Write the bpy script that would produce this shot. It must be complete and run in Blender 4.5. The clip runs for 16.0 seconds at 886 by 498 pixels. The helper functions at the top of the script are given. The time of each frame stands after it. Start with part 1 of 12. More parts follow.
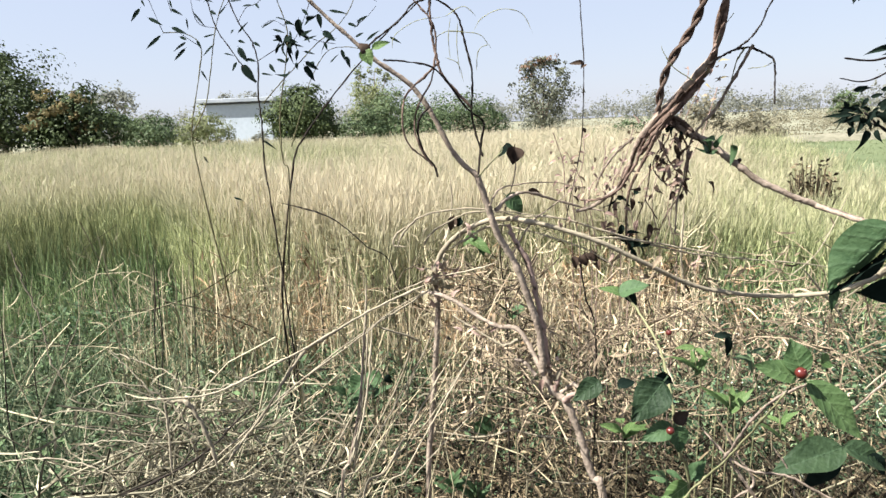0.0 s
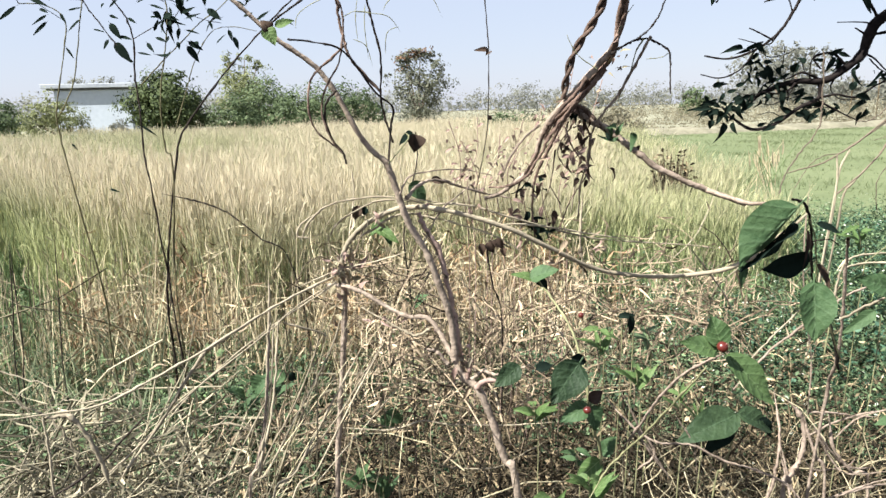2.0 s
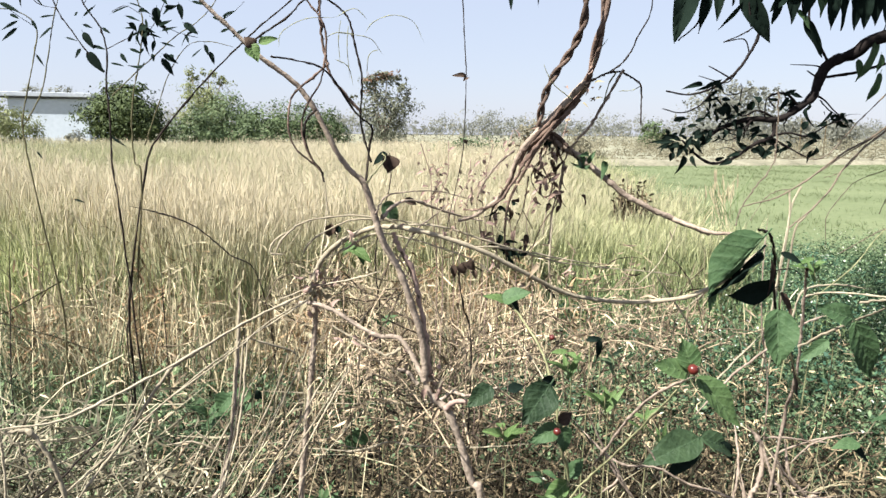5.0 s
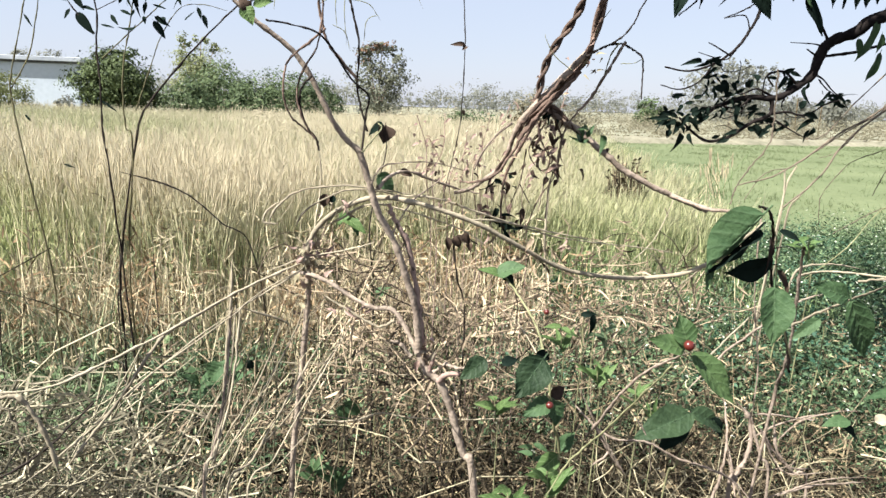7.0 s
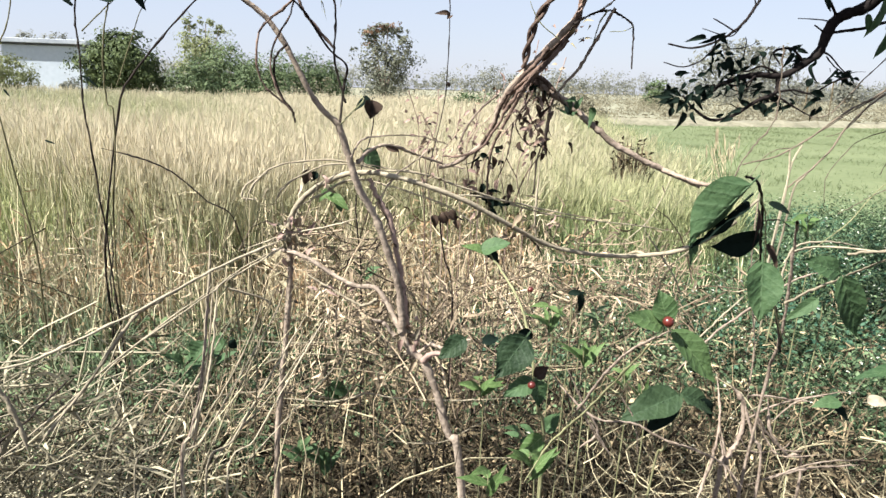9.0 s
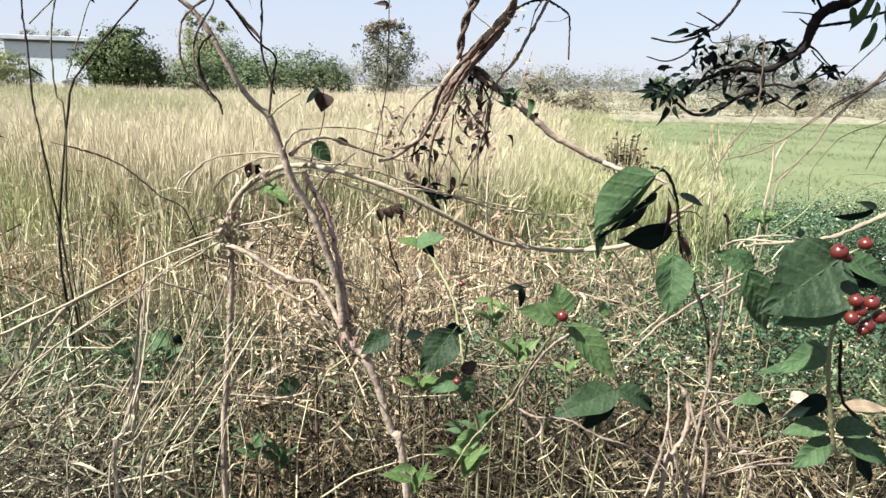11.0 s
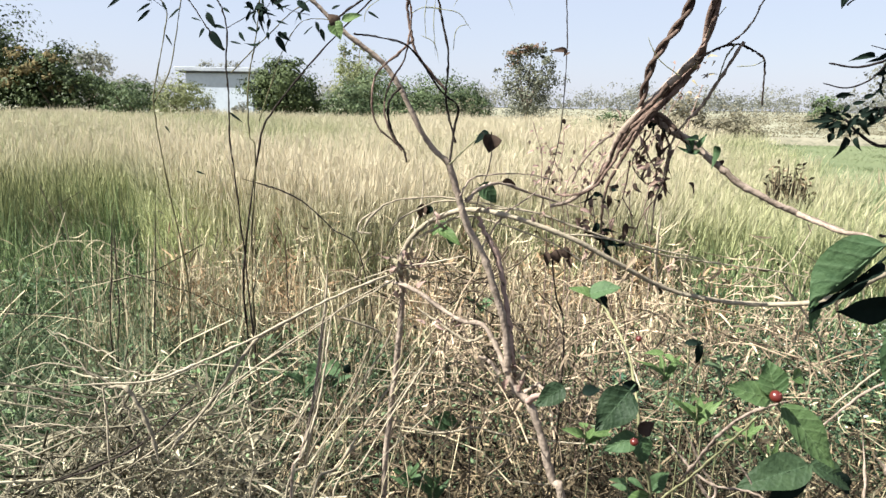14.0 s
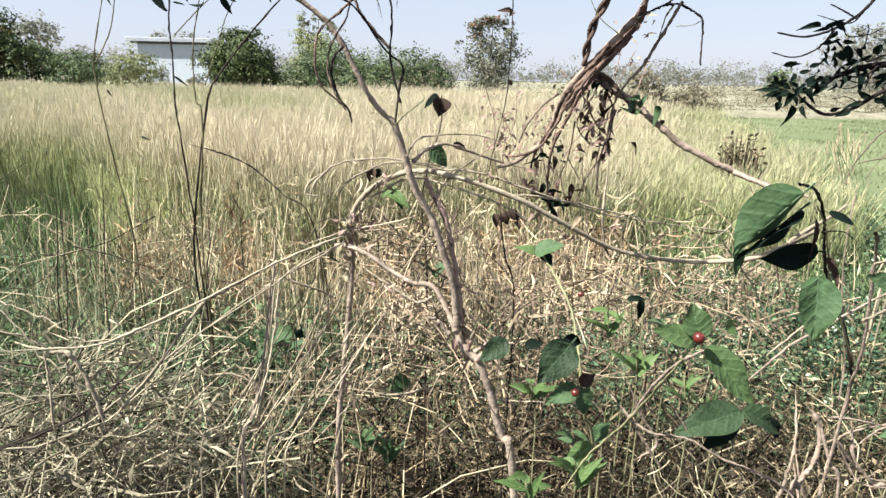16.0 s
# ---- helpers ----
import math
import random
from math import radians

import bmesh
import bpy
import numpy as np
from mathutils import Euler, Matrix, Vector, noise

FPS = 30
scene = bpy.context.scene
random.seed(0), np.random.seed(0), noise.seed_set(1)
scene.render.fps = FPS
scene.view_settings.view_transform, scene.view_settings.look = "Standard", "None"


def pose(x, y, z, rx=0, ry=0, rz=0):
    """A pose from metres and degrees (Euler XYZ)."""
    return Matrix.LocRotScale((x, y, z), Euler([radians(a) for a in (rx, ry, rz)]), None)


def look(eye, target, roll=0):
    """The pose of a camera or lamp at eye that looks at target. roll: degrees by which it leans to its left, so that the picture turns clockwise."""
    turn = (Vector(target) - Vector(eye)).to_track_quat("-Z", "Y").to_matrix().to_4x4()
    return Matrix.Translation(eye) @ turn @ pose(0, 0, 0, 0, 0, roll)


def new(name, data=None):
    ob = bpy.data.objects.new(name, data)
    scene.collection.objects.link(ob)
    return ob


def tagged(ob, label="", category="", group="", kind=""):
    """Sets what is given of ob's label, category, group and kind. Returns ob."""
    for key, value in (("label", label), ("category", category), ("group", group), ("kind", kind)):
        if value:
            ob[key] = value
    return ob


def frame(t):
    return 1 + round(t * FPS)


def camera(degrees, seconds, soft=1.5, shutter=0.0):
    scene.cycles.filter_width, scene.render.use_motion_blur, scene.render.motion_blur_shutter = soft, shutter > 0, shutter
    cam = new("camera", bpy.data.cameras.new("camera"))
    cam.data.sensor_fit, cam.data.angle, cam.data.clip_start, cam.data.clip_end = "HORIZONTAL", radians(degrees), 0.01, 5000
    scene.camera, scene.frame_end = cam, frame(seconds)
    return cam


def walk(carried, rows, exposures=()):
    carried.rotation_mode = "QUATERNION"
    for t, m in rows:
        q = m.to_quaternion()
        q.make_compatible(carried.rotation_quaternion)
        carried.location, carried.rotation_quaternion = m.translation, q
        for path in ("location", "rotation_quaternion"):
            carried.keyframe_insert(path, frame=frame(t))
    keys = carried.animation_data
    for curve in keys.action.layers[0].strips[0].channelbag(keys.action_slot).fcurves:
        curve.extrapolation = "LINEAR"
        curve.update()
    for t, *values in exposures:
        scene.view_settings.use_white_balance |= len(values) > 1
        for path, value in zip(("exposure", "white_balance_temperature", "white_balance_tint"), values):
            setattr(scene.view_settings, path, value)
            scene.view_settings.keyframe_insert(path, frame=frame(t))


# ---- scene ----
cam = camera(68.09, 16.0)
PATH = [
    (0.0, -0.0012, 0.0023, 1.3970, 79.19, 2.39, -0.09),
    (0.5, -0.0152, 0.0020, 1.3886, 77.51, 2.77, 1.82),
    (1.0, -0.0216, 0.0093, 1.3911, 77.55, 3.51, 1.17),
    (1.5, -0.0465, 0.0194, 1.3993, 78.86, 2.56, -3.89),
    (2.0, -0.0483, 0.0294, 1.3904, 78.07, 1.70, -10.69),
    (2.5, -0.0514, 0.0196, 1.3951, 78.82, 0.79, -11.56),
    (3.0, -0.0619, 0.0314, 1.3896, 77.14, 0.38, -10.29),
    (3.5, -0.0672, 0.0246, 1.3858, 78.22, 0.03, -12.41),
    (4.0, -0.0690, 0.0196, 1.3889, 80.51, 0.47, -12.95),
    (6.5, -0.0714, 0.0319, 1.3873, 78.31, -2.20, -14.89),
    (7.0, -0.0722, 0.0325, 1.3845, 77.79, -1.64, -14.16),
    (7.5, -0.0706, 0.0345, 1.3839, 77.79, -1.48, -14.10),
    (8.0, -0.0673, 0.0378, 1.3811, 77.64, -2.54, -15.04),
    (8.5, -0.0545, 0.0511, 1.3733, 76.59, -1.56, -13.87),
    (11.0, 0.0706, 0.0386, 1.3641, 76.02, -1.43, -13.27),
    (11.5, 0.0725, 0.0392, 1.3691, 76.46, -0.94, -13.54),
    (12.0, 0.0771, 0.0383, 1.3655, 75.95, -0.65, -13.60),
    (12.5, 0.0821, 0.0414, 1.3659, 75.93, -0.54, -13.43),
    (13.0, 0.0623, 0.0430, 1.3685, 76.18, -0.28, -10.82),
    (13.5, 0.0354, 0.0536, 1.3874, 77.67, -0.14, -4.46),
    (14.0, 0.0152, 0.0540, 1.3977, 77.70, -0.88, -1.48),
    (14.5, 0.0304, 0.0476, 1.3910, 76.89, -1.72, -3.70),
    (15.0, 0.0440, 0.0451, 1.3828, 75.77, -1.54, -5.76),
    (15.5, 0.0445, 0.0456, 1.3806, 75.45, -1.46, -5.55),
    (16.0, 0.0394, 0.0422, 1.3796, 75.51, -0.99, -4.69),
]
walk(cam, [(t, pose(*p)) for t, *p in PATH])

# ---- daylight ----
SUN_AZ, SUN_EL = radians(-110), radians(50)
SUN_DIR = Vector((math.sin(SUN_AZ) * math.cos(SUN_EL), math.cos(SUN_AZ) * math.cos(SUN_EL), math.sin(SUN_EL)))
world = bpy.data.worlds.new("world")
scene.world = world
world.use_nodes = True
wn = world.node_tree.nodes
sky = wn.new("ShaderNodeTexSky")
sky.sky_type, sky.sun_disc = "NISHITA", False
sky.sun_elevation, sky.sun_rotation = SUN_EL, SUN_AZ
sky.air_density, sky.dust_density, sky.ozone_density, sky.altitude = 1.2, 0.6, 1.6, 0
wn["Background"].inputs["Strength"].default_value = 0.05
haze = wn.new("ShaderNodeMix")  # dusty winter haze over the whole sky
haze.data_type = "RGBA"
haze.inputs["Factor"].default_value, haze.inputs["B"].default_value = 0.78, (4.12, 4.52, 5.68, 1)
world.node_tree.links.new(sky.outputs["Color"], haze.inputs["A"])
world.node_tree.links.new(haze.outputs["Result"], wn["Background"].inputs["Color"])
sun = new("sun", bpy.data.lights.new("sun", "SUN"))
sun.data.energy, sun.data.angle, sun.data.color = 5.0, radians(0.6), (1.0, 0.99, 0.94)
sun.matrix_world = look(SUN_DIR * 60, (0, 0, 0))
scene.view_settings.exposure = 1.75


# ---- materials ----
def material(name, low, high, rough=0.7, grain=60.0, island=0.0, stain=3.0, bump=0.0, through_light=0.0, per_object=False, gloss=0.12, skew=1.0):
    """Two colours mixed by noise at two scales, with a third share by piece."""
    m = bpy.data.materials.new(name)
    m.use_nodes = True
    n, l = m.node_tree.nodes, m.node_tree.links
    p = n["Principled BSDF"]
    geo = n.new("ShaderNodeNewGeometry")
    fine, broad = n.new("ShaderNodeTexNoise"), n.new("ShaderNodeTexNoise")
    fine.inputs["Scale"].default_value, broad.inputs["Scale"].default_value = grain, stain
    fine.inputs["Detail"].default_value = 4
    for t in (fine, broad):
        l.new(geo.outputs["Position"], t.inputs["Vector"])
    mean = n.new("ShaderNodeMath")
    mean.operation = "ADD"
    l.new(fine.outputs["Fac"], mean.inputs[0]), l.new(broad.outputs["Fac"], mean.inputs[1])
    last = mean
    if island or per_object:
        pick = n.new("ShaderNodeObjectInfo").outputs["Random"] if per_object else geo.outputs["Random Per Island"]
        shift = n.new("ShaderNodeMath")
        shift.operation = "MULTIPLY_ADD"
        shift.inputs[1].default_value = max(island, 0.6 if per_object else 0.0)
        l.new(pick, shift.inputs[0]), l.new(mean.outputs[0], shift.inputs[2])
        last = shift
    spread = n.new("ShaderNodeMapRange")
    spread.inputs["From Min"].default_value, spread.inputs["From Max"].default_value = 0.65, 1.4 + max(island, 0.6 if per_object else 0.0)
    l.new(last.outputs[0], spread.inputs["Value"])
    mix = n.new("ShaderNodeMix")
    mix.data_type = "RGBA"
    # skew above 1 darkens most pieces, standing in for shade between them
    bias = n.new("ShaderNodeMath")
    bias.operation = "POWER"
    bias.inputs[1].default_value = skew
    l.new(spread.outputs["Result"], bias.inputs[0])
    l.new(bias.outputs[0], mix.inputs["Factor"])
    mix.inputs["A"].default_value, mix.inputs["B"].default_value = (*low, 1), (*high, 1)
    l.new(mix.outputs["Result"], p.inputs["Base Color"])
    p.inputs["Roughness"].default_value = rough
    p.inputs["Specular IOR Level"].default_value = gloss
    if bump:
        b = n.new("ShaderNodeBump")
        b.inputs["Strength"].default_value, b.inputs["Distance"].default_value = bump, 0.003
        l.new(fine.outputs["Fac"], b.inputs["Height"]), l.new(b.outputs["Normal"], p.inputs["Normal"])
    if through_light:
        glow, join = n.new("ShaderNodeBsdfTranslucent"), n.new("ShaderNodeMixShader")
        l.new(mix.outputs["Result"], glow.inputs["Color"])
        join.inputs["Fac"].default_value = through_light
        l.new(p.outputs[0], join.inputs[1]), l.new(glow.outputs[0], join.inputs[2])
        l.new(join.outputs[0], n["Material Output"].inputs["Surface"])
    return m


def wheat_material():
    """Ripening wheat: green at the foot, straw gold at the ears, in patches."""
    m = material("wheat", (0.042, 0.07, 0.028), (0.60, 0.615, 0.315), 0.6, 25, 1.2, 0.6, 0, 0.34, skew=1.12)
    n, l = m.node_tree.nodes, m.node_tree.links
    mix = next(x for x in n if x.bl_idname == "ShaderNodeMix")
    geo = next(x for x in n if x.bl_idname == "ShaderNodeNewGeometry")
    sep = n.new("ShaderNodeSeparateXYZ")
    l.new(geo.outputs["Position"], sep.inputs[0])
    patch = n.new("ShaderNodeTexNoise")
    patch.inputs["Scale"].default_value, patch.inputs["Detail"].default_value = 0.35, 3
    l.new(geo.outputs["Position"], patch.inputs["Vector"])
    side = n.new("ShaderNodeMapRange")
    side.inputs["From Min"].default_value, side.inputs["From Max"].default_value = -2.4, -0.4
    side.inputs["To Min"].default_value, side.inputs["To Max"].default_value = -0.12, 0.38
    l.new(sep.outputs["X"], side.inputs["Value"])
    a = n.new("ShaderNodeMath")
    a.operation = "MULTIPLY_ADD"
    a.inputs[1].default_value = 2.6
    l.new(sep.outputs["Z"], a.inputs[0]), l.new(side.outputs["Result"], a.inputs[2])
    b = n.new("ShaderNodeMath")
    b.operation = "MULTIPLY_ADD"
    b.inputs[1].default_value = 1.3
    l.new(patch.outputs["Fac"], b.inputs[0]), l.new(a.outputs[0], b.inputs[2])
    c = n.new("ShaderNodeMath")
    c.operation = "MULTIPLY_ADD"
    c.inputs[1].default_value = 0.4
    l.new(geo.outputs["Random Per Island"], c.inputs[0]), l.new(b.outputs[0], c.inputs[2])
    ripe = n.new("ShaderNodeMapRange")
    ripe.inputs["From Min"].default_value, ripe.inputs["From Max"].default_value = 2.6, 3.65
    l.new(c.outputs[0], ripe.inputs["Value"])
    gold = n.new("ShaderNodeMix")
    gold.data_type = "RGBA"
    l.new(ripe.outputs["Result"], gold.inputs["Factor"])
    l.new(mix.outputs["Result"], gold.inputs["A"])
    gold.inputs["B"].default_value = (0.545, 0.475, 0.335, 1)
    for x in n:
        if x.bl_idname == "ShaderNodeBsdfPrincipled":
            l.new(gold.outputs["Result"], x.inputs["Base Color"])
        if x.bl_idname == "ShaderNodeBsdfTranslucent":
            l.new(gold.outputs["Result"], x.inputs["Color"])
    return m


def veined(m, vein, share=0.38):
    """Pale midrib and side veins along the leaf's own length."""
    n, l = m.node_tree.nodes, m.node_tree.links
    mix = next(x for x in n if x.bl_idname == "ShaderNodeMix")
    uv, sep = n.new("ShaderNodeUVMap"), n.new("ShaderNodeSeparateXYZ")
    l.new(uv.outputs[0], sep.inputs[0])

    def maths(op, a, b):
        q = n.new("ShaderNodeMath")
        q.operation = op
        for i, v in enumerate((a, b)):
            if isinstance(v, float):
                q.inputs[i].default_value = v
            elif v is not None:
                l.new(v, q.inputs[i])
        return q.outputs[0]
    side = maths("ABSOLUTE", sep.outputs["X"], None)
    run = maths("SUBTRACT", maths("MULTIPLY", sep.outputs["Y"], 34.0), maths("MULTIPLY", side, 8.0))
    ribs = maths("POWER", maths("ABSOLUTE", maths("COSINE", maths("MULTIPLY", run, 0.5), None), None), 14.0)
    mid = maths("LESS_THAN", side, 0.045)
    total = maths("MULTIPLY", maths("MAXIMUM", maths("MULTIPLY", ribs, 0.45), mid), share)
    pale = n.new("ShaderNodeMix")
    pale.data_type = "RGBA"
    l.new(total, pale.inputs["Factor"]), l.new(mix.outputs["Result"], pale.inputs["A"])
    pale.inputs["B"].default_value = (*vein, 1)
    bump = n.new("ShaderNodeBump")
    bump.inputs["Strength"].default_value, bump.inputs["Distance"].default_value = 0.2, 0.002
    l.new(ribs, bump.inputs["Height"])
    for x in list(n):
        if x.bl_idname == "ShaderNodeBsdfPrincipled":
            old = x.inputs["Normal"].links
            if old:
                l.new(old[0].from_socket, bump.inputs["Normal"])
            l.new(pale.outputs["Result"], x.inputs["Base Color"]), l.new(bump.outputs["Normal"], x.inputs["Normal"])
        if x.bl_idname == "ShaderNodeBsdfTranslucent":
            l.new(pale.outputs["Result"], x.inputs["Color"])
    return m


WHEAT = wheat_material()
# earth far darker than its own brown: shade under the plants is in the colour
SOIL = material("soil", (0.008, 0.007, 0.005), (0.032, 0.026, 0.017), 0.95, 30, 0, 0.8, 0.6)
CROP = material("young crop", (0.095, 0.12, 0.056), (0.165, 0.187, 0.10), 0.6, 20, 0.5, 0.5, 0, 0.3)
# darker copy of the dry straw, with shade low in the thicket coloured in
DIMSTRAW = material("old weathered straw", (0.016, 0.012, 0.007), (0.78, 0.68, 0.44), 0.75, 40, 1.1, 3, skew=2.4)
STRAW = material("dry straw", (0.014, 0.009, 0.006), (0.72, 0.56, 0.38), 0.7, 40, 1.1, 3, 0, 0.0, skew=1.75)
# skewed mostly near-black, shade inside the thicket put into the colour
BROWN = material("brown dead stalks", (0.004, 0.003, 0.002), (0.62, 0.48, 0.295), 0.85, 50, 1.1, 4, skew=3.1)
CANE = material("pale dry cane bark", (0.12, 0.10, 0.07), (0.43, 0.368, 0.265), 0.75, 160, 0, 14, 0.5, per_object=True)
BARK = material("grey-brown shrub bark", (0.13, 0.10, 0.078), (0.42, 0.338, 0.265), 0.85, 180, 0, 25, 0.7)
HUSK = material("pinkish husk", (0.10, 0.062, 0.05), (0.42, 0.30, 0.25), 0.85, 120, 0, 20, 0.6, 0.1, True)
GOLDSTALK = material("dead golden stalks", (0.014, 0.011, 0.006), (0.86, 0.73, 0.48), 0.75, 30, 1.2, 2, 0, 0.10, skew=1.25)
# most litter pieces near-black, carrying the thicket's shade on the floor
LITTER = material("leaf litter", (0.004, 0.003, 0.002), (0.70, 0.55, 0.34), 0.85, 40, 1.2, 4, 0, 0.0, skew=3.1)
GREYVINE = material("brown climbing bark", (0.045, 0.036, 0.028), (0.23, 0.18, 0.135), 0.85, 180, 0, 25, 0.7, per_object=True)
HAY = material("grey hay", (0.02, 0.018, 0.011), (0.70, 0.62, 0.43), 0.75, 40, 1.1, 4, 0, 0.1, skew=1.8)
# darker copy of the shrub bark, shade included in its colour
SHADEBARK = material("dark shaded bark", (0.05, 0.036, 0.028), (0.22, 0.165, 0.125), 0.9, 180, 0, 25, 0.8)
BRANCHBARK = material("dull branch bark", (0.10, 0.074, 0.056), (0.36, 0.285, 0.225), 0.9, 180, 0, 25, 0.8)
VINE = material("reddish vine bark", (0.032, 0.02, 0.015), (0.25, 0.172, 0.135), 0.85, 220, 0, 30, 0.8)
# limb bark darkened in its colour to give a shaded silhouette
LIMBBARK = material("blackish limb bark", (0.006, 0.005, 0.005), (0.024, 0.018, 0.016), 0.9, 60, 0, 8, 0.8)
DARKBARK = material("dark twig bark", (0.01, 0.008, 0.007), (0.04, 0.03, 0.024), 0.85, 150, 0, 20, 0.6)
DARKVINE = material("dark twisted bark", (0.02, 0.013, 0.010), (0.16, 0.11, 0.085), 0.85, 220, 0, 30, 0.8)
OLIVESTEM = material("olive wiry stem", (0.045, 0.042, 0.022), (0.14, 0.125, 0.065), 0.75, 150, 0, 20, 0.4)
GREENSTEM = material("green brown stem", (0.11, 0.11, 0.055), (0.28, 0.27, 0.15), 0.7, 150, 0, 20, 0.4)
LEAF = veined(material("green leaf", (0.024, 0.054, 0.022), (0.076, 0.126, 0.053), 0.65, 160, 0, 30, 0.6, 0.22, True, 0.22), (0.14, 0.20, 0.11), 0.26)
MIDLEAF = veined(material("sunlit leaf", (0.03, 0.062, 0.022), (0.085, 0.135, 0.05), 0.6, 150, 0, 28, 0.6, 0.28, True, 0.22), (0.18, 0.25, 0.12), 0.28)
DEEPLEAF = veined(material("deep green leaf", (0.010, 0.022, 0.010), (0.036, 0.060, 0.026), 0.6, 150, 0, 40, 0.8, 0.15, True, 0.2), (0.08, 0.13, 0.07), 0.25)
PALELEAF = veined(material("young leaf", (0.05, 0.095, 0.03), (0.125, 0.19, 0.068), 0.5, 140, 0, 25, 0.5, 0.35, True), (0.34, 0.42, 0.20))
# near-black base colour stands in for backlit and shaded leaves
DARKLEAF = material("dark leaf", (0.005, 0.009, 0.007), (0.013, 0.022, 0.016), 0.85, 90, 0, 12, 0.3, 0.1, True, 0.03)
DEADLEAF = material("withered brown leaf", (0.018, 0.012, 0.01), (0.09, 0.06, 0.042), 0.85, 90, 0, 20, 0.6, 0.1, True)
WEED = material("green weeds", (0.008, 0.026, 0.012), (0.25, 0.335, 0.175), 0.6, 25, 0.9, 1.2, 0, 0.2, skew=1.9)
FLOWER = material("small white flowers", (0.30, 0.32, 0.25), (0.55, 0.55, 0.48), 0.7, 50, 0.3)
BERRY = material("red berry", (0.05, 0.008, 0.006), (0.10, 0.016, 0.011), 0.3, 200, 0, 60, 0, 0, True, 0.5)
MANGO = material("dark glossy crown", (0.008, 0.018, 0.007), (0.095, 0.12, 0.046), 0.6, 3, 0.9, 0.5, 0, 0.08)
CROWN = material("grey-green crown", (0.024, 0.045, 0.022), (0.15, 0.19, 0.092), 0.6, 3, 0.8, 0.5, 0, 0.25)
GREYCROWN = material("grey-green thin crown", (0.04, 0.048, 0.034), (0.19, 0.19, 0.135), 0.7, 3, 0.9, 0.5, 0, 0.2)
GOLDLEAF = material("yellow-brown young leaves", (0.09, 0.075, 0.03), (0.27, 0.21, 0.10), 0.7, 3, 0.8, 0.5, 0, 0.25)
RUST = material("rusty young leaves", (0.10, 0.06, 0.035), (0.24, 0.15, 0.10), 0.7, 3, 0.8, 0.5, 0, 0.25)
YELLOWCROWN = material("yellow-green crown", (0.085, 0.10, 0.045), (0.25, 0.265, 0.13), 0.6, 3, 0.8, 0.5, 0, 0.25)
DRYCROWN = material("dry tan scrub", (0.17, 0.155, 0.105), (0.28, 0.25, 0.175), 0.8, 3, 0.9, 0.5, 0, 0.5)
# distant foliage, haze put into its pale low-contrast colours
HAZECROWN = material("bleached far woods", (0.155, 0.16, 0.135), (0.215, 0.215, 0.18), 0.8, 1, 0.9, 0.1, 0, 0.5)
WHITEWALL = material("whitewashed wall", (0.38, 0.42, 0.47), (0.47, 0.51, 0.56), 0.85, 4, 0, 0.7)
ROOFMAT = material("weathered roof slab", (0.26, 0.28, 0.31), (0.42, 0.44, 0.47), 0.8, 5, 0, 0.6)
EAVESHADE = material("dark eave", (0.05, 0.05, 0.05), (0.12, 0.12, 0.12), 0.9, 5)


# ---- builders ----
def mesh_object(name, verts, faces, mat, parent=None, label="", smooth=True, uv=None):
    """One mesh of equal-sided faces; faces is an array (count, corners)."""
    verts, faces = np.asarray(verts, float), np.asarray(faces, int)
    me = bpy.data.meshes.new(name)
    me.vertices.add(len(verts))
    me.vertices.foreach_set("co", verts.ravel())
    k = faces.shape[1]
    me.loops.add(faces.size)
    me.loops.foreach_set("vertex_index", faces.ravel())
    me.polygons.add(len(faces))
    me.polygons.foreach_set("loop_start", np.arange(0, faces.size, k))
    me.polygons.foreach_set("use_smooth", np.full(len(faces), smooth))
    me.update(calc_edges=True)
    me.validate()
    if uv is not None:
        me.uv_layers.new(name="leaf").data.foreach_set("uv", np.asarray(uv, float)[faces.ravel()].ravel())
    me.materials.append(mat)
    ob = new(name, me)
    if parent:
        ob.parent = parent
    if label:
        tagged(ob, label)
    return ob


def thing(name, label, category, group="", at=(0, 0, 0)):
    ob = tagged(new(name), label, category, group)
    ob.location = at
    return ob


def smooth_path(points, steps):
    """Catmull-Rom through a few control points."""
    p = np.array(points, float)
    p = np.vstack([2 * p[0] - p[1], p, 2 * p[-1] - p[-2]])
    out = []
    for i in range(1, len(p) - 2):
        u = np.linspace(0, 1, steps, endpoint=False)[:, None]
        a, b, c, d = p[i - 1], p[i], p[i + 1], p[i + 2]
        out.append(0.5 * (2 * b + (c - a) * u + (2 * a - 5 * b + 4 * c - d) * u ** 2 + (3 * b - a - 3 * c + d) * u ** 3))
    return np.vstack(out + [p[-2][None]])


def tube(path, radii, sides):
    path, radii = np.asarray(path), np.asarray(radii)
    t = np.gradient(path, axis=0)
    t /= np.linalg.norm(t, axis=1)[:, None] + 1e-12
    ref = np.array([0.13, 0.97, 0.21])
    u = np.cross(t, ref)
    u /= np.linalg.norm(u, axis=1)[:, None] + 1e-9
    v = np.cross(t, u)
    ang = np.arange(sides) * 2 * np.pi / sides
    ring = path[:, None] + radii[:, None, None] * (u[:, None] * np.cos(ang)[None, :, None] + v[:, None] * np.sin(ang)[None, :, None])
    n = len(path)
    i, j = np.meshgrid(np.arange(n - 1), np.arange(sides), indexing="ij")
    k = (j + 1) % sides
    f = np.stack([i * sides + j, i * sides + k, (i + 1) * sides + k, (i + 1) * sides + j], -1).reshape(-1, 4)
    return ring.reshape(-1, 3), f


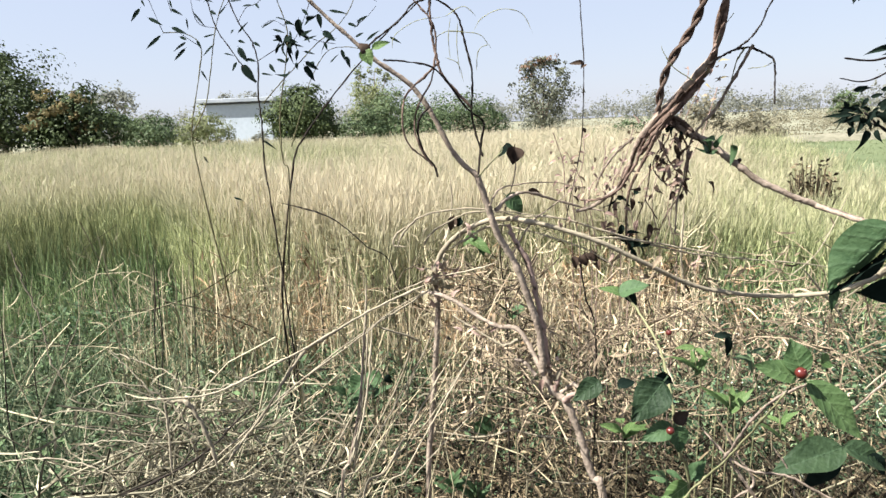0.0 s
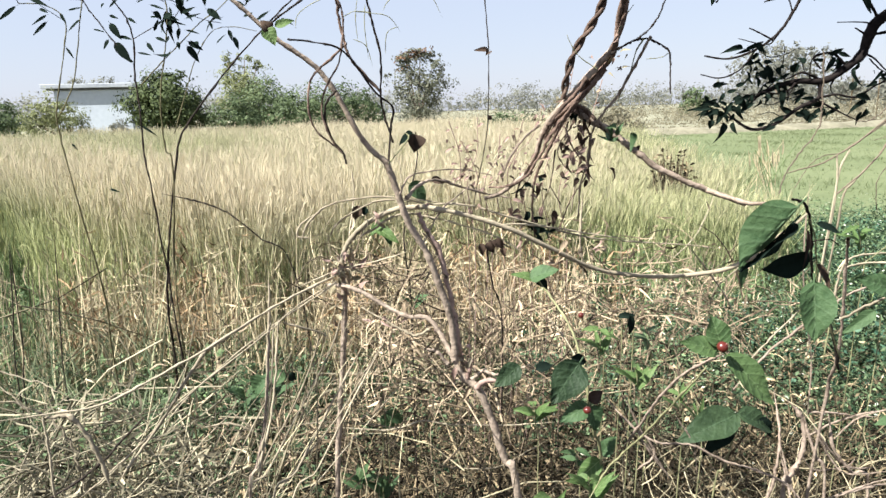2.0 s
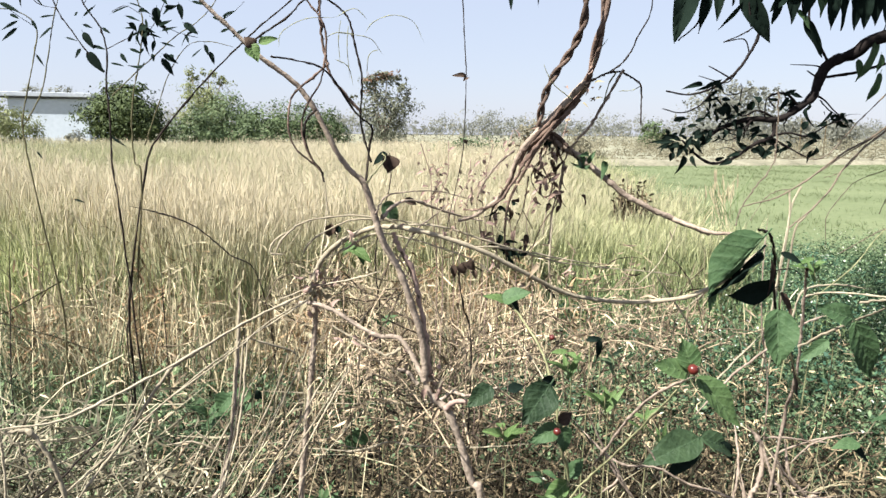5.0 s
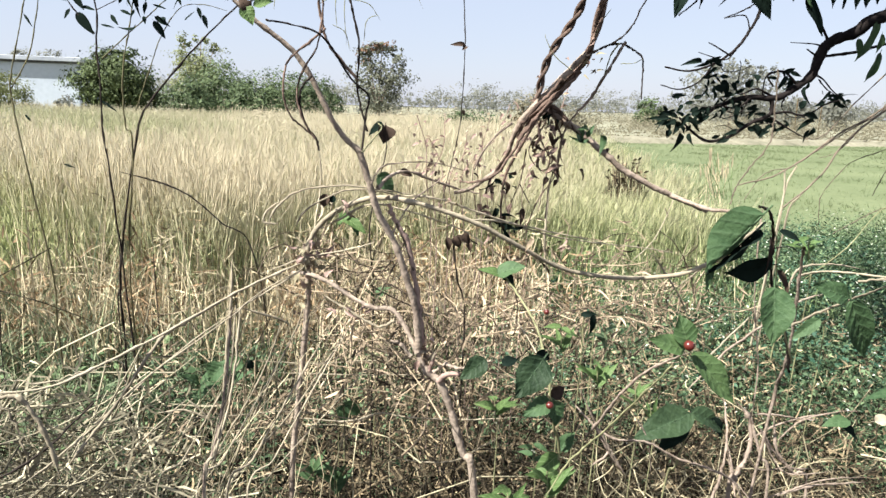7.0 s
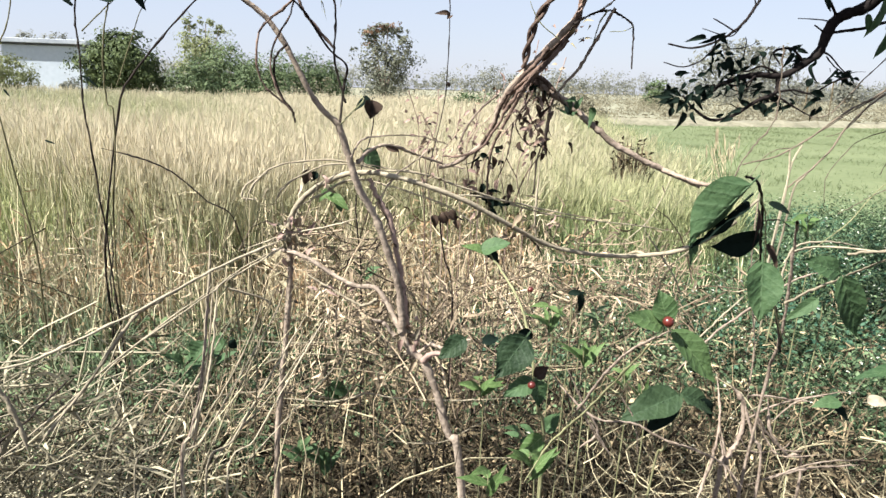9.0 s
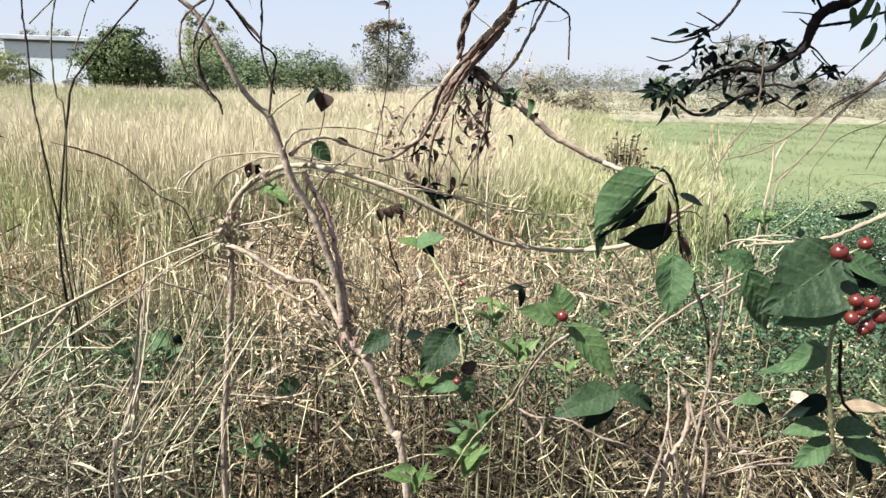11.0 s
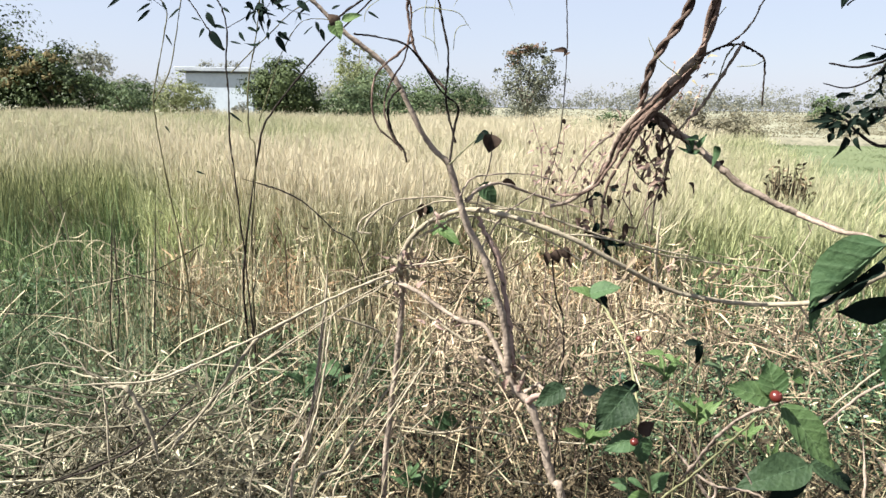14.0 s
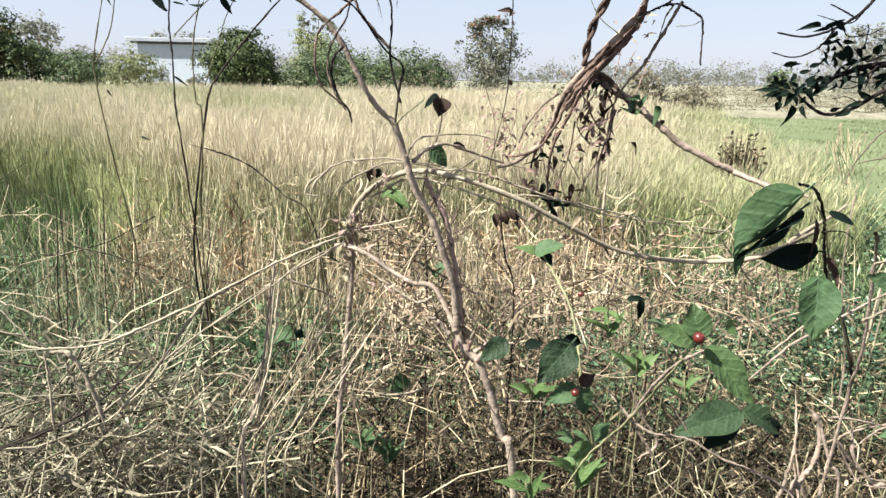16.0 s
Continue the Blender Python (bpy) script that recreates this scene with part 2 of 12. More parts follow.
def stem(parent, name, points, r0, r1, mat, sides=6, wobble=0.25, steps=7, label=""):
    """A tapered stem with knots and small bends along a few control points (world metres)."""
    rng = np.random.default_rng(abs(hash((round(points[0][0] * 1000), round(points[-1][2] * 1000), round(r0 * 1e5)))) % 2 ** 32)
    p = smooth_path(points, steps)
    n = len(p)
    r = np.linspace(r0, r1, n) * 0.72
    thick = r0 > 0.005
    r = r * (1 + (0.07 if thick else 0.16) * rng.standard_normal(n))
    r[::11 if thick else 6] *= 1.14 if thick else 1.22
    if name in ("stalk", "runner", "tendril"):  # thin out towards both ends
        q = np.linspace(0, 1, n)
        r = r * np.clip(np.minimum(q + 0.03, 1 - q) / 0.16, 0.22, 1)
    p[1:-1] += rng.standard_normal((n - 2, 3)) * wobble * (0.3 if thick else 1.0) * r[1:-1, None]
    r = np.append(r, r[-1] * 0.3)
    p = np.vstack([p, p[-1] + (p[-1] - p[-2]) * 0.15])
    v, f = tube(p, r, sides)
    o = np.array(parent.location) if parent else 0
    return mesh_object(name, v - o, f, mat, parent, label)


def twisted(parent, points, r, mat, turns, offset, name="strand"):
    """Two strands wound round each other along a path."""
    p = smooth_path(points, 12)
    n = len(p)
    t = np.gradient(p, axis=0)
    t /= np.linalg.norm(t, axis=1)[:, None]
    u = np.cross(t, (0.1, 1.0, 0.1))
    u /= np.linalg.norm(u, axis=1)[:, None]
    w = np.cross(t, u)
    for k in range(2):
        a = np.linspace(0, turns * 2 * np.pi, n) + k * np.pi
        q = p + offset * (u * np.cos(a)[:, None] + w * np.sin(a)[:, None])
        v, f = tube(q, np.linspace(r, r * 0.85, n), 7)
        mesh_object(name, v, f, mat, parent)


def leaf_mesh(length, width, fold=0.35, droop=0.25, curl=0.0, wave=0.12, seed=0, narrow=0.45, rows=20, half=5):
    """A pointed leaf along +y with a keel along its midrib, waved margins and a short stalk."""
    rng = np.random.default_rng(seed)
    v, f, uv = [], [], []
    ph = rng.uniform(0, 6)
    for i in range(rows + 1):
        s = 0.5 - 0.5 * math.cos(math.pi * i / rows)
        w = width / 2 * (math.sin(math.pi * s ** (0.70 + 0.3 * (narrow - 0.45))) ** 0.8 * (1.06 - 0.3 * s ** 2.5) if 0 < s < 1 else 0.03)
        for j in range(-half, half + 1):
            q = j / half
            edge = wave * width * 0.5 * abs(q) ** 2 * math.sin(9 * s + ph + (1.7 if q > 0 else 0))
            rib = 0.028 * width * math.cos(2 * math.pi * (5.41 * s - 1.27 * abs(q))) * (1 - abs(q) ** 3)
            z = abs(q) * w * fold + edge + rib - droop * length * s ** 2 - curl * length * s ** 3
            v.append((q * w * (1 - 0.12 * fold), length * s * (1 - 0.1 * droop), z))
            uv.append((q, s))
    c = 2 * half + 1
    for i in range(rows):
        for j in range(2 * half):
            f.append((i * c + j, i * c + j + 1, (i + 1) * c + j + 1, (i + 1) * c + j))
    k = len(v)
    for i, s in enumerate((-0.14, 0.02, 0.3, 0.62)):
        rr = width * 0.022 * (1.15 - s)
        zz = -droop * length * max(s, 0) ** 2 - rr * 0.3
        for a in range(4):
            v.append((rr * math.cos(a * 1.571), length * s, zz + rr * math.sin(a * 1.571)))
            uv.append((0.0, 0.5))
    for i in range(3):
        for a in range(4):
            f.append((k + i * 4 + a, k + i * 4 + (a + 1) % 4, k + i * 4 + 4 + (a + 1) % 4, k + i * 4 + 4 + a))
    return np.array(v), np.array(f), uv


def leaf(parent, base, tip, width, mat=None, face=(0, -0.5, 1), fold=0.35, droop=0.2, curl=0.0, seed=0, name="leaf", label=""):
    """A leaf from its base to its tip, its upper side turned towards face."""
    b, t = Vector(base), Vector(tip)
    y = (t - b)
    length = y.length
    y.normalize()
    z = Vector(face) - y * Vector(face).dot(y)
    if z.length < 1e-4:
        z = Vector((1, 0, 0)).cross(y)
    z.normalize()
    x = y.cross(z)
    m = Matrix((x, y, z)).transposed().to_4x4()
    m.translation = b
    rows, half = (22, 5) if name == "leaf" and width > 0.018 else (8, 2)
    v, f, uv = leaf_mesh(length, width, fold, droop, curl, seed=seed, rows=rows, half=half)
    v = v @ np.array(m.to_3x3()).T + np.array(b)
    o = np.array(parent.location) if parent else 0
    return mesh_object(name, v - o, f, mat or LEAF, parent, label, uv=uv)


def scatter(parent, at, count, spread, mats, length, name="husk", seed=0, face=(0, -0.6, 0.6)):
    """Small dry curled leaves or husks clinging round a place, each turned its own way."""
    rng = np.random.default_rng(seed)
    for k in range(count):
        b = np.array(at) + rng.standard_normal(3) * spread
        d = rng.standard_normal(3) * (1, 0.8, 1) + (0, 0, -0.5)
        d *= length * rng.uniform(0.6, 1.4) / np.linalg.norm(d)
        turn = tuple(np.array(face) + rng.standard_normal(3) * 0.6)
        leaf(parent, tuple(b), tuple(b + d), length * rng.uniform(0.3, 0.6), mats[int(rng.integers(len(mats)))], turn, rng.uniform(0.4, 0.9), 0.35, rng.uniform(0.1, 0.5), int(rng.integers(1e6)), name)


def berry(parent, at, r):
    bm = bmesh.new()
    bmesh.ops.create_icosphere(bm, subdivisions=2, radius=r)
    for q in bm.verts:
        q.co.z *= 0.93
        if q.co.z < -0.8 * r:
            q.co.z *= 0.9
    bmesh.ops.create_cone(bm, cap_ends=True, segments=5, radius1=r * 0.35, radius2=r * 0.1, depth=r * 0.4,
                          matrix=Matrix.Translation((0, 0, r * 0.95)))
    me = bpy.data.meshes.new("berry")
    bm.to_mesh(me)
    bm.free()
    for q in me.polygons:
        q.use_smooth = True
    me.materials.append(BERRY)
    ob = new("berry", me)
    ob.parent = parent
    ob.location = Vector(at) - parent.location
    ob.rotation_euler = (random.uniform(-1, 1), random.uniform(-1, 1), 0)
    return ob


def strands(P, R, sides=3):
    """Many blades or stalks at once: P (count, points, 3), R (count, points)."""
    n, k, _ = P.shape
    t = np.gradient(P, axis=1)
    t /= np.linalg.norm(t, axis=2)[..., None] + 1e-9
    rng = np.random.default_rng(n * 7 + k)
    ref = rng.standard_normal((n, 1, 3))
    u = np.cross(t, ref)
    u /= np.linalg.norm(u, axis=2)[..., None] + 1e-9
    if sides == 2:
        ring = np.stack([P - u * R[..., None], P + u * R[..., None]], 2)
        i = np.arange(n)[:, None] * k * 2 + np.arange(k - 1)[None] * 2
        f = np.stack([i, i + 1, i + 3, i + 2], -1).reshape(-1, 4)
        return ring.reshape(-1, 3), f
    w = np.cross(t, u)
    ang = np.arange(sides) * 2 * np.pi / sides
    ring = P[:, :, None] + R[:, :, None, None] * (u[:, :, None] * np.cos(ang)[:, None] + w[:, :, None] * np.sin(ang)[:, None])
    i, j, s = np.meshgrid(np.arange(n), np.arange(k - 1), np.arange(sides), indexing="ij")
    a = i * k * sides + j * sides
    s2 = (s + 1) % sides
    f = np.stack([a + s, a + s2, a + sides + s2, a + sides + s], -1).reshape(-1, 4)
    return ring.reshape(-1, 3), f


def merged(pieces):
    vs, fs, o = [], [], 0
    for v, f in pieces:
        vs.append(v), fs.append(f + o)
        o += len(v)
    return np.vstack(vs), np.vstack(fs)


# ---- ground ----
def land_height(x, y):
    return 0.03 * np.sin(x * 0.9 + 1.3) * np.cos(y * 0.7) + 0.02 * np.sin(2.3 * x + y)


def field_edge(y):
    """The border between the wheat and the young crop, as x over y."""
    return 4.1 + 0.44 * (y - 5.4)


gx = np.concatenate([[-3000, -800, -250, -90], np.linspace(-45, 60, 106), [100, 250, 800, 3000]])
gy = np.concatenate([[-3000, -600, -150, -40], np.linspace(-12, 70, 83), [110, 250, 800, 3000]])
GX, GY = np.meshgrid(gx, gy, indexing="ij")
near = np.exp(-((GX / 60) ** 2 + (GY / 60) ** 2))
GZ = land_height(GX, GY) * near
i, j = np.meshgrid(np.arange(len(gx) - 1), np.arange(len(gy) - 1), indexing="ij")
a = i * len(gy) + j
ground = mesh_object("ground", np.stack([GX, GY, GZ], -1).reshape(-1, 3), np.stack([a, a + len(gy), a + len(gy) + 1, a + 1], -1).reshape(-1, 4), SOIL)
tagged(ground, "dry brown earth darkened for shade under fields and weeds", "ground", kind="structure")

# grazed dry meadow beyond the fields
MEADOW = material("dry meadow", (0.14, 0.14, 0.095), (0.25, 0.238, 0.17), 0.95, 2, 0, 0.12, 0.4)
mx, my = np.linspace(-400, 700, 60), np.array([31.0, 40, 60, 90, 150, 300, 900])
MX, MY = np.meshgrid(mx, my, indexing="ij")
MY = MY + np.where(MY < 32, 1.2 * np.sin(MX * 0.3), 0)
i, j = np.meshgrid(np.arange(59), np.arange(6), indexing="ij")
a = i * 7 + j
meadow = mesh_object("meadow", np.stack([MX, MY, 0.06 + 0 * MX], -1).reshape(-1, 3), np.stack([a, a + 7, a + 8, a + 1], -1).reshape(-1, 4), MEADOW)
tagged(meadow, "pale dry grazed meadow beyond the fields", "meadow", kind="structure")

# sprouting field under the young crop
SPROUT = material("sprouting field", (0.082, 0.102, 0.048), (0.14, 0.158, 0.083), 0.95, 9, 0, 0.4, 0.4)
fyy = np.linspace(5.2, 27.5, 60)
fv = np.array([(field_edge(y) - 0.5 + 0.25 * math.sin(2.1 * y) + u * (70 - field_edge(y)), y, 0.075) for y in fyy for u in np.linspace(0, 1, 12)])
i, j = np.meshgrid(np.arange(59), np.arange(11), indexing="ij")
a = i * 12 + j
tagged(mesh_object("green_field", fv, np.stack([a, a + 1, a + 13, a + 12], -1).reshape(-1, 4), SPROUT), "level bright green sprouting field", "field", kind="structure")

# earth bund behind the young crop
bx = np.linspace(7, 75, 120)
prof = [(-1.1, -0.05), (-0.5, 0.2), (0.0, 0.3), (0.6, 0.28), (1.4, -0.05)]
bv = np.array([(x, 26.5 + 0.03 * x + q + 0.15 * math.sin(x * 0.8 + q), h * (1 + 0.25 * math.sin(x * 1.7 + q * 3))) for x in bx for q, h in prof])
i, j = np.meshgrid(np.arange(len(bx) - 1), np.arange(4), indexing="ij")
a = i * 5 + j
BUND = material("dry bund earth", (0.10, 0.095, 0.065), (0.24, 0.22, 0.16), 0.95, 6, 0, 1, 0.5)
tagged(mesh_object("bund", bv, np.stack([a, a + 5, a + 6, a + 1], -1).reshape(-1, 4), BUND), "low pale earth bank with dry grass", "bank", kind="structure")


# ---- far trees and house ----
def crown_mesh(lobes, count, size, seed, flat=0.55, clumps=40, tight=0.24):
    """Leaves in clumps spread over lobes (x, y, z, rx, rz), uneven at the rim, with gaps."""
    rng = np.random.default_rng(seed)
    L = np.array(lobes)
    m = max(clumps * len(L), 1)
    pick = rng.choice(len(L), m, p=(L[:, 3] * L[:, 4]) / (L[:, 3] * L[:, 4]).sum())
    d = rng.standard_normal((m, 3))
    d /= np.linalg.norm(d, axis=1)[:, None]
    rad = rng.uniform(0.08, 1.0, m) ** 0.45 * (1 + 0.13 * rng.standard_normal(m))
    c = L[pick, :3] + d * np.stack([L[pick, 3], L[pick, 3], L[pick, 4]], -1) * rad[:, None]
    cs = tight * (L[pick, 3] + L[pick, 4]) * rng.uniform(0.4, 1.3, m)
    k = rng.integers(0, m, count)
    e = rng.standard_normal((count, 3))
    e /= np.linalg.norm(e, axis=1)[:, None] / rng.uniform(0.3, 1.0, count)[:, None]
    p = c[k] + e * (1, 1, 0.7) * cs[k][:, None]
    p[:, 2] = np.maximum(p[:, 2], 0.15)
    nn = d[k] + e * 0.8 + rng.standard_normal((count, 3)) * 0.5 + (0, 0, 0.3)
    nn /= np.linalg.norm(nn, axis=1)[:, None]
    u = np.cross(nn, rng.standard_normal((count, 3)))
    u /= np.linalg.norm(u, axis=1)[:, None]
    w = np.cross(nn, u)
    s = size * rng.uniform(0.5, 1.3, count)[:, None]
    q = np.stack([p - u * s, p + w * s * flat + nn * s * 0.2, p + u * s, p - w * s * flat - nn * s * 0.15], 1)
    return q.reshape(-1, 3), np.arange(count * 4).reshape(-1, 4)


def tree(name, at, height, lobes, mat, count, size, seed, label, category="tree", trunk=0.16, group=""):
    """Tapered trunk, limbs to the lobes and a crown of many leaf clumps; lobes are relative to the foot."""
    t = thing(name, label, category, group, at)
    rng = np.random.default_rng(seed)
    top = min(l[2] for l in lobes)
    v, f = tube(smooth_path([(0, 0, -0.1), (0.05, 0, top * 0.5), (rng.uniform(-0.2, 0.2), 0, top)], 4), np.linspace(trunk, trunk * 0.6, 9), 7)
    mesh_object("trunk", v, f, BARK, t)
    for l in lobes:
        v, f = tube(smooth_path([(0, 0, top * 0.5), (l[0] * 0.5, l[1] * 0.5, (top * 0.6 + l[2]) / 2), l[:3]], 4), np.linspace(trunk * 0.5, trunk * 0.15, 9), 5)
        mesh_object("limb", v, f, BARK, t)
    v, f = crown_mesh(lobes, count, size, seed)
    mesh_object("crown", v, f, mat, t, smooth=False)
    return t


def distant_post(at, h):
    t = thing("fence_post", "thin pale wooden post behind the green field", "post", "far posts", at)
    v, f = tube([(0, 0, -0.2), (0.02, 0, h * 0.5), (0, 0, h)], [0.06, 0.055, 0.05], 6)
    mesh_object("shaft", v, f, BROWN, t)


def solid(name, x0, y0, z0, x1, y1, z1, mat, parent=None, label=""):
    bm = bmesh.new()
    bmesh.ops.create_cube(bm, size=1.0)
    for q in bm.verts:
        q.co = Vector((x0 + (x1 - x0) * (q.co.x + 0.5), y0 + (y1 - y0) * (q.co.y + 0.5), z0 + (z1 - z0) * (q.co.z + 0.5)))
    bmesh.ops.bevel(bm, geom=bm.edges, offset=min(0.03, 0.2 * min(x1 - x0, y1 - y0, z1 - z0)), segments=1, affect="EDGES")
    me = bpy.data.meshes.new(name)
    bm.to_mesh(me)
    bm.free()
    me.materials.append(mat)
    ob = new(name, me)
    if parent:
        ob.parent = parent
    if label:
        tagged(ob, label)
    return ob


# far trees along the field
tree("broad_tree", (-21.15, 32.00, 0), 6.54, [(0.00, 0.00, 3.27, 2.74, 2.95), (-1.45, 0.10, 2.49, 1.77, 2.49), (1.45, -0.20, 2.36, 1.77, 2.36), (0.32, -0.30, 4.71, 1.61, 1.70), (-0.97, -0.40, 4.06, 1.29, 1.64)], MANGO, 16302, 0.090, 3, "large dark green tree with a rust-tinged crown", "tree")
low = tree("broad_tree", (-16.87, 31.00, 0), 4.00, [(0.00, 0.00, 2.00, 1.92, 1.80), (-1.02, 0.10, 1.52, 1.24, 1.52), (1.02, -0.20, 1.44, 1.24, 1.44), (0.23, -0.30, 2.88, 1.13, 1.04), (-0.68, -0.40, 2.48, 0.91, 1.00)], MANGO, 11154, 0.085, 4, "dark broad tree with a yellowish sunlit top", "tree")
# yellow-brown clumps, rusty tint and sunlit top both put into the colour
v, f = crown_mesh([(-0.5, -0.9, 2.9, 0.9, 0.7), (0.3, -0.8, 3.0, 0.8, 0.6), (-1.2, -0.9, 2.2, 0.7, 0.6), (0.9, -0.9, 2.2, 0.6, 0.5)], 2600, 0.08, 41, 0.55, 18, 0.22)
mesh_object("young_leaves", v, f, GOLDLEAF, low, "yellow-brown young leaves", smooth=False)
tree("small_tree", (-20.01, 46.00, 0), 2.98, [(0.00, 0.00, 1.49, 2.14, 1.34), (-1.13, 0.10, 1.13, 1.38, 1.13), (1.13, -0.20, 1.07, 1.38, 1.07), (0.25, -0.30, 2.14, 1.26, 0.77), (-0.76, -0.40, 1.85, 1.01, 0.74)], CROWN, 4950, 0.097, 5, "small feathery green tree at the field's end", "tree")
tree("bush", (-14.75, 42.00, 0), 3.3, [(-1.15, 0.00, 1.3, 0.95, 1.2), (0.95, 0.00, 1.0, 0.95, 1.05), (-0.2, 0.20, 1.75, 1.15, 1.35)], YELLOWCROWN, 5600, 0.072, 6, "pale yellow-green rounded bush before a white house", "bush")
tree("mango_tree", (-7.83, 38.00, 0), 4.21, [(0.00, 0.00, 2.10, 1.89, 1.89), (-1.00, 0.10, 1.60, 1.22, 1.60), (1.00, -0.20, 1.51, 1.22, 1.51), (0.22, -0.30, 3.03, 1.11, 1.09), (-0.67, -0.40, 2.61, 0.89, 1.05)], MANGO, 15444, 0.090, 7, "dense dark green rounded tree with a sunlit side", "tree")
tree("wispy_tree", (-5.07, 50.00, 0), 5.77, [(0.00, 0.00, 2.19, 1.86, 2.19), (-0.58, 0.10, 3.92, 1.40, 1.44), (0.70, -0.20, 3.58, 1.40, 1.44), (-0.93, 0.00, 5.19, 0.58, 0.58), (0.23, 0.00, 5.31, 0.70, 0.58), (1.05, 0.00, 4.90, 0.58, 0.58)], YELLOWCROWN, 7500, 0.085, 8, "pale wispy yellow-green tree", "tree")
tree("hedge_tree", (-3.01, 44.00, 0), 4.04, [(-1.43, 0.00, 1.62, 1.43, 1.62), (1.43, 0.00, 1.46, 1.43, 1.54), (0.00, 0.20, 2.02, 1.71, 1.94)], CROWN, 5940, 0.092, 9, "grey-green bushy tree in a hedge row", "tree")
tree("hedge_tree", (0.84, 43.00, 0), 3.83, [(-1.39, 0.00, 1.53, 1.39, 1.53), (1.39, 0.00, 1.38, 1.39, 1.45), (0.00, 0.20, 1.91, 1.67, 1.84)], CROWN, 5940, 0.092, 10, "grey-green bushy tree in a hedge row", "tree")
tree("hedge_tree", (3.02, 45.00, 0), 3.30, [(-0.75, 0.00, 1.32, 0.75, 1.32), (0.75, 0.00, 1.19, 0.75, 1.25), (0.00, 0.20, 1.65, 0.91, 1.58)], CROWN, 3630, 0.092, 11, "darker blue-green bush at the end of a hedge row", "tree")
tree("hedge_tree", (-4.85, 41.00, 0), 2.77, [(-0.86, 0.00, 1.11, 0.86, 1.11), (0.86, 0.00, 1.00, 0.86, 1.05), (0.00, 0.20, 1.39, 1.03, 1.33)], CROWN, 3000, 0.090, 24, "grey-green bushy tree in a hedge row", "tree")
tree("hedge_tree", (-1.19, 40.00, 0), 2.92, [(-0.92, 0.00, 1.17, 0.92, 1.17), (0.92, 0.00, 1.05, 0.92, 1.11), (0.00, 0.20, 1.46, 1.11, 1.40)], CROWN, 3000, 0.090, 25, "grey-green bushy tree in a hedge row", "tree")
tree("small_tree", (-24.67, 50.00, 0), 3.44, [(-0.76, 0.00, 2.58, 1.04, 0.55), (0.76, 0.00, 2.41, 1.04, 0.55), (0.00, 0.30, 2.89, 1.14, 0.52)], CROWN, 2600, 0.120, 26, "small feathery green tree at the field's end", "tree")
tall = tree("tall_tree", (6.75, 45.00, 0), 5.9, [(0.00, 0.00, 2.0, 1.75, 1.9), (-0.85, 0.10, 3.5, 1.25, 1.2), (0.95, -0.20, 3.3, 1.3, 1.2), (-0.75, 0.00, 4.75, 0.75, 0.6), (0.25, 0.00, 5.1, 0.8, 0.55), (1.15, 0.00, 4.5, 0.7, 0.55)], GREYCROWN, 6000, 0.095, 12, "tall grey-green tree with rusty young leaves on top", "tree")
v, f = crown_mesh([(-0.95, -0.2, 4.6, 0.6, 0.6), (-0.3, -0.2, 5.1, 0.6, 0.5), (0.5, -0.3, 5.3, 0.5, 0.4)], 520, 0.085, 121, 0.55, 14, 0.2)
mesh_object("young_leaves", v, f, RUST, tall, "rusty brown young leaves", smooth=False)
tree("scrub_bush", (7.49, 19.00, 0), 1.94, [(-0.40, 0.00, 0.78, 0.40, 0.78), (0.40, 0.00, 0.70, 0.40, 0.74), (0.00, 0.20, 0.97, 0.48, 0.93)], DRYCROWN, 2860, 0.062, 13, "dry tan scrub beside the field", "bush")
tree("scrub_bush", (10.27, 22.00, 0), 1.55, [(-0.51, 0.00, 0.62, 0.51, 0.62), (0.51, 0.00, 0.56, 0.51, 0.59), (0.00, 0.20, 0.77, 0.61, 0.74)], DRYCROWN, 2860, 0.062, 14, "dry tan scrub beside the field", "bush")
tree("scrub_bush", (6.99, 24.00, 0), 1.26, [(-1.04, 0.00, 0.50, 1.04, 0.50), (1.04, 0.00, 0.45, 1.04, 0.48), (0.00, 0.20, 0.63, 1.25, 0.61)], CROWN, 4950, 0.058, 23, "low green scrub beyond the wheat", "bush")
tree("spreading_tree", (41.89, 55.00, 0), 6.41, [(0.00, 0.00, 2.44, 4.86, 2.44), (-1.52, 0.10, 4.36, 3.65, 1.60), (1.82, -0.20, 3.97, 3.65, 1.60), (-2.43, 0.00, 5.77, 1.52, 0.64), (0.61, 0.00, 5.90, 1.82, 0.64), (2.74, 0.00, 5.45, 1.52, 0.64)], HAZECROWN, 3960, 0.186, 15, "tall pale spreading tree behind the green field", "tree")
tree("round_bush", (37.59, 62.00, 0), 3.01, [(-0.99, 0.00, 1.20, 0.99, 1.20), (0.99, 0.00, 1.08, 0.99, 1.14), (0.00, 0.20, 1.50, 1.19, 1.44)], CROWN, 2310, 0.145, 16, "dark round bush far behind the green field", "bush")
tree("thin_tree", (52.37, 58.00, 0), 3.54, [(0.00, 0.00, 1.34, 1.33, 1.34), (-0.42, 0.10, 2.40, 1.00, 0.88), (0.50, -0.20, 2.19, 1.00, 0.88), (-0.67, 0.00, 3.18, 0.42, 0.35), (0.17, 0.00, 3.25, 0.50, 0.35), (0.75, 0.00, 3.00, 0.42, 0.35)], HAZECROWN, 572, 0.186, 17, "thin pale tree far behind the green field", "tree")
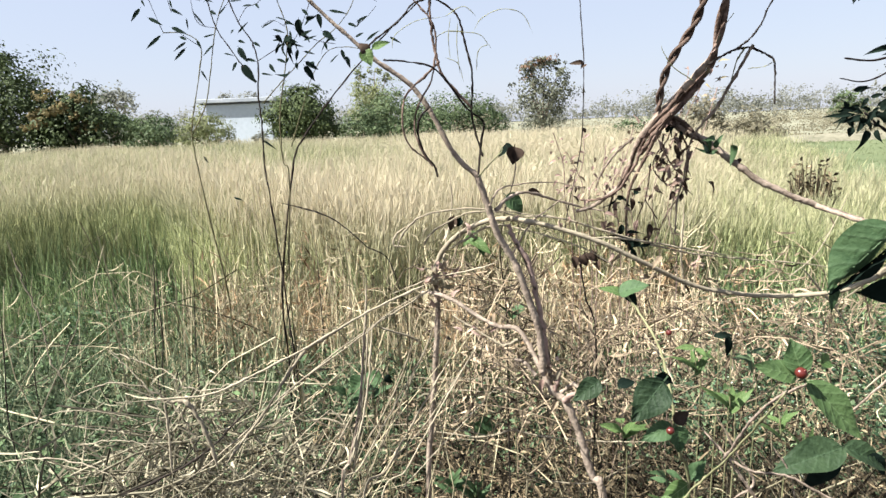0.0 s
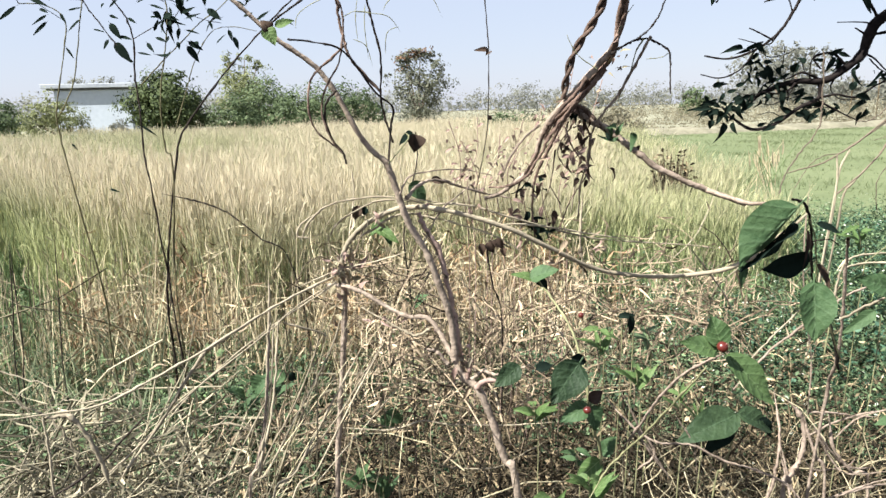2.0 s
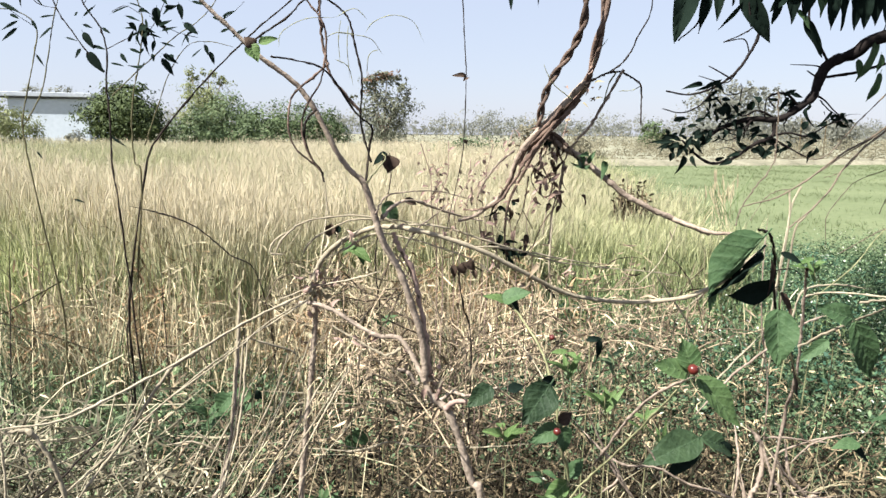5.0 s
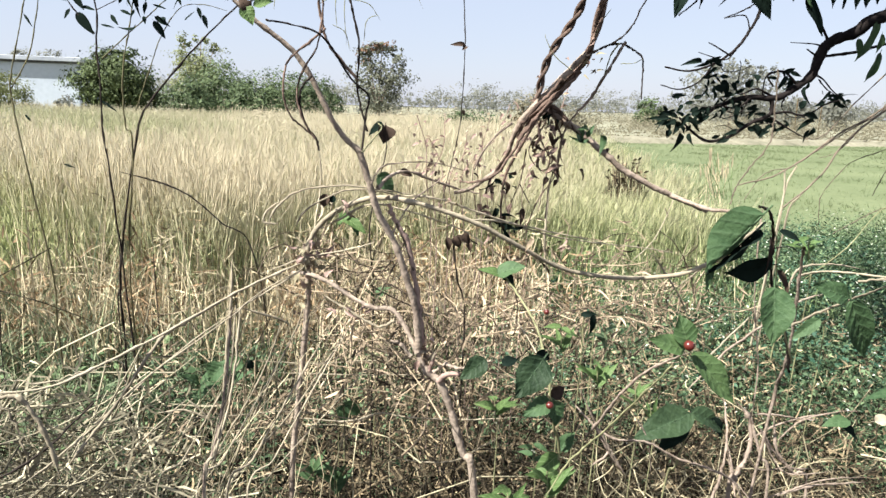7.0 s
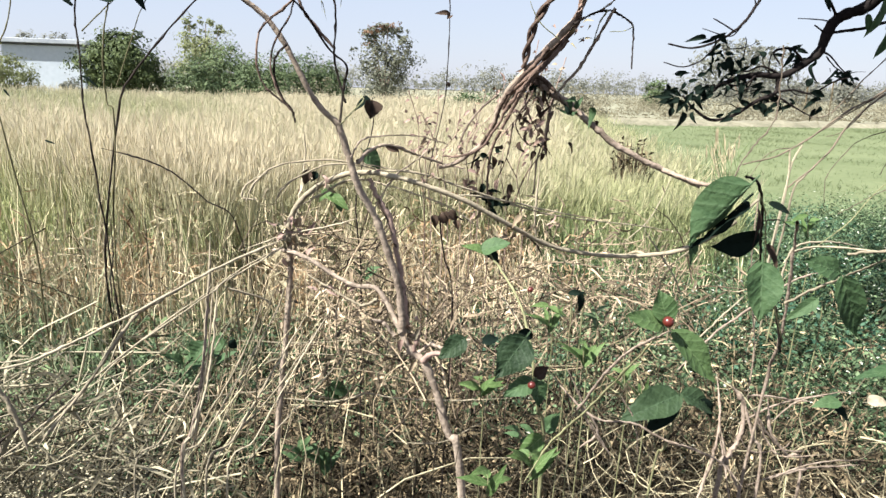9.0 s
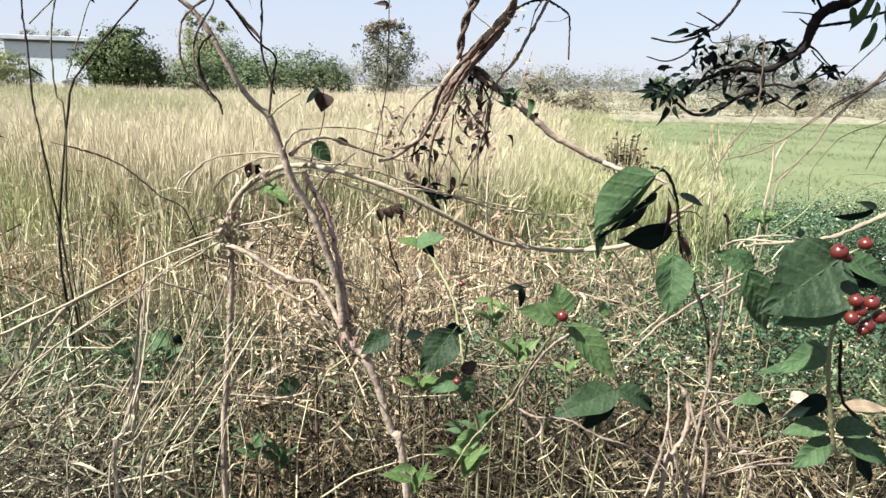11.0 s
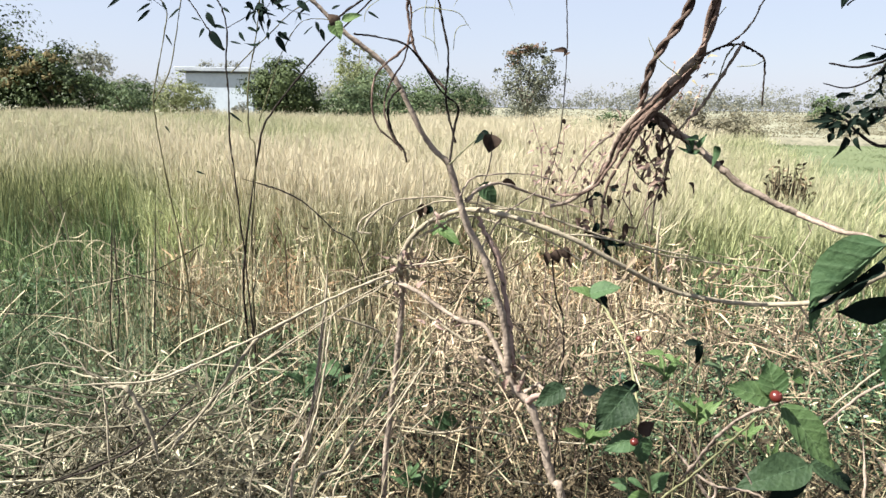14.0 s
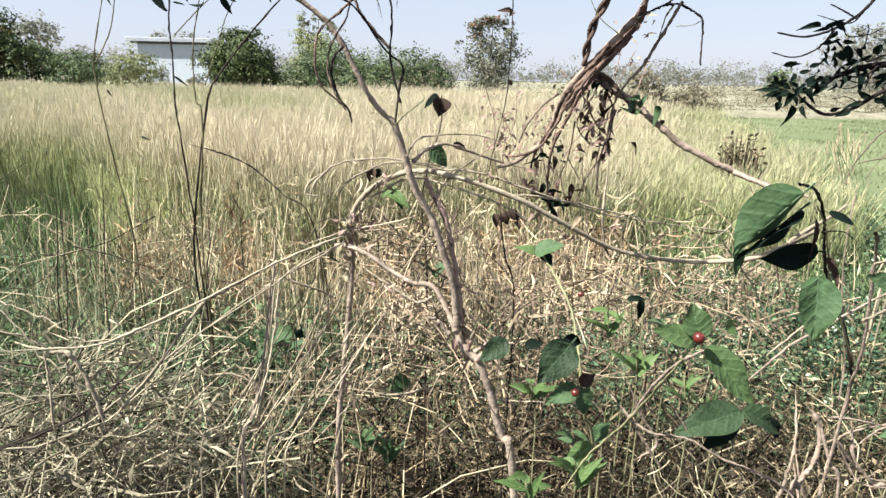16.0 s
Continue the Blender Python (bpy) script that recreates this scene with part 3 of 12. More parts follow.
tree("thin_tree", (58.77, 60.00, 0), 3.35, [(0.00, 0.00, 1.27, 1.70, 1.27), (-0.53, 0.10, 2.28, 1.28, 0.84), (0.64, -0.20, 2.08, 1.28, 0.84), (-0.85, 0.00, 3.01, 0.53, 0.33), (0.21, 0.00, 3.08, 0.64, 0.33), (0.96, 0.00, 2.85, 0.53, 0.33)], HAZECROWN, 572, 0.186, 18, "thin pale tree far behind the green field", "tree")
tree("thin_tree", (51.68, 58.00, 0), 3.10, [(0.00, 0.00, 1.18, 1.61, 1.18), (-0.50, 0.10, 2.11, 1.21, 0.78), (0.60, -0.20, 1.92, 1.21, 0.78), (-0.80, 0.00, 2.79, 0.50, 0.31), (0.20, 0.00, 2.86, 0.60, 0.31), (0.91, 0.00, 2.64, 0.50, 0.31)], HAZECROWN, 704, 0.186, 19, "thin pale tree far behind the green field", "tree")
tree("thin_tree", (59.08, 60.00, 0), 3.41, [(0.00, 0.00, 1.30, 1.73, 1.30), (-0.54, 0.10, 2.32, 1.29, 0.85), (0.65, -0.20, 2.12, 1.29, 0.85), (-0.86, 0.00, 3.07, 0.54, 0.34), (0.22, 0.00, 3.14, 0.65, 0.34), (0.97, 0.00, 2.90, 0.54, 0.34)], HAZECROWN, 704, 0.186, 20, "thin pale tree far behind the green field", "tree")
tree("small_tree", (-30.98, 64.00, 0), 6.35, [(-1.07, 0.00, 4.76, 1.47, 1.02), (1.07, 0.00, 4.45, 1.47, 1.02), (0.00, 0.30, 5.33, 1.60, 0.95)], HAZECROWN, 1500, 0.150, 27, "pale hazy small tree at the field's end", "tree")
tree("small_tree", (-25.05, 58.00, 0), 3.86, [(0.00, 0.00, 1.93, 2.18, 1.74), (-1.15, 0.10, 1.47, 1.41, 1.47), (1.15, -0.20, 1.39, 1.41, 1.39), (0.26, -0.30, 2.78, 1.28, 1.00), (-0.77, -0.40, 2.39, 1.02, 0.97)], HAZECROWN, 1500, 0.140, 28, "pale hazy small tree at the field's end", "tree")
tree("feathery_tree", (-22.49, 70.00, 0), 5.77, [(-0.56, 0.00, 4.33, 0.77, 0.92), (0.56, 0.00, 4.04, 0.77, 0.92), (0.00, 0.30, 4.85, 0.84, 0.87)], HAZECROWN, 700, 0.140, 29, "feathery grey-green treetop behind the house", "tree")
tree("feathery_tree", (-20.47, 72.00, 0), 5.90, [(-0.72, 0.00, 4.43, 0.99, 0.94), (0.72, 0.00, 4.13, 0.99, 0.94), (0.00, 0.30, 4.96, 1.08, 0.89)], HAZECROWN, 900, 0.140, 30, "feathery grey-green treetop behind the house", "tree")
tree("bush", (-12.32, 45.00, 0), 1.53, [(-0.36, 0.00, 0.61, 0.36, 0.61), (0.36, 0.00, 0.55, 0.36, 0.58), (0.00, 0.20, 0.77, 0.43, 0.74)], HAZECROWN, 900, 0.090, 31, "pale blue-green low bush before the house", "bush")
HOUSE = (-18.75, -13.24, 52.00, 3.58, 4.00)  # left, right, front, eave, top
distant_post((37.98, 40.00, 0), 2.57)
distant_post((35.88, 40.00, 0), 2.68)


# ---- white house behind the field ----
hx0, hx1, hy, eave, htop = HOUSE
house = thing("house", "white single-storey house with a flat overhanging roof", "house")
solid("wall", hx0 + 0.5, hy, -0.1, hx1, hy + 7, eave, WHITEWALL, house)
solid("roof", hx0 - 0.2, hy - 0.35, eave + 0.12, hx1 + 0.4, hy + 7.6, htop, ROOFMAT, house)
# thin slab coloured dark to draw the shade line below the roof
solid("eave", hx0 + 0.1, hy - 0.2, eave, hx1 + 0.2, hy + 7.3, eave + 0.12, EAVESHADE, house, "eave strip darkened for the shade below the roof")

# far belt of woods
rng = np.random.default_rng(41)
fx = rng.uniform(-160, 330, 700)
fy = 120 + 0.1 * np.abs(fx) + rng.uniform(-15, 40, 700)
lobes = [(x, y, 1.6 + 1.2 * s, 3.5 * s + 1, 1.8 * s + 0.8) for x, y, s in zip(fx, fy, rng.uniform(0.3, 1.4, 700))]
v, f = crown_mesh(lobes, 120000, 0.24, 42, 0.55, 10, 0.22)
tagged(mesh_object("far_woods", v, f, HAZECROWN, smooth=False), "low tree line along the horizon, haze in its colour", "woods", kind="stuff")

# scrub and dry grass on the meadow behind the young crop
rng = np.random.default_rng(43)
n = 520
fy = 31 + 60 * rng.uniform(0, 1, n) ** 1.6
fx = fy * rng.uniform(-0.1, 1.75, n)
lobes = [(x, y, 0.35 * s, 1.1 * s + 0.2, 0.7 * s) for x, y, s in zip(fx, fy, rng.uniform(0.4, 1.7, n))]
v, f = crown_mesh(lobes + [(x, 26.7 + 0.03 * x, 0.3, 0.6, 0.25) for x in np.arange(8, 70, 0.8)], 70000, 0.075, 44, 0.4, 9, 0.3)
tagged(mesh_object("dry_scrub", v, f, DRYCROWN, smooth=False), "dry tan scrub and tall grass beyond the green field", "scrub", kind="stuff")


# ---- wheat ----
def wheat(count, y0, y1, seed, detail):
    """Stalks, blades and bearded ears standing in the field; detail 2 near, 0 far."""
    rng = np.random.default_rng(seed)
    y = np.sqrt(rng.uniform(y0 ** 2, y1 ** 2, count * 2))
    x = rng.uniform(-0.95, 1.1, count * 2) * (y + 1.5)
    edge = 3.95 + 0.22 * np.sin(1.7 * x) + 0.18 * np.sin(4.1 * x) + 1.35 * np.clip((-1.25 - x) / 1.1, 0, 1) * np.clip((x + 4.6) / 1.2, 0.1, 1) + 0.3 * (x > 1.5)
    keep = (x < field_edge(y) + 0.35 * np.sin(y * 2.1) - 0.3) & (y > edge)
    x, y = x[keep][:count], y[keep][:count]
    n = len(x)
    z = land_height(x, y)
    h = 0.78 + 0.085 * rng.standard_normal(n) + 0.06 * np.sin(x * 0.8 + y * 0.5)
    h = h * (1 - 0.30 * np.clip((x - field_edge(y) + 2.6) / 1.2, 0, 1))
    lean = rng.standard_normal((n, 2)) * 0.07 + (0.03, 0.0)
    wide = 1 + (y - 3.5) * (0.03, 0.03, 0.032)[2 - detail]
    pieces = []
    k = (2, 3, 4)[detail]
    s = np.linspace(0, 1, k)
    P = np.stack([x[:, None] + lean[:, :1] * s ** 2, y[:, None] + lean[:, 1:] * s ** 2, z[:, None] + h[:, None] * s], -1)
    pieces.append(strands(P, np.repeat(0.0016 * wide[:, None], k, 1), 3 if detail == 2 else 2))
    top, up = P[:, -1], P[:, -1] - P[:, -2]
    up /= np.linalg.norm(up, axis=1)[:, None]
    bend = np.stack([0.5 * lean[:, 0] + 0.10 * rng.standard_normal(n), 0.10 * rng.standard_normal(n), -0.12 * rng.uniform(0, 1, n) ** 2], -1)
    el = rng.uniform(0.07, 0.11, n)
    s = np.array([0, 0.3, 0.7, 1.0]) if detail else np.array([0, 0.5, 1.0])
    E = top[:, None] + (up[:, None] * s[None, :, None] + bend[:, None] * (s ** 2)[None, :, None]) * el[:, None, None]
    er = np.array([0.0020, 0.0036, 0.0032, 0.0011] if detail else [0.0020, 0.0034, 0.0011])[None] * wide[:, None]
    pieces.append(strands(E, er, (2, 3, 4)[detail]))
    for q in range((3, 5, 6)[detail]):
        base = E[:, 1] + (E[:, -1] - E[:, 1]) * rng.uniform(0, 1, n)[:, None]
        d = up + bend + rng.standard_normal((n, 3)) * 0.2
        A = base[:, None] + d[:, None] * np.array([0, 1.0])[None, :, None] * rng.uniform(0.05, 0.10, n)[:, None, None]
        pieces.append(strands(A, np.array([0.0011, 0.0004])[None] * wide[:, None] * (1.3 if detail < 2 else 1), 2))
    for q in range((1, 2, 3)[detail]):
        a, r = rng.uniform(0, 6.283, n), rng.uniform(0.03, 0.11, n)
        s = np.linspace(0, 1, 4 if detail == 2 else 3)
        b = rng.uniform(0.15, 0.75, n)
        base = np.stack([x + lean[:, 0] * b ** 2, y + lean[:, 1] * b ** 2, z + h * b], -1)
        rise, fall = rng.uniform(0.14, 0.34, n), rng.uniform(0.0, 0.4, n) ** 1.6
        B = base[:, None] + np.stack([np.cos(a)[:, None] * r[:, None] * s, np.sin(a)[:, None] * r[:, None] * s, rise[:, None] * s - fall[:, None] * s ** 2], -1)
        w = 0.0023 * np.sin(np.pi * np.clip(s * 0.85 + 0.15, 0, 0.999)) + 0.0006
        pieces.append(strands(B, w[None] * wide[:, None], 2))
    return merged(pieces)


field = [wheat(13000, 3.0, 7.5, 51, 2), wheat(7000, 3.6, 5.9, 54, 2), wheat(25000, 7.5, 14.0, 52, 1), wheat(56000, 14.0, 31.0, 53, 0)]
v, f = merged(field)
tagged(mesh_object("wheat_field", v, f, WHEAT), "ripening bearded wheat, gold on top and green below", "wheat", kind="stuff")


# ---- young crop, weeds, dead stalks ----
def tufts(x, y, h, blades, seed, width, spread=0.6, sides=2, k=3):
    rng = np.random.default_rng(seed)
    n = len(x)
    x, y, h = (np.repeat(q, blades) for q in (x, y, h))
    m = n * blades
    a, r = rng.uniform(0, 6.283, m), rng.uniform(0.1, 1, m) * spread * h
    hh = h * rng.uniform(0.5, 1.1, m)
    s = np.linspace(0, 1, k)
    fall = rng.uniform(0, 0.5, m)
    x, y = x + rng.standard_normal(m) * 0.02, y + rng.standard_normal(m) * 0.02
    P = np.stack([x[:, None] + np.cos(a)[:, None] * r[:, None] * s ** 1.5, y[:, None] + np.sin(a)[:, None] * r[:, None] * s ** 1.5,
                  land_height(x, y)[:, None] + hh[:, None] * (s - fall[:, None] * s ** 2.5)], -1)
    R = width * np.array([0.8, 1.0, 0.2] if k == 3 else np.linspace(1, 0.3, k))[None] * rng.uniform(0.6, 1.4, m)[:, None]
    return strands(P, R, sides)


def leaflets(c, size, seed, tilt=0.6, slim=0.5):
    """Small leaves as bent lozenges at the places c."""
    rng = np.random.default_rng(seed)
    n = len(c)
    nn = np.stack([rng.standard_normal(n) * tilt, rng.standard_normal(n) * tilt, np.ones(n)], -1)
    nn /= np.linalg.norm(nn, axis=1)[:, None]
    u = np.cross(nn, rng.standard_normal((n, 3)))
    u /= np.linalg.norm(u, axis=1)[:, None]
    w = np.cross(nn, u)
    s = size * rng.uniform(0.5, 1.4, n)[:, None]
    q = np.stack([c - u * s, c + w * s * slim + nn * s * 0.15, c + u * s - nn * s * 0.2, c - w * s * slim + nn * s * 0.15], 1)
    return q.reshape(-1, 3), np.arange(n * 4).reshape(-1, 4)


def broken(c, length, width, seed, flat=0.8):
    """Short snapped blades with a kink, lying any way, at the places c."""
    rng = np.random.default_rng(seed)
    n = len(c)
    d = rng.standard_normal((n, 3)) * (1, 1, flat)
    d /= np.linalg.norm(d, axis=1)[:, None]
    e = rng.standard_normal((n, 3)) * 0.55
    L = length * rng.uniform(0.35, 1.5, n)[:, None, None]
    s = np.array([-0.5, -0.1, 0.15, 0.5])[None, :, None]
    P = c[:, None] + (d[:, None] * s + e[:, None] * np.array([0.0, 0.0, 0.14, 0.5])[None, :, None]) * L
    return strands(P, width * rng.uniform(0.4, 1.4, n)[:, None] * np.array([[0.5, 1.0, 1.0, 0.25]]), 2)


rng = np.random.default_rng(61)
n = 22000
y = np.sqrt(rng.uniform(4.5 ** 2, 26.0 ** 2, n))
x = rng.uniform(0.15, 1.75, n) * y
keep = (x > field_edge(y) - 0.2) & (y > 6.0 - 0.25 * (x - 4))
x, y = x[keep], y[keep]
v, f = tufts(x, y, 0.10 + 0.05 * rng.uniform(0, 1, len(x)) + 0.002 * y, 4, 62, 0.0045, 0.6)
tagged(mesh_object("young_crop", v, f, CROP), "low bright green young crop in a wide field", "crop", kind="stuff")

# green weeds between the thicket and the wheat
n = 9500
x, y = rng.uniform(-3.5, 7.5, n), rng.uniform(1.7, 5.8, n)
dens = np.sin(1.3 * x + 0.6) * np.cos(1.1 * y + 0.4 * x) + 1.1 * (x > 0.8) + 0.4 * (x < -1.0) + 0.9 * (x > 3)
keep = (np.abs(x) < y * 1.35 + 0.6) & (rng.uniform(-0.9, 0.7, n) < dens)
x, y = x[keep], y[keep]
h = 0.16 + 0.16 * rng.uniform(0, 1, len(x)) + 0.1 * (x > 3)
sv = tufts(x, y, h, 3, 63, 0.003, 0.9)
m = len(x) * 17
pick = rng.integers(0, len(x), m)
c = np.stack([x[pick] + rng.standard_normal(m) * 0.09, y[pick] + rng.standard_normal(m) * 0.09, h[pick] * rng.uniform(0.15, 1.15, m)], -1)
v, f = merged([sv, leaflets(c, 0.0125, 64)])
tagged(mesh_object("green_weeds", v, f, WEED), "low blue-green weeds with small leaves", "weeds", kind="stuff")
c = c[(rng.uniform(0, 1, m) < 0.06) & (c[:, 0] > 0.6)] + (0, 0, 0.04)
v, f = leaflets(c, 0.010, 65, 0.3)
tagged(mesh_object("weed_flowers", v, f, FLOWER), "tiny white flowers scattered over the weeds", "flowers", kind="stuff")

# bluish clover patch beside the young crop
m = 24000
c = np.stack([rng.uniform(0.75, 5.6, m), rng.uniform(2.3, 5.9, m), np.zeros(m)], -1)
c = c[c[:, 0] > 0.72 * c[:, 1] - 1.5 + 0.15 * np.sin(5.0 * c[:, 1])]
c[:, 2] = rng.uniform(0.2, 1, len(c)) * (0.27 + 0.08 * np.sin(3.1 * c[:, 0]) * np.sin(2.7 * c[:, 1] + 1.0))
CLOVER = material("bluish clover leaves", (0.012, 0.042, 0.026), (0.125, 0.225, 0.14), 0.6, 25, 0.9, 1.2, 0, 0.22, skew=1.6)
v, f = leaflets(c, 0.0165, 641, 0.7, 0.5)
tagged(mesh_object("clover", v, f, CLOVER), "dense bluish-green clover at the edge of a young crop", "weeds", kind="stuff")

# dry stalks and green shoots standing in clumps among the weeds
def clumps(count, each, seed, x0, x1, y0, y1, loose):
    """Feet of stalks gathered in clumps, with bare ground between: x, y and the clump of each."""
    rng = np.random.default_rng(seed)
    cx, cy = rng.uniform(x0, x1, count), rng.uniform(y0, y1, count)
    k = np.repeat(np.arange(count), each)
    return cx[k] + rng.standard_normal(len(k)) * loose, cy[k] + rng.standard_normal(len(k)) * loose, k


x, y, k = clumps(300, 13, 66, -2.9, 3.0, 3.05, 4.35, 0.055)
keep = (np.abs(x - 0.4) < y * 0.9 + 0.4) & (rng.uniform(0, 1, len(x)) < np.clip(1.0 - 0.62 * (x > 0.95) - 0.35 * (x > 1.4) - 0.96 * (x < -1.35 + 0.12 * np.sin(4.0 * y)) - 0.6 * (y < 3.3), 0.04, 1))
x, y, k = x[keep], y[keep], k[keep]
h = rng.uniform(0.4, 0.95, 300)[k] * rng.uniform(0.75, 1.1, len(x))
m = len(x) * 6
pick = rng.integers(0, len(x), m)
c = np.stack([x[pick] + rng.standard_normal(m) * 0.04, y[pick] + rng.standard_normal(m) * 0.04, h[pick] * rng.uniform(0.1, 0.95, m)], -1)
dead = [tufts(x, y, h, 4, 66, 0.0027, 0.3, 2, 4), broken(c, 0.11, 0.0024, 67, 1.9)]
x, y, k = clumps(230, 5, 661, -1.6, 1.3, 2.85, 4.05, 0.06)
dead.append(tufts(x, y, rng.uniform(0.55, 1.08, 230)[k] * rng.uniform(0.7, 1.05, len(x)), 2, 662, 0.0036, 0.16, 2, 5))
v, f = merged(dead)
tagged(mesh_object("dry_stalks", v, f, GOLDSTALK), "dry straw-coloured grass stalks in front of the wheat", "dry grass", kind="stuff")

x, y, k = clumps(70, 14, 651, -2.9, 1.5, 3.1, 4.1, 0.05)
keep = x > -1.3
x, y, k = x[keep], y[keep], k[keep]
h = rng.uniform(0.3, 0.8, 70)[k] * rng.uniform(0.75, 1.1, len(x))
m = len(x) * 8
pick = rng.integers(0, len(x), m)
c = np.stack([x[pick] + rng.standard_normal(m) * 0.04, y[pick] + rng.standard_normal(m) * 0.04, h[pick] * rng.uniform(0.1, 1.0, m)], -1)
RUSSET = material("russet dead leaves", (0.02, 0.012, 0.006), (0.52, 0.355, 0.205), 0.8, 30, 1.1, 2, 0, 0.1, skew=1.3)
v, f = merged([tufts(x, y, h, 3, 652, 0.0027, 0.3, 2, 4), broken(c, 0.08, 0.0045, 653, 1.2)])
tagged(mesh_object("russet_weeds", v, f, RUSSET), "withered russet-brown weeds among the dry stalks", "weeds", kind="stuff")

x, y, k = clumps(230, 12, 68, -3.6, 3.2, 3.0, 4.6, 0.07)
keep = (np.abs(x - 0.2) < y * 0.95 + 0.5) & (rng.uniform(0, 1, len(x)) < 0.6 - 0.45 * (x < -1.35))
x, y, k = x[keep], y[keep], k[keep]
h = rng.uniform(0.3, 0.62, 230)[k] * rng.uniform(0.8, 1.15, len(x))
GREENBLADE = material("green wheat blades", (0.012, 0.03, 0.012), (0.36, 0.46, 0.205), 0.55, 30, 1.1, 2, 0, 0.2, skew=1.7)
low_shoots = tufts(x, y, h, 4, 681, 0.0034, 0.42, 2, 4)
x, y, k = clumps(170, 16, 682, -4.6, -1.15, 3.6, 5.7, 0.10)
h = rng.uniform(0.5, 0.86, 170)[k] * rng.uniform(0.75, 1.1, len(x)) * np.clip(0.45 + 0.28 * (y - 3.2), 0.5, 1)
side_shoots = tufts(x, y, h, 3, 683, 0.0036, 0.26, 2, 4)
x, y, k = clumps(95, 16, 684, 0.95, 3.4, 3.8, 5.6, 0.08)
h = rng.uniform(0.42, 0.74, 95)[k] * rng.uniform(0.75, 1.1, len(x))
v, f = merged([low_shoots, side_shoots, tufts(x, y, h, 3, 685, 0.0034, 0.26, 2, 4)])
tagged(mesh_object("green_shoots", v, f, GREENBLADE), "green grass shoots standing before the wheat", "grass", kind="stuff")


def tangle(count, seed, lo, hi, length, radius, flat=0.5, sag=None, round_heap=False, plants=0, loose=0.08):
    """Crossing curved stalks through a block from lo to hi; sag lowers its top away from the near side; plants gathers them in clumps."""
    rng = np.random.default_rng(seed)
    lo, hi = np.array(lo), np.array(hi)
    u = rng.uniform(0, 1, (count, 3))
    if round_heap:
        u = rng.standard_normal((count, 3))
        u = 0.5 + 0.5 * u / np.linalg.norm(u, axis=1)[:, None] * rng.uniform(0, 1, count)[:, None] ** 0.45
    c = lo + (hi - lo) * u
    if plants:
        mid = lo + (hi - lo) * rng.uniform(0, 1, (plants, 3))
        tall = rng.uniform(0.3, 1.0, plants)
        k = rng.integers(0, plants, count)
        c[:, :2] = mid[k, :2] + rng.standard_normal((count, 2)) * loose
        c[:, 2] = lo[2] + (hi[2] - lo[2]) * tall[k] * rng.uniform(0, 1, count) ** 0.8
    if sag is not None:
        c[:, 2] *= np.clip(1 - sag * (c[:, 1] - lo[1]) / (hi[1] - lo[1]), 0.1, 1.2)
    d = rng.standard_normal((count, 3)) * (1, 1, flat)
    d /= np.linalg.norm(d, axis=1)[:, None]
    e = np.cross(d, rng.standard_normal((count, 3))) * 0.75
    L = length * rng.uniform(0.35, 1.4, count)[:, None, None]
    s = np.linspace(-0.5, 0.5, 5)
    P = c[:, None] + (d[:, None] * s[None, :, None] + e[:, None] * (s ** 2 - 0.08)[None, :, None]) * L
    P[..., 2] = np.maximum(P[..., 2], 0.0)
    R = radius * rng.uniform(0.4, 1.5, count)[:, None] * np.array([1.1, 1.0, 0.95, 0.8, 0.5])[None]
    return strands(P, R, 3), c


# dead weeds and small withered leaves under the shrub
s1, c1 = tangle(3700, 71, (-0.75, 1.12, 0.0), (1.5, 2.6, 0.66), 0.22, 0.0017, 1.3, 0.55, False, 150, 0.085)
s2, c2 = tangle(800, 72, (-0.3, 1.16, 0.0), (0.75, 1.6, 0.72), 0.24, 0.0017, 1.3, None, False, 26, 0.07)
s3, c3 = tangle(1100, 70, (0.4, 0.9, 0.0), (1.9, 1.7, 0.62), 0.2, 0.0016, 1.0, 0.3, False, 60, 0.08)
cc = np.vstack([c1, c2, c3])
rr = np.random.default_rng(73)
lv = leaflets(np.repeat(cc, 4, 0) + rr.standard_normal((len(cc) * 4, 3)) * 0.05, 0.0095, 74, 1.2)
v, f = merged([s1, s2, s3, lv, broken(np.repeat(cc, 3, 0) + rr.standard_normal((len(cc) * 3, 3)) * 0.05, 0.06, 0.0024, 69)])
v[:, 2] = np.maximum(v[:, 2], 0.0)
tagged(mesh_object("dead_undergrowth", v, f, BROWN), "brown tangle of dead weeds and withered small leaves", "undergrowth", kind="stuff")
sg, cg = tangle(2500, 76, (-0.9, 1.6, 0.0), (2.6, 3.2, 0.56), 0.15, 0.0014, 1.5, 0.35, False, 120, 0.1)
lv = leaflets(np.repeat(cg, 12, 0) + rr.standard_normal((len(cg) * 12, 3)) * 0.05, 0.0098, 77, 0.9)
v, f = merged([sg, lv])
v[:, 2] = np.maximum(v[:, 2], 0.0)
tagged(mesh_object("small_leaved_weeds", v, f, WEED), "small-leaved green weeds growing through dead stalks", "weeds", kind="stuff")

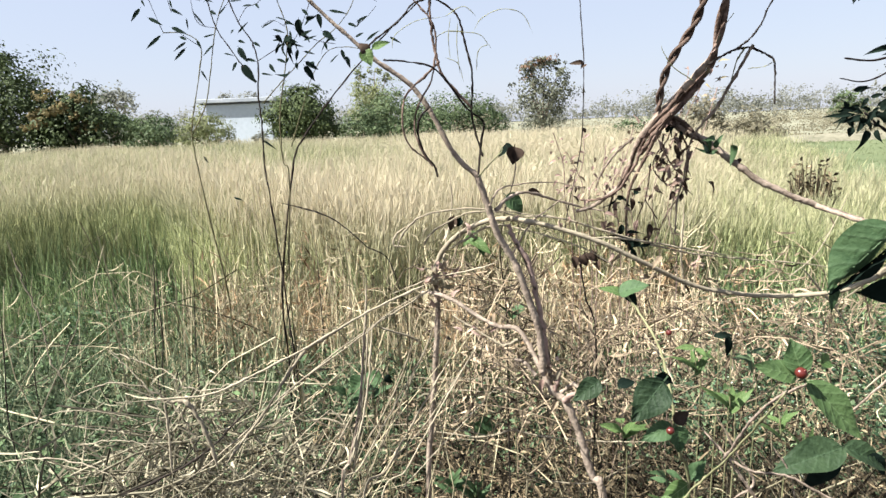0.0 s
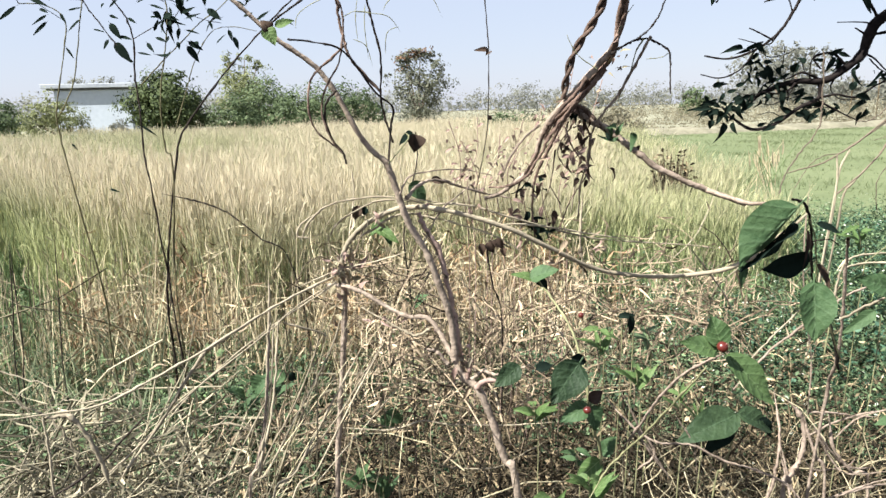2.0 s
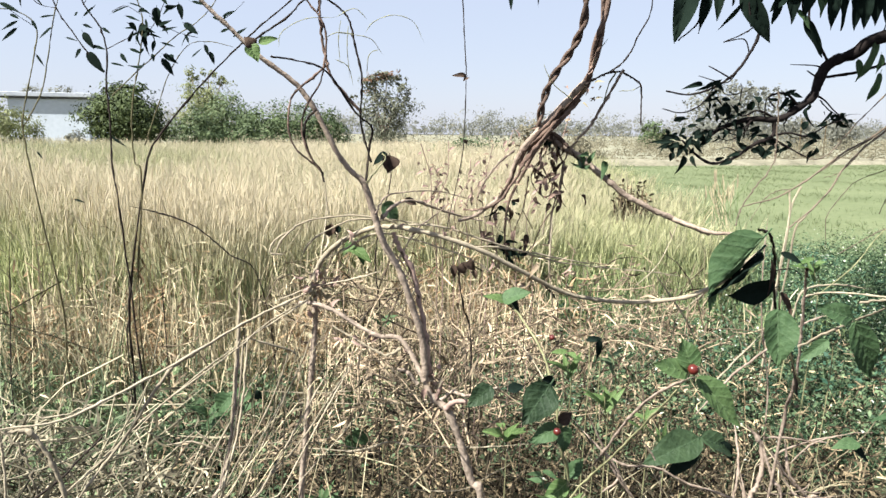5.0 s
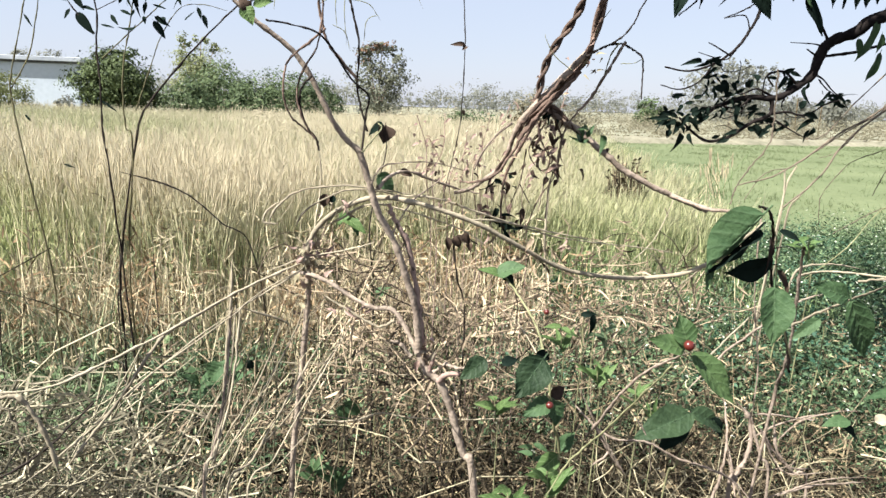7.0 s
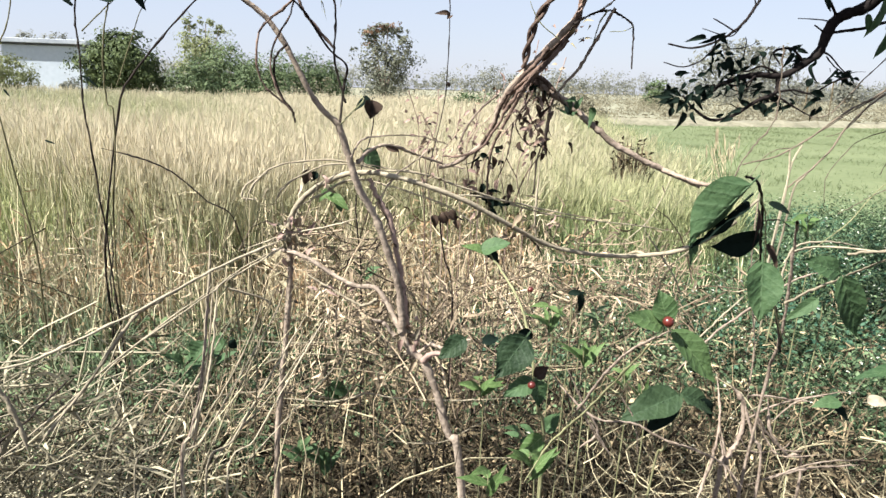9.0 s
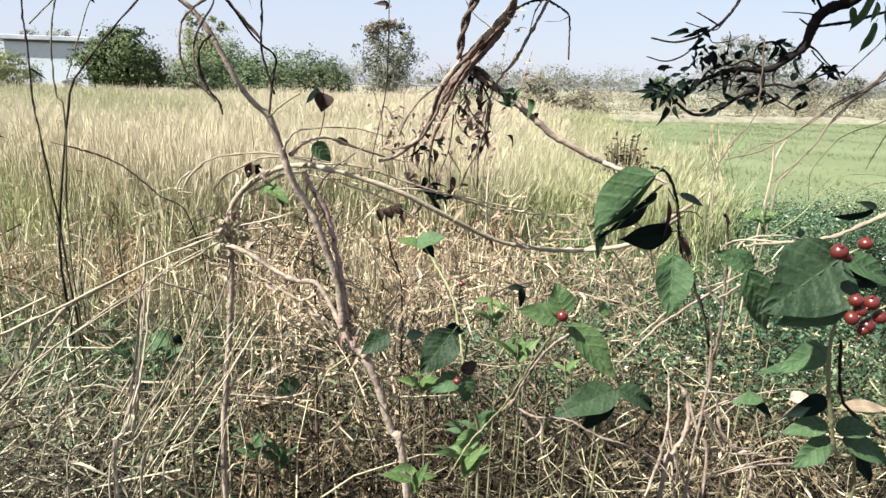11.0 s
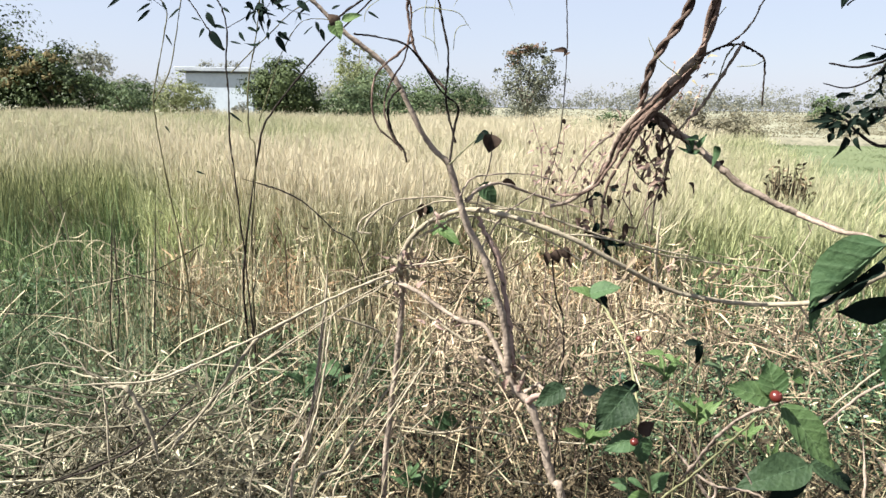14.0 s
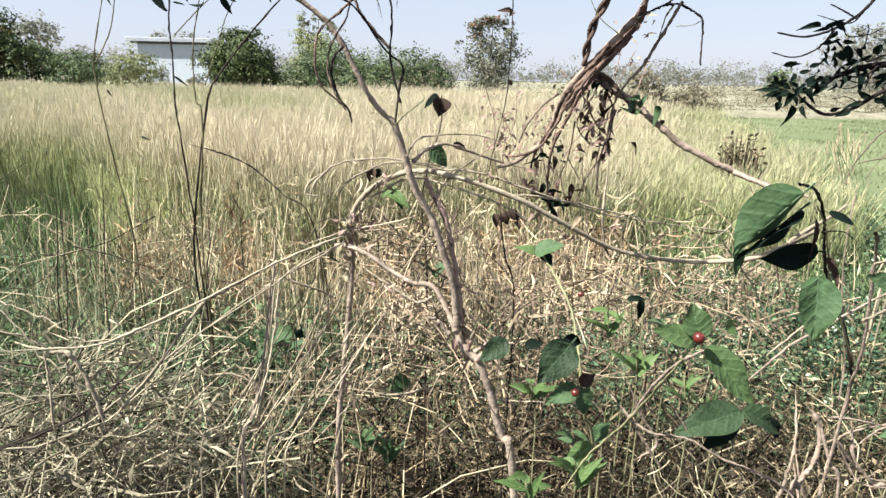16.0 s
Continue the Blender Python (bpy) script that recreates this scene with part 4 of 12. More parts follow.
# dry curled leaf litter lying and caught in clumps over the earth
n = 300
px, py = rr.uniform(-1.2, 3.0, n), 1.1 + 2.2 * rr.uniform(0, 1, n) ** 1.4
k = rr.integers(0, n, 36000)
c = np.stack([px[k] + rr.standard_normal(36000) * 0.09, py[k] + rr.standard_normal(36000) * 0.09, 0.02 + 0.5 * rr.uniform(0, 1, n)[k] * rr.uniform(0, 1, 36000) ** 1.3], -1)
half = len(c) // 3
v, f = merged([leaflets(c[:half], 0.0095, 98, 1.3), broken(c[half:], 0.045, 0.0028, 99)])
v[:, 2] = np.maximum(v[:, 2], 0.0)
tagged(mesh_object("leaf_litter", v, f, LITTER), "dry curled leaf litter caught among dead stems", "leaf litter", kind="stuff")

# pale straw: lying through the undergrowth, heaped at the side, caught along the arching cane
p1, _ = tangle(520, 75, (-0.75, 1.15, 0.0), (1.15, 2.5, 0.62), 0.26, 0.0017, 1.3, 0.5, False, 110, 0.1)
p2, _ = tangle(560, 78, (-0.85, 0.95, 0.30), (-0.20, 1.45, 0.88), 0.32, 0.0017, 0.6, None, True)
p3, _ = tangle(130, 79, (0.12, 1.15, 0.80), (0.66, 1.6, 1.10), 0.16, 0.0015, 0.7, None, False, 22, 0.06)
p4, _ = tangle(60, 80, (-0.10, 1.13, 0.96), (0.25, 1.35, 1.15), 0.16, 0.0014, 0.7, None, True)
p5, _ = tangle(480, 84, (0.35, 0.85, 0.05), (1.7, 1.7, 0.72), 0.24, 0.0014, 1.0, None, False, 34, 0.08)
p9, _ = tangle(300, 86, (0.5, 0.92, 0.35), (1.0, 1.25, 0.72), 0.15, 0.0013, 0.8, None, False, 20, 0.06)
p6, _ = tangle(70, 83, (-0.9, 0.9, 0.2), (1.3, 1.5, 0.8), 0.55, 0.0015, 1.4)
p7, _ = tangle(260, 87, (0.45, 1.05, 0.0), (2.7, 2.8, 0.4), 0.22, 0.0015, 0.9, None, False, 110, 0.12)
# long thin straws fanning down from the knot of the arching cane
rr = np.random.default_rng(88)
top = np.stack([rr.uniform(-0.13, 0.10, 24), rr.uniform(1.06, 1.16, 24), rr.uniform(0.95, 1.13, 24)], -1)
low = np.stack([top[:, 0] + rr.uniform(-0.5, 0.14, 24), rr.uniform(0.95, 1.2, 24), rr.uniform(0.2, 0.6, 24)], -1)
s = np.linspace(0, 1, 6)[None, :, None]
P = top[:, None] * (1 - s) + low[:, None] * s + rr.standard_normal((24, 1, 3)) * 0.08 * np.sin(np.pi * s) + rr.standard_normal((24, 6, 3)) * 0.004
p8 = strands(P, rr.uniform(0.0005, 0.0012, 24)[:, None] * np.array([[0.7, 0.9, 1, 1, 1, 0.9]]), 4)
c = np.stack([rr.uniform(0.35, 1.5, 3000), 0.95 + 1.3 * rr.uniform(0, 1, 3000) ** 1.3, 0.5 * rr.uniform(0, 1, 3000) ** 1.2], -1)
c[:, 2] *= 0.55 + 0.45 * np.sin(7.0 * c[:, 0] + 3.0 * np.sin(5.0 * c[:, 1]))
p10, _ = tangle(110, 100, (-2.7, 1.9, 0.15), (-0.8, 3.4, 0.72), 0.6, 0.0022, 0.9)
v, f = merged([p1, p5, p6, p7, p8, p9, p10, broken(c, 0.075, 0.002, 85, 0.7)])
v[:, 2] = np.maximum(v[:, 2], 0.0)
tagged(mesh_object("straw_litter", v, f, DIMSTRAW), "pale broken straw lying and hanging through the thicket", "straw", kind="stuff")

rr = np.random.default_rng(101)
c = np.stack([rr.normal(-0.52, 0.16, 2600), rr.normal(1.2, 0.13, 2600), np.clip(rr.normal(0.62, 0.13, 2600), 0.1, 0.88)], -1)
v, f = merged([p2, broken(c, 0.06, 0.0019, 102, 0.8)])
tagged(mesh_object("straw_heap", v, f, HAY), "loose heap of pale dry straw over the undergrowth", "straw", kind="stuff")
s5, c5 = tangle(300, 90, (0.08, 1.2, 0.80), (1.0, 1.7, 1.16), 0.16, 0.0012, 1.3, 0.08, False, 48, 0.06)
s6, c6 = tangle(80, 94, (-0.35, 1.3, 0.6), (0.1, 1.8, 1.02), 0.16, 0.0012, 1.3, 0.15, False, 16, 0.06)
c5 = np.vstack([c5, c6])
rr = np.random.default_rng(97)
crumbs = broken(np.repeat(c5, 4, 0) + rr.standard_normal((len(c5) * 4, 3)) * 0.035, 0.034, 0.0022, 89, 1.0)
v, f = merged([p3, p4, s5, s6, crumbs])
tagged(mesh_object("hanging_straw", v, f, STRAW), "dry pinkish dead stems and crumpled leaves under an arching cane", "straw", kind="stuff")

# long grass and weeds by the straw heap
n = 560
x, y = rng.uniform(-3.0, -0.45, n), rng.uniform(1.15, 3.4, n)
v, f = tufts(x, y, rng.uniform(0.3, 0.85, n), 7, 91, 0.0034, 0.7, 2, 5)
GRASS = material("long grey-green grass", (0.02, 0.045, 0.022), (0.42, 0.45, 0.27), 0.6, 30, 0.9, 2, 0, 0.25, skew=1.7)
tagged(mesh_object("long_grass", v, f, GRASS), "long grey-green grass bending over straw", "grass", kind="stuff")
n = 2400
k = rng.integers(0, 130, n)
x = -0.5 - 1.35 * np.abs(rng.standard_normal(130))[k] + 0.13 * rng.standard_normal(n)
y = rng.uniform(1.3, 4.2, 130)[k] + 0.13 * rng.standard_normal(n)
h = 0.1 + 0.3 * rng.uniform(0, 1, 130)[k] * rng.uniform(0.5, 1, n)
sv = tufts(x, y, h, 3, 92, 0.002, 0.8)
m = n * 6
pick = rng.integers(0, n, m)
c = np.stack([x[pick] + rng.standard_normal(m) * 0.08, y[pick] + rng.standard_normal(m) * 0.08, h[pick] * rng.uniform(0.2, 1.1, m)], -1)
v, f = merged([sv, leaflets(c, 0.023, 93)])
m = 9000
c = np.stack([rng.uniform(-5.2, -1.15, m), rng.uniform(3.2, 5.9, m), np.zeros(m)], -1)
c[:, 2] = rng.uniform(0.05, 1, m) * (0.2 + 0.14 * np.sin(4.3 * c[:, 0] + 1.0) * np.sin(3.7 * c[:, 1]))
v, f = merged([(v, f), leaflets(c, 0.02, 931, 1.0, 0.35)])
DARKWEED = material("dark green weeds", (0.014, 0.038, 0.016), (0.235, 0.325, 0.15), 0.6, 25, 0.7, 1.2, 0, 0.25, skew=1.7)
tagged(mesh_object("leafy_weeds", v, f, DARKWEED), "dense dark green leafy weeds beside the wheat", "weeds", kind="stuff")


# ---- the bare shrub ----

shrub = thing("bare_shrub", "leafless grey-brown forked shrub rising from dry undergrowth", "shrub")
stem(shrub, "trunk", [(0.050, 1.014, 1.316), (0.066, 1.017, 1.265), (0.081, 1.019, 1.220), (0.106, 1.022, 1.175), (0.125, 1.025, 1.119), (0.141, 1.028, 1.069), (0.148, 1.030, 1.014), (0.153, 1.033, 0.976), (0.167, 1.030, 0.950), (0.184, 1.025, 0.937), (0.201, 1.020, 0.898), (0.216, 1.015, 0.845), (0.227, 1.010, 0.806), (0.245, 1.005, 0.755), (0.285, 1.030, 0.350), (0.310, 1.050, -0.030)], 0.0068, 0.0098, BARK, 9)
stem(shrub, "branch", [(0.050, 1.014, 1.316), (0.027, 1.010, 1.337), (0.007, 1.007, 1.366), (-0.022, 1.003, 1.423), (-0.050, 1.000, 1.460), (-0.093, 0.996, 1.491), (-0.129, 0.992, 1.525), (-0.163, 0.989, 1.557), (-0.196, 0.985, 1.591)], 0.006, 0.0036, BARK, 8)
stem(shrub, "branch", [(0.109, 1.030, 1.206), (0.132, 1.032, 1.153), (0.144, 1.034, 1.100), (0.154, 1.036, 1.044), (0.160, 1.038, 1.000), (0.164, 1.040, 0.968)], 0.003, 0.0042, SHADEBARK, 7)
stem(shrub, "branch", [(0.097, 1.030, 1.236), (0.108, 1.031, 1.208), (0.128, 1.032, 1.173), (0.141, 1.033, 1.117), (0.150, 1.034, 1.059), (0.156, 1.035, 0.999)], 0.005, 0.006, HUSK, 7)
stem(shrub, "branch", [(0.147, 1.030, 0.987), (0.133, 1.043, 1.021), (0.111, 1.056, 1.054), (0.078, 1.069, 1.057), (0.044, 1.081, 1.074), (0.009, 1.094, 1.096), (-0.021, 1.107, 1.107), (-0.050, 1.120, 1.108)], 0.0062, 0.0046, BARK, 8)
stem(shrub, "twig", [(0.111, 1.040, 1.041), (0.088, 1.052, 1.028), (0.067, 1.065, 1.036), (0.031, 1.078, 1.057), (0.004, 1.090, 1.073)], 0.0036, 0.002, CANE, 6)
stem(shrub, "twig", [(0.183, 1.020, 0.940), (0.193, 1.005, 0.956), (0.209, 0.990, 0.962)], 0.0072, 0.005, HUSK, 7)
stem(shrub, "twig", [(0.165, 1.030, 0.950), (0.172, 1.030, 0.967), (0.176, 1.030, 0.984)], 0.0066, 0.005, HUSK, 7)
stem(shrub, "twig", [(0.136, 1.030, 0.983), (0.119, 1.030, 1.004), (0.103, 1.030, 1.010)], 0.005, 0.003, BARK, 6)
stem(shrub, "twig", [(0.189, 1.090, 0.924), (0.205, 1.060, 0.949), (0.196, 0.950, 0.989), (0.184, 0.850, 1.034), (0.195, 0.800, 1.061)], 0.005, 0.002, BARK)
stem(shrub, "twig", [(0.050, 0.990, 1.320), (0.057, 1.000, 1.373), (0.061, 1.000, 1.397), (0.034, 0.990, 1.421), (-0.005, 0.970, 1.472), (-0.047, 0.960, 1.485), (-0.079, 0.950, 1.488)], 0.0022, 0.0016, DARKBARK)
stem(shrub, "twig", [(0.050, 0.990, 1.317), (0.070, 1.020, 1.333), (0.096, 1.100, 1.349), (0.098, 1.150, 1.355)], 0.0016, 0.0012, GREENSTEM)
stem(shrub, "twig", [(0.076, 1.010, 1.263), (0.101, 1.030, 1.280), (0.132, 1.050, 1.284), (0.180, 1.080, 1.266), (0.235, 1.100, 1.248), (0.265, 1.100, 1.242)], 0.004, 0.0018, BARK)
stem(shrub, "twig", [(0.067, 1.010, 1.268), (0.082, 1.020, 1.292), (0.114, 1.030, 1.299), (0.173, 1.050, 1.298), (0.229, 1.080, 1.283)], 0.002, 0.001, BARK)
stem(shrub, "twig", [(0.103, 1.030, 1.188), (0.136, 1.050, 1.234), (0.168, 1.070, 1.253), (0.200, 1.080, 1.275)], 0.002, 0.0012, BARK)
stem(shrub, "twig", [(-0.020, 0.985, 1.422), (-0.034, 0.985, 1.405), (-0.037, 0.990, 1.381), (-0.028, 0.990, 1.353), (-0.015, 0.990, 1.336), (-0.011, 0.990, 1.319)], 0.0024, 0.0018, DARKBARK)
stem(shrub, "twig", [(-0.002, 0.970, 1.484), (-0.028, 0.975, 1.461), (-0.052, 0.980, 1.439), (-0.059, 0.980, 1.401), (-0.051, 0.985, 1.368), (-0.030, 0.990, 1.349), (-0.015, 0.990, 1.336)], 0.0022, 0.0016, VINE)
stem(shrub, "twig", [(-0.003, 0.985, 1.708), (-0.013, 0.985, 1.640), (-0.012, 0.985, 1.591), (-0.012, 0.985, 1.551), (-0.010, 0.985, 1.521), (-0.004, 0.985, 1.486), (0.007, 0.985, 1.460), (0.043, 0.985, 1.418)], 0.0022, 0.003, VINE)
stem(shrub, "twig", [(0.002, 0.970, 1.722), (-0.037, 0.970, 1.663), (-0.055, 0.970, 1.605), (-0.046, 0.970, 1.582), (-0.029, 0.970, 1.564), (-0.010, 0.970, 1.539), (-0.005, 0.970, 1.509), (-0.014, 0.970, 1.459), (-0.035, 0.970, 1.423), (-0.041, 0.970, 1.387), (-0.030, 0.970, 1.355), (-0.017, 0.970, 1.336)], 0.0017, 0.0018, VINE)
stem(shrub, "twig", [(-0.013, 0.990, 1.577), (0.010, 0.990, 1.565), (0.028, 0.990, 1.546), (0.038, 0.990, 1.507), (0.046, 0.990, 1.461), (0.043, 0.990, 1.413), (0.050, 0.990, 1.375), (0.058, 0.990, 1.347)], 0.0018, 0.002, DARKBARK)
stem(shrub, "twig", [(0.098, 0.960, 1.697), (0.035, 0.960, 1.617), (0.003, 0.960, 1.577), (-0.009, 0.960, 1.569), (-0.034, 0.960, 1.563), (-0.055, 0.960, 1.541), (-0.088, 0.960, 1.518), (-0.108, 0.960, 1.501)], 0.0014, 0.0018, DARKBARK)
stem(shrub, "twig", [(-0.016, 0.985, 1.551), (-0.008, 0.985, 1.576), (0.006, 0.985, 1.587), (0.053, 0.985, 1.614), (0.070, 0.985, 1.664)], 0.0012, 0.001, VINE, 4)
stem(shrub, "tendril", [(-0.069, 0.985, 1.505), (-0.063, 0.985, 1.525), (-0.032, 0.985, 1.543), (0.009, 0.985, 1.547)], 0.0008, 0.0006, GREENSTEM, 4)
stem(shrub, "tendril", [(0.051, 0.985, 1.528), (0.062, 0.985, 1.543), (0.089, 0.985, 1.554), (0.119, 0.985, 1.547), (0.135, 0.985, 1.519)], 0.0008, 0.0006, GREENSTEM, 4)
stem(shrub, "tendril", [(0.011, 0.985, 1.527), (0.035, 0.985, 1.525), (0.059, 0.985, 1.520), (0.075, 0.985, 1.500)], 0.0008, 0.0006, GREENSTEM, 4)
stem(shrub, "tendril", [(0.009, 0.985, 1.547), (0.036, 0.985, 1.560), (0.054, 0.985, 1.546)], 0.0008, 0.0006, GREENSTEM, 4)
stem(shrub, "tendril", [(0.052, 0.985, 1.471), (0.056, 0.985, 1.499), (0.072, 0.985, 1.507)], 0.0008, 0.0006, GREENSTEM, 4)
stem(shrub, "tendril", [(0.017, 0.985, 1.545), (0.013, 0.985, 1.517), (0.015, 0.985, 1.486)], 0.0008, 0.0006, GREENSTEM, 4)
stem(shrub, "tendril", [(0.027, 0.985, 1.537), (0.025, 0.985, 1.507), (0.028, 0.985, 1.465)], 0.0008, 0.0006, GREENSTEM, 4)
stem(shrub, "tendril", [(-0.010, 0.985, 1.516), (0.011, 0.985, 1.527), (0.035, 0.985, 1.526)], 0.0008, 0.0006, GREENSTEM, 4)
stem(shrub, "tendril", [(0.008, 0.985, 1.491), (0.026, 0.985, 1.481), (0.033, 0.985, 1.455)], 0.0008, 0.0006, GREENSTEM, 4)
leaf(shrub, (-0.106, 0.950, 1.502), (-0.095, 0.940, 1.481), 0.0200, PALELEAF, (0, -1, 0.4), 0.35, 0.2, 0, 8623, "leaf", "pale green rounded leaf")
leaf(shrub, (-0.094, 0.950, 1.504), (-0.069, 0.950, 1.514), 0.0123, PALELEAF, (0, -1, 0.4), 0.35, 0.2, 0, 2097)
leaf(shrub, (-0.100, 0.950, 1.499), (-0.110, 0.945, 1.511), 0.0169, DEADLEAF, (0, -1, 0.2), 0.35, 0.2, 0.3, 6282)

arch = thing("arching_cane", "pale dry cane arching over the undergrowth", "cane")
stem(arch, "stake", [(-0.026, 1.125, 1.154), (-0.023, 1.132, 1.103), (-0.023, 1.139, 1.060), (-0.030, 1.146, 0.975), (-0.042, 1.153, 0.864), (-0.056, 1.160, 0.701), (-0.060, 1.200, 0.300), (-0.060, 1.230, -0.030)], 0.0062, 0.008, BARK, 8)
stem(arch, "cane", [(-0.028, 1.120, 1.123), (-0.019, 1.120, 1.162), (0.000, 1.110, 1.193), (0.035, 1.090, 1.222), (0.083, 1.060, 1.241), (0.152, 1.040, 1.233), (0.244, 1.030, 1.201), (0.327, 1.040, 1.157), (0.404, 1.060, 1.117), (0.474, 1.060, 1.100), (0.546, 1.050, 1.095), (0.615, 1.020, 1.107), (0.658, 0.990, 1.135), (0.696, 0.970, 1.169)], 0.0062, 0.0052, CANE, 8)
stem(arch, "cane_end", [(0.696, 0.970, 1.169), (0.649, 0.970, 1.146), (0.682, 0.970, 1.170), (0.708, 0.970, 1.185), (0.735, 0.970, 1.206)], 0.0055, 0.003, CANE, 7)
stem(arch, "runner", [(-0.086, 1.090, 1.194), (-0.073, 1.090, 1.221), (-0.037, 1.080, 1.249), (0.030, 1.070, 1.259), (0.101, 1.060, 1.252), (0.173, 1.050, 1.240)], 0.0026, 0.0016, CANE)
stem(arch, "runner", [(-0.043, 1.100, 1.190), (-0.024, 1.090, 1.219), (0.031, 1.080, 1.249), (0.084, 1.070, 1.251), (0.136, 1.050, 1.238)], 0.0026, 0.0016, CANE)
stem(arch, "runner", [(-0.070, 1.100, 1.194), (-0.092, 1.100, 1.199), (-0.082, 1.100, 1.220), (-0.041, 1.090, 1.243)], 0.0026, 0.0016, CANE)
stem(arch, "runner", [(-0.006, 1.110, 1.182), (0.031, 1.100, 1.202), (0.076, 1.080, 1.227), (0.138, 1.060, 1.218), (0.228, 1.040, 1.186), (0.298, 1.040, 1.135)], 0.0026, 0.0016, CANE)
stem(arch, "runner", [(0.084, 1.070, 1.242), (0.176, 1.060, 1.240), (0.273, 1.060, 1.209), (0.384, 1.080, 1.172), (0.458, 1.100, 1.155), (0.607, 1.120, 1.133), (0.712, 1.130, 1.113)], 0.0026, 0.0016, CANE)
stem(arch, "runner", [(0.218, 1.040, 1.209), (0.303, 1.060, 1.198), (0.394, 1.080, 1.176), (0.503, 1.100, 1.151)], 0.0026, 0.0016, CANE)

scatter(arch, (-0.016, 1.115, 1.142), 26, (0.013, 0.008, 0.016), (HUSK, DIMSTRAW, STRAW), 0.018, "husk", 311)
scatter(arch, (-0.029, 1.125, 1.080), 14, (0.009, 0.008, 0.03), (HUSK, DIMSTRAW), 0.018, "husk", 312)
scatter(shrub, (0.165, 1.03, 0.975), 12, (0.012, 0.008, 0.014), (HUSK, CANE, STRAW), 0.019, "husk", 313)
scatter(shrub, (0.06, 1.08, 1.055), 14, (0.04, 0.01, 0.014), (HUSK, STRAW), 0.016, "husk", 314)
scatter(arch, (0.034, 1.08, 1.222), 8, (0.016, 0.008, 0.008), (HUSK, CANE), 0.016, "husk", 315)
scatter(arch, (0.34, 1.04, 1.150), 18, (0.05, 0.012, 0.02), (HUSK, STRAW, DIMSTRAW), 0.017, "husk", 316)
scatter(arch, (0.15, 1.04, 1.236), 10, (0.05, 0.01, 0.006), (HUSK, STRAW), 0.014, "husk", 317)

# long dry canes leaning across the thicket

c = thing("dark_cane", "thin dark bare stem curving over the straw heap", "stalk", "loose canes")
stem(c, "stalk", [(-0.554, 0.950, 0.834), (-0.463, 0.950, 0.868), (-0.391, 0.960, 0.907), (-0.342, 0.970, 0.952), (-0.317, 0.980, 0.974)], 0.0028, 0.002, DARKBARK, 5)

c = thing("dry_cane", "pale bleached dry stalk leaning in the thicket", "stalk", "loose canes")
stem(c, "stalk", [(-0.007, 1.120, 1.134), (-0.082, 1.080, 1.114), (-0.159, 1.030, 1.089), (-0.236, 0.980, 1.058), (-0.299, 0.950, 1.035), (-0.357, 0.920, 1.018), (-0.411, 0.900, 1.021), (-0.479, 0.880, 1.026)], 0.003, 0.0022, CANE, 5)

c = thing("dry_cane", "pale bleached dry stalk leaning in the thicket", "stalk", "loose canes")
stem(c, "stalk", [(-0.015, 1.120, 1.122), (-0.097, 1.080, 1.089), (-0.154, 1.040, 1.054), (-0.264, 0.980, 0.991), (-0.321, 0.930, 0.948), (-0.377, 0.900, 0.909), (-0.420, 0.880, 0.886)], 0.002, 0.0015, CANE, 5)

c = thing("dry_cane", "pale bleached dry stalk leaning in the thicket", "stalk", "loose canes")
stem(c, "stalk", [(-0.159, 1.030, 1.087), (-0.223, 1.000, 1.059), (-0.246, 0.980, 1.040), (-0.286, 0.950, 0.981), (-0.327, 0.920, 0.933), (-0.353, 0.910, 0.900)], 0.004, 0.003, CANE, 5)

c = thing("dry_cane", "pale bleached dry stalk leaning in the thicket", "stalk", "loose canes")
stem(c, "stalk", [(-0.016, 1.120, 1.132), (-0.046, 1.100, 1.109), (-0.137, 1.060, 1.065), (-0.243, 1.000, 1.003), (-0.307, 0.950, 0.949)], 0.002, 0.0014, CANE, 5)

c = thing("dry_cane", "pale bleached dry stalk leaning in the thicket", "stalk", "loose canes")
stem(c, "stalk", [(0.080, 1.050, 1.171), (0.037, 1.080, 1.153), (-0.026, 1.120, 1.133), (-0.101, 1.100, 1.112)], 0.002, 0.0014, CANE, 5)

c = thing("dry_cane", "pale bleached dry stalk leaning in the thicket", "stalk", "loose canes")
stem(c, "stalk", [(-0.142, 1.100, 1.143), (-0.147, 1.080, 1.064), (-0.156, 1.070, 0.981), (-0.167, 1.060, 0.878), (-0.189, 1.050, 0.765)], 0.003, 0.0034, CANE, 5)

c = thing("dry_cane", "pale bleached dry stalk leaning in the thicket", "stalk", "loose canes")
stem(c, "stalk", [(-0.128, 1.060, 1.069), (-0.068, 1.080, 1.039), (-0.053, 1.090, 1.023)], 0.003, 0.0025, CANE, 5)

c = thing("dry_cane", "pale bleached dry stalk leaning in the thicket", "stalk", "loose canes")
stem(c, "stalk", [(-0.140, 1.050, 1.073), (-0.148, 1.050, 1.045), (-0.132, 1.060, 0.993)], 0.003, 0.002, CANE, 5)

c = thing("dry_cane", "pale bleached dry stalk leaning in the thicket", "stalk", "loose canes")
stem(c, "stalk", [(0.051, 1.150, 0.997), (0.007, 1.120, 0.947), (-0.055, 1.100, 0.867), (-0.115, 1.080, 0.810), (-0.173, 1.060, 0.746)], 0.0022, 0.0022, CANE, 5)

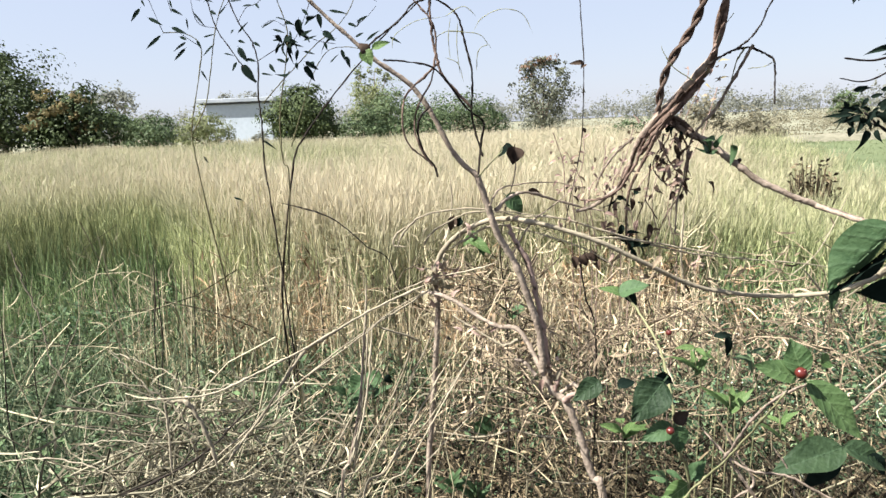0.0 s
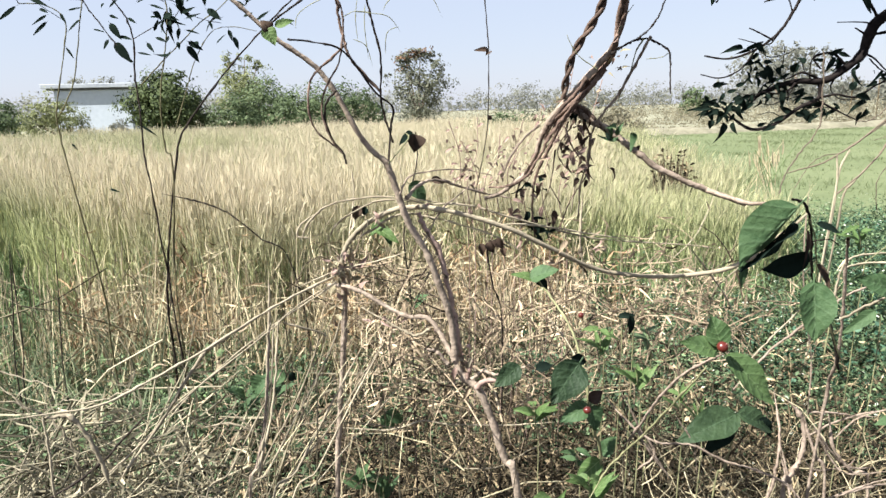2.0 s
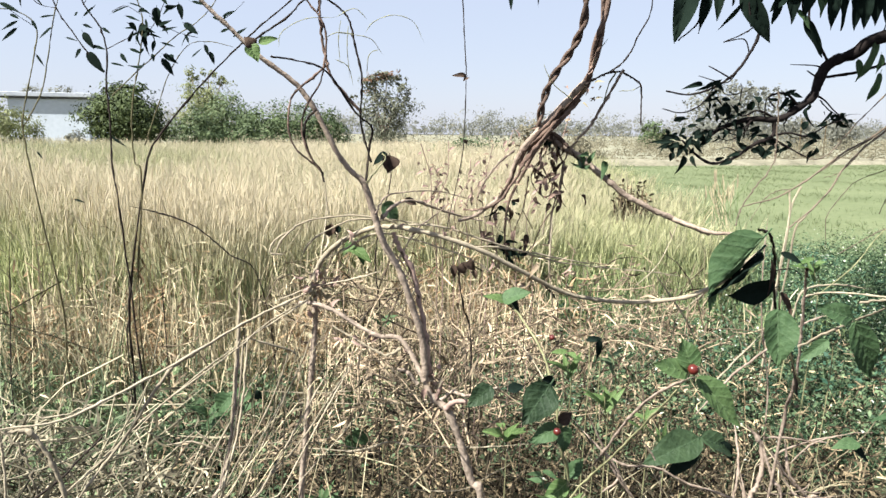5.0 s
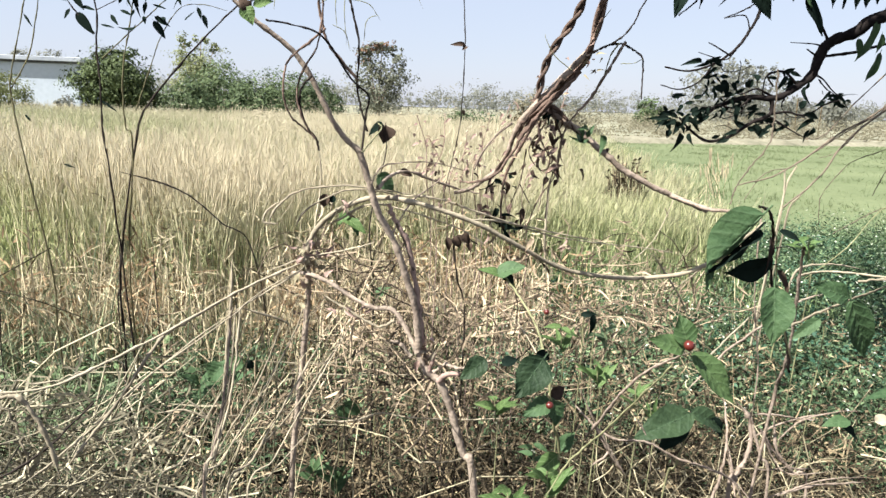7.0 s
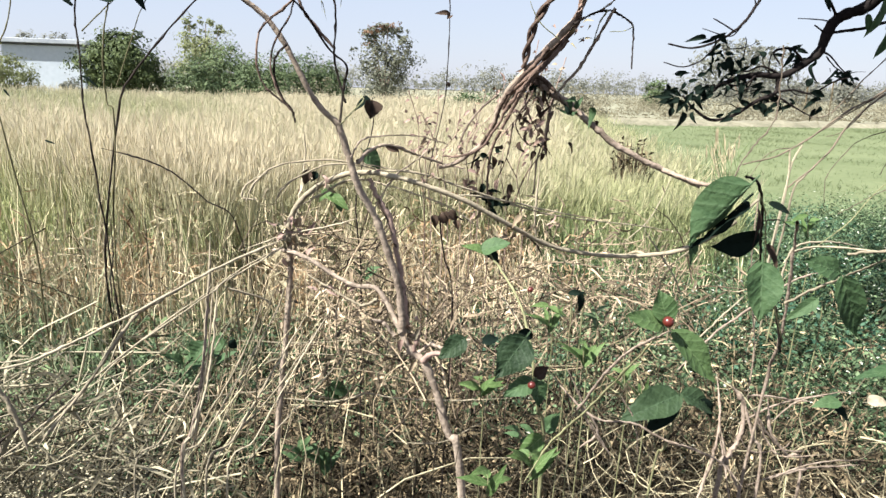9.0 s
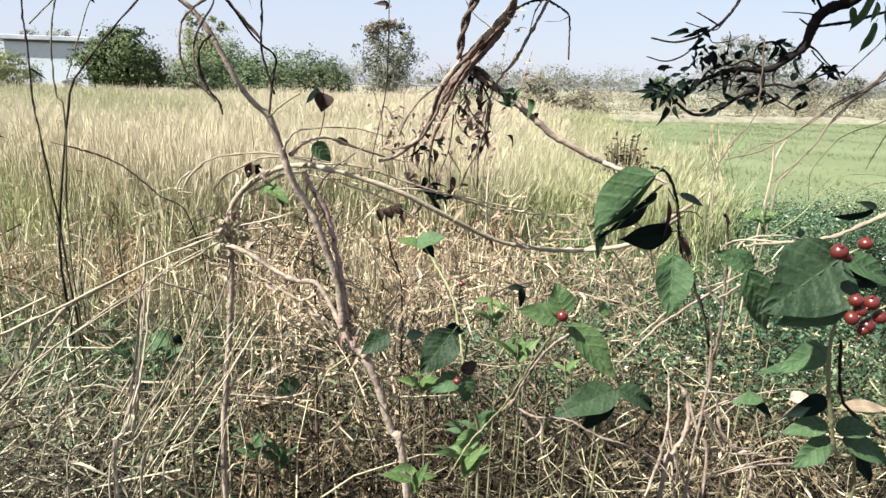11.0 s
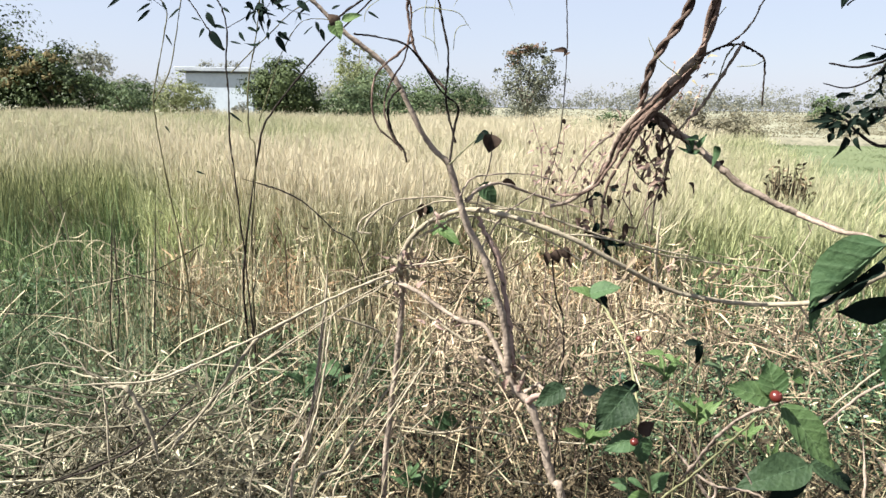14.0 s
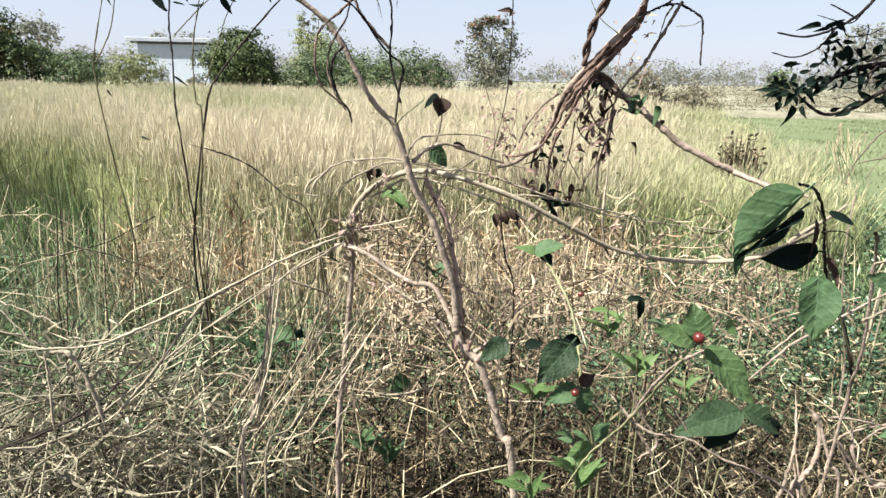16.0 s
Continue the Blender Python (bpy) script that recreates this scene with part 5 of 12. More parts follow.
c = thing("dry_cane", "pale bleached dry stalk leaning in the thicket", "stalk", "loose canes")
stem(c, "stalk", [(-0.062, 1.120, 1.045), (-0.084, 1.120, 0.976), (-0.120, 1.100, 0.905), (-0.170, 1.080, 0.827), (-0.209, 1.060, 0.751)], 0.002, 0.002, CANE, 5)

c = thing("dry_cane", "pale bleached dry stalk leaning in the thicket", "stalk", "loose canes")
stem(c, "stalk", [(-0.017, 1.120, 1.103), (-0.039, 1.120, 1.024), (-0.081, 1.110, 0.938), (-0.133, 1.100, 0.834), (-0.184, 1.080, 0.735)], 0.0018, 0.0018, CANE, 5)

c = thing("dry_cane", "pale bleached dry stalk leaning in the thicket", "stalk", "loose canes")
stem(c, "stalk", [(0.098, 1.200, 0.908), (0.028, 1.160, 0.852), (-0.058, 1.120, 0.782), (-0.120, 1.100, 0.724)], 0.0016, 0.0016, CANE, 5)

c = thing("dry_cane", "pale bleached dry stalk leaning in the thicket", "stalk", "loose canes")
stem(c, "stalk", [(0.119, 1.120, 1.074), (0.149, 1.120, 1.124), (0.130, 1.120, 1.155)], 0.0016, 0.0012, CANE, 5)

c = thing("dry_cane", "pale bleached dry stalk leaning in the thicket", "stalk", "loose canes")
stem(c, "stalk", [(0.209, 1.300, 1.079), (0.245, 1.300, 1.005), (0.294, 1.300, 0.915), (0.333, 1.300, 0.861)], 0.0022, 0.0018, CANE, 5)

c = thing("dry_cane", "pale bleached dry stalk leaning in the thicket", "stalk", "loose canes")
stem(c, "stalk", [(-0.421, 0.900, 1.016), (-0.392, 0.900, 1.015), (-0.375, 0.900, 0.986), (-0.362, 0.900, 0.948), (-0.354, 0.900, 0.897)], 0.0045, 0.004, CANE, 5)

c = thing("dry_cane", "pale bleached dry stalk leaning in the thicket", "stalk", "loose canes")
stem(c, "stalk", [(-0.432, 0.920, 1.014), (-0.431, 0.920, 0.962), (-0.434, 0.920, 0.879)], 0.0022, 0.002, CANE, 5)

c = thing("dry_cane", "pale bleached dry stalk leaning in the thicket", "stalk", "loose canes")
stem(c, "stalk", [(-0.221, 1.100, 0.905), (-0.268, 1.100, 0.864), (-0.317, 1.100, 0.814)], 0.002, 0.002, CANE, 5)

c = thing("dry_cane", "pale bleached dry stalk leaning in the thicket", "stalk", "loose canes")
stem(c, "stalk", [(-0.221, 1.100, 0.905), (-0.196, 1.100, 0.877), (-0.179, 1.100, 0.849)], 0.0025, 0.002, CANE, 5)

c = thing("dry_cane", "pale bleached dry stalk leaning in the thicket", "stalk", "loose canes")
stem(c, "stalk", [(-0.267, 1.100, 0.885), (-0.222, 1.100, 0.885), (-0.178, 1.100, 0.858)], 0.003, 0.0025, CANE, 5)

c = thing("dry_cane", "pale bleached dry stalk leaning in the thicket", "stalk", "loose canes")
stem(c, "stalk", [(0.118, 1.200, 0.777), (-0.055, 1.150, 0.843), (-0.223, 1.100, 0.873), (-0.320, 1.050, 0.957)], 0.0015, 0.0012, CANE, 5)

c = thing("dry_cane", "pale bleached dry stalk leaning in the thicket", "stalk", "loose canes")
stem(c, "stalk", [(-0.112, 1.200, 0.924), (-0.009, 1.200, 0.912), (0.098, 1.200, 0.910), (0.193, 1.180, 0.907)], 0.0016, 0.0014, CANE, 5)

c = thing("dry_cane", "pale bleached dry stalk leaning in the thicket", "stalk", "loose canes")
stem(c, "stalk", [(-0.082, 1.180, 0.907), (0.042, 1.180, 0.894), (0.187, 1.150, 0.895)], 0.0014, 0.0014, CANE, 5)

c = thing("dry_cane", "pale bleached dry stalk leaning in the thicket", "stalk", "loose canes")
stem(c, "stalk", [(-0.055, 1.200, 0.807), (0.052, 1.200, 0.790), (0.113, 1.200, 0.800), (0.175, 1.200, 0.785), (0.286, 1.180, 0.780), (0.381, 1.150, 0.791)], 0.003, 0.0022, CANE, 5)

c = thing("dry_cane", "pale bleached dry stalk leaning in the thicket", "stalk", "loose canes")
stem(c, "stalk", [(0.115, 1.220, 0.718), (0.161, 1.220, 0.685), (0.257, 1.200, 0.680), (0.323, 1.200, 0.706), (0.365, 1.200, 0.724)], 0.002, 0.0018, CANE, 5)

c = thing("dry_cane", "pale bleached dry stalk leaning in the thicket", "stalk", "loose canes")
stem(c, "stalk", [(0.010, 1.300, 1.300), (0.011, 1.300, 1.235), (-0.002, 1.250, 1.178), (-0.012, 1.200, 1.135)], 0.0018, 0.0018, CANE, 5)

c = thing("dry_cane", "pale bleached dry stalk leaning in the thicket", "stalk", "loose canes")
stem(c, "stalk", [(0.375, 1.100, 1.209), (0.379, 1.080, 1.290), (0.382, 1.050, 1.348)], 0.0025, 0.002, CANE, 5)

c = thing("dry_cane", "pale bleached dry stalk leaning in the thicket", "stalk", "loose canes")
stem(c, "stalk", [(0.437, 1.200, 1.236), (0.435, 1.200, 1.136), (0.453, 1.220, 1.050)], 0.003, 0.003, CANE, 5)

c = thing("dry_cane", "pale bleached dry stalk leaning in the thicket", "stalk", "loose canes")
stem(c, "stalk", [(0.351, 1.150, 1.008), (0.367, 1.100, 0.979), (0.358, 1.000, 0.964)], 0.002, 0.002, CANE, 5)

c = thing("dry_cane", "pale bleached dry stalk leaning in the thicket", "stalk", "loose canes")
stem(c, "stalk", [(0.924, 1.500, 1.202), (0.807, 1.400, 1.095), (0.709, 1.350, 1.042)], 0.0016, 0.0014, CANE, 5)

c = thing("dry_cane", "pale bleached dry stalk leaning in the thicket", "stalk", "loose canes")
stem(c, "stalk", [(0.783, 0.950, 1.040), (0.787, 0.950, 1.090), (0.805, 0.950, 1.129), (0.873, 0.950, 1.134), (0.945, 0.950, 1.122)], 0.003, 0.002, CANE, 5)

c = thing("dry_cane", "pale bleached dry stalk leaning in the thicket", "stalk", "loose canes")
stem(c, "stalk", [(0.597, 0.900, 0.992), (0.651, 0.920, 1.020), (0.725, 0.950, 1.054)], 0.0022, 0.0016, CANE, 5)

c = thing("dry_cane", "pale bleached dry stalk leaning in the thicket", "stalk", "loose canes")
stem(c, "stalk", [(0.582, 1.060, 1.141), (0.674, 1.100, 1.046), (0.716, 1.120, 0.992)], 0.0025, 0.002, CANE, 5)

c = thing("dry_cane", "pale bleached dry stalk leaning in the thicket", "stalk", "loose canes")
stem(c, "stalk", [(0.672, 1.030, 1.118), (0.628, 1.050, 1.063), (0.626, 1.060, 1.017)], 0.0018, 0.0014, CANE, 5)

c = thing("dry_cane", "pale dry woody stem among the berry bushes", "stalk", "loose canes")
stem(c, "stalk", [(0.247, 0.720, 0.902), (0.279, 0.720, 0.953), (0.298, 0.680, 1.010), (0.299, 0.620, 1.077), (0.297, 0.570, 1.130), (0.303, 0.550, 1.162)], 0.002, 0.0012, GREENSTEM, 6)

c = thing("dry_cane", "pale dry woody stem among the berry bushes", "stalk", "loose canes")
stem(c, "stalk", [(0.330, 0.850, 0.982), (0.357, 0.820, 0.949), (0.387, 0.800, 0.930), (0.435, 0.790, 0.924), (0.480, 0.780, 0.899), (0.507, 0.760, 0.895), (0.543, 0.740, 0.881), (0.566, 0.720, 0.853)], 0.0022, 0.0026, BRANCHBARK, 6)

c = thing("dry_cane", "pale dry woody stem among the berry bushes", "stalk", "loose canes")
stem(c, "stalk", [(0.370, 0.800, 0.932), (0.389, 0.800, 0.903), (0.409, 0.800, 0.870)], 0.0014, 0.0012, BRANCHBARK, 6)

c = thing("dry_cane", "pale dry woody stem among the berry bushes", "stalk", "loose canes")
stem(c, "stalk", [(0.724, 0.900, 0.860), (0.759, 0.900, 0.803), (0.778, 0.880, 0.780), (0.849, 0.860, 0.787)], 0.0022, 0.0014, BRANCHBARK, 6)

c = thing("dry_cane", "pale dry woody stem among the berry bushes", "stalk", "loose canes")
stem(c, "stalk", [(0.764, 0.900, 0.834), (0.787, 0.880, 0.878), (0.821, 0.850, 0.906), (0.877, 0.850, 0.903)], 0.0020, 0.0012, BRANCHBARK, 6)

c = thing("dry_cane", "pale dry woody stem among the berry bushes", "stalk", "loose canes")
stem(c, "stalk", [(0.732, 0.850, 0.762), (0.785, 0.850, 0.776), (0.840, 0.850, 0.781), (0.922, 0.850, 0.774)], 0.0022, 0.0014, BRANCHBARK, 6)

c = thing("dry_cane", "pale dry woody stem among the berry bushes", "stalk", "loose canes")
stem(c, "stalk", [(0.631, 0.900, 0.679), (0.661, 0.920, 0.715), (0.676, 0.920, 0.778), (0.700, 0.950, 0.833), (0.723, 1.000, 0.882)], 0.0043, 0.0029, BRANCHBARK, 6)

c = thing("dry_cane", "pale dry woody stem among the berry bushes", "stalk", "loose canes")
stem(c, "stalk", [(0.682, 0.920, 0.819), (0.692, 0.900, 0.755), (0.719, 0.900, 0.709), (0.730, 0.900, 0.663)], 0.0029, 0.0022, BRANCHBARK, 6)

c = thing("dry_cane", "pale dry woody stem among the berry bushes", "stalk", "loose canes")
stem(c, "stalk", [(0.665, 0.900, 0.822), (0.668, 0.880, 0.771), (0.672, 0.860, 0.711)], 0.0022, 0.0018, BRANCHBARK, 6)

c = thing("dry_cane", "pale dry woody stem among the berry bushes", "stalk", "loose canes")
stem(c, "stalk", [(0.702, 0.900, 0.817), (0.732, 0.900, 0.782), (0.792, 0.900, 0.780), (0.812, 0.900, 0.793)], 0.0022, 0.0011, BRANCHBARK, 6)

c = thing("dry_cane", "pale dry woody stem among the berry bushes", "stalk", "loose canes")
stem(c, "stalk", [(0.741, 0.950, 0.807), (0.794, 0.930, 0.848), (0.851, 0.920, 0.863), (0.867, 0.900, 0.873)], 0.0025, 0.0014, BRANCHBARK, 6)

c = thing("dry_cane", "pale dry woody stem among the berry bushes", "stalk", "loose canes")
stem(c, "stalk", [(0.734, 0.900, 0.717), (0.831, 0.900, 0.736), (0.918, 0.900, 0.730)], 0.0018, 0.0012, BRANCHBARK, 6)

c = thing("dry_cane", "pale dry woody stem among the berry bushes", "stalk", "loose canes")
stem(c, "stalk", [(0.535, 0.850, 0.970), (0.597, 0.860, 1.019), (0.647, 0.870, 1.043), (0.762, 0.900, 1.084), (0.822, 0.900, 1.099)], 0.0030, 0.0020, BRANCHBARK, 6)

c = thing("dry_cane", "pale dry woody stem among the berry bushes", "stalk", "loose canes")
stem(c, "stalk", [(0.883, 1.100, 0.761), (0.881, 1.100, 0.883), (0.851, 1.100, 1.024), (0.842, 1.100, 1.135), (0.885, 1.150, 1.234)], 0.0023, 0.0017, BRANCHBARK, 6)

c = thing("dry_cane", "pale dry woody stem among the berry bushes", "stalk", "loose canes")
stem(c, "stalk", [(0.767, 0.900, 1.122), (0.897, 0.950, 1.162), (1.002, 1.000, 1.209), (1.046, 1.000, 1.230), (1.170, 1.000, 1.223)], 0.0014, 0.001, GREENSTEM, 6)

c = thing("dry_cane", "pale dry woody stem among the berry bushes", "stalk", "loose canes")
stem(c, "stalk", [(0.907, 1.100, 0.881), (0.914, 1.100, 0.975), (0.895, 1.100, 1.067)], 0.002, 0.0015, GREENSTEM, 6)

c = thing("dry_cane", "pale dry woody stem among the berry bushes", "stalk", "loose canes")
stem(c, "stalk", [(0.413, 0.800, 0.967), (0.441, 0.800, 0.921), (0.452, 0.800, 0.868)], 0.0013, 0.0012, BRANCHBARK, 6)

c = thing("dry_cane", "pale dry woody stem among the berry bushes", "stalk", "loose canes")
stem(c, "stalk", [(0.365, 0.820, 0.941), (0.391, 0.820, 0.899), (0.419, 0.820, 0.860)], 0.0022, 0.0016, BRANCHBARK, 6)

c = thing("dry_cane", "pale dry woody stem among the berry bushes", "stalk", "loose canes")
stem(c, "stalk", [(0.653, 0.880, 0.925), (0.675, 0.876, 0.900), (0.683, 0.872, 0.866), (0.675, 0.868, 0.829), (0.655, 0.864, 0.798), (0.641, 0.860, 0.766), (0.641, 0.890, 0.345), (0.641, 0.910, -0.030)], 0.0043, 0.0061, BRANCHBARK, 6)

c = thing("dry_cane", "pale dry woody stem among the berry bushes", "stalk", "loose canes")
stem(c, "stalk", [(0.678, 0.870, 0.900), (0.686, 0.867, 0.869), (0.698, 0.863, 0.834), (0.718, 0.860, 0.761), (0.718, 0.890, 0.342), (0.718, 0.910, -0.030)], 0.0032, 0.0036, BRANCHBARK, 6)

c = thing("dry_cane", "pale dry woody stem among the berry bushes", "stalk", "loose canes")
stem(c, "stalk", [(0.767, 0.920, 0.870), (0.778, 0.913, 0.808), (0.809, 0.907, 0.765), (0.842, 0.900, 0.721), (0.842, 0.930, 0.324), (0.842, 0.950, -0.030)], 0.0036, 0.0043, BRANCHBARK, 6)

c = thing("dry_cane", "pale dry woody stem among the berry bushes", "stalk", "loose canes")
stem(c, "stalk", [(0.723, 0.900, 0.863), (0.766, 0.907, 0.808), (0.811, 0.913, 0.769), (0.872, 0.920, 0.755)], 0.0029, 0.0022, BRANCHBARK, 6)

c = thing("dry_cane", "pale dry woody stem among the berry bushes", "stalk", "loose canes")
stem(c, "stalk", [(0.707, 0.900, 0.888), (0.753, 0.900, 0.883), (0.802, 0.900, 0.871), (0.844, 0.900, 0.865)], 0.0025, 0.0022, BRANCHBARK, 6)

c = thing("dry_cane", "pale dry woody stem among the berry bushes", "stalk", "loose canes")
stem(c, "stalk", [(0.767, 0.880, 0.743), (0.836, 0.880, 0.750), (0.891, 0.880, 0.747), (0.948, 0.880, 0.743)], 0.0029, 0.0022, BRANCHBARK, 6)

c = thing("dry_cane", "pale dry woody stem among the berry bushes", "stalk", "loose canes")
stem(c, "stalk", [(0.362, 0.850, 0.900), (0.361, 0.804, 0.955), (0.360, 0.758, 1.014), (0.368, 0.712, 1.068), (0.373, 0.666, 1.104), (0.364, 0.620, 1.131)], 0.0029, 0.0018, BRANCHBARK, 6)

c = thing("dry_cane", "pale dry woody stem among the berry bushes", "stalk", "loose canes")
stem(c, "stalk", [(0.435, 0.950, 0.792), (0.468, 0.950, 0.820), (0.443, 0.950, 0.863), (0.406, 0.950, 0.936)], 0.0029, 0.0022, BRANCHBARK, 6)

c = thing("dry_cane", "pale bleached dry stalk leaning in the thicket", "stalk", "loose canes")
stem(c, "stalk", [(-0.141, 1.040, 1.080), (-0.146, 1.028, 1.032), (-0.152, 1.016, 0.976), (-0.161, 1.004, 0.920), (-0.175, 0.992, 0.864), (-0.190, 0.980, 0.796), (-0.190, 1.010, 0.358), (-0.190, 1.030, -0.030)], 0.0022, 0.0028, BRANCHBARK, 6)

c = thing("dry_cane", "pale bleached dry stalk leaning in the thicket", "stalk", "loose canes")
stem(c, "stalk", [(-0.136, 1.040, 1.080), (-0.140, 1.028, 1.032), (-0.147, 1.016, 0.975), (-0.157, 1.004, 0.919), (-0.173, 0.992, 0.864), (-0.189, 0.980, 0.796), (-0.189, 1.010, 0.358), (-0.189, 1.030, -0.030)], 0.0022, 0.0028, CANE, 6)

c = thing("dry_cane", "pale bleached dry stalk leaning in the thicket", "stalk", "loose canes")
stem(c, "stalk", [(-0.129, 1.040, 1.080), (-0.134, 1.028, 1.032), (-0.141, 1.016, 0.975), (-0.153, 1.004, 0.919), (-0.171, 0.992, 0.864), (-0.188, 0.980, 0.796), (-0.188, 1.010, 0.358), (-0.188, 1.030, -0.030)], 0.0022, 0.0028, CANE, 6)

c = thing("dry_cane", "pale bleached dry stalk leaning in the thicket", "stalk", "loose canes")
stem(c, "stalk", [(0.006, 1.100, 1.009), (-0.036, 1.075, 0.948), (-0.076, 1.050, 0.890), (-0.119, 1.025, 0.826), (-0.159, 1.000, 0.770), (-0.159, 1.030, 0.347), (-0.159, 1.050, -0.030)], 0.0022, 0.0026, CANE, 6)

c = thing("dry_cane", "pale bleached dry stalk leaning in the thicket", "stalk", "loose canes")
stem(c, "stalk", [(-0.044, 1.100, 1.011), (-0.084, 1.075, 0.951), (-0.122, 1.050, 0.894), (-0.164, 1.025, 0.831), (-0.203, 1.000, 0.775), (-0.203, 1.030, 0.349), (-0.203, 1.050, -0.030)], 0.0018, 0.0022, CANE, 6)

c = thing("dry_cane", "pale bleached dry stalk leaning in the thicket", "stalk", "loose canes")
stem(c, "stalk", [(0.040, 1.100, 1.007), (-0.003, 1.075, 0.946), (-0.044, 1.050, 0.887), (-0.087, 1.025, 0.823), (-0.129, 1.000, 0.766), (-0.129, 1.030, 0.345), (-0.129, 1.050, -0.030)], 0.0016, 0.0019, CANE, 6)

c = thing("dry_cane", "pale bleached dry stalk leaning in the thicket", "stalk", "loose canes")
stem(c, "stalk", [(-0.109, 1.100, 1.014), (-0.147, 1.075, 0.955), (-0.184, 1.050, 0.899), (-0.223, 1.025, 0.837), (-0.260, 1.000, 0.783), (-0.260, 1.030, 0.352), (-0.260, 1.050, -0.030)], 0.0016, 0.0019, CANE, 6)

c = thing("dry_cane", "pale bleached dry stalk leaning in the thicket", "stalk", "loose canes")
stem(c, "stalk", [(-0.468, 0.980, 0.997), (-0.444, 0.975, 0.981), (-0.424, 0.970, 0.947), (-0.413, 0.965, 0.902), (-0.411, 0.960, 0.857)], 0.0021, 0.0019, CANE, 6, 1.2)

c = thing("dry_cane", "pale bleached dry stalk leaning in the thicket", "stalk", "loose canes")
stem(c, "stalk", [(-0.666, 0.980, 1.251), (-0.652, 0.976, 1.192), (-0.633, 0.972, 1.132), (-0.624, 0.968, 1.072), (-0.610, 0.964, 1.039), (-0.582, 0.960, 0.994)], 0.0015, 0.0014, CANE, 6, 1.2)

c = thing("dry_cane", "pale bleached dry stalk leaning in the thicket", "stalk", "loose canes")
stem(c, "stalk", [(-0.559, 0.980, 1.154), (-0.616, 0.975, 1.040), (-0.650, 0.970, 0.980), (-0.692, 0.965, 0.902), (-0.728, 0.960, 0.834)], 0.0014, 0.0012, CANE, 6, 1.2)

c = thing("dry_cane", "pale bleached dry stalk leaning in the thicket", "stalk", "loose canes")
stem(c, "stalk", [(-0.731, 0.980, 0.932), (-0.667, 0.975, 0.961), (-0.606, 0.970, 0.978), (-0.533, 0.965, 0.972), (-0.479, 0.960, 0.954)], 0.0012, 0.0010, CANE, 6, 1.2)

c = thing("dry_cane", "pale bleached dry stalk leaning in the thicket", "stalk", "loose canes")
stem(c, "stalk", [(-0.610, 0.980, 0.914), (-0.561, 0.973, 0.922), (-0.513, 0.967, 0.923), (-0.473, 0.960, 0.913)], 0.0015, 0.0014, CANE, 6, 1.2)

c = thing("dry_cane", "pale bleached dry stalk leaning in the thicket", "stalk", "loose canes")
stem(c, "stalk", [(-0.738, 0.980, 0.889), (-0.676, 0.973, 0.897), (-0.596, 0.967, 0.888), (-0.545, 0.960, 0.868)], 0.0015, 0.0014, CANE, 6, 1.2)

c = thing("dry_cane", "pale bleached dry stalk leaning in the thicket", "stalk", "loose canes")
stem(c, "stalk", [(-0.538, 0.980, 1.072), (-0.489, 0.973, 1.053), (-0.449, 0.967, 1.039), (-0.417, 0.960, 1.021)], 0.0014, 0.0012, CANE, 6, 1.2)

c = thing("dry_cane", "pale bleached dry stalk leaning in the thicket", "stalk", "loose canes")
stem(c, "stalk", [(-0.536, 0.980, 1.069), (-0.506, 0.973, 1.042), (-0.475, 0.967, 1.009), (-0.456, 0.960, 0.965)], 0.0010, 0.0010, CANE, 6, 1.2)

c = thing("dry_cane", "pale bleached dry stalk leaning in the thicket", "stalk", "loose canes")
stem(c, "stalk", [(-0.456, 0.980, 0.988), (-0.494, 0.973, 1.013), (-0.544, 0.967, 1.021), (-0.603, 0.960, 1.000)], 0.0014, 0.0012, CANE, 6, 1.2)

c = thing("dry_cane", "pale bleached dry stalk leaning in the thicket", "stalk", "loose canes")
stem(c, "stalk", [(-0.462, 0.980, 0.985), (-0.481, 0.973, 0.936), (-0.506, 0.967, 0.893), (-0.548, 0.960, 0.850)], 0.0013, 0.0011, CANE, 6, 1.2)

c = thing("dry_cane", "pale bleached dry stalk leaning in the thicket", "stalk", "loose canes")
stem(c, "stalk", [(-0.437, 0.980, 1.008), (-0.386, 0.973, 1.002), (-0.339, 0.967, 1.015), (-0.292, 0.960, 1.027)], 0.0014, 0.0012, CANE, 6, 1.2)

c = thing("dark_cane", "thin dark weed twig arching before the wheat", "stalk", "loose canes")
stem(c, "stalk", [(-0.371, 1.450, 1.241), (-0.315, 1.450, 1.225), (-0.276, 1.450, 1.211), (-0.235, 1.450, 1.186), (-0.182, 1.450, 1.134), (-0.125, 1.450, 1.078), (-0.095, 1.500, 0.800), (-0.085, 1.550, -0.030)], 0.0026, 0.0016, DARKBARK, 5)

# ---- the twisted vine ----

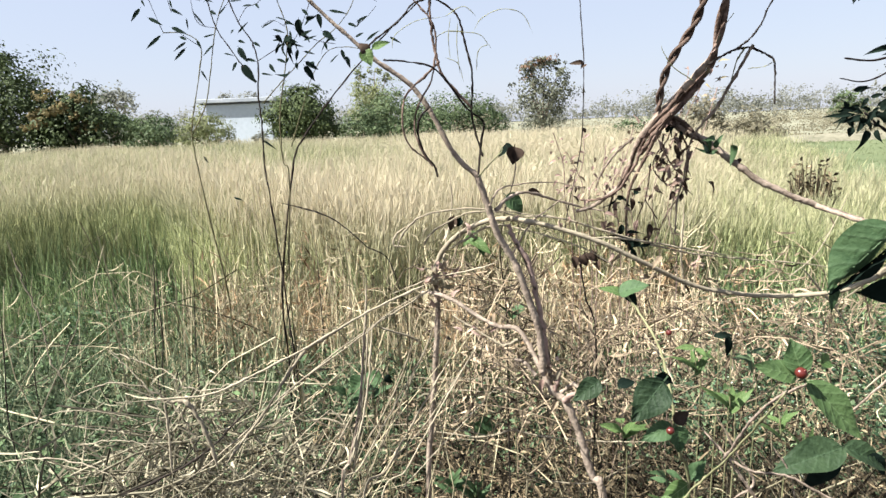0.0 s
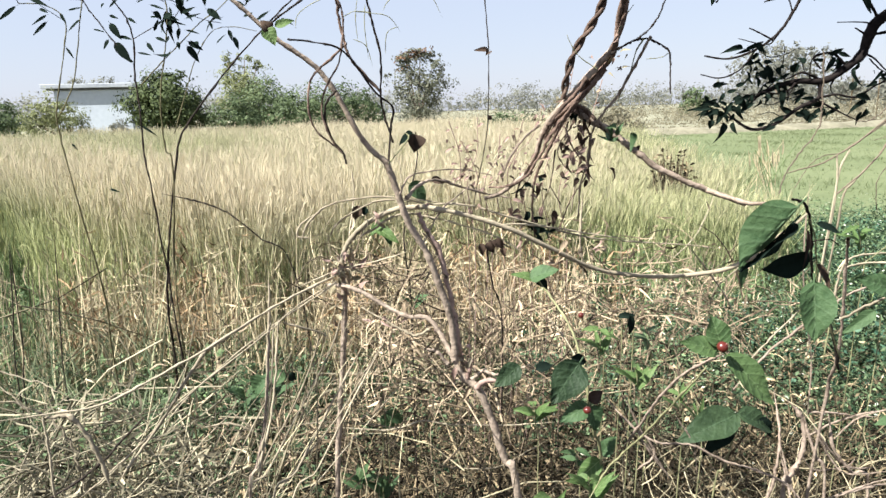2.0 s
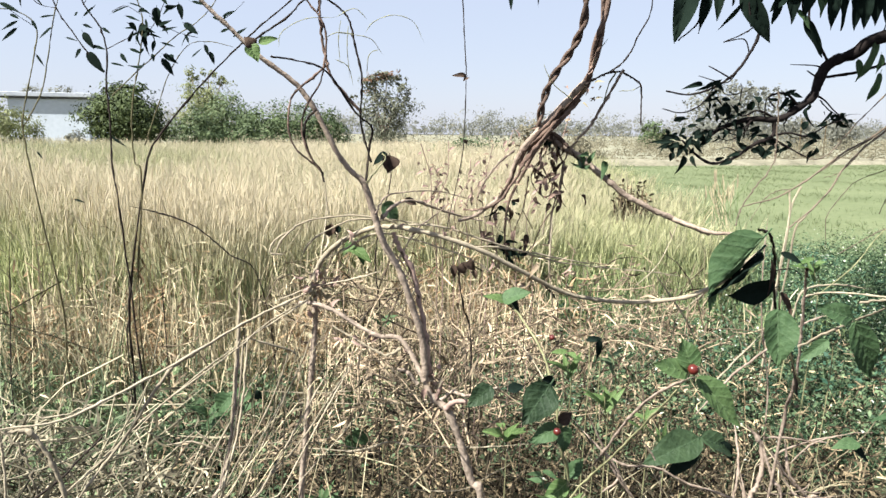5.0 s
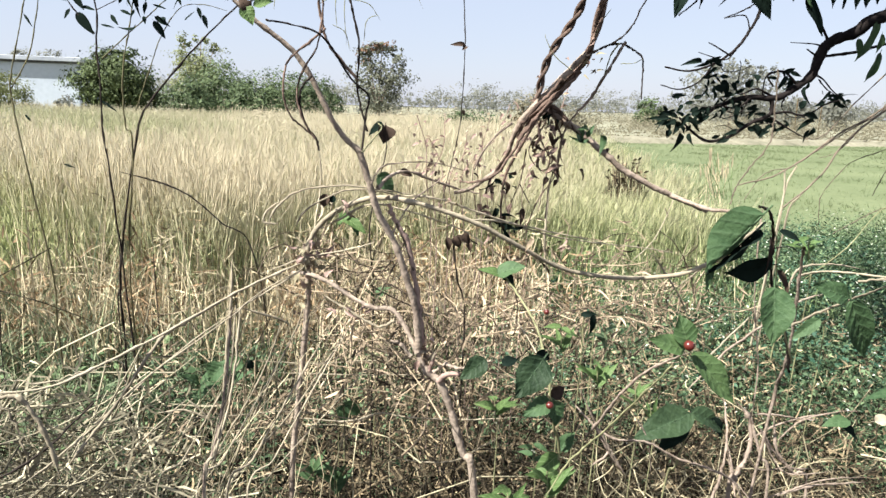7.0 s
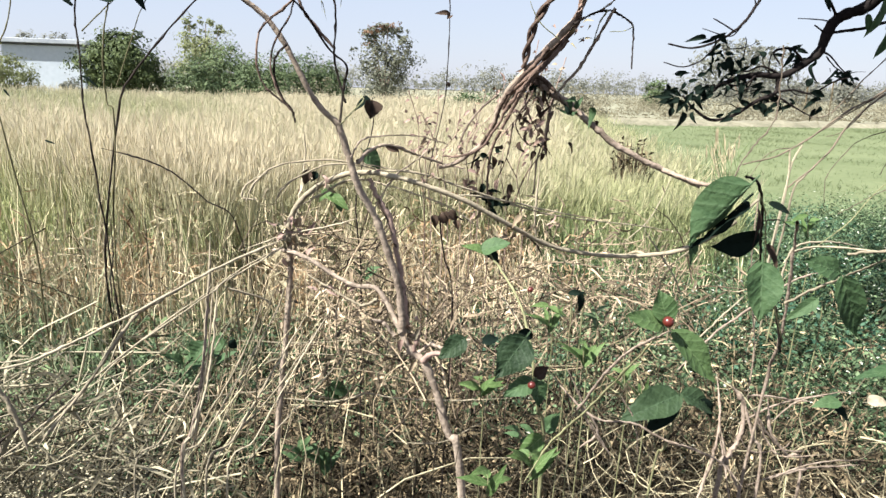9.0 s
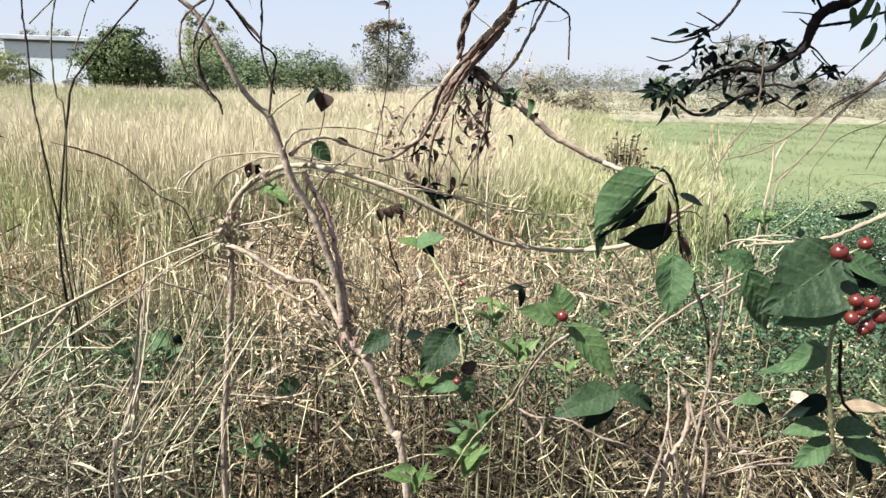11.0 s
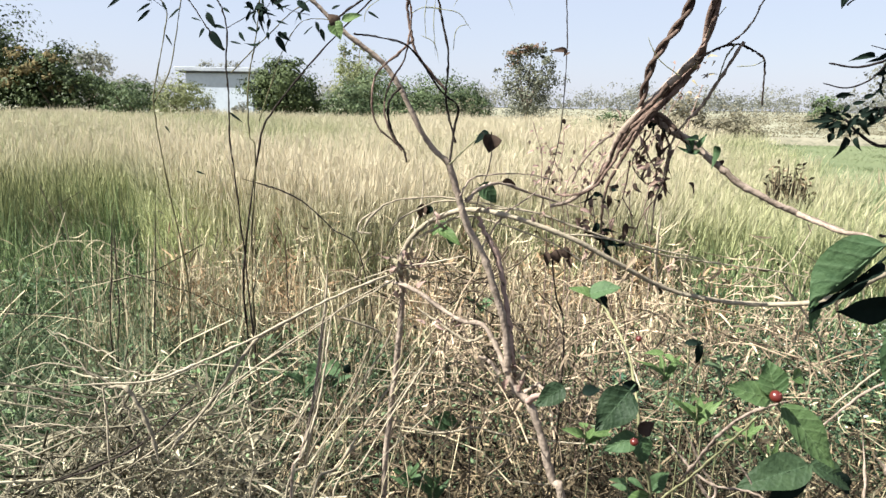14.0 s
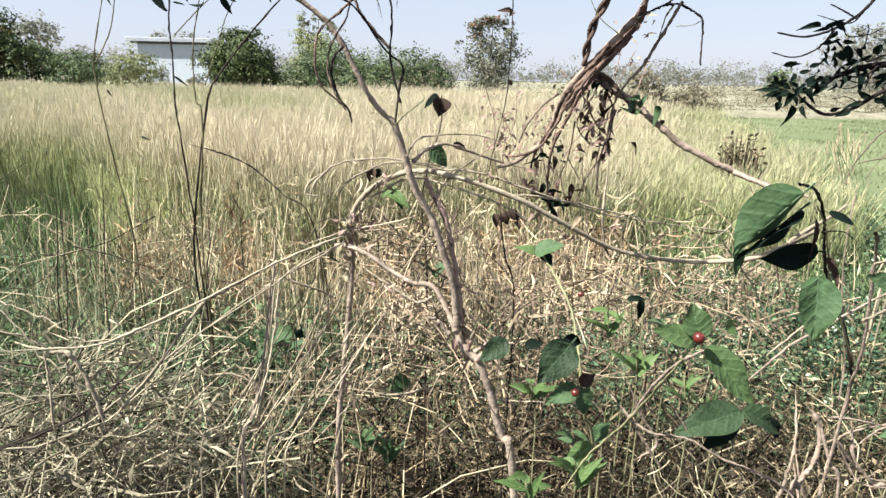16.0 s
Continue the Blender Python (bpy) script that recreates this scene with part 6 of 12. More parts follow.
vine = thing("twisted_vine", "thick reddish-brown vine with twisted strands and withered leaves", "vine")
twisted(vine, [(0.387, 0.920, 1.601), (0.391, 0.933, 1.559), (0.390, 0.947, 1.526), (0.389, 0.960, 1.493), (0.386, 0.973, 1.467), (0.373, 0.987, 1.443), (0.353, 1.000, 1.418), (0.334, 1.013, 1.392), (0.319, 1.027, 1.368), (0.307, 1.040, 1.339)], 0.0040, VINE, 2.2, 0.0037)
stem(vine, "strand", [(0.382, 0.965, 1.469), (0.364, 0.976, 1.447), (0.340, 0.986, 1.419), (0.319, 0.996, 1.394), (0.301, 1.007, 1.369), (0.291, 1.018, 1.340), (0.285, 1.028, 1.309), (0.275, 1.038, 1.289), (0.259, 1.049, 1.273), (0.237, 1.060, 1.255), (0.213, 1.070, 1.247)], 0.0072, 0.0042, BRANCHBARK, 7)
stem(vine, "strand", [(0.377, 0.975, 1.444), (0.358, 0.988, 1.416), (0.338, 1.001, 1.390), (0.323, 1.014, 1.363), (0.312, 1.028, 1.332), (0.301, 1.041, 1.303), (0.294, 1.054, 1.274), (0.294, 1.067, 1.224), (0.303, 1.080, 1.175)], 0.0056, 0.0020, VINE, 7)
stem(vine, "strand", [(0.344, 0.960, 1.430), (0.323, 0.974, 1.402), (0.300, 0.989, 1.372), (0.289, 1.003, 1.346), (0.285, 1.017, 1.319), (0.276, 1.031, 1.297), (0.266, 1.046, 1.273), (0.264, 1.060, 1.246)], 0.0042, 0.0024, DARKVINE, 7)
stem(vine, "strand", [(0.325, 0.955, 1.398), (0.309, 0.971, 1.373), (0.291, 0.987, 1.339), (0.285, 1.002, 1.317), (0.262, 1.018, 1.280), (0.234, 1.034, 1.269), (0.216, 1.050, 1.268)], 0.0036, 0.0022, VINE, 7)
twisted(vine, [(0.355, 0.920, 1.600), (0.359, 0.930, 1.557), (0.355, 0.940, 1.530), (0.346, 0.950, 1.506), (0.332, 0.960, 1.482), (0.322, 0.970, 1.457), (0.318, 0.980, 1.429), (0.318, 0.990, 1.403)], 0.0034, DARKVINE, 3.4, 0.0031)
stem(vine, "branch", [(0.341, 1.030, 1.390), (0.352, 1.023, 1.384), (0.371, 1.015, 1.369), (0.390, 1.008, 1.358), (0.409, 1.001, 1.344), (0.423, 0.994, 1.331), (0.439, 0.986, 1.317), (0.465, 0.979, 1.295), (0.491, 0.972, 1.281), (0.517, 0.965, 1.268), (0.559, 0.957, 1.250), (0.606, 0.950, 1.233)], 0.0088, 0.0058, BRANCHBARK, 7)
stem(vine, "branch", [(0.341, 1.020, 1.392), (0.357, 1.015, 1.389), (0.376, 1.010, 1.371), (0.394, 1.005, 1.351), (0.416, 1.000, 1.338), (0.433, 0.995, 1.322), (0.456, 0.990, 1.307)], 0.0052, 0.0028, DARKVINE, 7)
stem(vine, "twig", [(0.354, 1.020, 1.383), (0.368, 1.027, 1.362), (0.381, 1.033, 1.339), (0.381, 1.040, 1.304), (0.376, 1.047, 1.272), (0.356, 1.053, 1.240), (0.339, 1.060, 1.191)], 0.0026, 0.0014, VINE, 7)
stem(vine, "twig", [(0.436, 0.950, 1.487), (0.416, 0.966, 1.441), (0.402, 0.981, 1.406), (0.383, 0.997, 1.376), (0.374, 1.013, 1.348), (0.373, 1.029, 1.298), (0.369, 1.044, 1.264), (0.372, 1.060, 1.205)], 0.0030, 0.0018, BRANCHBARK, 7)
stem(vine, "twig", [(0.353, 1.030, 1.381), (0.347, 1.033, 1.358), (0.332, 1.037, 1.336), (0.328, 1.040, 1.317), (0.341, 1.043, 1.296), (0.364, 1.047, 1.283), (0.379, 1.050, 1.290)], 0.0016, 0.0009, VINE, 6)
stem(vine, "twig", [(0.337, 1.020, 1.368), (0.337, 1.025, 1.348), (0.349, 1.030, 1.327), (0.363, 1.035, 1.308), (0.364, 1.040, 1.291)], 0.0024, 0.0012, VINE, 5)
stem(vine, "twig", [(0.327, 1.050, 1.321), (0.327, 1.058, 1.293), (0.324, 1.065, 1.262), (0.315, 1.072, 1.234), (0.311, 1.080, 1.214)], 0.0017, 0.0010, DARKVINE, 5)
stem(vine, "twig", [(0.297, 1.040, 1.363), (0.277, 1.045, 1.346), (0.258, 1.050, 1.323), (0.246, 1.055, 1.300), (0.243, 1.060, 1.286)], 0.0028, 0.0018, BRANCHBARK, 6)
stem(vine, "twig", [(0.322, 1.060, 1.263), (0.334, 1.065, 1.246), (0.346, 1.070, 1.229)], 0.0014, 0.0009, DARKVINE, 5)
stem(vine, "twig", [(0.376, 0.955, 1.463), (0.392, 0.954, 1.473), (0.411, 0.954, 1.481), (0.433, 0.953, 1.483), (0.456, 0.952, 1.473), (0.467, 0.951, 1.463), (0.469, 0.951, 1.434), (0.470, 0.950, 1.405)], 0.0026, 0.0014, DARKBARK, 6)
stem(vine, "twig", [(0.409, 0.950, 1.481), (0.424, 0.942, 1.492), (0.437, 0.934, 1.511), (0.444, 0.926, 1.535), (0.455, 0.918, 1.561), (0.454, 0.910, 1.593)], 0.002, 0.0012, DARKBARK, 5)
stem(vine, "twig", [(0.425, 0.950, 1.484), (0.418, 0.960, 1.467), (0.414, 0.970, 1.435), (0.403, 0.980, 1.403)], 0.0016, 0.001, GREENSTEM, 5)
stem(vine, "twig", [(0.384, 0.950, 1.491), (0.395, 0.950, 1.514), (0.407, 0.950, 1.530)], 0.001, 0.0007, GREENSTEM, 4)
stem(vine, "twig", [(0.465, 0.950, 1.463), (0.452, 0.950, 1.457), (0.430, 0.950, 1.455)], 0.0009, 0.0006, GREENSTEM, 4)
stem(vine, "twig", [(0.357, 0.960, 1.443), (0.330, 0.960, 1.461), (0.316, 0.960, 1.480), (0.311, 0.960, 1.491)], 0.001, 0.0006, GREENSTEM, 4)
stem(vine, "branch", [(0.539, 0.950, 1.257), (0.551, 0.912, 1.250), (0.557, 0.875, 1.246), (0.558, 0.838, 1.250), (0.554, 0.800, 1.248)], 0.0056, 0.003, BRANCHBARK, 7)
scatter(vine, (0.352, 1.03, 1.325), 40, (0.022, 0.02, 0.026), (DEADLEAF, HUSK, VINE), 0.019, "withered_leaf", 301)
scatter(vine, (0.358, 1.01, 1.372), 10, (0.013, 0.01, 0.008), (DEADLEAF, DARKLEAF), 0.017, "withered_leaf", 302)
scatter(vine, (0.412, 0.99, 1.352), 7, (0.012, 0.008, 0.008), (DEADLEAF, DARKLEAF, LEAF), 0.022, "withered_leaf", 303)
scatter(vine, (0.288, 1.06, 1.262), 14, (0.015, 0.012, 0.015), (DEADLEAF, HUSK, DARKLEAF), 0.022, "withered_leaf", 304)
scatter(vine, (0.300, 1.08, 1.205), 22, (0.02, 0.012, 0.015), (DEADLEAF, HUSK, DARKLEAF), 0.022, "withered_leaf", 305)
scatter(vine, (0.305, 1.03, 1.33), 10, (0.02, 0.02, 0.03), (HUSK, STRAW), 0.014, "husk", 306)
scatter(vine, (0.383, 0.95, 1.454), 12, (0.012, 0.008, 0.012), (DIMSTRAW, HUSK), 0.010, "husk", 307)

sprig = thing("dry_sprig", "thin dry sprig with curled dark leaves", "sprig")
stem(sprig, "stem", [(0.118, 1.300, 1.227), (0.137, 1.330, 1.274), (0.145, 1.350, 1.315), (0.128, 1.360, 1.349)], 0.0016, 0.0012, DARKBARK)
stem(sprig, "foot", [(0.118, 1.300, 1.227), (0.105, 1.300, 1.142), (0.117, 1.320, 1.020), (0.120, 1.350, 0.911), (0.120, 1.380, 0.410), (0.120, 1.400, -0.030)], 0.0018, 0.0024, DARKBARK)
leaf(sprig, (0.145, 1.360, 1.345), (0.141, 1.350, 1.309), 0.0397, DEADLEAF, (0.2, -1, 0.1), 0.5, 0.2, 0, 4353, "withered_leaf")
leaf(sprig, (0.142, 1.360, 1.344), (0.107, 1.360, 1.333), 0.0242, DARKLEAF, (0, -0.6, 0.8), 0.6, 0.4, 0, 3004)
leaf(sprig, (0.120, 1.300, 1.252), (0.157, 1.300, 1.218), 0.0358, LEAF, (0.3, -1, 0.3), 0.3, 0.2, 0, 4704)
leaf(sprig, (0.163, 1.300, 1.259), (0.192, 1.300, 1.251), 0.0169, DEADLEAF, (0, -1, 0.4), 0.8, 0.2, 0, 5273, "withered_leaf")
leaf(sprig, (0.013, 1.200, 1.229), (0.006, 1.200, 1.201), 0.0194, DEADLEAF, (0, -1, 0.2), 0.7, 0.2, 0, 1204, "withered_leaf")
leaf(sprig, (0.026, 1.200, 1.226), (0.019, 1.200, 1.208), 0.0156, DARKLEAF, (0, -1, 0.2), 0.6, 0.2, 0, 9668)
leaf(sprig, (0.036, 1.150, 1.198), (0.076, 1.120, 1.177), 0.0224, PALELEAF, (0, -0.8, 0.8), 0.3, 0.2, 0, 934)
leaf(sprig, (0.051, 1.150, 1.207), (0.025, 1.140, 1.185), 0.0168, PALELEAF, (0, -0.8, 0.8), 0.3, 0.2, 0, 1969)
leaf(sprig, (0.055, 1.150, 1.192), (0.065, 1.140, 1.164), 0.0168, LEAF, (0, -0.8, 0.8), 0.3, 0.2, 0, 6486)

sprigb = thing("dry_sprig", "thin dry sprig with curled dark leaves", "sprig")
stem(sprigb, "stem", [(0.282, 1.150, 1.142), (0.250, 1.150, 1.159), (0.237, 1.150, 1.144), (0.245, 1.150, 1.080), (0.272, 1.180, 0.958), (0.272, 1.240, 0.431), (0.272, 1.280, -0.030)], 0.0018, 0.0022, DARKBARK)
leaf(sprigb, (0.237, 1.150, 1.156), (0.247, 1.140, 1.140), 0.0242, DEADLEAF, (0, -1, 0.3), 0.8, 0.2, 0.3, 3268, "withered_leaf")
leaf(sprigb, (0.250, 1.150, 1.159), (0.266, 1.140, 1.147), 0.0205, DEADLEAF, (0, -1, 0.3), 0.8, 0.2, 0.3, 6984, "withered_leaf")
leaf(sprigb, (0.224, 1.150, 1.155), (0.228, 1.140, 1.134), 0.0149, DEADLEAF, (0, -1, 0.3), 0.8, 0.2, 0.3, 655, "withered_leaf")
leaf(sprigb, (0.263, 1.150, 1.143), (0.268, 1.140, 1.132), 0.0130, DEADLEAF, (0, -1, 0.3), 0.8, 0.2, 0.3, 934, "withered_leaf")

hang = thing("hanging_vine", "single thin bare vine hanging straight down", "vine")
stem(hang, "stem", [(0.219, 1.110, 1.756), (0.226, 1.110, 1.616), (0.231, 1.110, 1.538), (0.234, 1.110, 1.481), (0.232, 1.110, 1.385), (0.225, 1.110, 1.327), (0.209, 1.110, 1.257), (0.200, 1.120, 1.192)], 0.0014, 0.001, DARKBARK, 5)
leaf(hang, (0.234, 1.110, 1.485), (0.210, 1.110, 1.486), 0.0090, DEADLEAF, (0, -1, 0.3), 0.6, 0.2, 0, 8113, "withered_leaf")
leaf(hang, (0.234, 1.110, 1.483), (0.228, 1.100, 1.477), 0.0108, DEADLEAF, (0, -1, 0.3), 0.8, 0.2, 0, 6240, "withered_leaf")
leaf(hang, (0.233, 1.110, 1.380), (0.238, 1.110, 1.372), 0.0072, DEADLEAF, (0, -1, 0.3), 0.35, 0.2, 0, 7836, "withered_leaf")

# ---- small-leaved weeds behind the vine ----

w = thing("small_weed", "wiry weed with tiny curled leaves", "weed", "small weeds")
stem(w, "stem", [(0.281, 1.700, 1.363), (0.307, 1.700, 1.280), (0.310, 1.700, 1.196), (0.350, 1.800, 0.991), (0.350, 1.860, 0.446), (0.350, 1.900, -0.030)], 0.0014, 0.002, HUSK, 4)
leaf(w, (0.312, 1.700, 1.304), (0.300, 1.700, 1.287), 0.0083, HUSK, (0, -0.7, 0.7), 0.5, 0.4, 0, 3815)
leaf(w, (0.289, 1.700, 1.214), (0.294, 1.700, 1.219), 0.0083, HUSK, (0, -0.7, 0.7), 0.5, 0.4, 0, 7768)
leaf(w, (0.307, 1.700, 1.219), (0.287, 1.700, 1.208), 0.0083, HUSK, (0, -0.7, 0.7), 0.5, 0.4, 0, 4394)
leaf(w, (0.305, 1.700, 1.345), (0.298, 1.700, 1.348), 0.0083, HUSK, (0, -0.7, 0.7), 0.5, 0.4, 0, 6547)
leaf(w, (0.274, 1.700, 1.317), (0.276, 1.700, 1.307), 0.0083, HUSK, (0, -0.7, 0.7), 0.5, 0.4, 0, 4310)
leaf(w, (0.283, 1.700, 1.340), (0.272, 1.700, 1.339), 0.0083, HUSK, (0, -0.7, 0.7), 0.5, 0.4, 0, 145)
leaf(w, (0.331, 1.700, 1.199), (0.353, 1.700, 1.185), 0.0083, DEADLEAF, (0, -0.7, 0.7), 0.5, 0.4, 0, 5463)
leaf(w, (0.330, 1.700, 1.220), (0.315, 1.700, 1.209), 0.0083, HUSK, (0, -0.7, 0.7), 0.5, 0.4, 0, 7212)
leaf(w, (0.306, 1.700, 1.309), (0.324, 1.700, 1.309), 0.0083, STRAW, (0, -0.7, 0.7), 0.5, 0.4, 0, 8612)
leaf(w, (0.291, 1.700, 1.241), (0.277, 1.700, 1.227), 0.0083, HUSK, (0, -0.7, 0.7), 0.5, 0.4, 0, 6336)
leaf(w, (0.285, 1.700, 1.253), (0.304, 1.700, 1.258), 0.0083, HUSK, (0, -0.7, 0.7), 0.5, 0.4, 0, 8858)
leaf(w, (0.287, 1.700, 1.292), (0.266, 1.700, 1.288), 0.0083, HUSK, (0, -0.7, 0.7), 0.5, 0.4, 0, 9904)

w = thing("small_weed", "wiry weed with tiny curled leaves", "weed", "small weeds")
stem(w, "stem", [(0.380, 1.800, 1.369), (0.378, 1.800, 1.277), (0.349, 1.800, 1.184), (0.391, 1.900, 0.968), (0.391, 1.960, 0.435), (0.391, 2.000, -0.030)], 0.0014, 0.002, HUSK, 4)
leaf(w, (0.369, 1.800, 1.240), (0.391, 1.800, 1.226), 0.0088, STRAW, (0, -0.7, 0.7), 0.5, 0.4, 0, 935)
leaf(w, (0.353, 1.800, 1.232), (0.334, 1.800, 1.221), 0.0088, STRAW, (0, -0.7, 0.7), 0.5, 0.4, 0, 2187)
leaf(w, (0.340, 1.800, 1.219), (0.329, 1.800, 1.205), 0.0088, DEADLEAF, (0, -0.7, 0.7), 0.5, 0.4, 0, 6998)
leaf(w, (0.366, 1.800, 1.306), (0.388, 1.800, 1.307), 0.0088, HUSK, (0, -0.7, 0.7), 0.5, 0.4, 0, 452)
leaf(w, (0.344, 1.800, 1.215), (0.325, 1.800, 1.219), 0.0088, HUSK, (0, -0.7, 0.7), 0.5, 0.4, 0, 2773)
leaf(w, (0.342, 1.800, 1.247), (0.349, 1.800, 1.231), 0.0088, HUSK, (0, -0.7, 0.7), 0.5, 0.4, 0, 6761)
leaf(w, (0.341, 1.800, 1.258), (0.363, 1.800, 1.253), 0.0088, HUSK, (0, -0.7, 0.7), 0.5, 0.4, 0, 8439)
leaf(w, (0.362, 1.800, 1.232), (0.349, 1.800, 1.224), 0.0088, HUSK, (0, -0.7, 0.7), 0.5, 0.4, 0, 2447)
leaf(w, (0.353, 1.800, 1.285), (0.346, 1.800, 1.271), 0.0088, STRAW, (0, -0.7, 0.7), 0.5, 0.4, 0, 7505)
leaf(w, (0.350, 1.800, 1.261), (0.350, 1.800, 1.264), 0.0088, STRAW, (0, -0.7, 0.7), 0.5, 0.4, 0, 2327)
leaf(w, (0.365, 1.800, 1.215), (0.370, 1.800, 1.199), 0.0088, STRAW, (0, -0.7, 0.7), 0.5, 0.4, 0, 4456)
leaf(w, (0.397, 1.800, 1.353), (0.375, 1.800, 1.344), 0.0088, HUSK, (0, -0.7, 0.7), 0.5, 0.4, 0, 2559)

w = thing("small_weed", "wiry weed with tiny curled leaves", "weed", "small weeds")
stem(w, "stem", [(0.543, 1.900, 1.360), (0.515, 1.900, 1.265), (0.459, 1.900, 1.170), (0.508, 2.000, 0.941), (0.508, 2.060, 0.423), (0.508, 2.100, -0.030)], 0.0014, 0.002, HUSK, 4)
leaf(w, (0.541, 1.900, 1.368), (0.533, 1.900, 1.370), 0.0092, STRAW, (0, -0.7, 0.7), 0.5, 0.4, 0, 9298)
leaf(w, (0.485, 1.900, 1.257), (0.481, 1.900, 1.247), 0.0092, HUSK, (0, -0.7, 0.7), 0.5, 0.4, 0, 8015)
leaf(w, (0.449, 1.900, 1.182), (0.437, 1.900, 1.172), 0.0092, HUSK, (0, -0.7, 0.7), 0.5, 0.4, 0, 7097)
leaf(w, (0.446, 1.900, 1.181), (0.434, 1.900, 1.175), 0.0092, STRAW, (0, -0.7, 0.7), 0.5, 0.4, 0, 5459)
leaf(w, (0.510, 1.900, 1.226), (0.511, 1.900, 1.210), 0.0092, HUSK, (0, -0.7, 0.7), 0.5, 0.4, 0, 8275)
leaf(w, (0.474, 1.900, 1.229), (0.487, 1.900, 1.209), 0.0092, HUSK, (0, -0.7, 0.7), 0.5, 0.4, 0, 7693)
leaf(w, (0.498, 1.900, 1.195), (0.521, 1.900, 1.185), 0.0092, DEADLEAF, (0, -0.7, 0.7), 0.5, 0.4, 0, 4631)
leaf(w, (0.529, 1.900, 1.330), (0.512, 1.900, 1.334), 0.0092, STRAW, (0, -0.7, 0.7), 0.5, 0.4, 0, 8224)
leaf(w, (0.473, 1.900, 1.197), (0.484, 1.900, 1.177), 0.0092, STRAW, (0, -0.7, 0.7), 0.5, 0.4, 0, 4144)
leaf(w, (0.537, 1.900, 1.327), (0.535, 1.900, 1.318), 0.0092, HUSK, (0, -0.7, 0.7), 0.5, 0.4, 0, 6377)
leaf(w, (0.507, 1.900, 1.235), (0.488, 1.900, 1.224), 0.0092, STRAW, (0, -0.7, 0.7), 0.5, 0.4, 0, 6987)
leaf(w, (0.455, 1.900, 1.185), (0.473, 1.900, 1.173), 0.0092, STRAW, (0, -0.7, 0.7), 0.5, 0.4, 0, 560)

w = thing("small_weed", "wiry weed with tiny curled leaves", "weed", "small weeds")
stem(w, "stem", [(0.416, 1.700, 1.326), (0.407, 1.700, 1.260), (0.372, 1.700, 1.194), (0.416, 1.800, 0.988), (0.416, 1.860, 0.444), (0.416, 1.900, -0.030)], 0.0014, 0.002, HUSK, 4)
leaf(w, (0.397, 1.700, 1.272), (0.395, 1.700, 1.271), 0.0083, STRAW, (0, -0.7, 0.7), 0.5, 0.4, 0, 7628)
leaf(w, (0.441, 1.700, 1.318), (0.421, 1.700, 1.305), 0.0083, HUSK, (0, -0.7, 0.7), 0.5, 0.4, 0, 9530)
leaf(w, (0.420, 1.700, 1.270), (0.402, 1.700, 1.262), 0.0083, STRAW, (0, -0.7, 0.7), 0.5, 0.4, 0, 7490)
leaf(w, (0.386, 1.700, 1.296), (0.391, 1.700, 1.282), 0.0083, STRAW, (0, -0.7, 0.7), 0.5, 0.4, 0, 1496)
leaf(w, (0.420, 1.700, 1.296), (0.406, 1.700, 1.283), 0.0083, HUSK, (0, -0.7, 0.7), 0.5, 0.4, 0, 4418)
leaf(w, (0.361, 1.700, 1.205), (0.342, 1.700, 1.188), 0.0083, STRAW, (0, -0.7, 0.7), 0.5, 0.4, 0, 3583)
leaf(w, (0.382, 1.700, 1.254), (0.402, 1.700, 1.243), 0.0083, HUSK, (0, -0.7, 0.7), 0.5, 0.4, 0, 6985)
leaf(w, (0.424, 1.700, 1.277), (0.411, 1.700, 1.282), 0.0083, HUSK, (0, -0.7, 0.7), 0.5, 0.4, 0, 4815)
leaf(w, (0.376, 1.700, 1.216), (0.367, 1.700, 1.218), 0.0083, HUSK, (0, -0.7, 0.7), 0.5, 0.4, 0, 6525)
leaf(w, (0.385, 1.700, 1.274), (0.378, 1.700, 1.262), 0.0083, HUSK, (0, -0.7, 0.7), 0.5, 0.4, 0, 8786)
leaf(w, (0.394, 1.700, 1.216), (0.386, 1.700, 1.210), 0.0083, HUSK, (0, -0.7, 0.7), 0.5, 0.4, 0, 7893)
leaf(w, (0.401, 1.700, 1.253), (0.414, 1.700, 1.242), 0.0083, HUSK, (0, -0.7, 0.7), 0.5, 0.4, 0, 7379)

w = thing("small_weed", "wiry weed with tiny curled leaves", "weed", "small weeds")
stem(w, "stem", [(0.333, 1.800, 1.308), (0.370, 1.800, 1.238), (0.382, 1.800, 1.167), (0.426, 1.900, 0.948), (0.426, 1.960, 0.427), (0.426, 2.000, -0.030)], 0.0014, 0.002, HUSK, 4)
leaf(w, (0.362, 1.800, 1.260), (0.344, 1.800, 1.246), 0.0088, HUSK, (0, -0.7, 0.7), 0.5, 0.4, 0, 1845)
leaf(w, (0.355, 1.800, 1.294), (0.370, 1.800, 1.300), 0.0088, STRAW, (0, -0.7, 0.7), 0.5, 0.4, 0, 7492)
leaf(w, (0.361, 1.800, 1.212), (0.355, 1.800, 1.194), 0.0088, DEADLEAF, (0, -0.7, 0.7), 0.5, 0.4, 0, 1123)
leaf(w, (0.364, 1.800, 1.275), (0.345, 1.800, 1.281), 0.0088, DEADLEAF, (0, -0.7, 0.7), 0.5, 0.4, 0, 7889)
leaf(w, (0.314, 1.800, 1.295), (0.311, 1.800, 1.288), 0.0088, HUSK, (0, -0.7, 0.7), 0.5, 0.4, 0, 4816)
leaf(w, (0.350, 1.800, 1.239), (0.330, 1.800, 1.222), 0.0088, DEADLEAF, (0, -0.7, 0.7), 0.5, 0.4, 0, 9180)
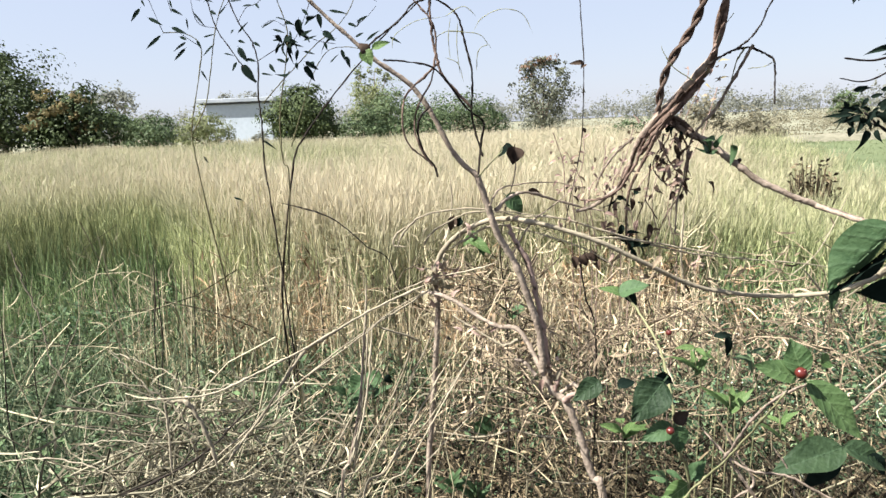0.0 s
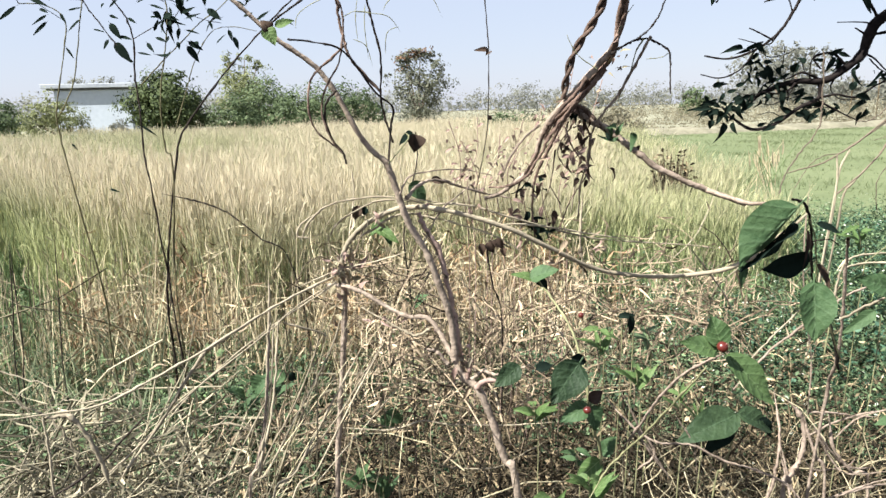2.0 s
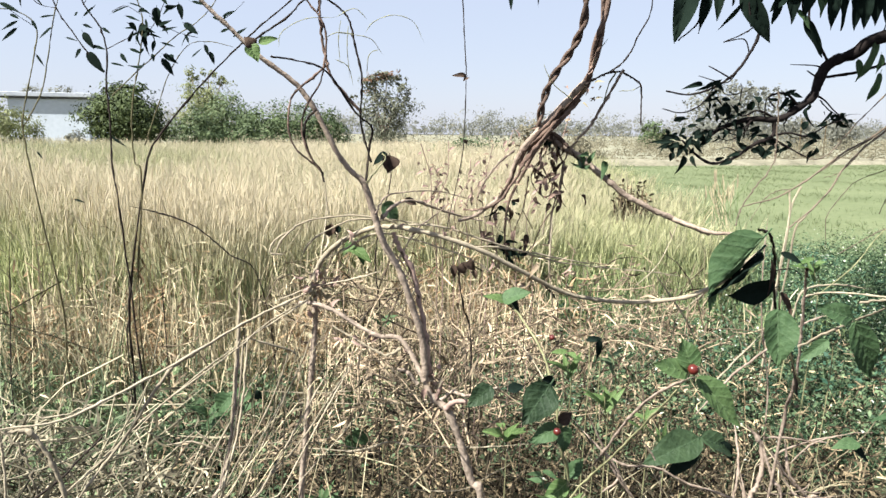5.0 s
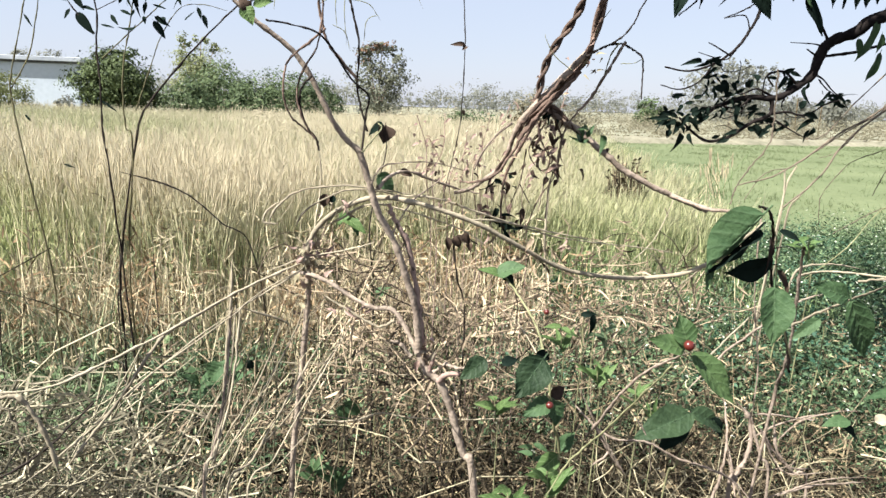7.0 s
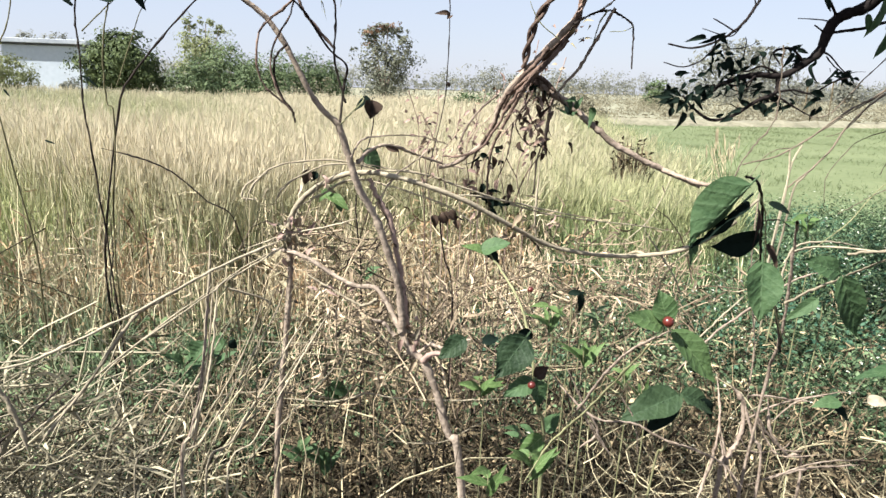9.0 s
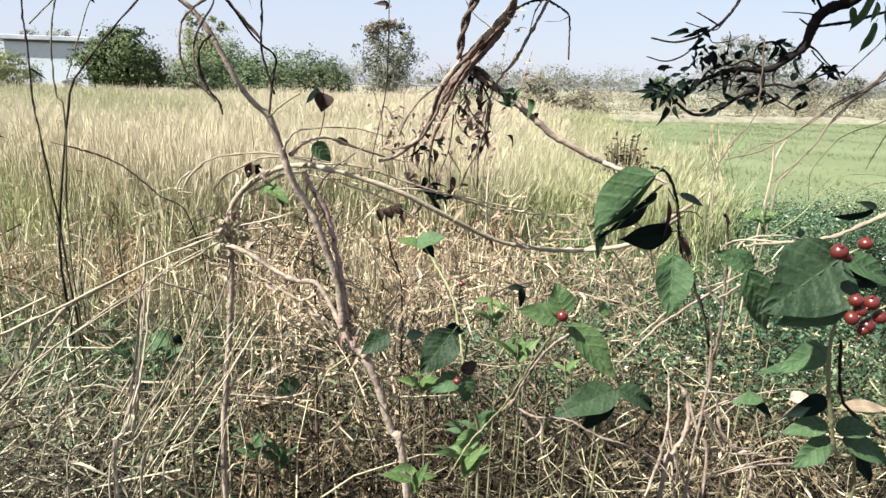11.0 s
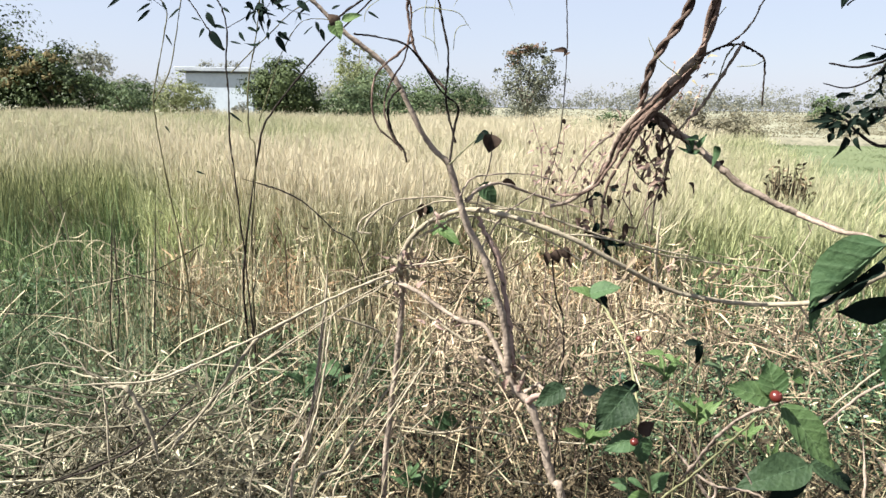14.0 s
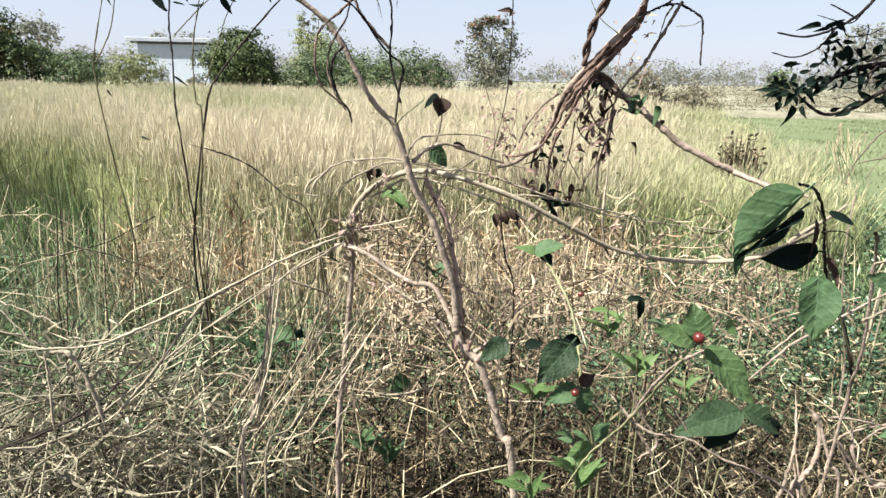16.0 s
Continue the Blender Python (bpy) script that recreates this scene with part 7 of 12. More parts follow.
leaf(w, (0.335, 1.800, 1.278), (0.328, 1.800, 1.284), 0.0088, HUSK, (0, -0.7, 0.7), 0.5, 0.4, 0, 8626)
leaf(w, (0.356, 1.800, 1.295), (0.340, 1.800, 1.283), 0.0088, HUSK, (0, -0.7, 0.7), 0.5, 0.4, 0, 8644)
leaf(w, (0.397, 1.800, 1.177), (0.377, 1.800, 1.162), 0.0088, HUSK, (0, -0.7, 0.7), 0.5, 0.4, 0, 7547)
leaf(w, (0.362, 1.800, 1.281), (0.384, 1.800, 1.280), 0.0088, HUSK, (0, -0.7, 0.7), 0.5, 0.4, 0, 3560)
leaf(w, (0.379, 1.800, 1.212), (0.385, 1.800, 1.204), 0.0088, STRAW, (0, -0.7, 0.7), 0.5, 0.4, 0, 3326)
leaf(w, (0.371, 1.800, 1.193), (0.359, 1.800, 1.176), 0.0088, HUSK, (0, -0.7, 0.7), 0.5, 0.4, 0, 1823)

w = thing("small_weed", "wiry weed with tiny curled leaves", "weed", "small weeds")
stem(w, "stem", [(0.603, 1.900, 1.400), (0.571, 1.900, 1.310), (0.510, 1.900, 1.220), (0.564, 2.000, 0.994), (0.564, 2.060, 0.447), (0.564, 2.100, -0.030)], 0.0014, 0.002, HUSK, 4)
leaf(w, (0.526, 1.900, 1.217), (0.539, 1.900, 1.210), 0.0092, HUSK, (0, -0.7, 0.7), 0.5, 0.4, 0, 131)
leaf(w, (0.522, 1.900, 1.240), (0.507, 1.900, 1.224), 0.0092, HUSK, (0, -0.7, 0.7), 0.5, 0.4, 0, 3971)
leaf(w, (0.518, 1.900, 1.221), (0.516, 1.900, 1.211), 0.0092, HUSK, (0, -0.7, 0.7), 0.5, 0.4, 0, 3235)
leaf(w, (0.581, 1.900, 1.302), (0.595, 1.900, 1.289), 0.0092, HUSK, (0, -0.7, 0.7), 0.5, 0.4, 0, 3429)
leaf(w, (0.584, 1.900, 1.371), (0.570, 1.900, 1.353), 0.0092, HUSK, (0, -0.7, 0.7), 0.5, 0.4, 0, 6074)
leaf(w, (0.575, 1.900, 1.373), (0.573, 1.900, 1.371), 0.0092, DEADLEAF, (0, -0.7, 0.7), 0.5, 0.4, 0, 7694)
leaf(w, (0.555, 1.900, 1.288), (0.560, 1.900, 1.290), 0.0092, HUSK, (0, -0.7, 0.7), 0.5, 0.4, 0, 6407)
leaf(w, (0.547, 1.900, 1.257), (0.550, 1.900, 1.264), 0.0092, HUSK, (0, -0.7, 0.7), 0.5, 0.4, 0, 3890)
leaf(w, (0.592, 1.900, 1.349), (0.575, 1.900, 1.340), 0.0092, HUSK, (0, -0.7, 0.7), 0.5, 0.4, 0, 3278)
leaf(w, (0.560, 1.900, 1.272), (0.557, 1.900, 1.269), 0.0092, STRAW, (0, -0.7, 0.7), 0.5, 0.4, 0, 503)
leaf(w, (0.607, 1.900, 1.369), (0.599, 1.900, 1.358), 0.0092, HUSK, (0, -0.7, 0.7), 0.5, 0.4, 0, 6102)
leaf(w, (0.527, 1.900, 1.276), (0.508, 1.900, 1.269), 0.0092, HUSK, (0, -0.7, 0.7), 0.5, 0.4, 0, 1529)

w = thing("small_weed", "wiry weed with tiny curled leaves", "weed", "small weeds")
stem(w, "stem", [(0.455, 1.700, 1.333), (0.457, 1.700, 1.271), (0.434, 1.700, 1.208), (0.484, 1.800, 1.001), (0.484, 1.860, 0.450), (0.484, 1.900, -0.030)], 0.0014, 0.002, HUSK, 4)
leaf(w, (0.460, 1.700, 1.306), (0.462, 1.700, 1.304), 0.0083, STRAW, (0, -0.7, 0.7), 0.5, 0.4, 0, 7699)
leaf(w, (0.421, 1.700, 1.229), (0.407, 1.700, 1.223), 0.0083, HUSK, (0, -0.7, 0.7), 0.5, 0.4, 0, 3856)
leaf(w, (0.415, 1.700, 1.249), (0.423, 1.700, 1.246), 0.0083, HUSK, (0, -0.7, 0.7), 0.5, 0.4, 0, 4438)
leaf(w, (0.427, 1.700, 1.283), (0.427, 1.700, 1.288), 0.0083, DEADLEAF, (0, -0.7, 0.7), 0.5, 0.4, 0, 1172)
leaf(w, (0.448, 1.700, 1.322), (0.458, 1.700, 1.306), 0.0083, HUSK, (0, -0.7, 0.7), 0.5, 0.4, 0, 3989)
leaf(w, (0.425, 1.700, 1.224), (0.415, 1.700, 1.209), 0.0083, HUSK, (0, -0.7, 0.7), 0.5, 0.4, 0, 8869)
leaf(w, (0.448, 1.700, 1.321), (0.464, 1.700, 1.315), 0.0083, HUSK, (0, -0.7, 0.7), 0.5, 0.4, 0, 2893)
leaf(w, (0.447, 1.700, 1.290), (0.468, 1.700, 1.279), 0.0083, HUSK, (0, -0.7, 0.7), 0.5, 0.4, 0, 285)
leaf(w, (0.438, 1.700, 1.239), (0.445, 1.700, 1.238), 0.0083, HUSK, (0, -0.7, 0.7), 0.5, 0.4, 0, 5913)
leaf(w, (0.423, 1.700, 1.229), (0.414, 1.700, 1.214), 0.0083, STRAW, (0, -0.7, 0.7), 0.5, 0.4, 0, 4350)
leaf(w, (0.445, 1.700, 1.283), (0.445, 1.700, 1.279), 0.0083, HUSK, (0, -0.7, 0.7), 0.5, 0.4, 0, 2481)
leaf(w, (0.444, 1.700, 1.266), (0.435, 1.700, 1.250), 0.0083, HUSK, (0, -0.7, 0.7), 0.5, 0.4, 0, 4194)

w = thing("small_weed", "wiry weed with tiny curled leaves", "weed", "small weeds")
stem(w, "stem", [(0.691, 1.800, 1.462), (0.617, 1.800, 1.314), (0.514, 1.800, 1.164), (0.570, 1.900, 0.941), (0.570, 1.960, 0.424), (0.570, 2.000, -0.030)], 0.0014, 0.002, HUSK, 4)
leaf(w, (0.575, 1.800, 1.256), (0.554, 1.800, 1.255), 0.0088, STRAW, (0, -0.7, 0.7), 0.5, 0.4, 0, 4383)
leaf(w, (0.559, 1.800, 1.198), (0.544, 1.800, 1.201), 0.0088, HUSK, (0, -0.7, 0.7), 0.5, 0.4, 0, 2934)
leaf(w, (0.622, 1.800, 1.338), (0.633, 1.800, 1.332), 0.0088, STRAW, (0, -0.7, 0.7), 0.5, 0.4, 0, 4325)
leaf(w, (0.640, 1.800, 1.398), (0.649, 1.800, 1.403), 0.0088, DEADLEAF, (0, -0.7, 0.7), 0.5, 0.4, 0, 8423)
leaf(w, (0.601, 1.800, 1.304), (0.615, 1.800, 1.290), 0.0088, STRAW, (0, -0.7, 0.7), 0.5, 0.4, 0, 7443)
leaf(w, (0.608, 1.800, 1.365), (0.586, 1.800, 1.355), 0.0088, STRAW, (0, -0.7, 0.7), 0.5, 0.4, 0, 1480)
leaf(w, (0.685, 1.800, 1.434), (0.680, 1.800, 1.422), 0.0088, HUSK, (0, -0.7, 0.7), 0.5, 0.4, 0, 516)
leaf(w, (0.676, 1.800, 1.441), (0.696, 1.800, 1.435), 0.0088, STRAW, (0, -0.7, 0.7), 0.5, 0.4, 0, 7186)
leaf(w, (0.554, 1.800, 1.261), (0.569, 1.800, 1.249), 0.0088, HUSK, (0, -0.7, 0.7), 0.5, 0.4, 0, 8504)
leaf(w, (0.646, 1.800, 1.368), (0.631, 1.800, 1.370), 0.0088, DEADLEAF, (0, -0.7, 0.7), 0.5, 0.4, 0, 7909)
leaf(w, (0.600, 1.800, 1.340), (0.608, 1.800, 1.342), 0.0088, HUSK, (0, -0.7, 0.7), 0.5, 0.4, 0, 5074)
leaf(w, (0.512, 1.800, 1.191), (0.518, 1.800, 1.177), 0.0088, STRAW, (0, -0.7, 0.7), 0.5, 0.4, 0, 1209)

w = thing("small_weed", "wiry weed with tiny curled leaves", "weed", "small weeds")
stem(w, "stem", [(0.696, 1.900, 1.514), (0.663, 1.900, 1.343), (0.600, 1.900, 1.167), (0.661, 2.000, 0.934), (0.661, 2.060, 0.420), (0.661, 2.100, -0.030)], 0.0014, 0.002, HUSK, 4)
leaf(w, (0.601, 1.900, 1.171), (0.587, 1.900, 1.153), 0.0092, DEADLEAF, (0, -0.7, 0.7), 0.5, 0.4, 0, 7908)
leaf(w, (0.612, 1.900, 1.226), (0.629, 1.900, 1.213), 0.0092, STRAW, (0, -0.7, 0.7), 0.5, 0.4, 0, 5944)
leaf(w, (0.688, 1.900, 1.484), (0.685, 1.900, 1.477), 0.0092, HUSK, (0, -0.7, 0.7), 0.5, 0.4, 0, 2740)
leaf(w, (0.639, 1.900, 1.266), (0.644, 1.900, 1.260), 0.0092, DEADLEAF, (0, -0.7, 0.7), 0.5, 0.4, 0, 76)
leaf(w, (0.688, 1.900, 1.454), (0.680, 1.900, 1.457), 0.0092, DEADLEAF, (0, -0.7, 0.7), 0.5, 0.4, 0, 1970)
leaf(w, (0.644, 1.900, 1.312), (0.658, 1.900, 1.295), 0.0092, DEADLEAF, (0, -0.7, 0.7), 0.5, 0.4, 0, 8965)
leaf(w, (0.604, 1.900, 1.260), (0.629, 1.900, 1.243), 0.0092, HUSK, (0, -0.7, 0.7), 0.5, 0.4, 0, 1315)
leaf(w, (0.614, 1.900, 1.260), (0.613, 1.900, 1.240), 0.0092, HUSK, (0, -0.7, 0.7), 0.5, 0.4, 0, 1743)
leaf(w, (0.671, 1.900, 1.421), (0.691, 1.900, 1.403), 0.0092, STRAW, (0, -0.7, 0.7), 0.5, 0.4, 0, 5605)
leaf(w, (0.680, 1.900, 1.477), (0.683, 1.900, 1.476), 0.0092, STRAW, (0, -0.7, 0.7), 0.5, 0.4, 0, 4831)
leaf(w, (0.626, 1.900, 1.241), (0.610, 1.900, 1.246), 0.0092, HUSK, (0, -0.7, 0.7), 0.5, 0.4, 0, 2988)
leaf(w, (0.576, 1.900, 1.165), (0.596, 1.900, 1.169), 0.0092, HUSK, (0, -0.7, 0.7), 0.5, 0.4, 0, 9570)

w = thing("small_weed", "wiry weed with tiny curled leaves", "weed", "small weeds")
stem(w, "stem", [(0.696, 1.700, 1.458), (0.651, 1.700, 1.317), (0.578, 1.700, 1.174), (0.641, 1.800, 0.960), (0.641, 1.860, 0.432), (0.641, 1.900, -0.030)], 0.0014, 0.002, HUSK, 4)
leaf(w, (0.695, 1.700, 1.431), (0.675, 1.700, 1.428), 0.0083, STRAW, (0, -0.7, 0.7), 0.5, 0.4, 0, 7459)
leaf(w, (0.671, 1.700, 1.439), (0.659, 1.700, 1.442), 0.0083, STRAW, (0, -0.7, 0.7), 0.5, 0.4, 0, 4304)
leaf(w, (0.691, 1.700, 1.398), (0.670, 1.700, 1.396), 0.0083, DEADLEAF, (0, -0.7, 0.7), 0.5, 0.4, 0, 3364)
leaf(w, (0.609, 1.700, 1.208), (0.590, 1.700, 1.191), 0.0083, HUSK, (0, -0.7, 0.7), 0.5, 0.4, 0, 6956)
leaf(w, (0.607, 1.700, 1.242), (0.587, 1.700, 1.230), 0.0083, HUSK, (0, -0.7, 0.7), 0.5, 0.4, 0, 2597)
leaf(w, (0.583, 1.700, 1.239), (0.566, 1.700, 1.226), 0.0083, DEADLEAF, (0, -0.7, 0.7), 0.5, 0.4, 0, 7415)
leaf(w, (0.615, 1.700, 1.303), (0.596, 1.700, 1.290), 0.0083, HUSK, (0, -0.7, 0.7), 0.5, 0.4, 0, 6689)
leaf(w, (0.601, 1.700, 1.186), (0.588, 1.700, 1.176), 0.0083, HUSK, (0, -0.7, 0.7), 0.5, 0.4, 0, 3458)
leaf(w, (0.635, 1.700, 1.328), (0.637, 1.700, 1.321), 0.0083, HUSK, (0, -0.7, 0.7), 0.5, 0.4, 0, 4873)
leaf(w, (0.606, 1.700, 1.221), (0.586, 1.700, 1.206), 0.0083, HUSK, (0, -0.7, 0.7), 0.5, 0.4, 0, 819)
leaf(w, (0.633, 1.700, 1.314), (0.619, 1.700, 1.306), 0.0083, DEADLEAF, (0, -0.7, 0.7), 0.5, 0.4, 0, 618)
leaf(w, (0.626, 1.700, 1.357), (0.605, 1.700, 1.340), 0.0083, DEADLEAF, (0, -0.7, 0.7), 0.5, 0.4, 0, 4816)

# ---- the slender shrub with leaflets ----

cassia = thing("slender_shrub", "slender shrub with dark wiry stems and small oval leaflets", "shrub")
stem(cassia, "stem", [(0.039, 1.500, 1.736), (-0.052, 1.500, 1.651), (-0.117, 1.500, 1.595), (-0.183, 1.500, 1.531), (-0.243, 1.500, 1.466), (-0.313, 1.500, 1.380), (-0.344, 1.500, 1.311), (-0.406, 1.550, 1.015), (-0.418, 1.600, 0.838), (-0.432, 1.650, 0.673), (-0.432, 1.710, 0.303), (-0.432, 1.750, -0.030)], 0.00189, 0.00390, DARKBARK, 5)
stem(cassia, "stem", [(-0.371, 1.500, 1.816), (-0.358, 1.500, 1.734), (-0.347, 1.500, 1.673), (-0.331, 1.500, 1.617), (-0.336, 1.500, 1.564), (-0.348, 1.500, 1.504), (-0.359, 1.500, 1.457), (-0.365, 1.500, 1.389), (-0.364, 1.500, 1.326), (-0.353, 1.500, 1.283), (-0.387, 1.550, 0.987), (-0.387, 1.610, 0.444), (-0.387, 1.650, -0.030)], 0.00122, 0.00286, OLIVESTEM, 5)
stem(cassia, "stem", [(-0.479, 1.500, 1.808), (-0.467, 1.500, 1.732), (-0.452, 1.500, 1.680), (-0.436, 1.500, 1.634), (-0.412, 1.500, 1.594), (-0.401, 1.500, 1.550), (-0.406, 1.500, 1.480), (-0.405, 1.500, 1.411), (-0.407, 1.500, 1.314), (-0.400, 1.500, 1.235), (-0.398, 1.550, 0.988), (-0.386, 1.610, 0.445), (-0.378, 1.650, -0.030)], 0.00176, 0.00286, DARKBARK, 5)
stem(cassia, "stem", [(-0.602, 1.500, 1.618), (-0.555, 1.500, 1.614), (-0.523, 1.500, 1.585), (-0.537, 1.500, 1.512), (-0.558, 1.500, 1.431), (-0.564, 1.500, 1.376), (-0.550, 1.500, 1.248), (-0.537, 1.550, 0.996), (-0.554, 1.600, 0.849), (-0.554, 1.660, 0.382), (-0.554, 1.700, -0.030)], 0.00122, 0.00286, OLIVESTEM, 5)
stem(cassia, "stem", [(-0.524, 1.500, 1.822), (-0.506, 1.500, 1.740), (-0.499, 1.500, 1.682), (-0.485, 1.500, 1.623), (-0.462, 1.500, 1.583), (-0.438, 1.500, 1.545), (-0.408, 1.500, 1.506)], 0.00122, 0.00208, DARKBARK, 5)
stem(cassia, "stem", [(-0.441, 1.500, 1.718), (-0.475, 1.500, 1.655), (-0.495, 1.500, 1.591), (-0.510, 1.500, 1.518), (-0.527, 1.500, 1.458), (-0.562, 1.500, 1.397)], 0.00108, 0.00182, OLIVESTEM, 5)
stem(cassia, "stem", [(-0.401, 1.500, 1.550), (-0.366, 1.500, 1.569), (-0.338, 1.500, 1.584)], 0.00122, 0.00104, DARKBARK, 5)
stem(cassia, "stem", [(-0.397, 1.500, 1.459), (-0.355, 1.500, 1.501), (-0.306, 1.500, 1.546), (-0.269, 1.500, 1.581), (-0.225, 1.500, 1.612), (-0.188, 1.500, 1.656), (-0.164, 1.500, 1.719)], 0.00189, 0.00104, OLIVESTEM, 5)
stem(cassia, "stem", [(-0.343, 1.500, 1.360), (-0.307, 1.500, 1.455), (-0.289, 1.500, 1.502), (-0.250, 1.500, 1.561), (-0.208, 1.500, 1.572), (-0.160, 1.500, 1.563)], 0.00162, 0.00091, OLIVESTEM, 5)
stem(cassia, "stem", [(-0.334, 1.500, 1.620), (-0.361, 1.500, 1.634), (-0.386, 1.500, 1.622)], 0.00081, 0.00078, DARKBARK, 5)
stem(cassia, "stem", [(-0.308, 1.500, 1.609), (-0.268, 1.500, 1.588), (-0.228, 1.500, 1.579)], 0.00095, 0.00078, DARKBARK, 5)
stem(cassia, "stem", [(-0.336, 1.500, 1.564), (-0.309, 1.500, 1.603), (-0.292, 1.500, 1.635), (-0.274, 1.500, 1.686), (-0.283, 1.500, 1.750)], 0.00108, 0.00091, DARKBARK, 5)
stem(cassia, "stem", [(-0.523, 1.500, 1.585), (-0.549, 1.500, 1.603), (-0.580, 1.500, 1.627)], 0.00095, 0.00078, DARKBARK, 5)
stem(cassia, "stem", [(-0.485, 1.500, 1.623), (-0.518, 1.500, 1.631), (-0.532, 1.500, 1.658), (-0.535, 1.500, 1.722)], 0.00095, 0.00078, DARKBARK, 5)
stem(cassia, "stem", [(-0.436, 1.500, 1.634), (-0.416, 1.500, 1.662), (-0.391, 1.500, 1.671), (-0.354, 1.500, 1.702)], 0.00095, 0.00078, DARKBARK, 5)
stem(cassia, "stem", [(-0.475, 1.500, 1.652), (-0.436, 1.500, 1.699), (-0.418, 1.500, 1.749)], 0.00095, 0.00078, DARKBARK, 5)
stem(cassia, "stem", [(-0.602, 1.500, 1.618), (-0.627, 1.500, 1.694), (-0.640, 1.500, 1.752)], 0.00095, 0.00078, DARKBARK, 5)
stem(cassia, "stem", [(-0.579, 1.500, 1.660), (-0.584, 1.500, 1.686), (-0.593, 1.500, 1.750)], 0.00095, 0.00078, DARKBARK, 5)
stem(cassia, "stem", [(-0.184, 1.500, 1.611), (-0.156, 1.500, 1.632), (-0.134, 1.500, 1.654)], 0.00081, 0.00065, DARKBARK, 5)
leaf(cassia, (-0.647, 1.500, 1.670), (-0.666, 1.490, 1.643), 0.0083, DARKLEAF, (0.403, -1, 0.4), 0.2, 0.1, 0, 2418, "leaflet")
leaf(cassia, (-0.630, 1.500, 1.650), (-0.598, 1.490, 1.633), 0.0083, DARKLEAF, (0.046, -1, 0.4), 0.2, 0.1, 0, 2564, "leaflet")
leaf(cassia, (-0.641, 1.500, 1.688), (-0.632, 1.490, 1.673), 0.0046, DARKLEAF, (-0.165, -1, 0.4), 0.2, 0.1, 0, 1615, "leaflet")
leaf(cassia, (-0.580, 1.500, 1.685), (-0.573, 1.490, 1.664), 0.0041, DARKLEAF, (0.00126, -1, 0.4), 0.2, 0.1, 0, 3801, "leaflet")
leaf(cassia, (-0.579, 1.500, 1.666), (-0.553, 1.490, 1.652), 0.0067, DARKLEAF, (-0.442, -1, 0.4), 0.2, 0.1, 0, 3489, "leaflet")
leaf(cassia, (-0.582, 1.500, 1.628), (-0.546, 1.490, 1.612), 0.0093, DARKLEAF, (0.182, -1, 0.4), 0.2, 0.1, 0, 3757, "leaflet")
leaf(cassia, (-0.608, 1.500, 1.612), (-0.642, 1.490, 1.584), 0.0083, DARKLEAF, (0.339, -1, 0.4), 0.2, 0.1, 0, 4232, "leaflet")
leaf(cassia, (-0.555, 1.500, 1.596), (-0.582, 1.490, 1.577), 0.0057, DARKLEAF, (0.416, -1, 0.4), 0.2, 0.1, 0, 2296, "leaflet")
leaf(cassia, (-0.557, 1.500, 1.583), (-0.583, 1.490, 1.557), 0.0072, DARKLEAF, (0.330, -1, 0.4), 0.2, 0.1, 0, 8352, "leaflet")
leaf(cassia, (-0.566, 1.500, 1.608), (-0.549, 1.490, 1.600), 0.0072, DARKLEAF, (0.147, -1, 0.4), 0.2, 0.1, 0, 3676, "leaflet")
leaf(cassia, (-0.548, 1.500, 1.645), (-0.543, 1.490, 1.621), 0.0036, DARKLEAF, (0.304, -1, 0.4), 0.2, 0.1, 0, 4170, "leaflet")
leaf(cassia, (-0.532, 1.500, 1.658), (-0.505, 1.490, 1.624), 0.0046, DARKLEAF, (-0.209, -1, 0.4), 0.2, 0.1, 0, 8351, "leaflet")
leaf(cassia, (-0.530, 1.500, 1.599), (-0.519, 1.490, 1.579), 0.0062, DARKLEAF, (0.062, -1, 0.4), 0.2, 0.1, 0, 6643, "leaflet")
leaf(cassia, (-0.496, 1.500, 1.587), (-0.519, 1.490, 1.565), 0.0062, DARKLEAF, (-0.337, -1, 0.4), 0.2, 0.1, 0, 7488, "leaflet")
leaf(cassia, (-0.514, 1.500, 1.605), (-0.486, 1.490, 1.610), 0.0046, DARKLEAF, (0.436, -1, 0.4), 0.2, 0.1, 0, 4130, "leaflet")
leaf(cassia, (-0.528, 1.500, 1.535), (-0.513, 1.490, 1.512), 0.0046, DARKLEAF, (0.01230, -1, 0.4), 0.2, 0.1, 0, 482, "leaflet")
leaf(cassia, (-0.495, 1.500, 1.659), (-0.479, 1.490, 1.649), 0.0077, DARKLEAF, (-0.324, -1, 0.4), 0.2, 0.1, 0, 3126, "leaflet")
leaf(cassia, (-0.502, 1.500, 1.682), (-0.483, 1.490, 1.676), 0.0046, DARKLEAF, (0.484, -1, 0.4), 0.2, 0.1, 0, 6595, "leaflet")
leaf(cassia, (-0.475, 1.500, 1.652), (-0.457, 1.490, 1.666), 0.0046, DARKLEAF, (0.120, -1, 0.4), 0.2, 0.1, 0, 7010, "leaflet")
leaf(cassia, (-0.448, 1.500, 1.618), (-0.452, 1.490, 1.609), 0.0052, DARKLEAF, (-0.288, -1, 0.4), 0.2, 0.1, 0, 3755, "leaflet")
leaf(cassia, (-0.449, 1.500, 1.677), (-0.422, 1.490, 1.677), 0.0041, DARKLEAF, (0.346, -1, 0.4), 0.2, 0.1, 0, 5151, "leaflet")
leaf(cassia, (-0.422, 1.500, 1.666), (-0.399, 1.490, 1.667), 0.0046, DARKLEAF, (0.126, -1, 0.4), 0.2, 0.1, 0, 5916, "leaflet")
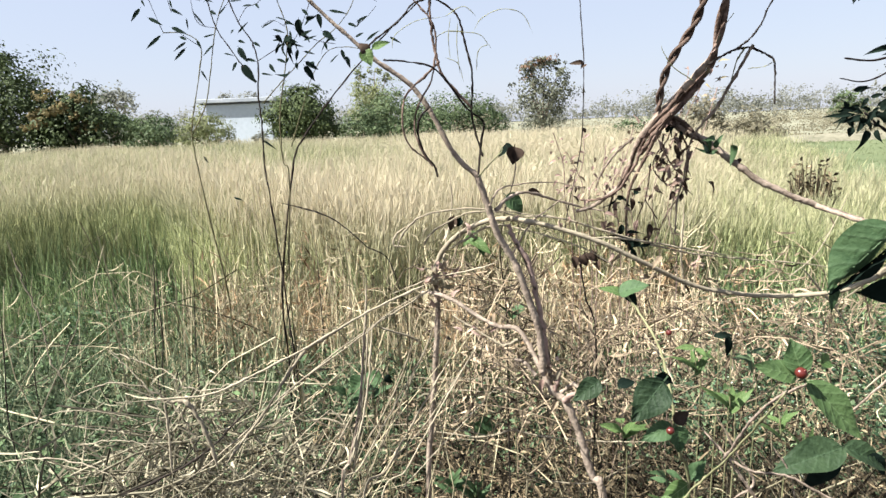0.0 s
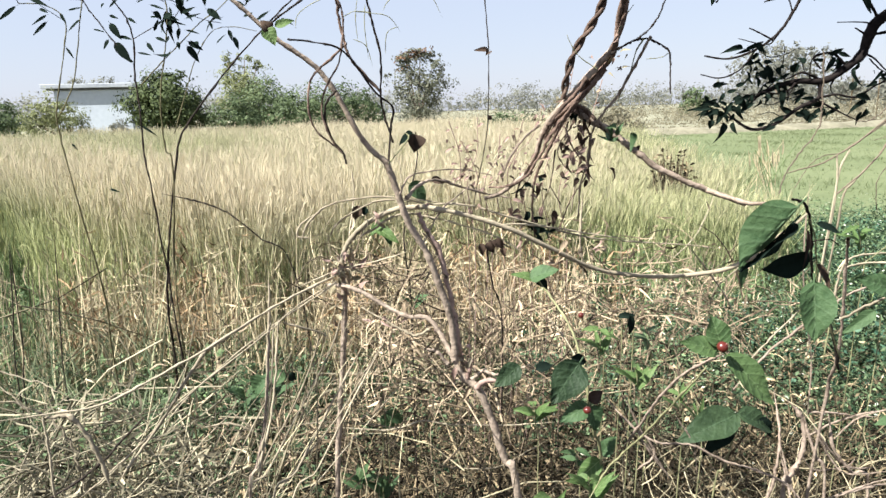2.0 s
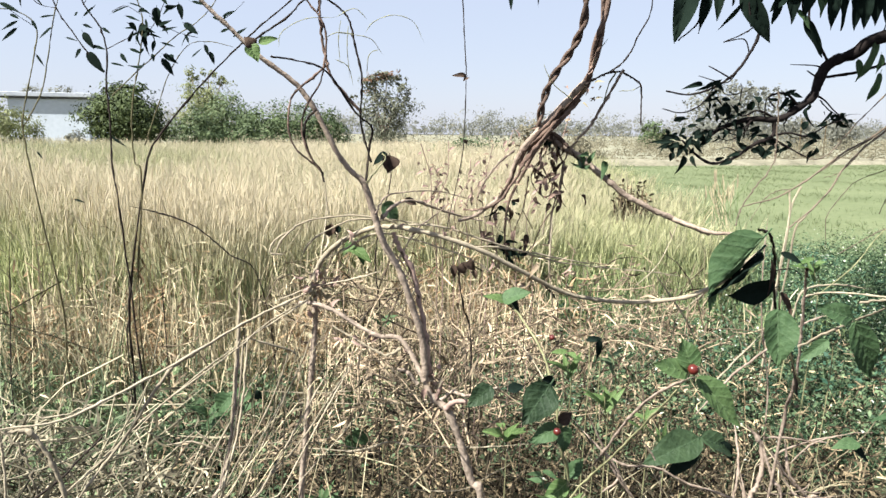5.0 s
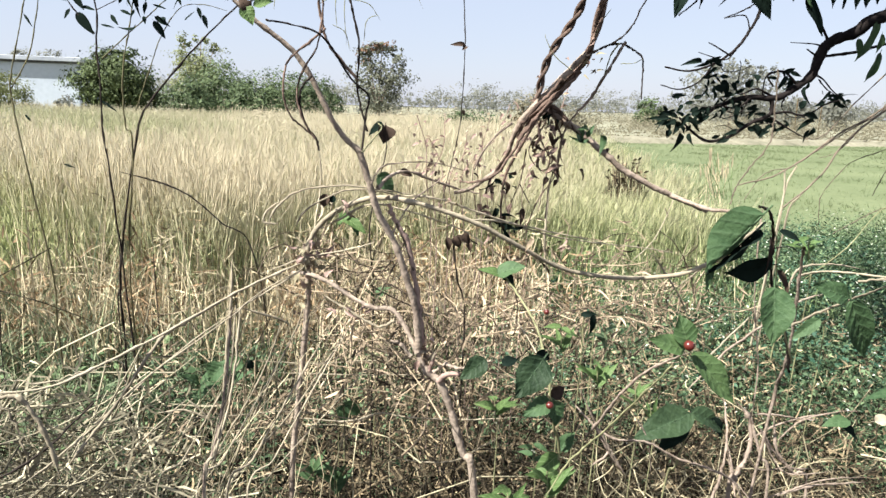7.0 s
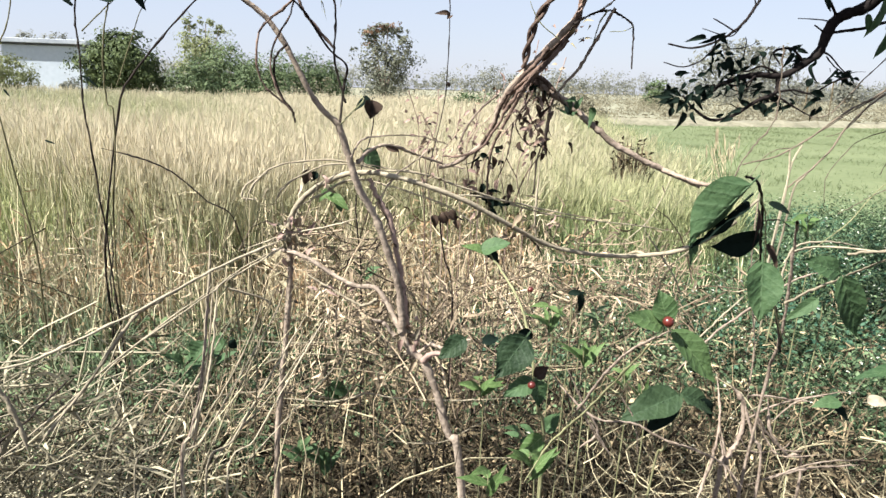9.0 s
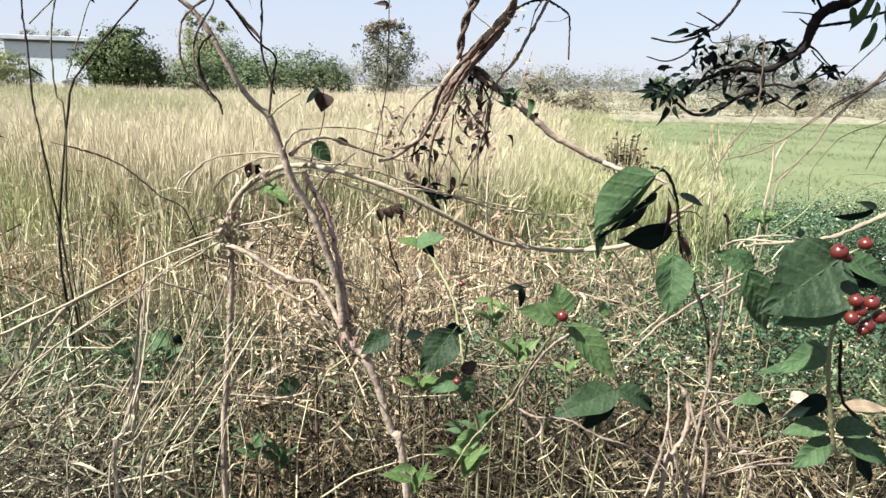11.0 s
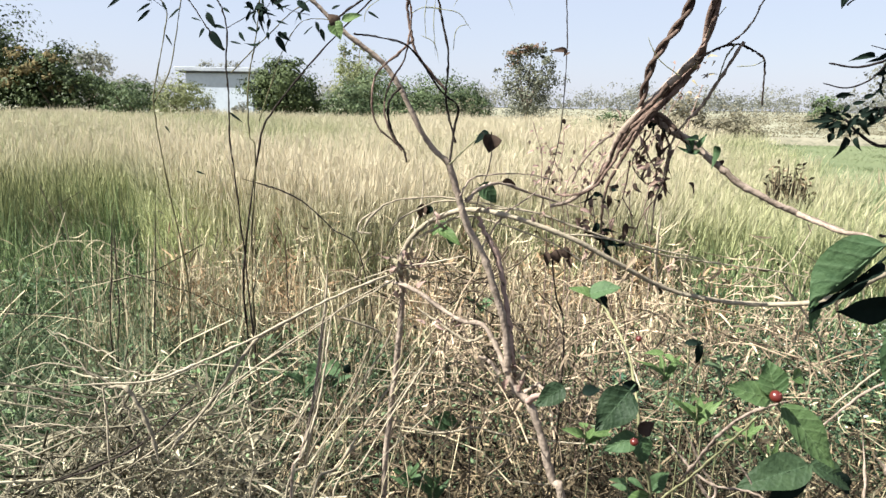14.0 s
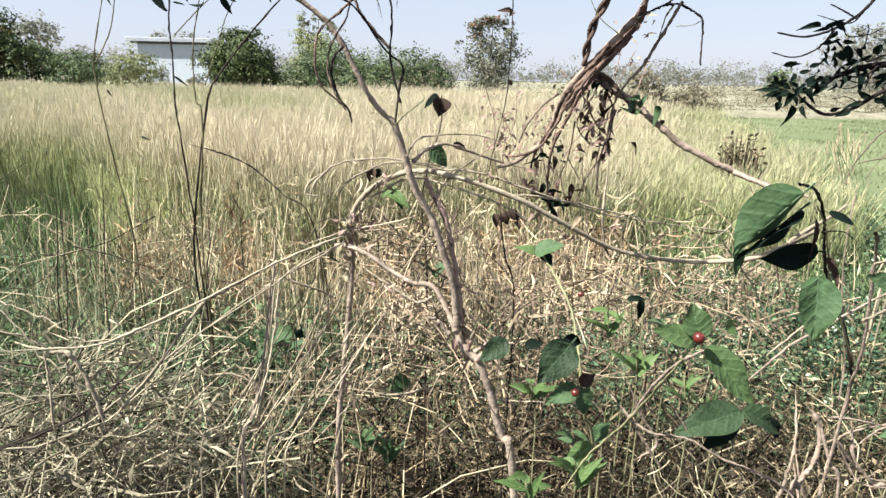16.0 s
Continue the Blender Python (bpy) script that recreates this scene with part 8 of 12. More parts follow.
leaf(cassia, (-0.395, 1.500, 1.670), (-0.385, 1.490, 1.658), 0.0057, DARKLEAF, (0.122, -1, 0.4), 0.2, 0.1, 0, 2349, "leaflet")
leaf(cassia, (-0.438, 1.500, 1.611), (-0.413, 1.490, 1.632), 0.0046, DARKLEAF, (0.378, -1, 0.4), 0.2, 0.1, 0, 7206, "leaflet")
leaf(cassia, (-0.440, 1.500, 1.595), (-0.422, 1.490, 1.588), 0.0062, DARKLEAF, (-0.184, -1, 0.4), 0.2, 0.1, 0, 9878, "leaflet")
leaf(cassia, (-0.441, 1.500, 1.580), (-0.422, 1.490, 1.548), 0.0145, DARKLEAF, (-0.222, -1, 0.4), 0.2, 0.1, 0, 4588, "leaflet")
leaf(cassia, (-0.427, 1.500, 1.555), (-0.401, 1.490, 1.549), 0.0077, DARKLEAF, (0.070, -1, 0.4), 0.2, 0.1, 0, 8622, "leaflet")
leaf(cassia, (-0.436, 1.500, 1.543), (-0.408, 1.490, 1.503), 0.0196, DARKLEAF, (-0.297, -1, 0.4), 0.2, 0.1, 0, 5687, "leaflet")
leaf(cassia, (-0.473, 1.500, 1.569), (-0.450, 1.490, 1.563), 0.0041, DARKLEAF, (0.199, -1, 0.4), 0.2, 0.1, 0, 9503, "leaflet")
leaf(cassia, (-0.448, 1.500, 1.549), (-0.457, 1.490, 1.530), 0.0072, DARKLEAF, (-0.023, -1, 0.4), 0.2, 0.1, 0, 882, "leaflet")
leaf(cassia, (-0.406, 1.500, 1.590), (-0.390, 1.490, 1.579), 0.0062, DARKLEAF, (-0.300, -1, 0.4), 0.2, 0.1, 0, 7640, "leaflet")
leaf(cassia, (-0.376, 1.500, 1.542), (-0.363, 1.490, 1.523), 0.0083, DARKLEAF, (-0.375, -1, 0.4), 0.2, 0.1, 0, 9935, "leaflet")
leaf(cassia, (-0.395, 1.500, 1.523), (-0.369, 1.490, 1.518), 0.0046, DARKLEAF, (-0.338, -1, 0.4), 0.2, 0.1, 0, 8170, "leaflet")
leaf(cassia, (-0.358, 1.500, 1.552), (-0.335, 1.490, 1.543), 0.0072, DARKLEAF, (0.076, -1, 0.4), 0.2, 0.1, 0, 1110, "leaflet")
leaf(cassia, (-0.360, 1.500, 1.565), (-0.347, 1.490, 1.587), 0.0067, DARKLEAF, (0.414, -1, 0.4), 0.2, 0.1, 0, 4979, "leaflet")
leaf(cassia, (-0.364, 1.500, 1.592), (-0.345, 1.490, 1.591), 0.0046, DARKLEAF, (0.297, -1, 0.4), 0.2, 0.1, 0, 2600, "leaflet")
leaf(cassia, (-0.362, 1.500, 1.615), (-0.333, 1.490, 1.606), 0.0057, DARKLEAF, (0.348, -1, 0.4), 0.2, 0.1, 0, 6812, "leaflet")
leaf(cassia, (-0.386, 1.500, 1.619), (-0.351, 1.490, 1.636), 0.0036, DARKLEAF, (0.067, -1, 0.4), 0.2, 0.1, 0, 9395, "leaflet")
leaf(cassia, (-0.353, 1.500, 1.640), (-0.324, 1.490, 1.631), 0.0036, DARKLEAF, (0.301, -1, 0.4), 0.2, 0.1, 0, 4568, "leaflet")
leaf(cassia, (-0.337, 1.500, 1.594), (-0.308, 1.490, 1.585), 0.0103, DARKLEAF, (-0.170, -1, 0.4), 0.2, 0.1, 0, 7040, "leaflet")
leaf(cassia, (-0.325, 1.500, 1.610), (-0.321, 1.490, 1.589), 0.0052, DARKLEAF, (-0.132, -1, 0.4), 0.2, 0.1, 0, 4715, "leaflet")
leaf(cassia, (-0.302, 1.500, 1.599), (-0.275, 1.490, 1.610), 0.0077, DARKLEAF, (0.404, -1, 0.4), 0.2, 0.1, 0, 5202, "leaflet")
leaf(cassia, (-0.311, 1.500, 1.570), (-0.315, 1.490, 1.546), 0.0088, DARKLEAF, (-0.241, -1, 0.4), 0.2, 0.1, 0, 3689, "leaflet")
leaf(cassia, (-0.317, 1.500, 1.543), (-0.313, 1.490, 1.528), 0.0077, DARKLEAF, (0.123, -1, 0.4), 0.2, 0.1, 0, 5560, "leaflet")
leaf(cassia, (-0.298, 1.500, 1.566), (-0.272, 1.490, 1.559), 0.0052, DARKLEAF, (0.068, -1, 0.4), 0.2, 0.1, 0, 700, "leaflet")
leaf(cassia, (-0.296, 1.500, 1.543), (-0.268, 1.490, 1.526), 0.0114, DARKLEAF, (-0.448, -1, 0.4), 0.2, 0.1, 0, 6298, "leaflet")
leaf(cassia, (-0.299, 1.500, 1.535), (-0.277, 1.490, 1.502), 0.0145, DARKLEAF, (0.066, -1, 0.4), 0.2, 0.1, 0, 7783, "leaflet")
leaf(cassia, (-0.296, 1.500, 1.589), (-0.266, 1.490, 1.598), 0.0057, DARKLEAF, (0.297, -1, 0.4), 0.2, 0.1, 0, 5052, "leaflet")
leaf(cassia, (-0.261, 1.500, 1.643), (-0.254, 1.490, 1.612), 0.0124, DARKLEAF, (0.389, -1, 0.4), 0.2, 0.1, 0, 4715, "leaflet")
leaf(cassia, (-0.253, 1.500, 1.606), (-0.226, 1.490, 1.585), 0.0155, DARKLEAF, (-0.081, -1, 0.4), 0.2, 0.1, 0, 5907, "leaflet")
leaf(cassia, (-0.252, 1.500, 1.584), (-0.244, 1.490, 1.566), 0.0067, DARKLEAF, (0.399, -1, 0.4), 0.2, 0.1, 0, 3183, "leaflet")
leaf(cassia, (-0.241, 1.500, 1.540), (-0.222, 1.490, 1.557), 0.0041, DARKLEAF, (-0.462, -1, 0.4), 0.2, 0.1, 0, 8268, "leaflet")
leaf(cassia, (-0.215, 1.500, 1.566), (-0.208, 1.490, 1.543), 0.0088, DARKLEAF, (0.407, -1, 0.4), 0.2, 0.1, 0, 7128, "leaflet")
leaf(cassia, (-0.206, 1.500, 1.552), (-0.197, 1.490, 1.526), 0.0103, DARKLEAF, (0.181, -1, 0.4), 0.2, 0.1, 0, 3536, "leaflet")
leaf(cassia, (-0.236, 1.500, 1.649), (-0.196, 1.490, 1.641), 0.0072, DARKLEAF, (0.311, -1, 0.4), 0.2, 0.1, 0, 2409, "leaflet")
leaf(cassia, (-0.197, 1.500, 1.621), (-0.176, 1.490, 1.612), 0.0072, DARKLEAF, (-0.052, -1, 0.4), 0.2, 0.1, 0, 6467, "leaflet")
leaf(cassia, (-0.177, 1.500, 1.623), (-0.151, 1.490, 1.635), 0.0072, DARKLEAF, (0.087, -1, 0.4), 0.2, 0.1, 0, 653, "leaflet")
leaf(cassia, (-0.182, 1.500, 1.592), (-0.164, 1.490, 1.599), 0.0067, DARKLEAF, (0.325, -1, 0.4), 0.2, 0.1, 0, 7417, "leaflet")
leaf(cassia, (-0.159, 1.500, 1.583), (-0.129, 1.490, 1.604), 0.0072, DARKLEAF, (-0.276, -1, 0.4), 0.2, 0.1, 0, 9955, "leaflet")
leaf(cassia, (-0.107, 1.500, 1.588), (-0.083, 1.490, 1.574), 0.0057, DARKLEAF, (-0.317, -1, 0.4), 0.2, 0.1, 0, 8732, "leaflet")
leaf(cassia, (-0.294, 1.500, 1.654), (-0.280, 1.490, 1.639), 0.0083, DARKLEAF, (0.253, -1, 0.4), 0.2, 0.1, 0, 3742, "leaflet")
leaf(cassia, (-0.405, 1.500, 1.377), (-0.375, 1.490, 1.358), 0.0057, DARKLEAF, (0.376, -1, 0.4), 0.2, 0.1, 0, 3442, "leaflet")
leaf(cassia, (-0.483, 1.500, 1.251), (-0.461, 1.490, 1.245), 0.0046, DARKLEAF, (-0.272, -1, 0.4), 0.2, 0.1, 0, 5336, "leaflet")
leaf(cassia, (-0.543, 1.500, 1.347), (-0.530, 1.490, 1.333), 0.0041, DARKLEAF, (0.047, -1, 0.4), 0.2, 0.1, 0, 1802, "leaflet")
leaf(cassia, (-0.338, 1.500, 1.584), (-0.355, 1.490, 1.577), 0.0052, DARKLEAF, (0.00761, -1, 0.4), 0.2, 0.1, 0, 6626, "leaflet")
leaf(cassia, (-0.324, 1.500, 1.583), (-0.295, 1.490, 1.575), 0.0046, DARKLEAF, (-0.189, -1, 0.4), 0.2, 0.1, 0, 7116, "leaflet")
leaf(cassia, (-0.170, 1.500, 1.630), (-0.176, 1.490, 1.612), 0.0046, DARKLEAF, (0.343, -1, 0.4), 0.2, 0.1, 0, 7739, "leaflet")
leaf(cassia, (-0.279, 1.500, 1.634), (-0.291, 1.490, 1.620), 0.0062, DARKLEAF, (-0.217, -1, 0.4), 0.2, 0.1, 0, 3834, "leaflet")
leaf(cassia, (-0.333, 1.500, 1.554), (-0.339, 1.490, 1.540), 0.0052, DARKLEAF, (0.280, -1, 0.4), 0.2, 0.1, 0, 5466, "leaflet")
scatter(cassia, (-0.302, 1.500, 1.597), 14, (0.035, 0.02, 0.025), (DARKLEAF,), 0.034, "leaflet", 521)
leaf(cassia, (-0.154, 1.500, 1.720), (-0.156, 1.490, 1.695), 0.0091, DARKLEAF, (0.094, -1, 0.568), 0.25, 0.15, 0, 3568, "leaflet")
leaf(cassia, (-0.356, 1.500, 1.754), (-0.333, 1.490, 1.737), 0.0064, DARKLEAF, (-0.041, -1, 0.615), 0.25, 0.15, 0, 3531, "leaflet")
leaf(cassia, (-0.364, 1.500, 1.711), (-0.394, 1.490, 1.700), 0.0076, DARKLEAF, (0.293, -1, 0.085), 0.25, 0.15, 0, 7473, "leaflet")
leaf(cassia, (-0.272, 1.500, 1.693), (-0.246, 1.490, 1.685), 0.0085, DARKLEAF, (0.391, -1, 0.061), 0.25, 0.15, 0, 6374, "leaflet")
leaf(cassia, (-0.500, 1.500, 1.697), (-0.508, 1.490, 1.681), 0.0097, DARKLEAF, (0.384, -1, 0.357), 0.25, 0.15, 0, 1906, "leaflet")
leaf(cassia, (-0.156, 1.500, 1.720), (-0.170, 1.490, 1.705), 0.0091, DARKLEAF, (-0.465, -1, 0.476), 0.25, 0.15, 0, 4021, "leaflet")
leaf(cassia, (-0.545, 1.500, 1.691), (-0.511, 1.490, 1.683), 0.0078, DARKLEAF, (0.472, -1, 0.700), 0.25, 0.15, 0, 2872, "leaflet")
leaf(cassia, (-0.298, 1.500, 1.716), (-0.284, 1.490, 1.690), 0.0053, DARKLEAF, (0.330, -1, 0.602), 0.25, 0.15, 0, 8336, "leaflet")
leaf(cassia, (-0.566, 1.500, 1.715), (-0.538, 1.490, 1.703), 0.0081, DARKLEAF, (-0.204, -1, 0.264), 0.25, 0.15, 0, 5568, "leaflet")
leaf(cassia, (-0.354, 1.500, 1.704), (-0.335, 1.490, 1.688), 0.0084, DARKLEAF, (0.526, -1, 0.01628), 0.25, 0.15, 0, 1035, "leaflet")
leaf(cassia, (-0.469, 1.500, 1.786), (-0.464, 1.490, 1.754), 0.0053, DARKLEAF, (-0.564, -1, 0.098), 0.25, 0.15, 0, 8369, "leaflet")
leaf(cassia, (-0.339, 1.500, 1.720), (-0.338, 1.490, 1.703), 0.0104, DARKLEAF, (-0.505, -1, 0.223), 0.25, 0.15, 0, 9325, "leaflet")
leaf(cassia, (-0.605, 1.500, 1.765), (-0.585, 1.490, 1.744), 0.0097, DARKLEAF, (0.417, -1, 0.317), 0.25, 0.15, 0, 4993, "leaflet")
leaf(cassia, (-0.483, 1.500, 1.737), (-0.502, 1.490, 1.713), 0.0058, DARKLEAF, (-0.486, -1, 0.504), 0.25, 0.15, 0, 6020, "leaflet")
leaf(cassia, (-0.495, 1.500, 1.716), (-0.511, 1.490, 1.711), 0.0083, DARKLEAF, (-0.478, -1, 0.023), 0.25, 0.15, 0, 2500, "leaflet")
leaf(cassia, (-0.489, 1.500, 1.690), (-0.504, 1.490, 1.678), 0.0062, DARKLEAF, (-0.472, -1, 0.00983), 0.25, 0.15, 0, 5643, "leaflet")
leaf(cassia, (-0.556, 1.500, 1.794), (-0.532, 1.490, 1.776), 0.0063, DARKLEAF, (0.459, -1, 0.093), 0.25, 0.15, 0, 242, "leaflet")
leaf(cassia, (-0.151, 1.500, 1.735), (-0.142, 1.490, 1.716), 0.0102, DARKLEAF, (0.01010, -1, 0.526), 0.25, 0.15, 0, 9514, "leaflet")
leaf(cassia, (-0.267, 1.500, 1.783), (-0.247, 1.490, 1.754), 0.0073, DARKLEAF, (0.090, -1, 0.264), 0.25, 0.15, 0, 1403, "leaflet")
leaf(cassia, (-0.188, 1.500, 1.773), (-0.189, 1.490, 1.748), 0.0081, DARKLEAF, (-0.355, -1, 0.743), 0.25, 0.15, 0, 6601, "leaflet")
leaf(cassia, (-0.277, 1.500, 1.713), (-0.268, 1.490, 1.693), 0.0070, DARKLEAF, (0.253, -1, 0.071), 0.25, 0.15, 0, 6919, "leaflet")
leaf(cassia, (-0.514, 1.500, 1.711), (-0.485, 1.490, 1.701), 0.0103, DARKLEAF, (-0.033, -1, 0.694), 0.25, 0.15, 0, 5609, "leaflet")
leaf(cassia, (-0.586, 1.500, 1.771), (-0.568, 1.490, 1.763), 0.0083, DARKLEAF, (-0.249, -1, 0.298), 0.25, 0.15, 0, 3602, "leaflet")
leaf(cassia, (-0.276, 1.500, 1.768), (-0.284, 1.490, 1.748), 0.0053, DARKLEAF, (-0.120, -1, 0.305), 0.25, 0.15, 0, 5033, "leaflet")
leaf(cassia, (-0.157, 1.500, 1.687), (-0.131, 1.490, 1.662), 0.0053, DARKLEAF, (-0.284, -1, 0.422), 0.25, 0.15, 0, 8583, "leaflet")
leaf(cassia, (-0.604, 1.500, 1.765), (-0.595, 1.490, 1.742), 0.0099, DARKLEAF, (-0.103, -1, 0.566), 0.25, 0.15, 0, 5210, "leaflet")
leaf(cassia, (-0.468, 1.500, 1.702), (-0.487, 1.490, 1.687), 0.0074, DARKLEAF, (0.435, -1, 0.281), 0.25, 0.15, 0, 635, "leaflet")
leaf(cassia, (-0.477, 1.500, 1.723), (-0.458, 1.490, 1.717), 0.0096, DARKLEAF, (0.192, -1, 0.380), 0.25, 0.15, 0, 1757, "leaflet")
leaf(cassia, (-0.457, 1.500, 1.785), (-0.440, 1.490, 1.758), 0.0069, DARKLEAF, (0.01811, -1, 0.647), 0.25, 0.15, 0, 8497, "leaflet")
leaf(cassia, (-0.174, 1.500, 1.681), (-0.142, 1.490, 1.670), 0.0055, DARKLEAF, (-0.095, -1, 0.123), 0.25, 0.15, 0, 994, "leaflet")
leaf(cassia, (-0.601, 1.500, 1.711), (-0.613, 1.490, 1.692), 0.0080, DARKLEAF, (-0.229, -1, 0.159), 0.25, 0.15, 0, 8490, "leaflet")
leaf(cassia, (-0.158, 1.500, 1.710), (-0.125, 1.490, 1.697), 0.0058, DARKLEAF, (-0.502, -1, 0.123), 0.25, 0.15, 0, 3097, "leaflet")
leaf(cassia, (-0.332, 1.500, 1.748), (-0.313, 1.490, 1.721), 0.0095, DARKLEAF, (-0.318, -1, 0.486), 0.25, 0.15, 0, 8866, "leaflet")
leaf(cassia, (-0.332, 1.500, 1.786), (-0.333, 1.490, 1.761), 0.0055, DARKLEAF, (0.545, -1, 0.066), 0.25, 0.15, 0, 8845, "leaflet")
leaf(cassia, (-0.278, 1.500, 1.739), (-0.275, 1.490, 1.717), 0.0070, DARKLEAF, (0.549, -1, 0.708), 0.25, 0.15, 0, 4609, "leaflet")
leaf(cassia, (-0.504, 1.500, 1.700), (-0.498, 1.490, 1.675), 0.0062, DARKLEAF, (-0.534, -1, 0.761), 0.25, 0.15, 0, 4850, "leaflet")
leaf(cassia, (-0.374, 1.500, 1.697), (-0.383, 1.490, 1.683), 0.0068, DARKLEAF, (0.01786, -1, 0.642), 0.25, 0.15, 0, 2816, "leaflet")
leaf(cassia, (-0.282, 1.500, 1.713), (-0.306, 1.490, 1.694), 0.0066, DARKLEAF, (-0.083, -1, 0.094), 0.25, 0.15, 0, 6821, "leaflet")
leaf(cassia, (-0.376, 1.500, 1.706), (-0.361, 1.490, 1.692), 0.0094, DARKLEAF, (-0.593, -1, 0.547), 0.25, 0.15, 0, 1843, "leaflet")
leaf(cassia, (-0.307, 1.500, 1.713), (-0.319, 1.490, 1.683), 0.0086, DARKLEAF, (-0.561, -1, 0.348), 0.25, 0.15, 0, 4653, "leaflet")
leaf(cassia, (-0.444, 1.500, 1.761), (-0.460, 1.490, 1.754), 0.0058, DARKLEAF, (-0.409, -1, 0.030), 0.25, 0.15, 0, 4278, "leaflet")
leaf(cassia, (-0.521, 1.500, 1.732), (-0.537, 1.490, 1.724), 0.0102, DARKLEAF, (-0.264, -1, 0.306), 0.25, 0.15, 0, 7293, "leaflet")
leaf(cassia, (-0.522, 1.500, 1.703), (-0.552, 1.490, 1.688), 0.0086, DARKLEAF, (0.095, -1, 0.454), 0.25, 0.15, 0, 7089, "leaflet")
leaf(cassia, (-0.336, 1.500, 1.724), (-0.357, 1.490, 1.717), 0.0066, DARKLEAF, (0.412, -1, 0.674), 0.25, 0.15, 0, 3400, "leaflet")
leaf(cassia, (-0.265, 1.500, 1.705), (-0.283, 1.490, 1.694), 0.0087, DARKLEAF, (0.458, -1, 0.799), 0.25, 0.15, 0, 9231, "leaflet")
leaf(cassia, (-0.549, 1.500, 1.764), (-0.554, 1.490, 1.743), 0.0091, DARKLEAF, (-0.134, -1, 0.023), 0.25, 0.15, 0, 8293, "leaflet")

# ---- dark stalks before the wheat ----

s = thing("weed_stalk", "single dark upright dead weed stalk", "stalk", "dark stalks")
stem(s, "stalk", [(-0.906, 2.000, 1.082), (-0.913, 2.000, 0.911), (-0.917, 2.000, 0.763), (-0.934, 2.000, 0.591), (-0.934, 2.030, 0.266), (-0.934, 2.050, -0.030)], 0.002, 0.003, DARKBARK, 5)

s = thing("weed_stalk", "single dark upright dead weed stalk", "stalk", "dark stalks")
stem(s, "stalk", [(-1.132, 1.600, 0.996), (-1.146, 1.600, 0.846), (-1.162, 1.600, 0.660), (-1.162, 1.630, 0.297), (-1.162, 1.650, -0.030)], 0.002, 0.003, DARKBARK, 5)

s = thing("weed_stalk", "single dark upright dead weed stalk", "stalk", "dark stalks")
stem(s, "stalk", [(-0.546, 2.200, 1.002), (-0.548, 2.200, 0.843), (-0.563, 2.200, 0.722), (-0.563, 2.230, 0.325), (-0.563, 2.250, -0.030)], 0.002, 0.003, DARKBARK, 5)

s = thing("weed_stalk", "single dark upright dead weed stalk", "stalk", "dark stalks")
stem(s, "stalk", [(-0.467, 2.300, 0.980), (-0.467, 2.300, 0.813), (-0.466, 2.300, 0.729), (-0.466, 2.330, 0.328), (-0.466, 2.350, -0.030)], 0.002, 0.003, DARKBARK, 5)

s = thing("weed_stalk", "single dark upright dead weed stalk", "stalk", "dark stalks")
stem(s, "stalk", [(-0.866, 1.900, 1.079), (-0.878, 1.900, 0.936), (-0.900, 1.900, 0.703), (-0.900, 1.930, 0.316), (-0.900, 1.950, -0.030)], 0.002, 0.003, DARKBARK, 5)

s = thing("weed_stalk", "single dark upright dead weed stalk", "stalk", "dark stalks")
stem(s, "stalk", [(-0.857, 2.200, 1.157), (-0.880, 2.200, 0.864), (-0.900, 2.200, 0.591), (-0.900, 2.230, 0.266), (-0.900, 2.250, -0.030)], 0.002, 0.003, DARKBARK, 5)

s = thing("weed_stalk", "single dark upright dead weed stalk", "stalk", "dark stalks")
stem(s, "stalk", [(-1.326, 2.000, 0.780), (-1.346, 2.000, 0.589), (-1.346, 2.030, 0.265), (-1.346, 2.050, -0.030)], 0.002, 0.003, DARKBARK, 5)

# ---- berry bushes ----

bb = thing("berry_bush", "green-leaved berry bush with red berries and pale wiry stems", "bush")
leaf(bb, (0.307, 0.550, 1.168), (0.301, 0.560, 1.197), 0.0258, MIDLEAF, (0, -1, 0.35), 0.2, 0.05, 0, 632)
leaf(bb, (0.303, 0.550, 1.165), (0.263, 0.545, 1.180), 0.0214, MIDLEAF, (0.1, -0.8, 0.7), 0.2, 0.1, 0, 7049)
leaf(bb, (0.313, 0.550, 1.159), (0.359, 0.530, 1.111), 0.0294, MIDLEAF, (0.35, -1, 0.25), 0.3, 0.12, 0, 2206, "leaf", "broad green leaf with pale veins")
berry(bb, (0.301, 0.540, 1.172), 0.00533)
leaf(bb, (0.471, 0.800, 1.075), (0.502, 0.820, 1.076), 0.0194, PALELEAF, (0, -1, 0.5), 0.35, 0.2, 0, 6341)

bc = thing("berry_bush", "dark-leaved berry sprig with one red berry", "bush")
stem(bc, "stem", [(0.261, 0.950, 1.139), (0.274, 0.920, 1.115), (0.290, 0.880, 1.079), (0.291, 0.840, 1.042), (0.292, 0.820, 0.999), (0.301, 0.820, 0.947), (0.327, 0.850, 0.856), (0.345, 0.910, 0.385), (0.357, 0.950, -0.030)], 0.0022, 0.0034, GREENSTEM)
leaf(bc, (0.252, 0.950, 1.138), (0.287, 0.930, 1.160), 0.0308, LEAF, (0, -0.7, 1), 0.25, 0.2, 0, 4981)
leaf(bc, (0.259, 0.950, 1.136), (0.224, 0.950, 1.152), 0.0169, PALELEAF, (0, -0.7, 1), 0.25, 0.2, 0, 3249)
leaf(bc, (0.261, 0.950, 1.135), (0.279, 0.940, 1.123), 0.0200, DARKLEAF, (0, -0.7, 1), 0.4, 0.2, 0, 2371)
berry(bc, (0.297, 0.860, 1.104), 0.0043)
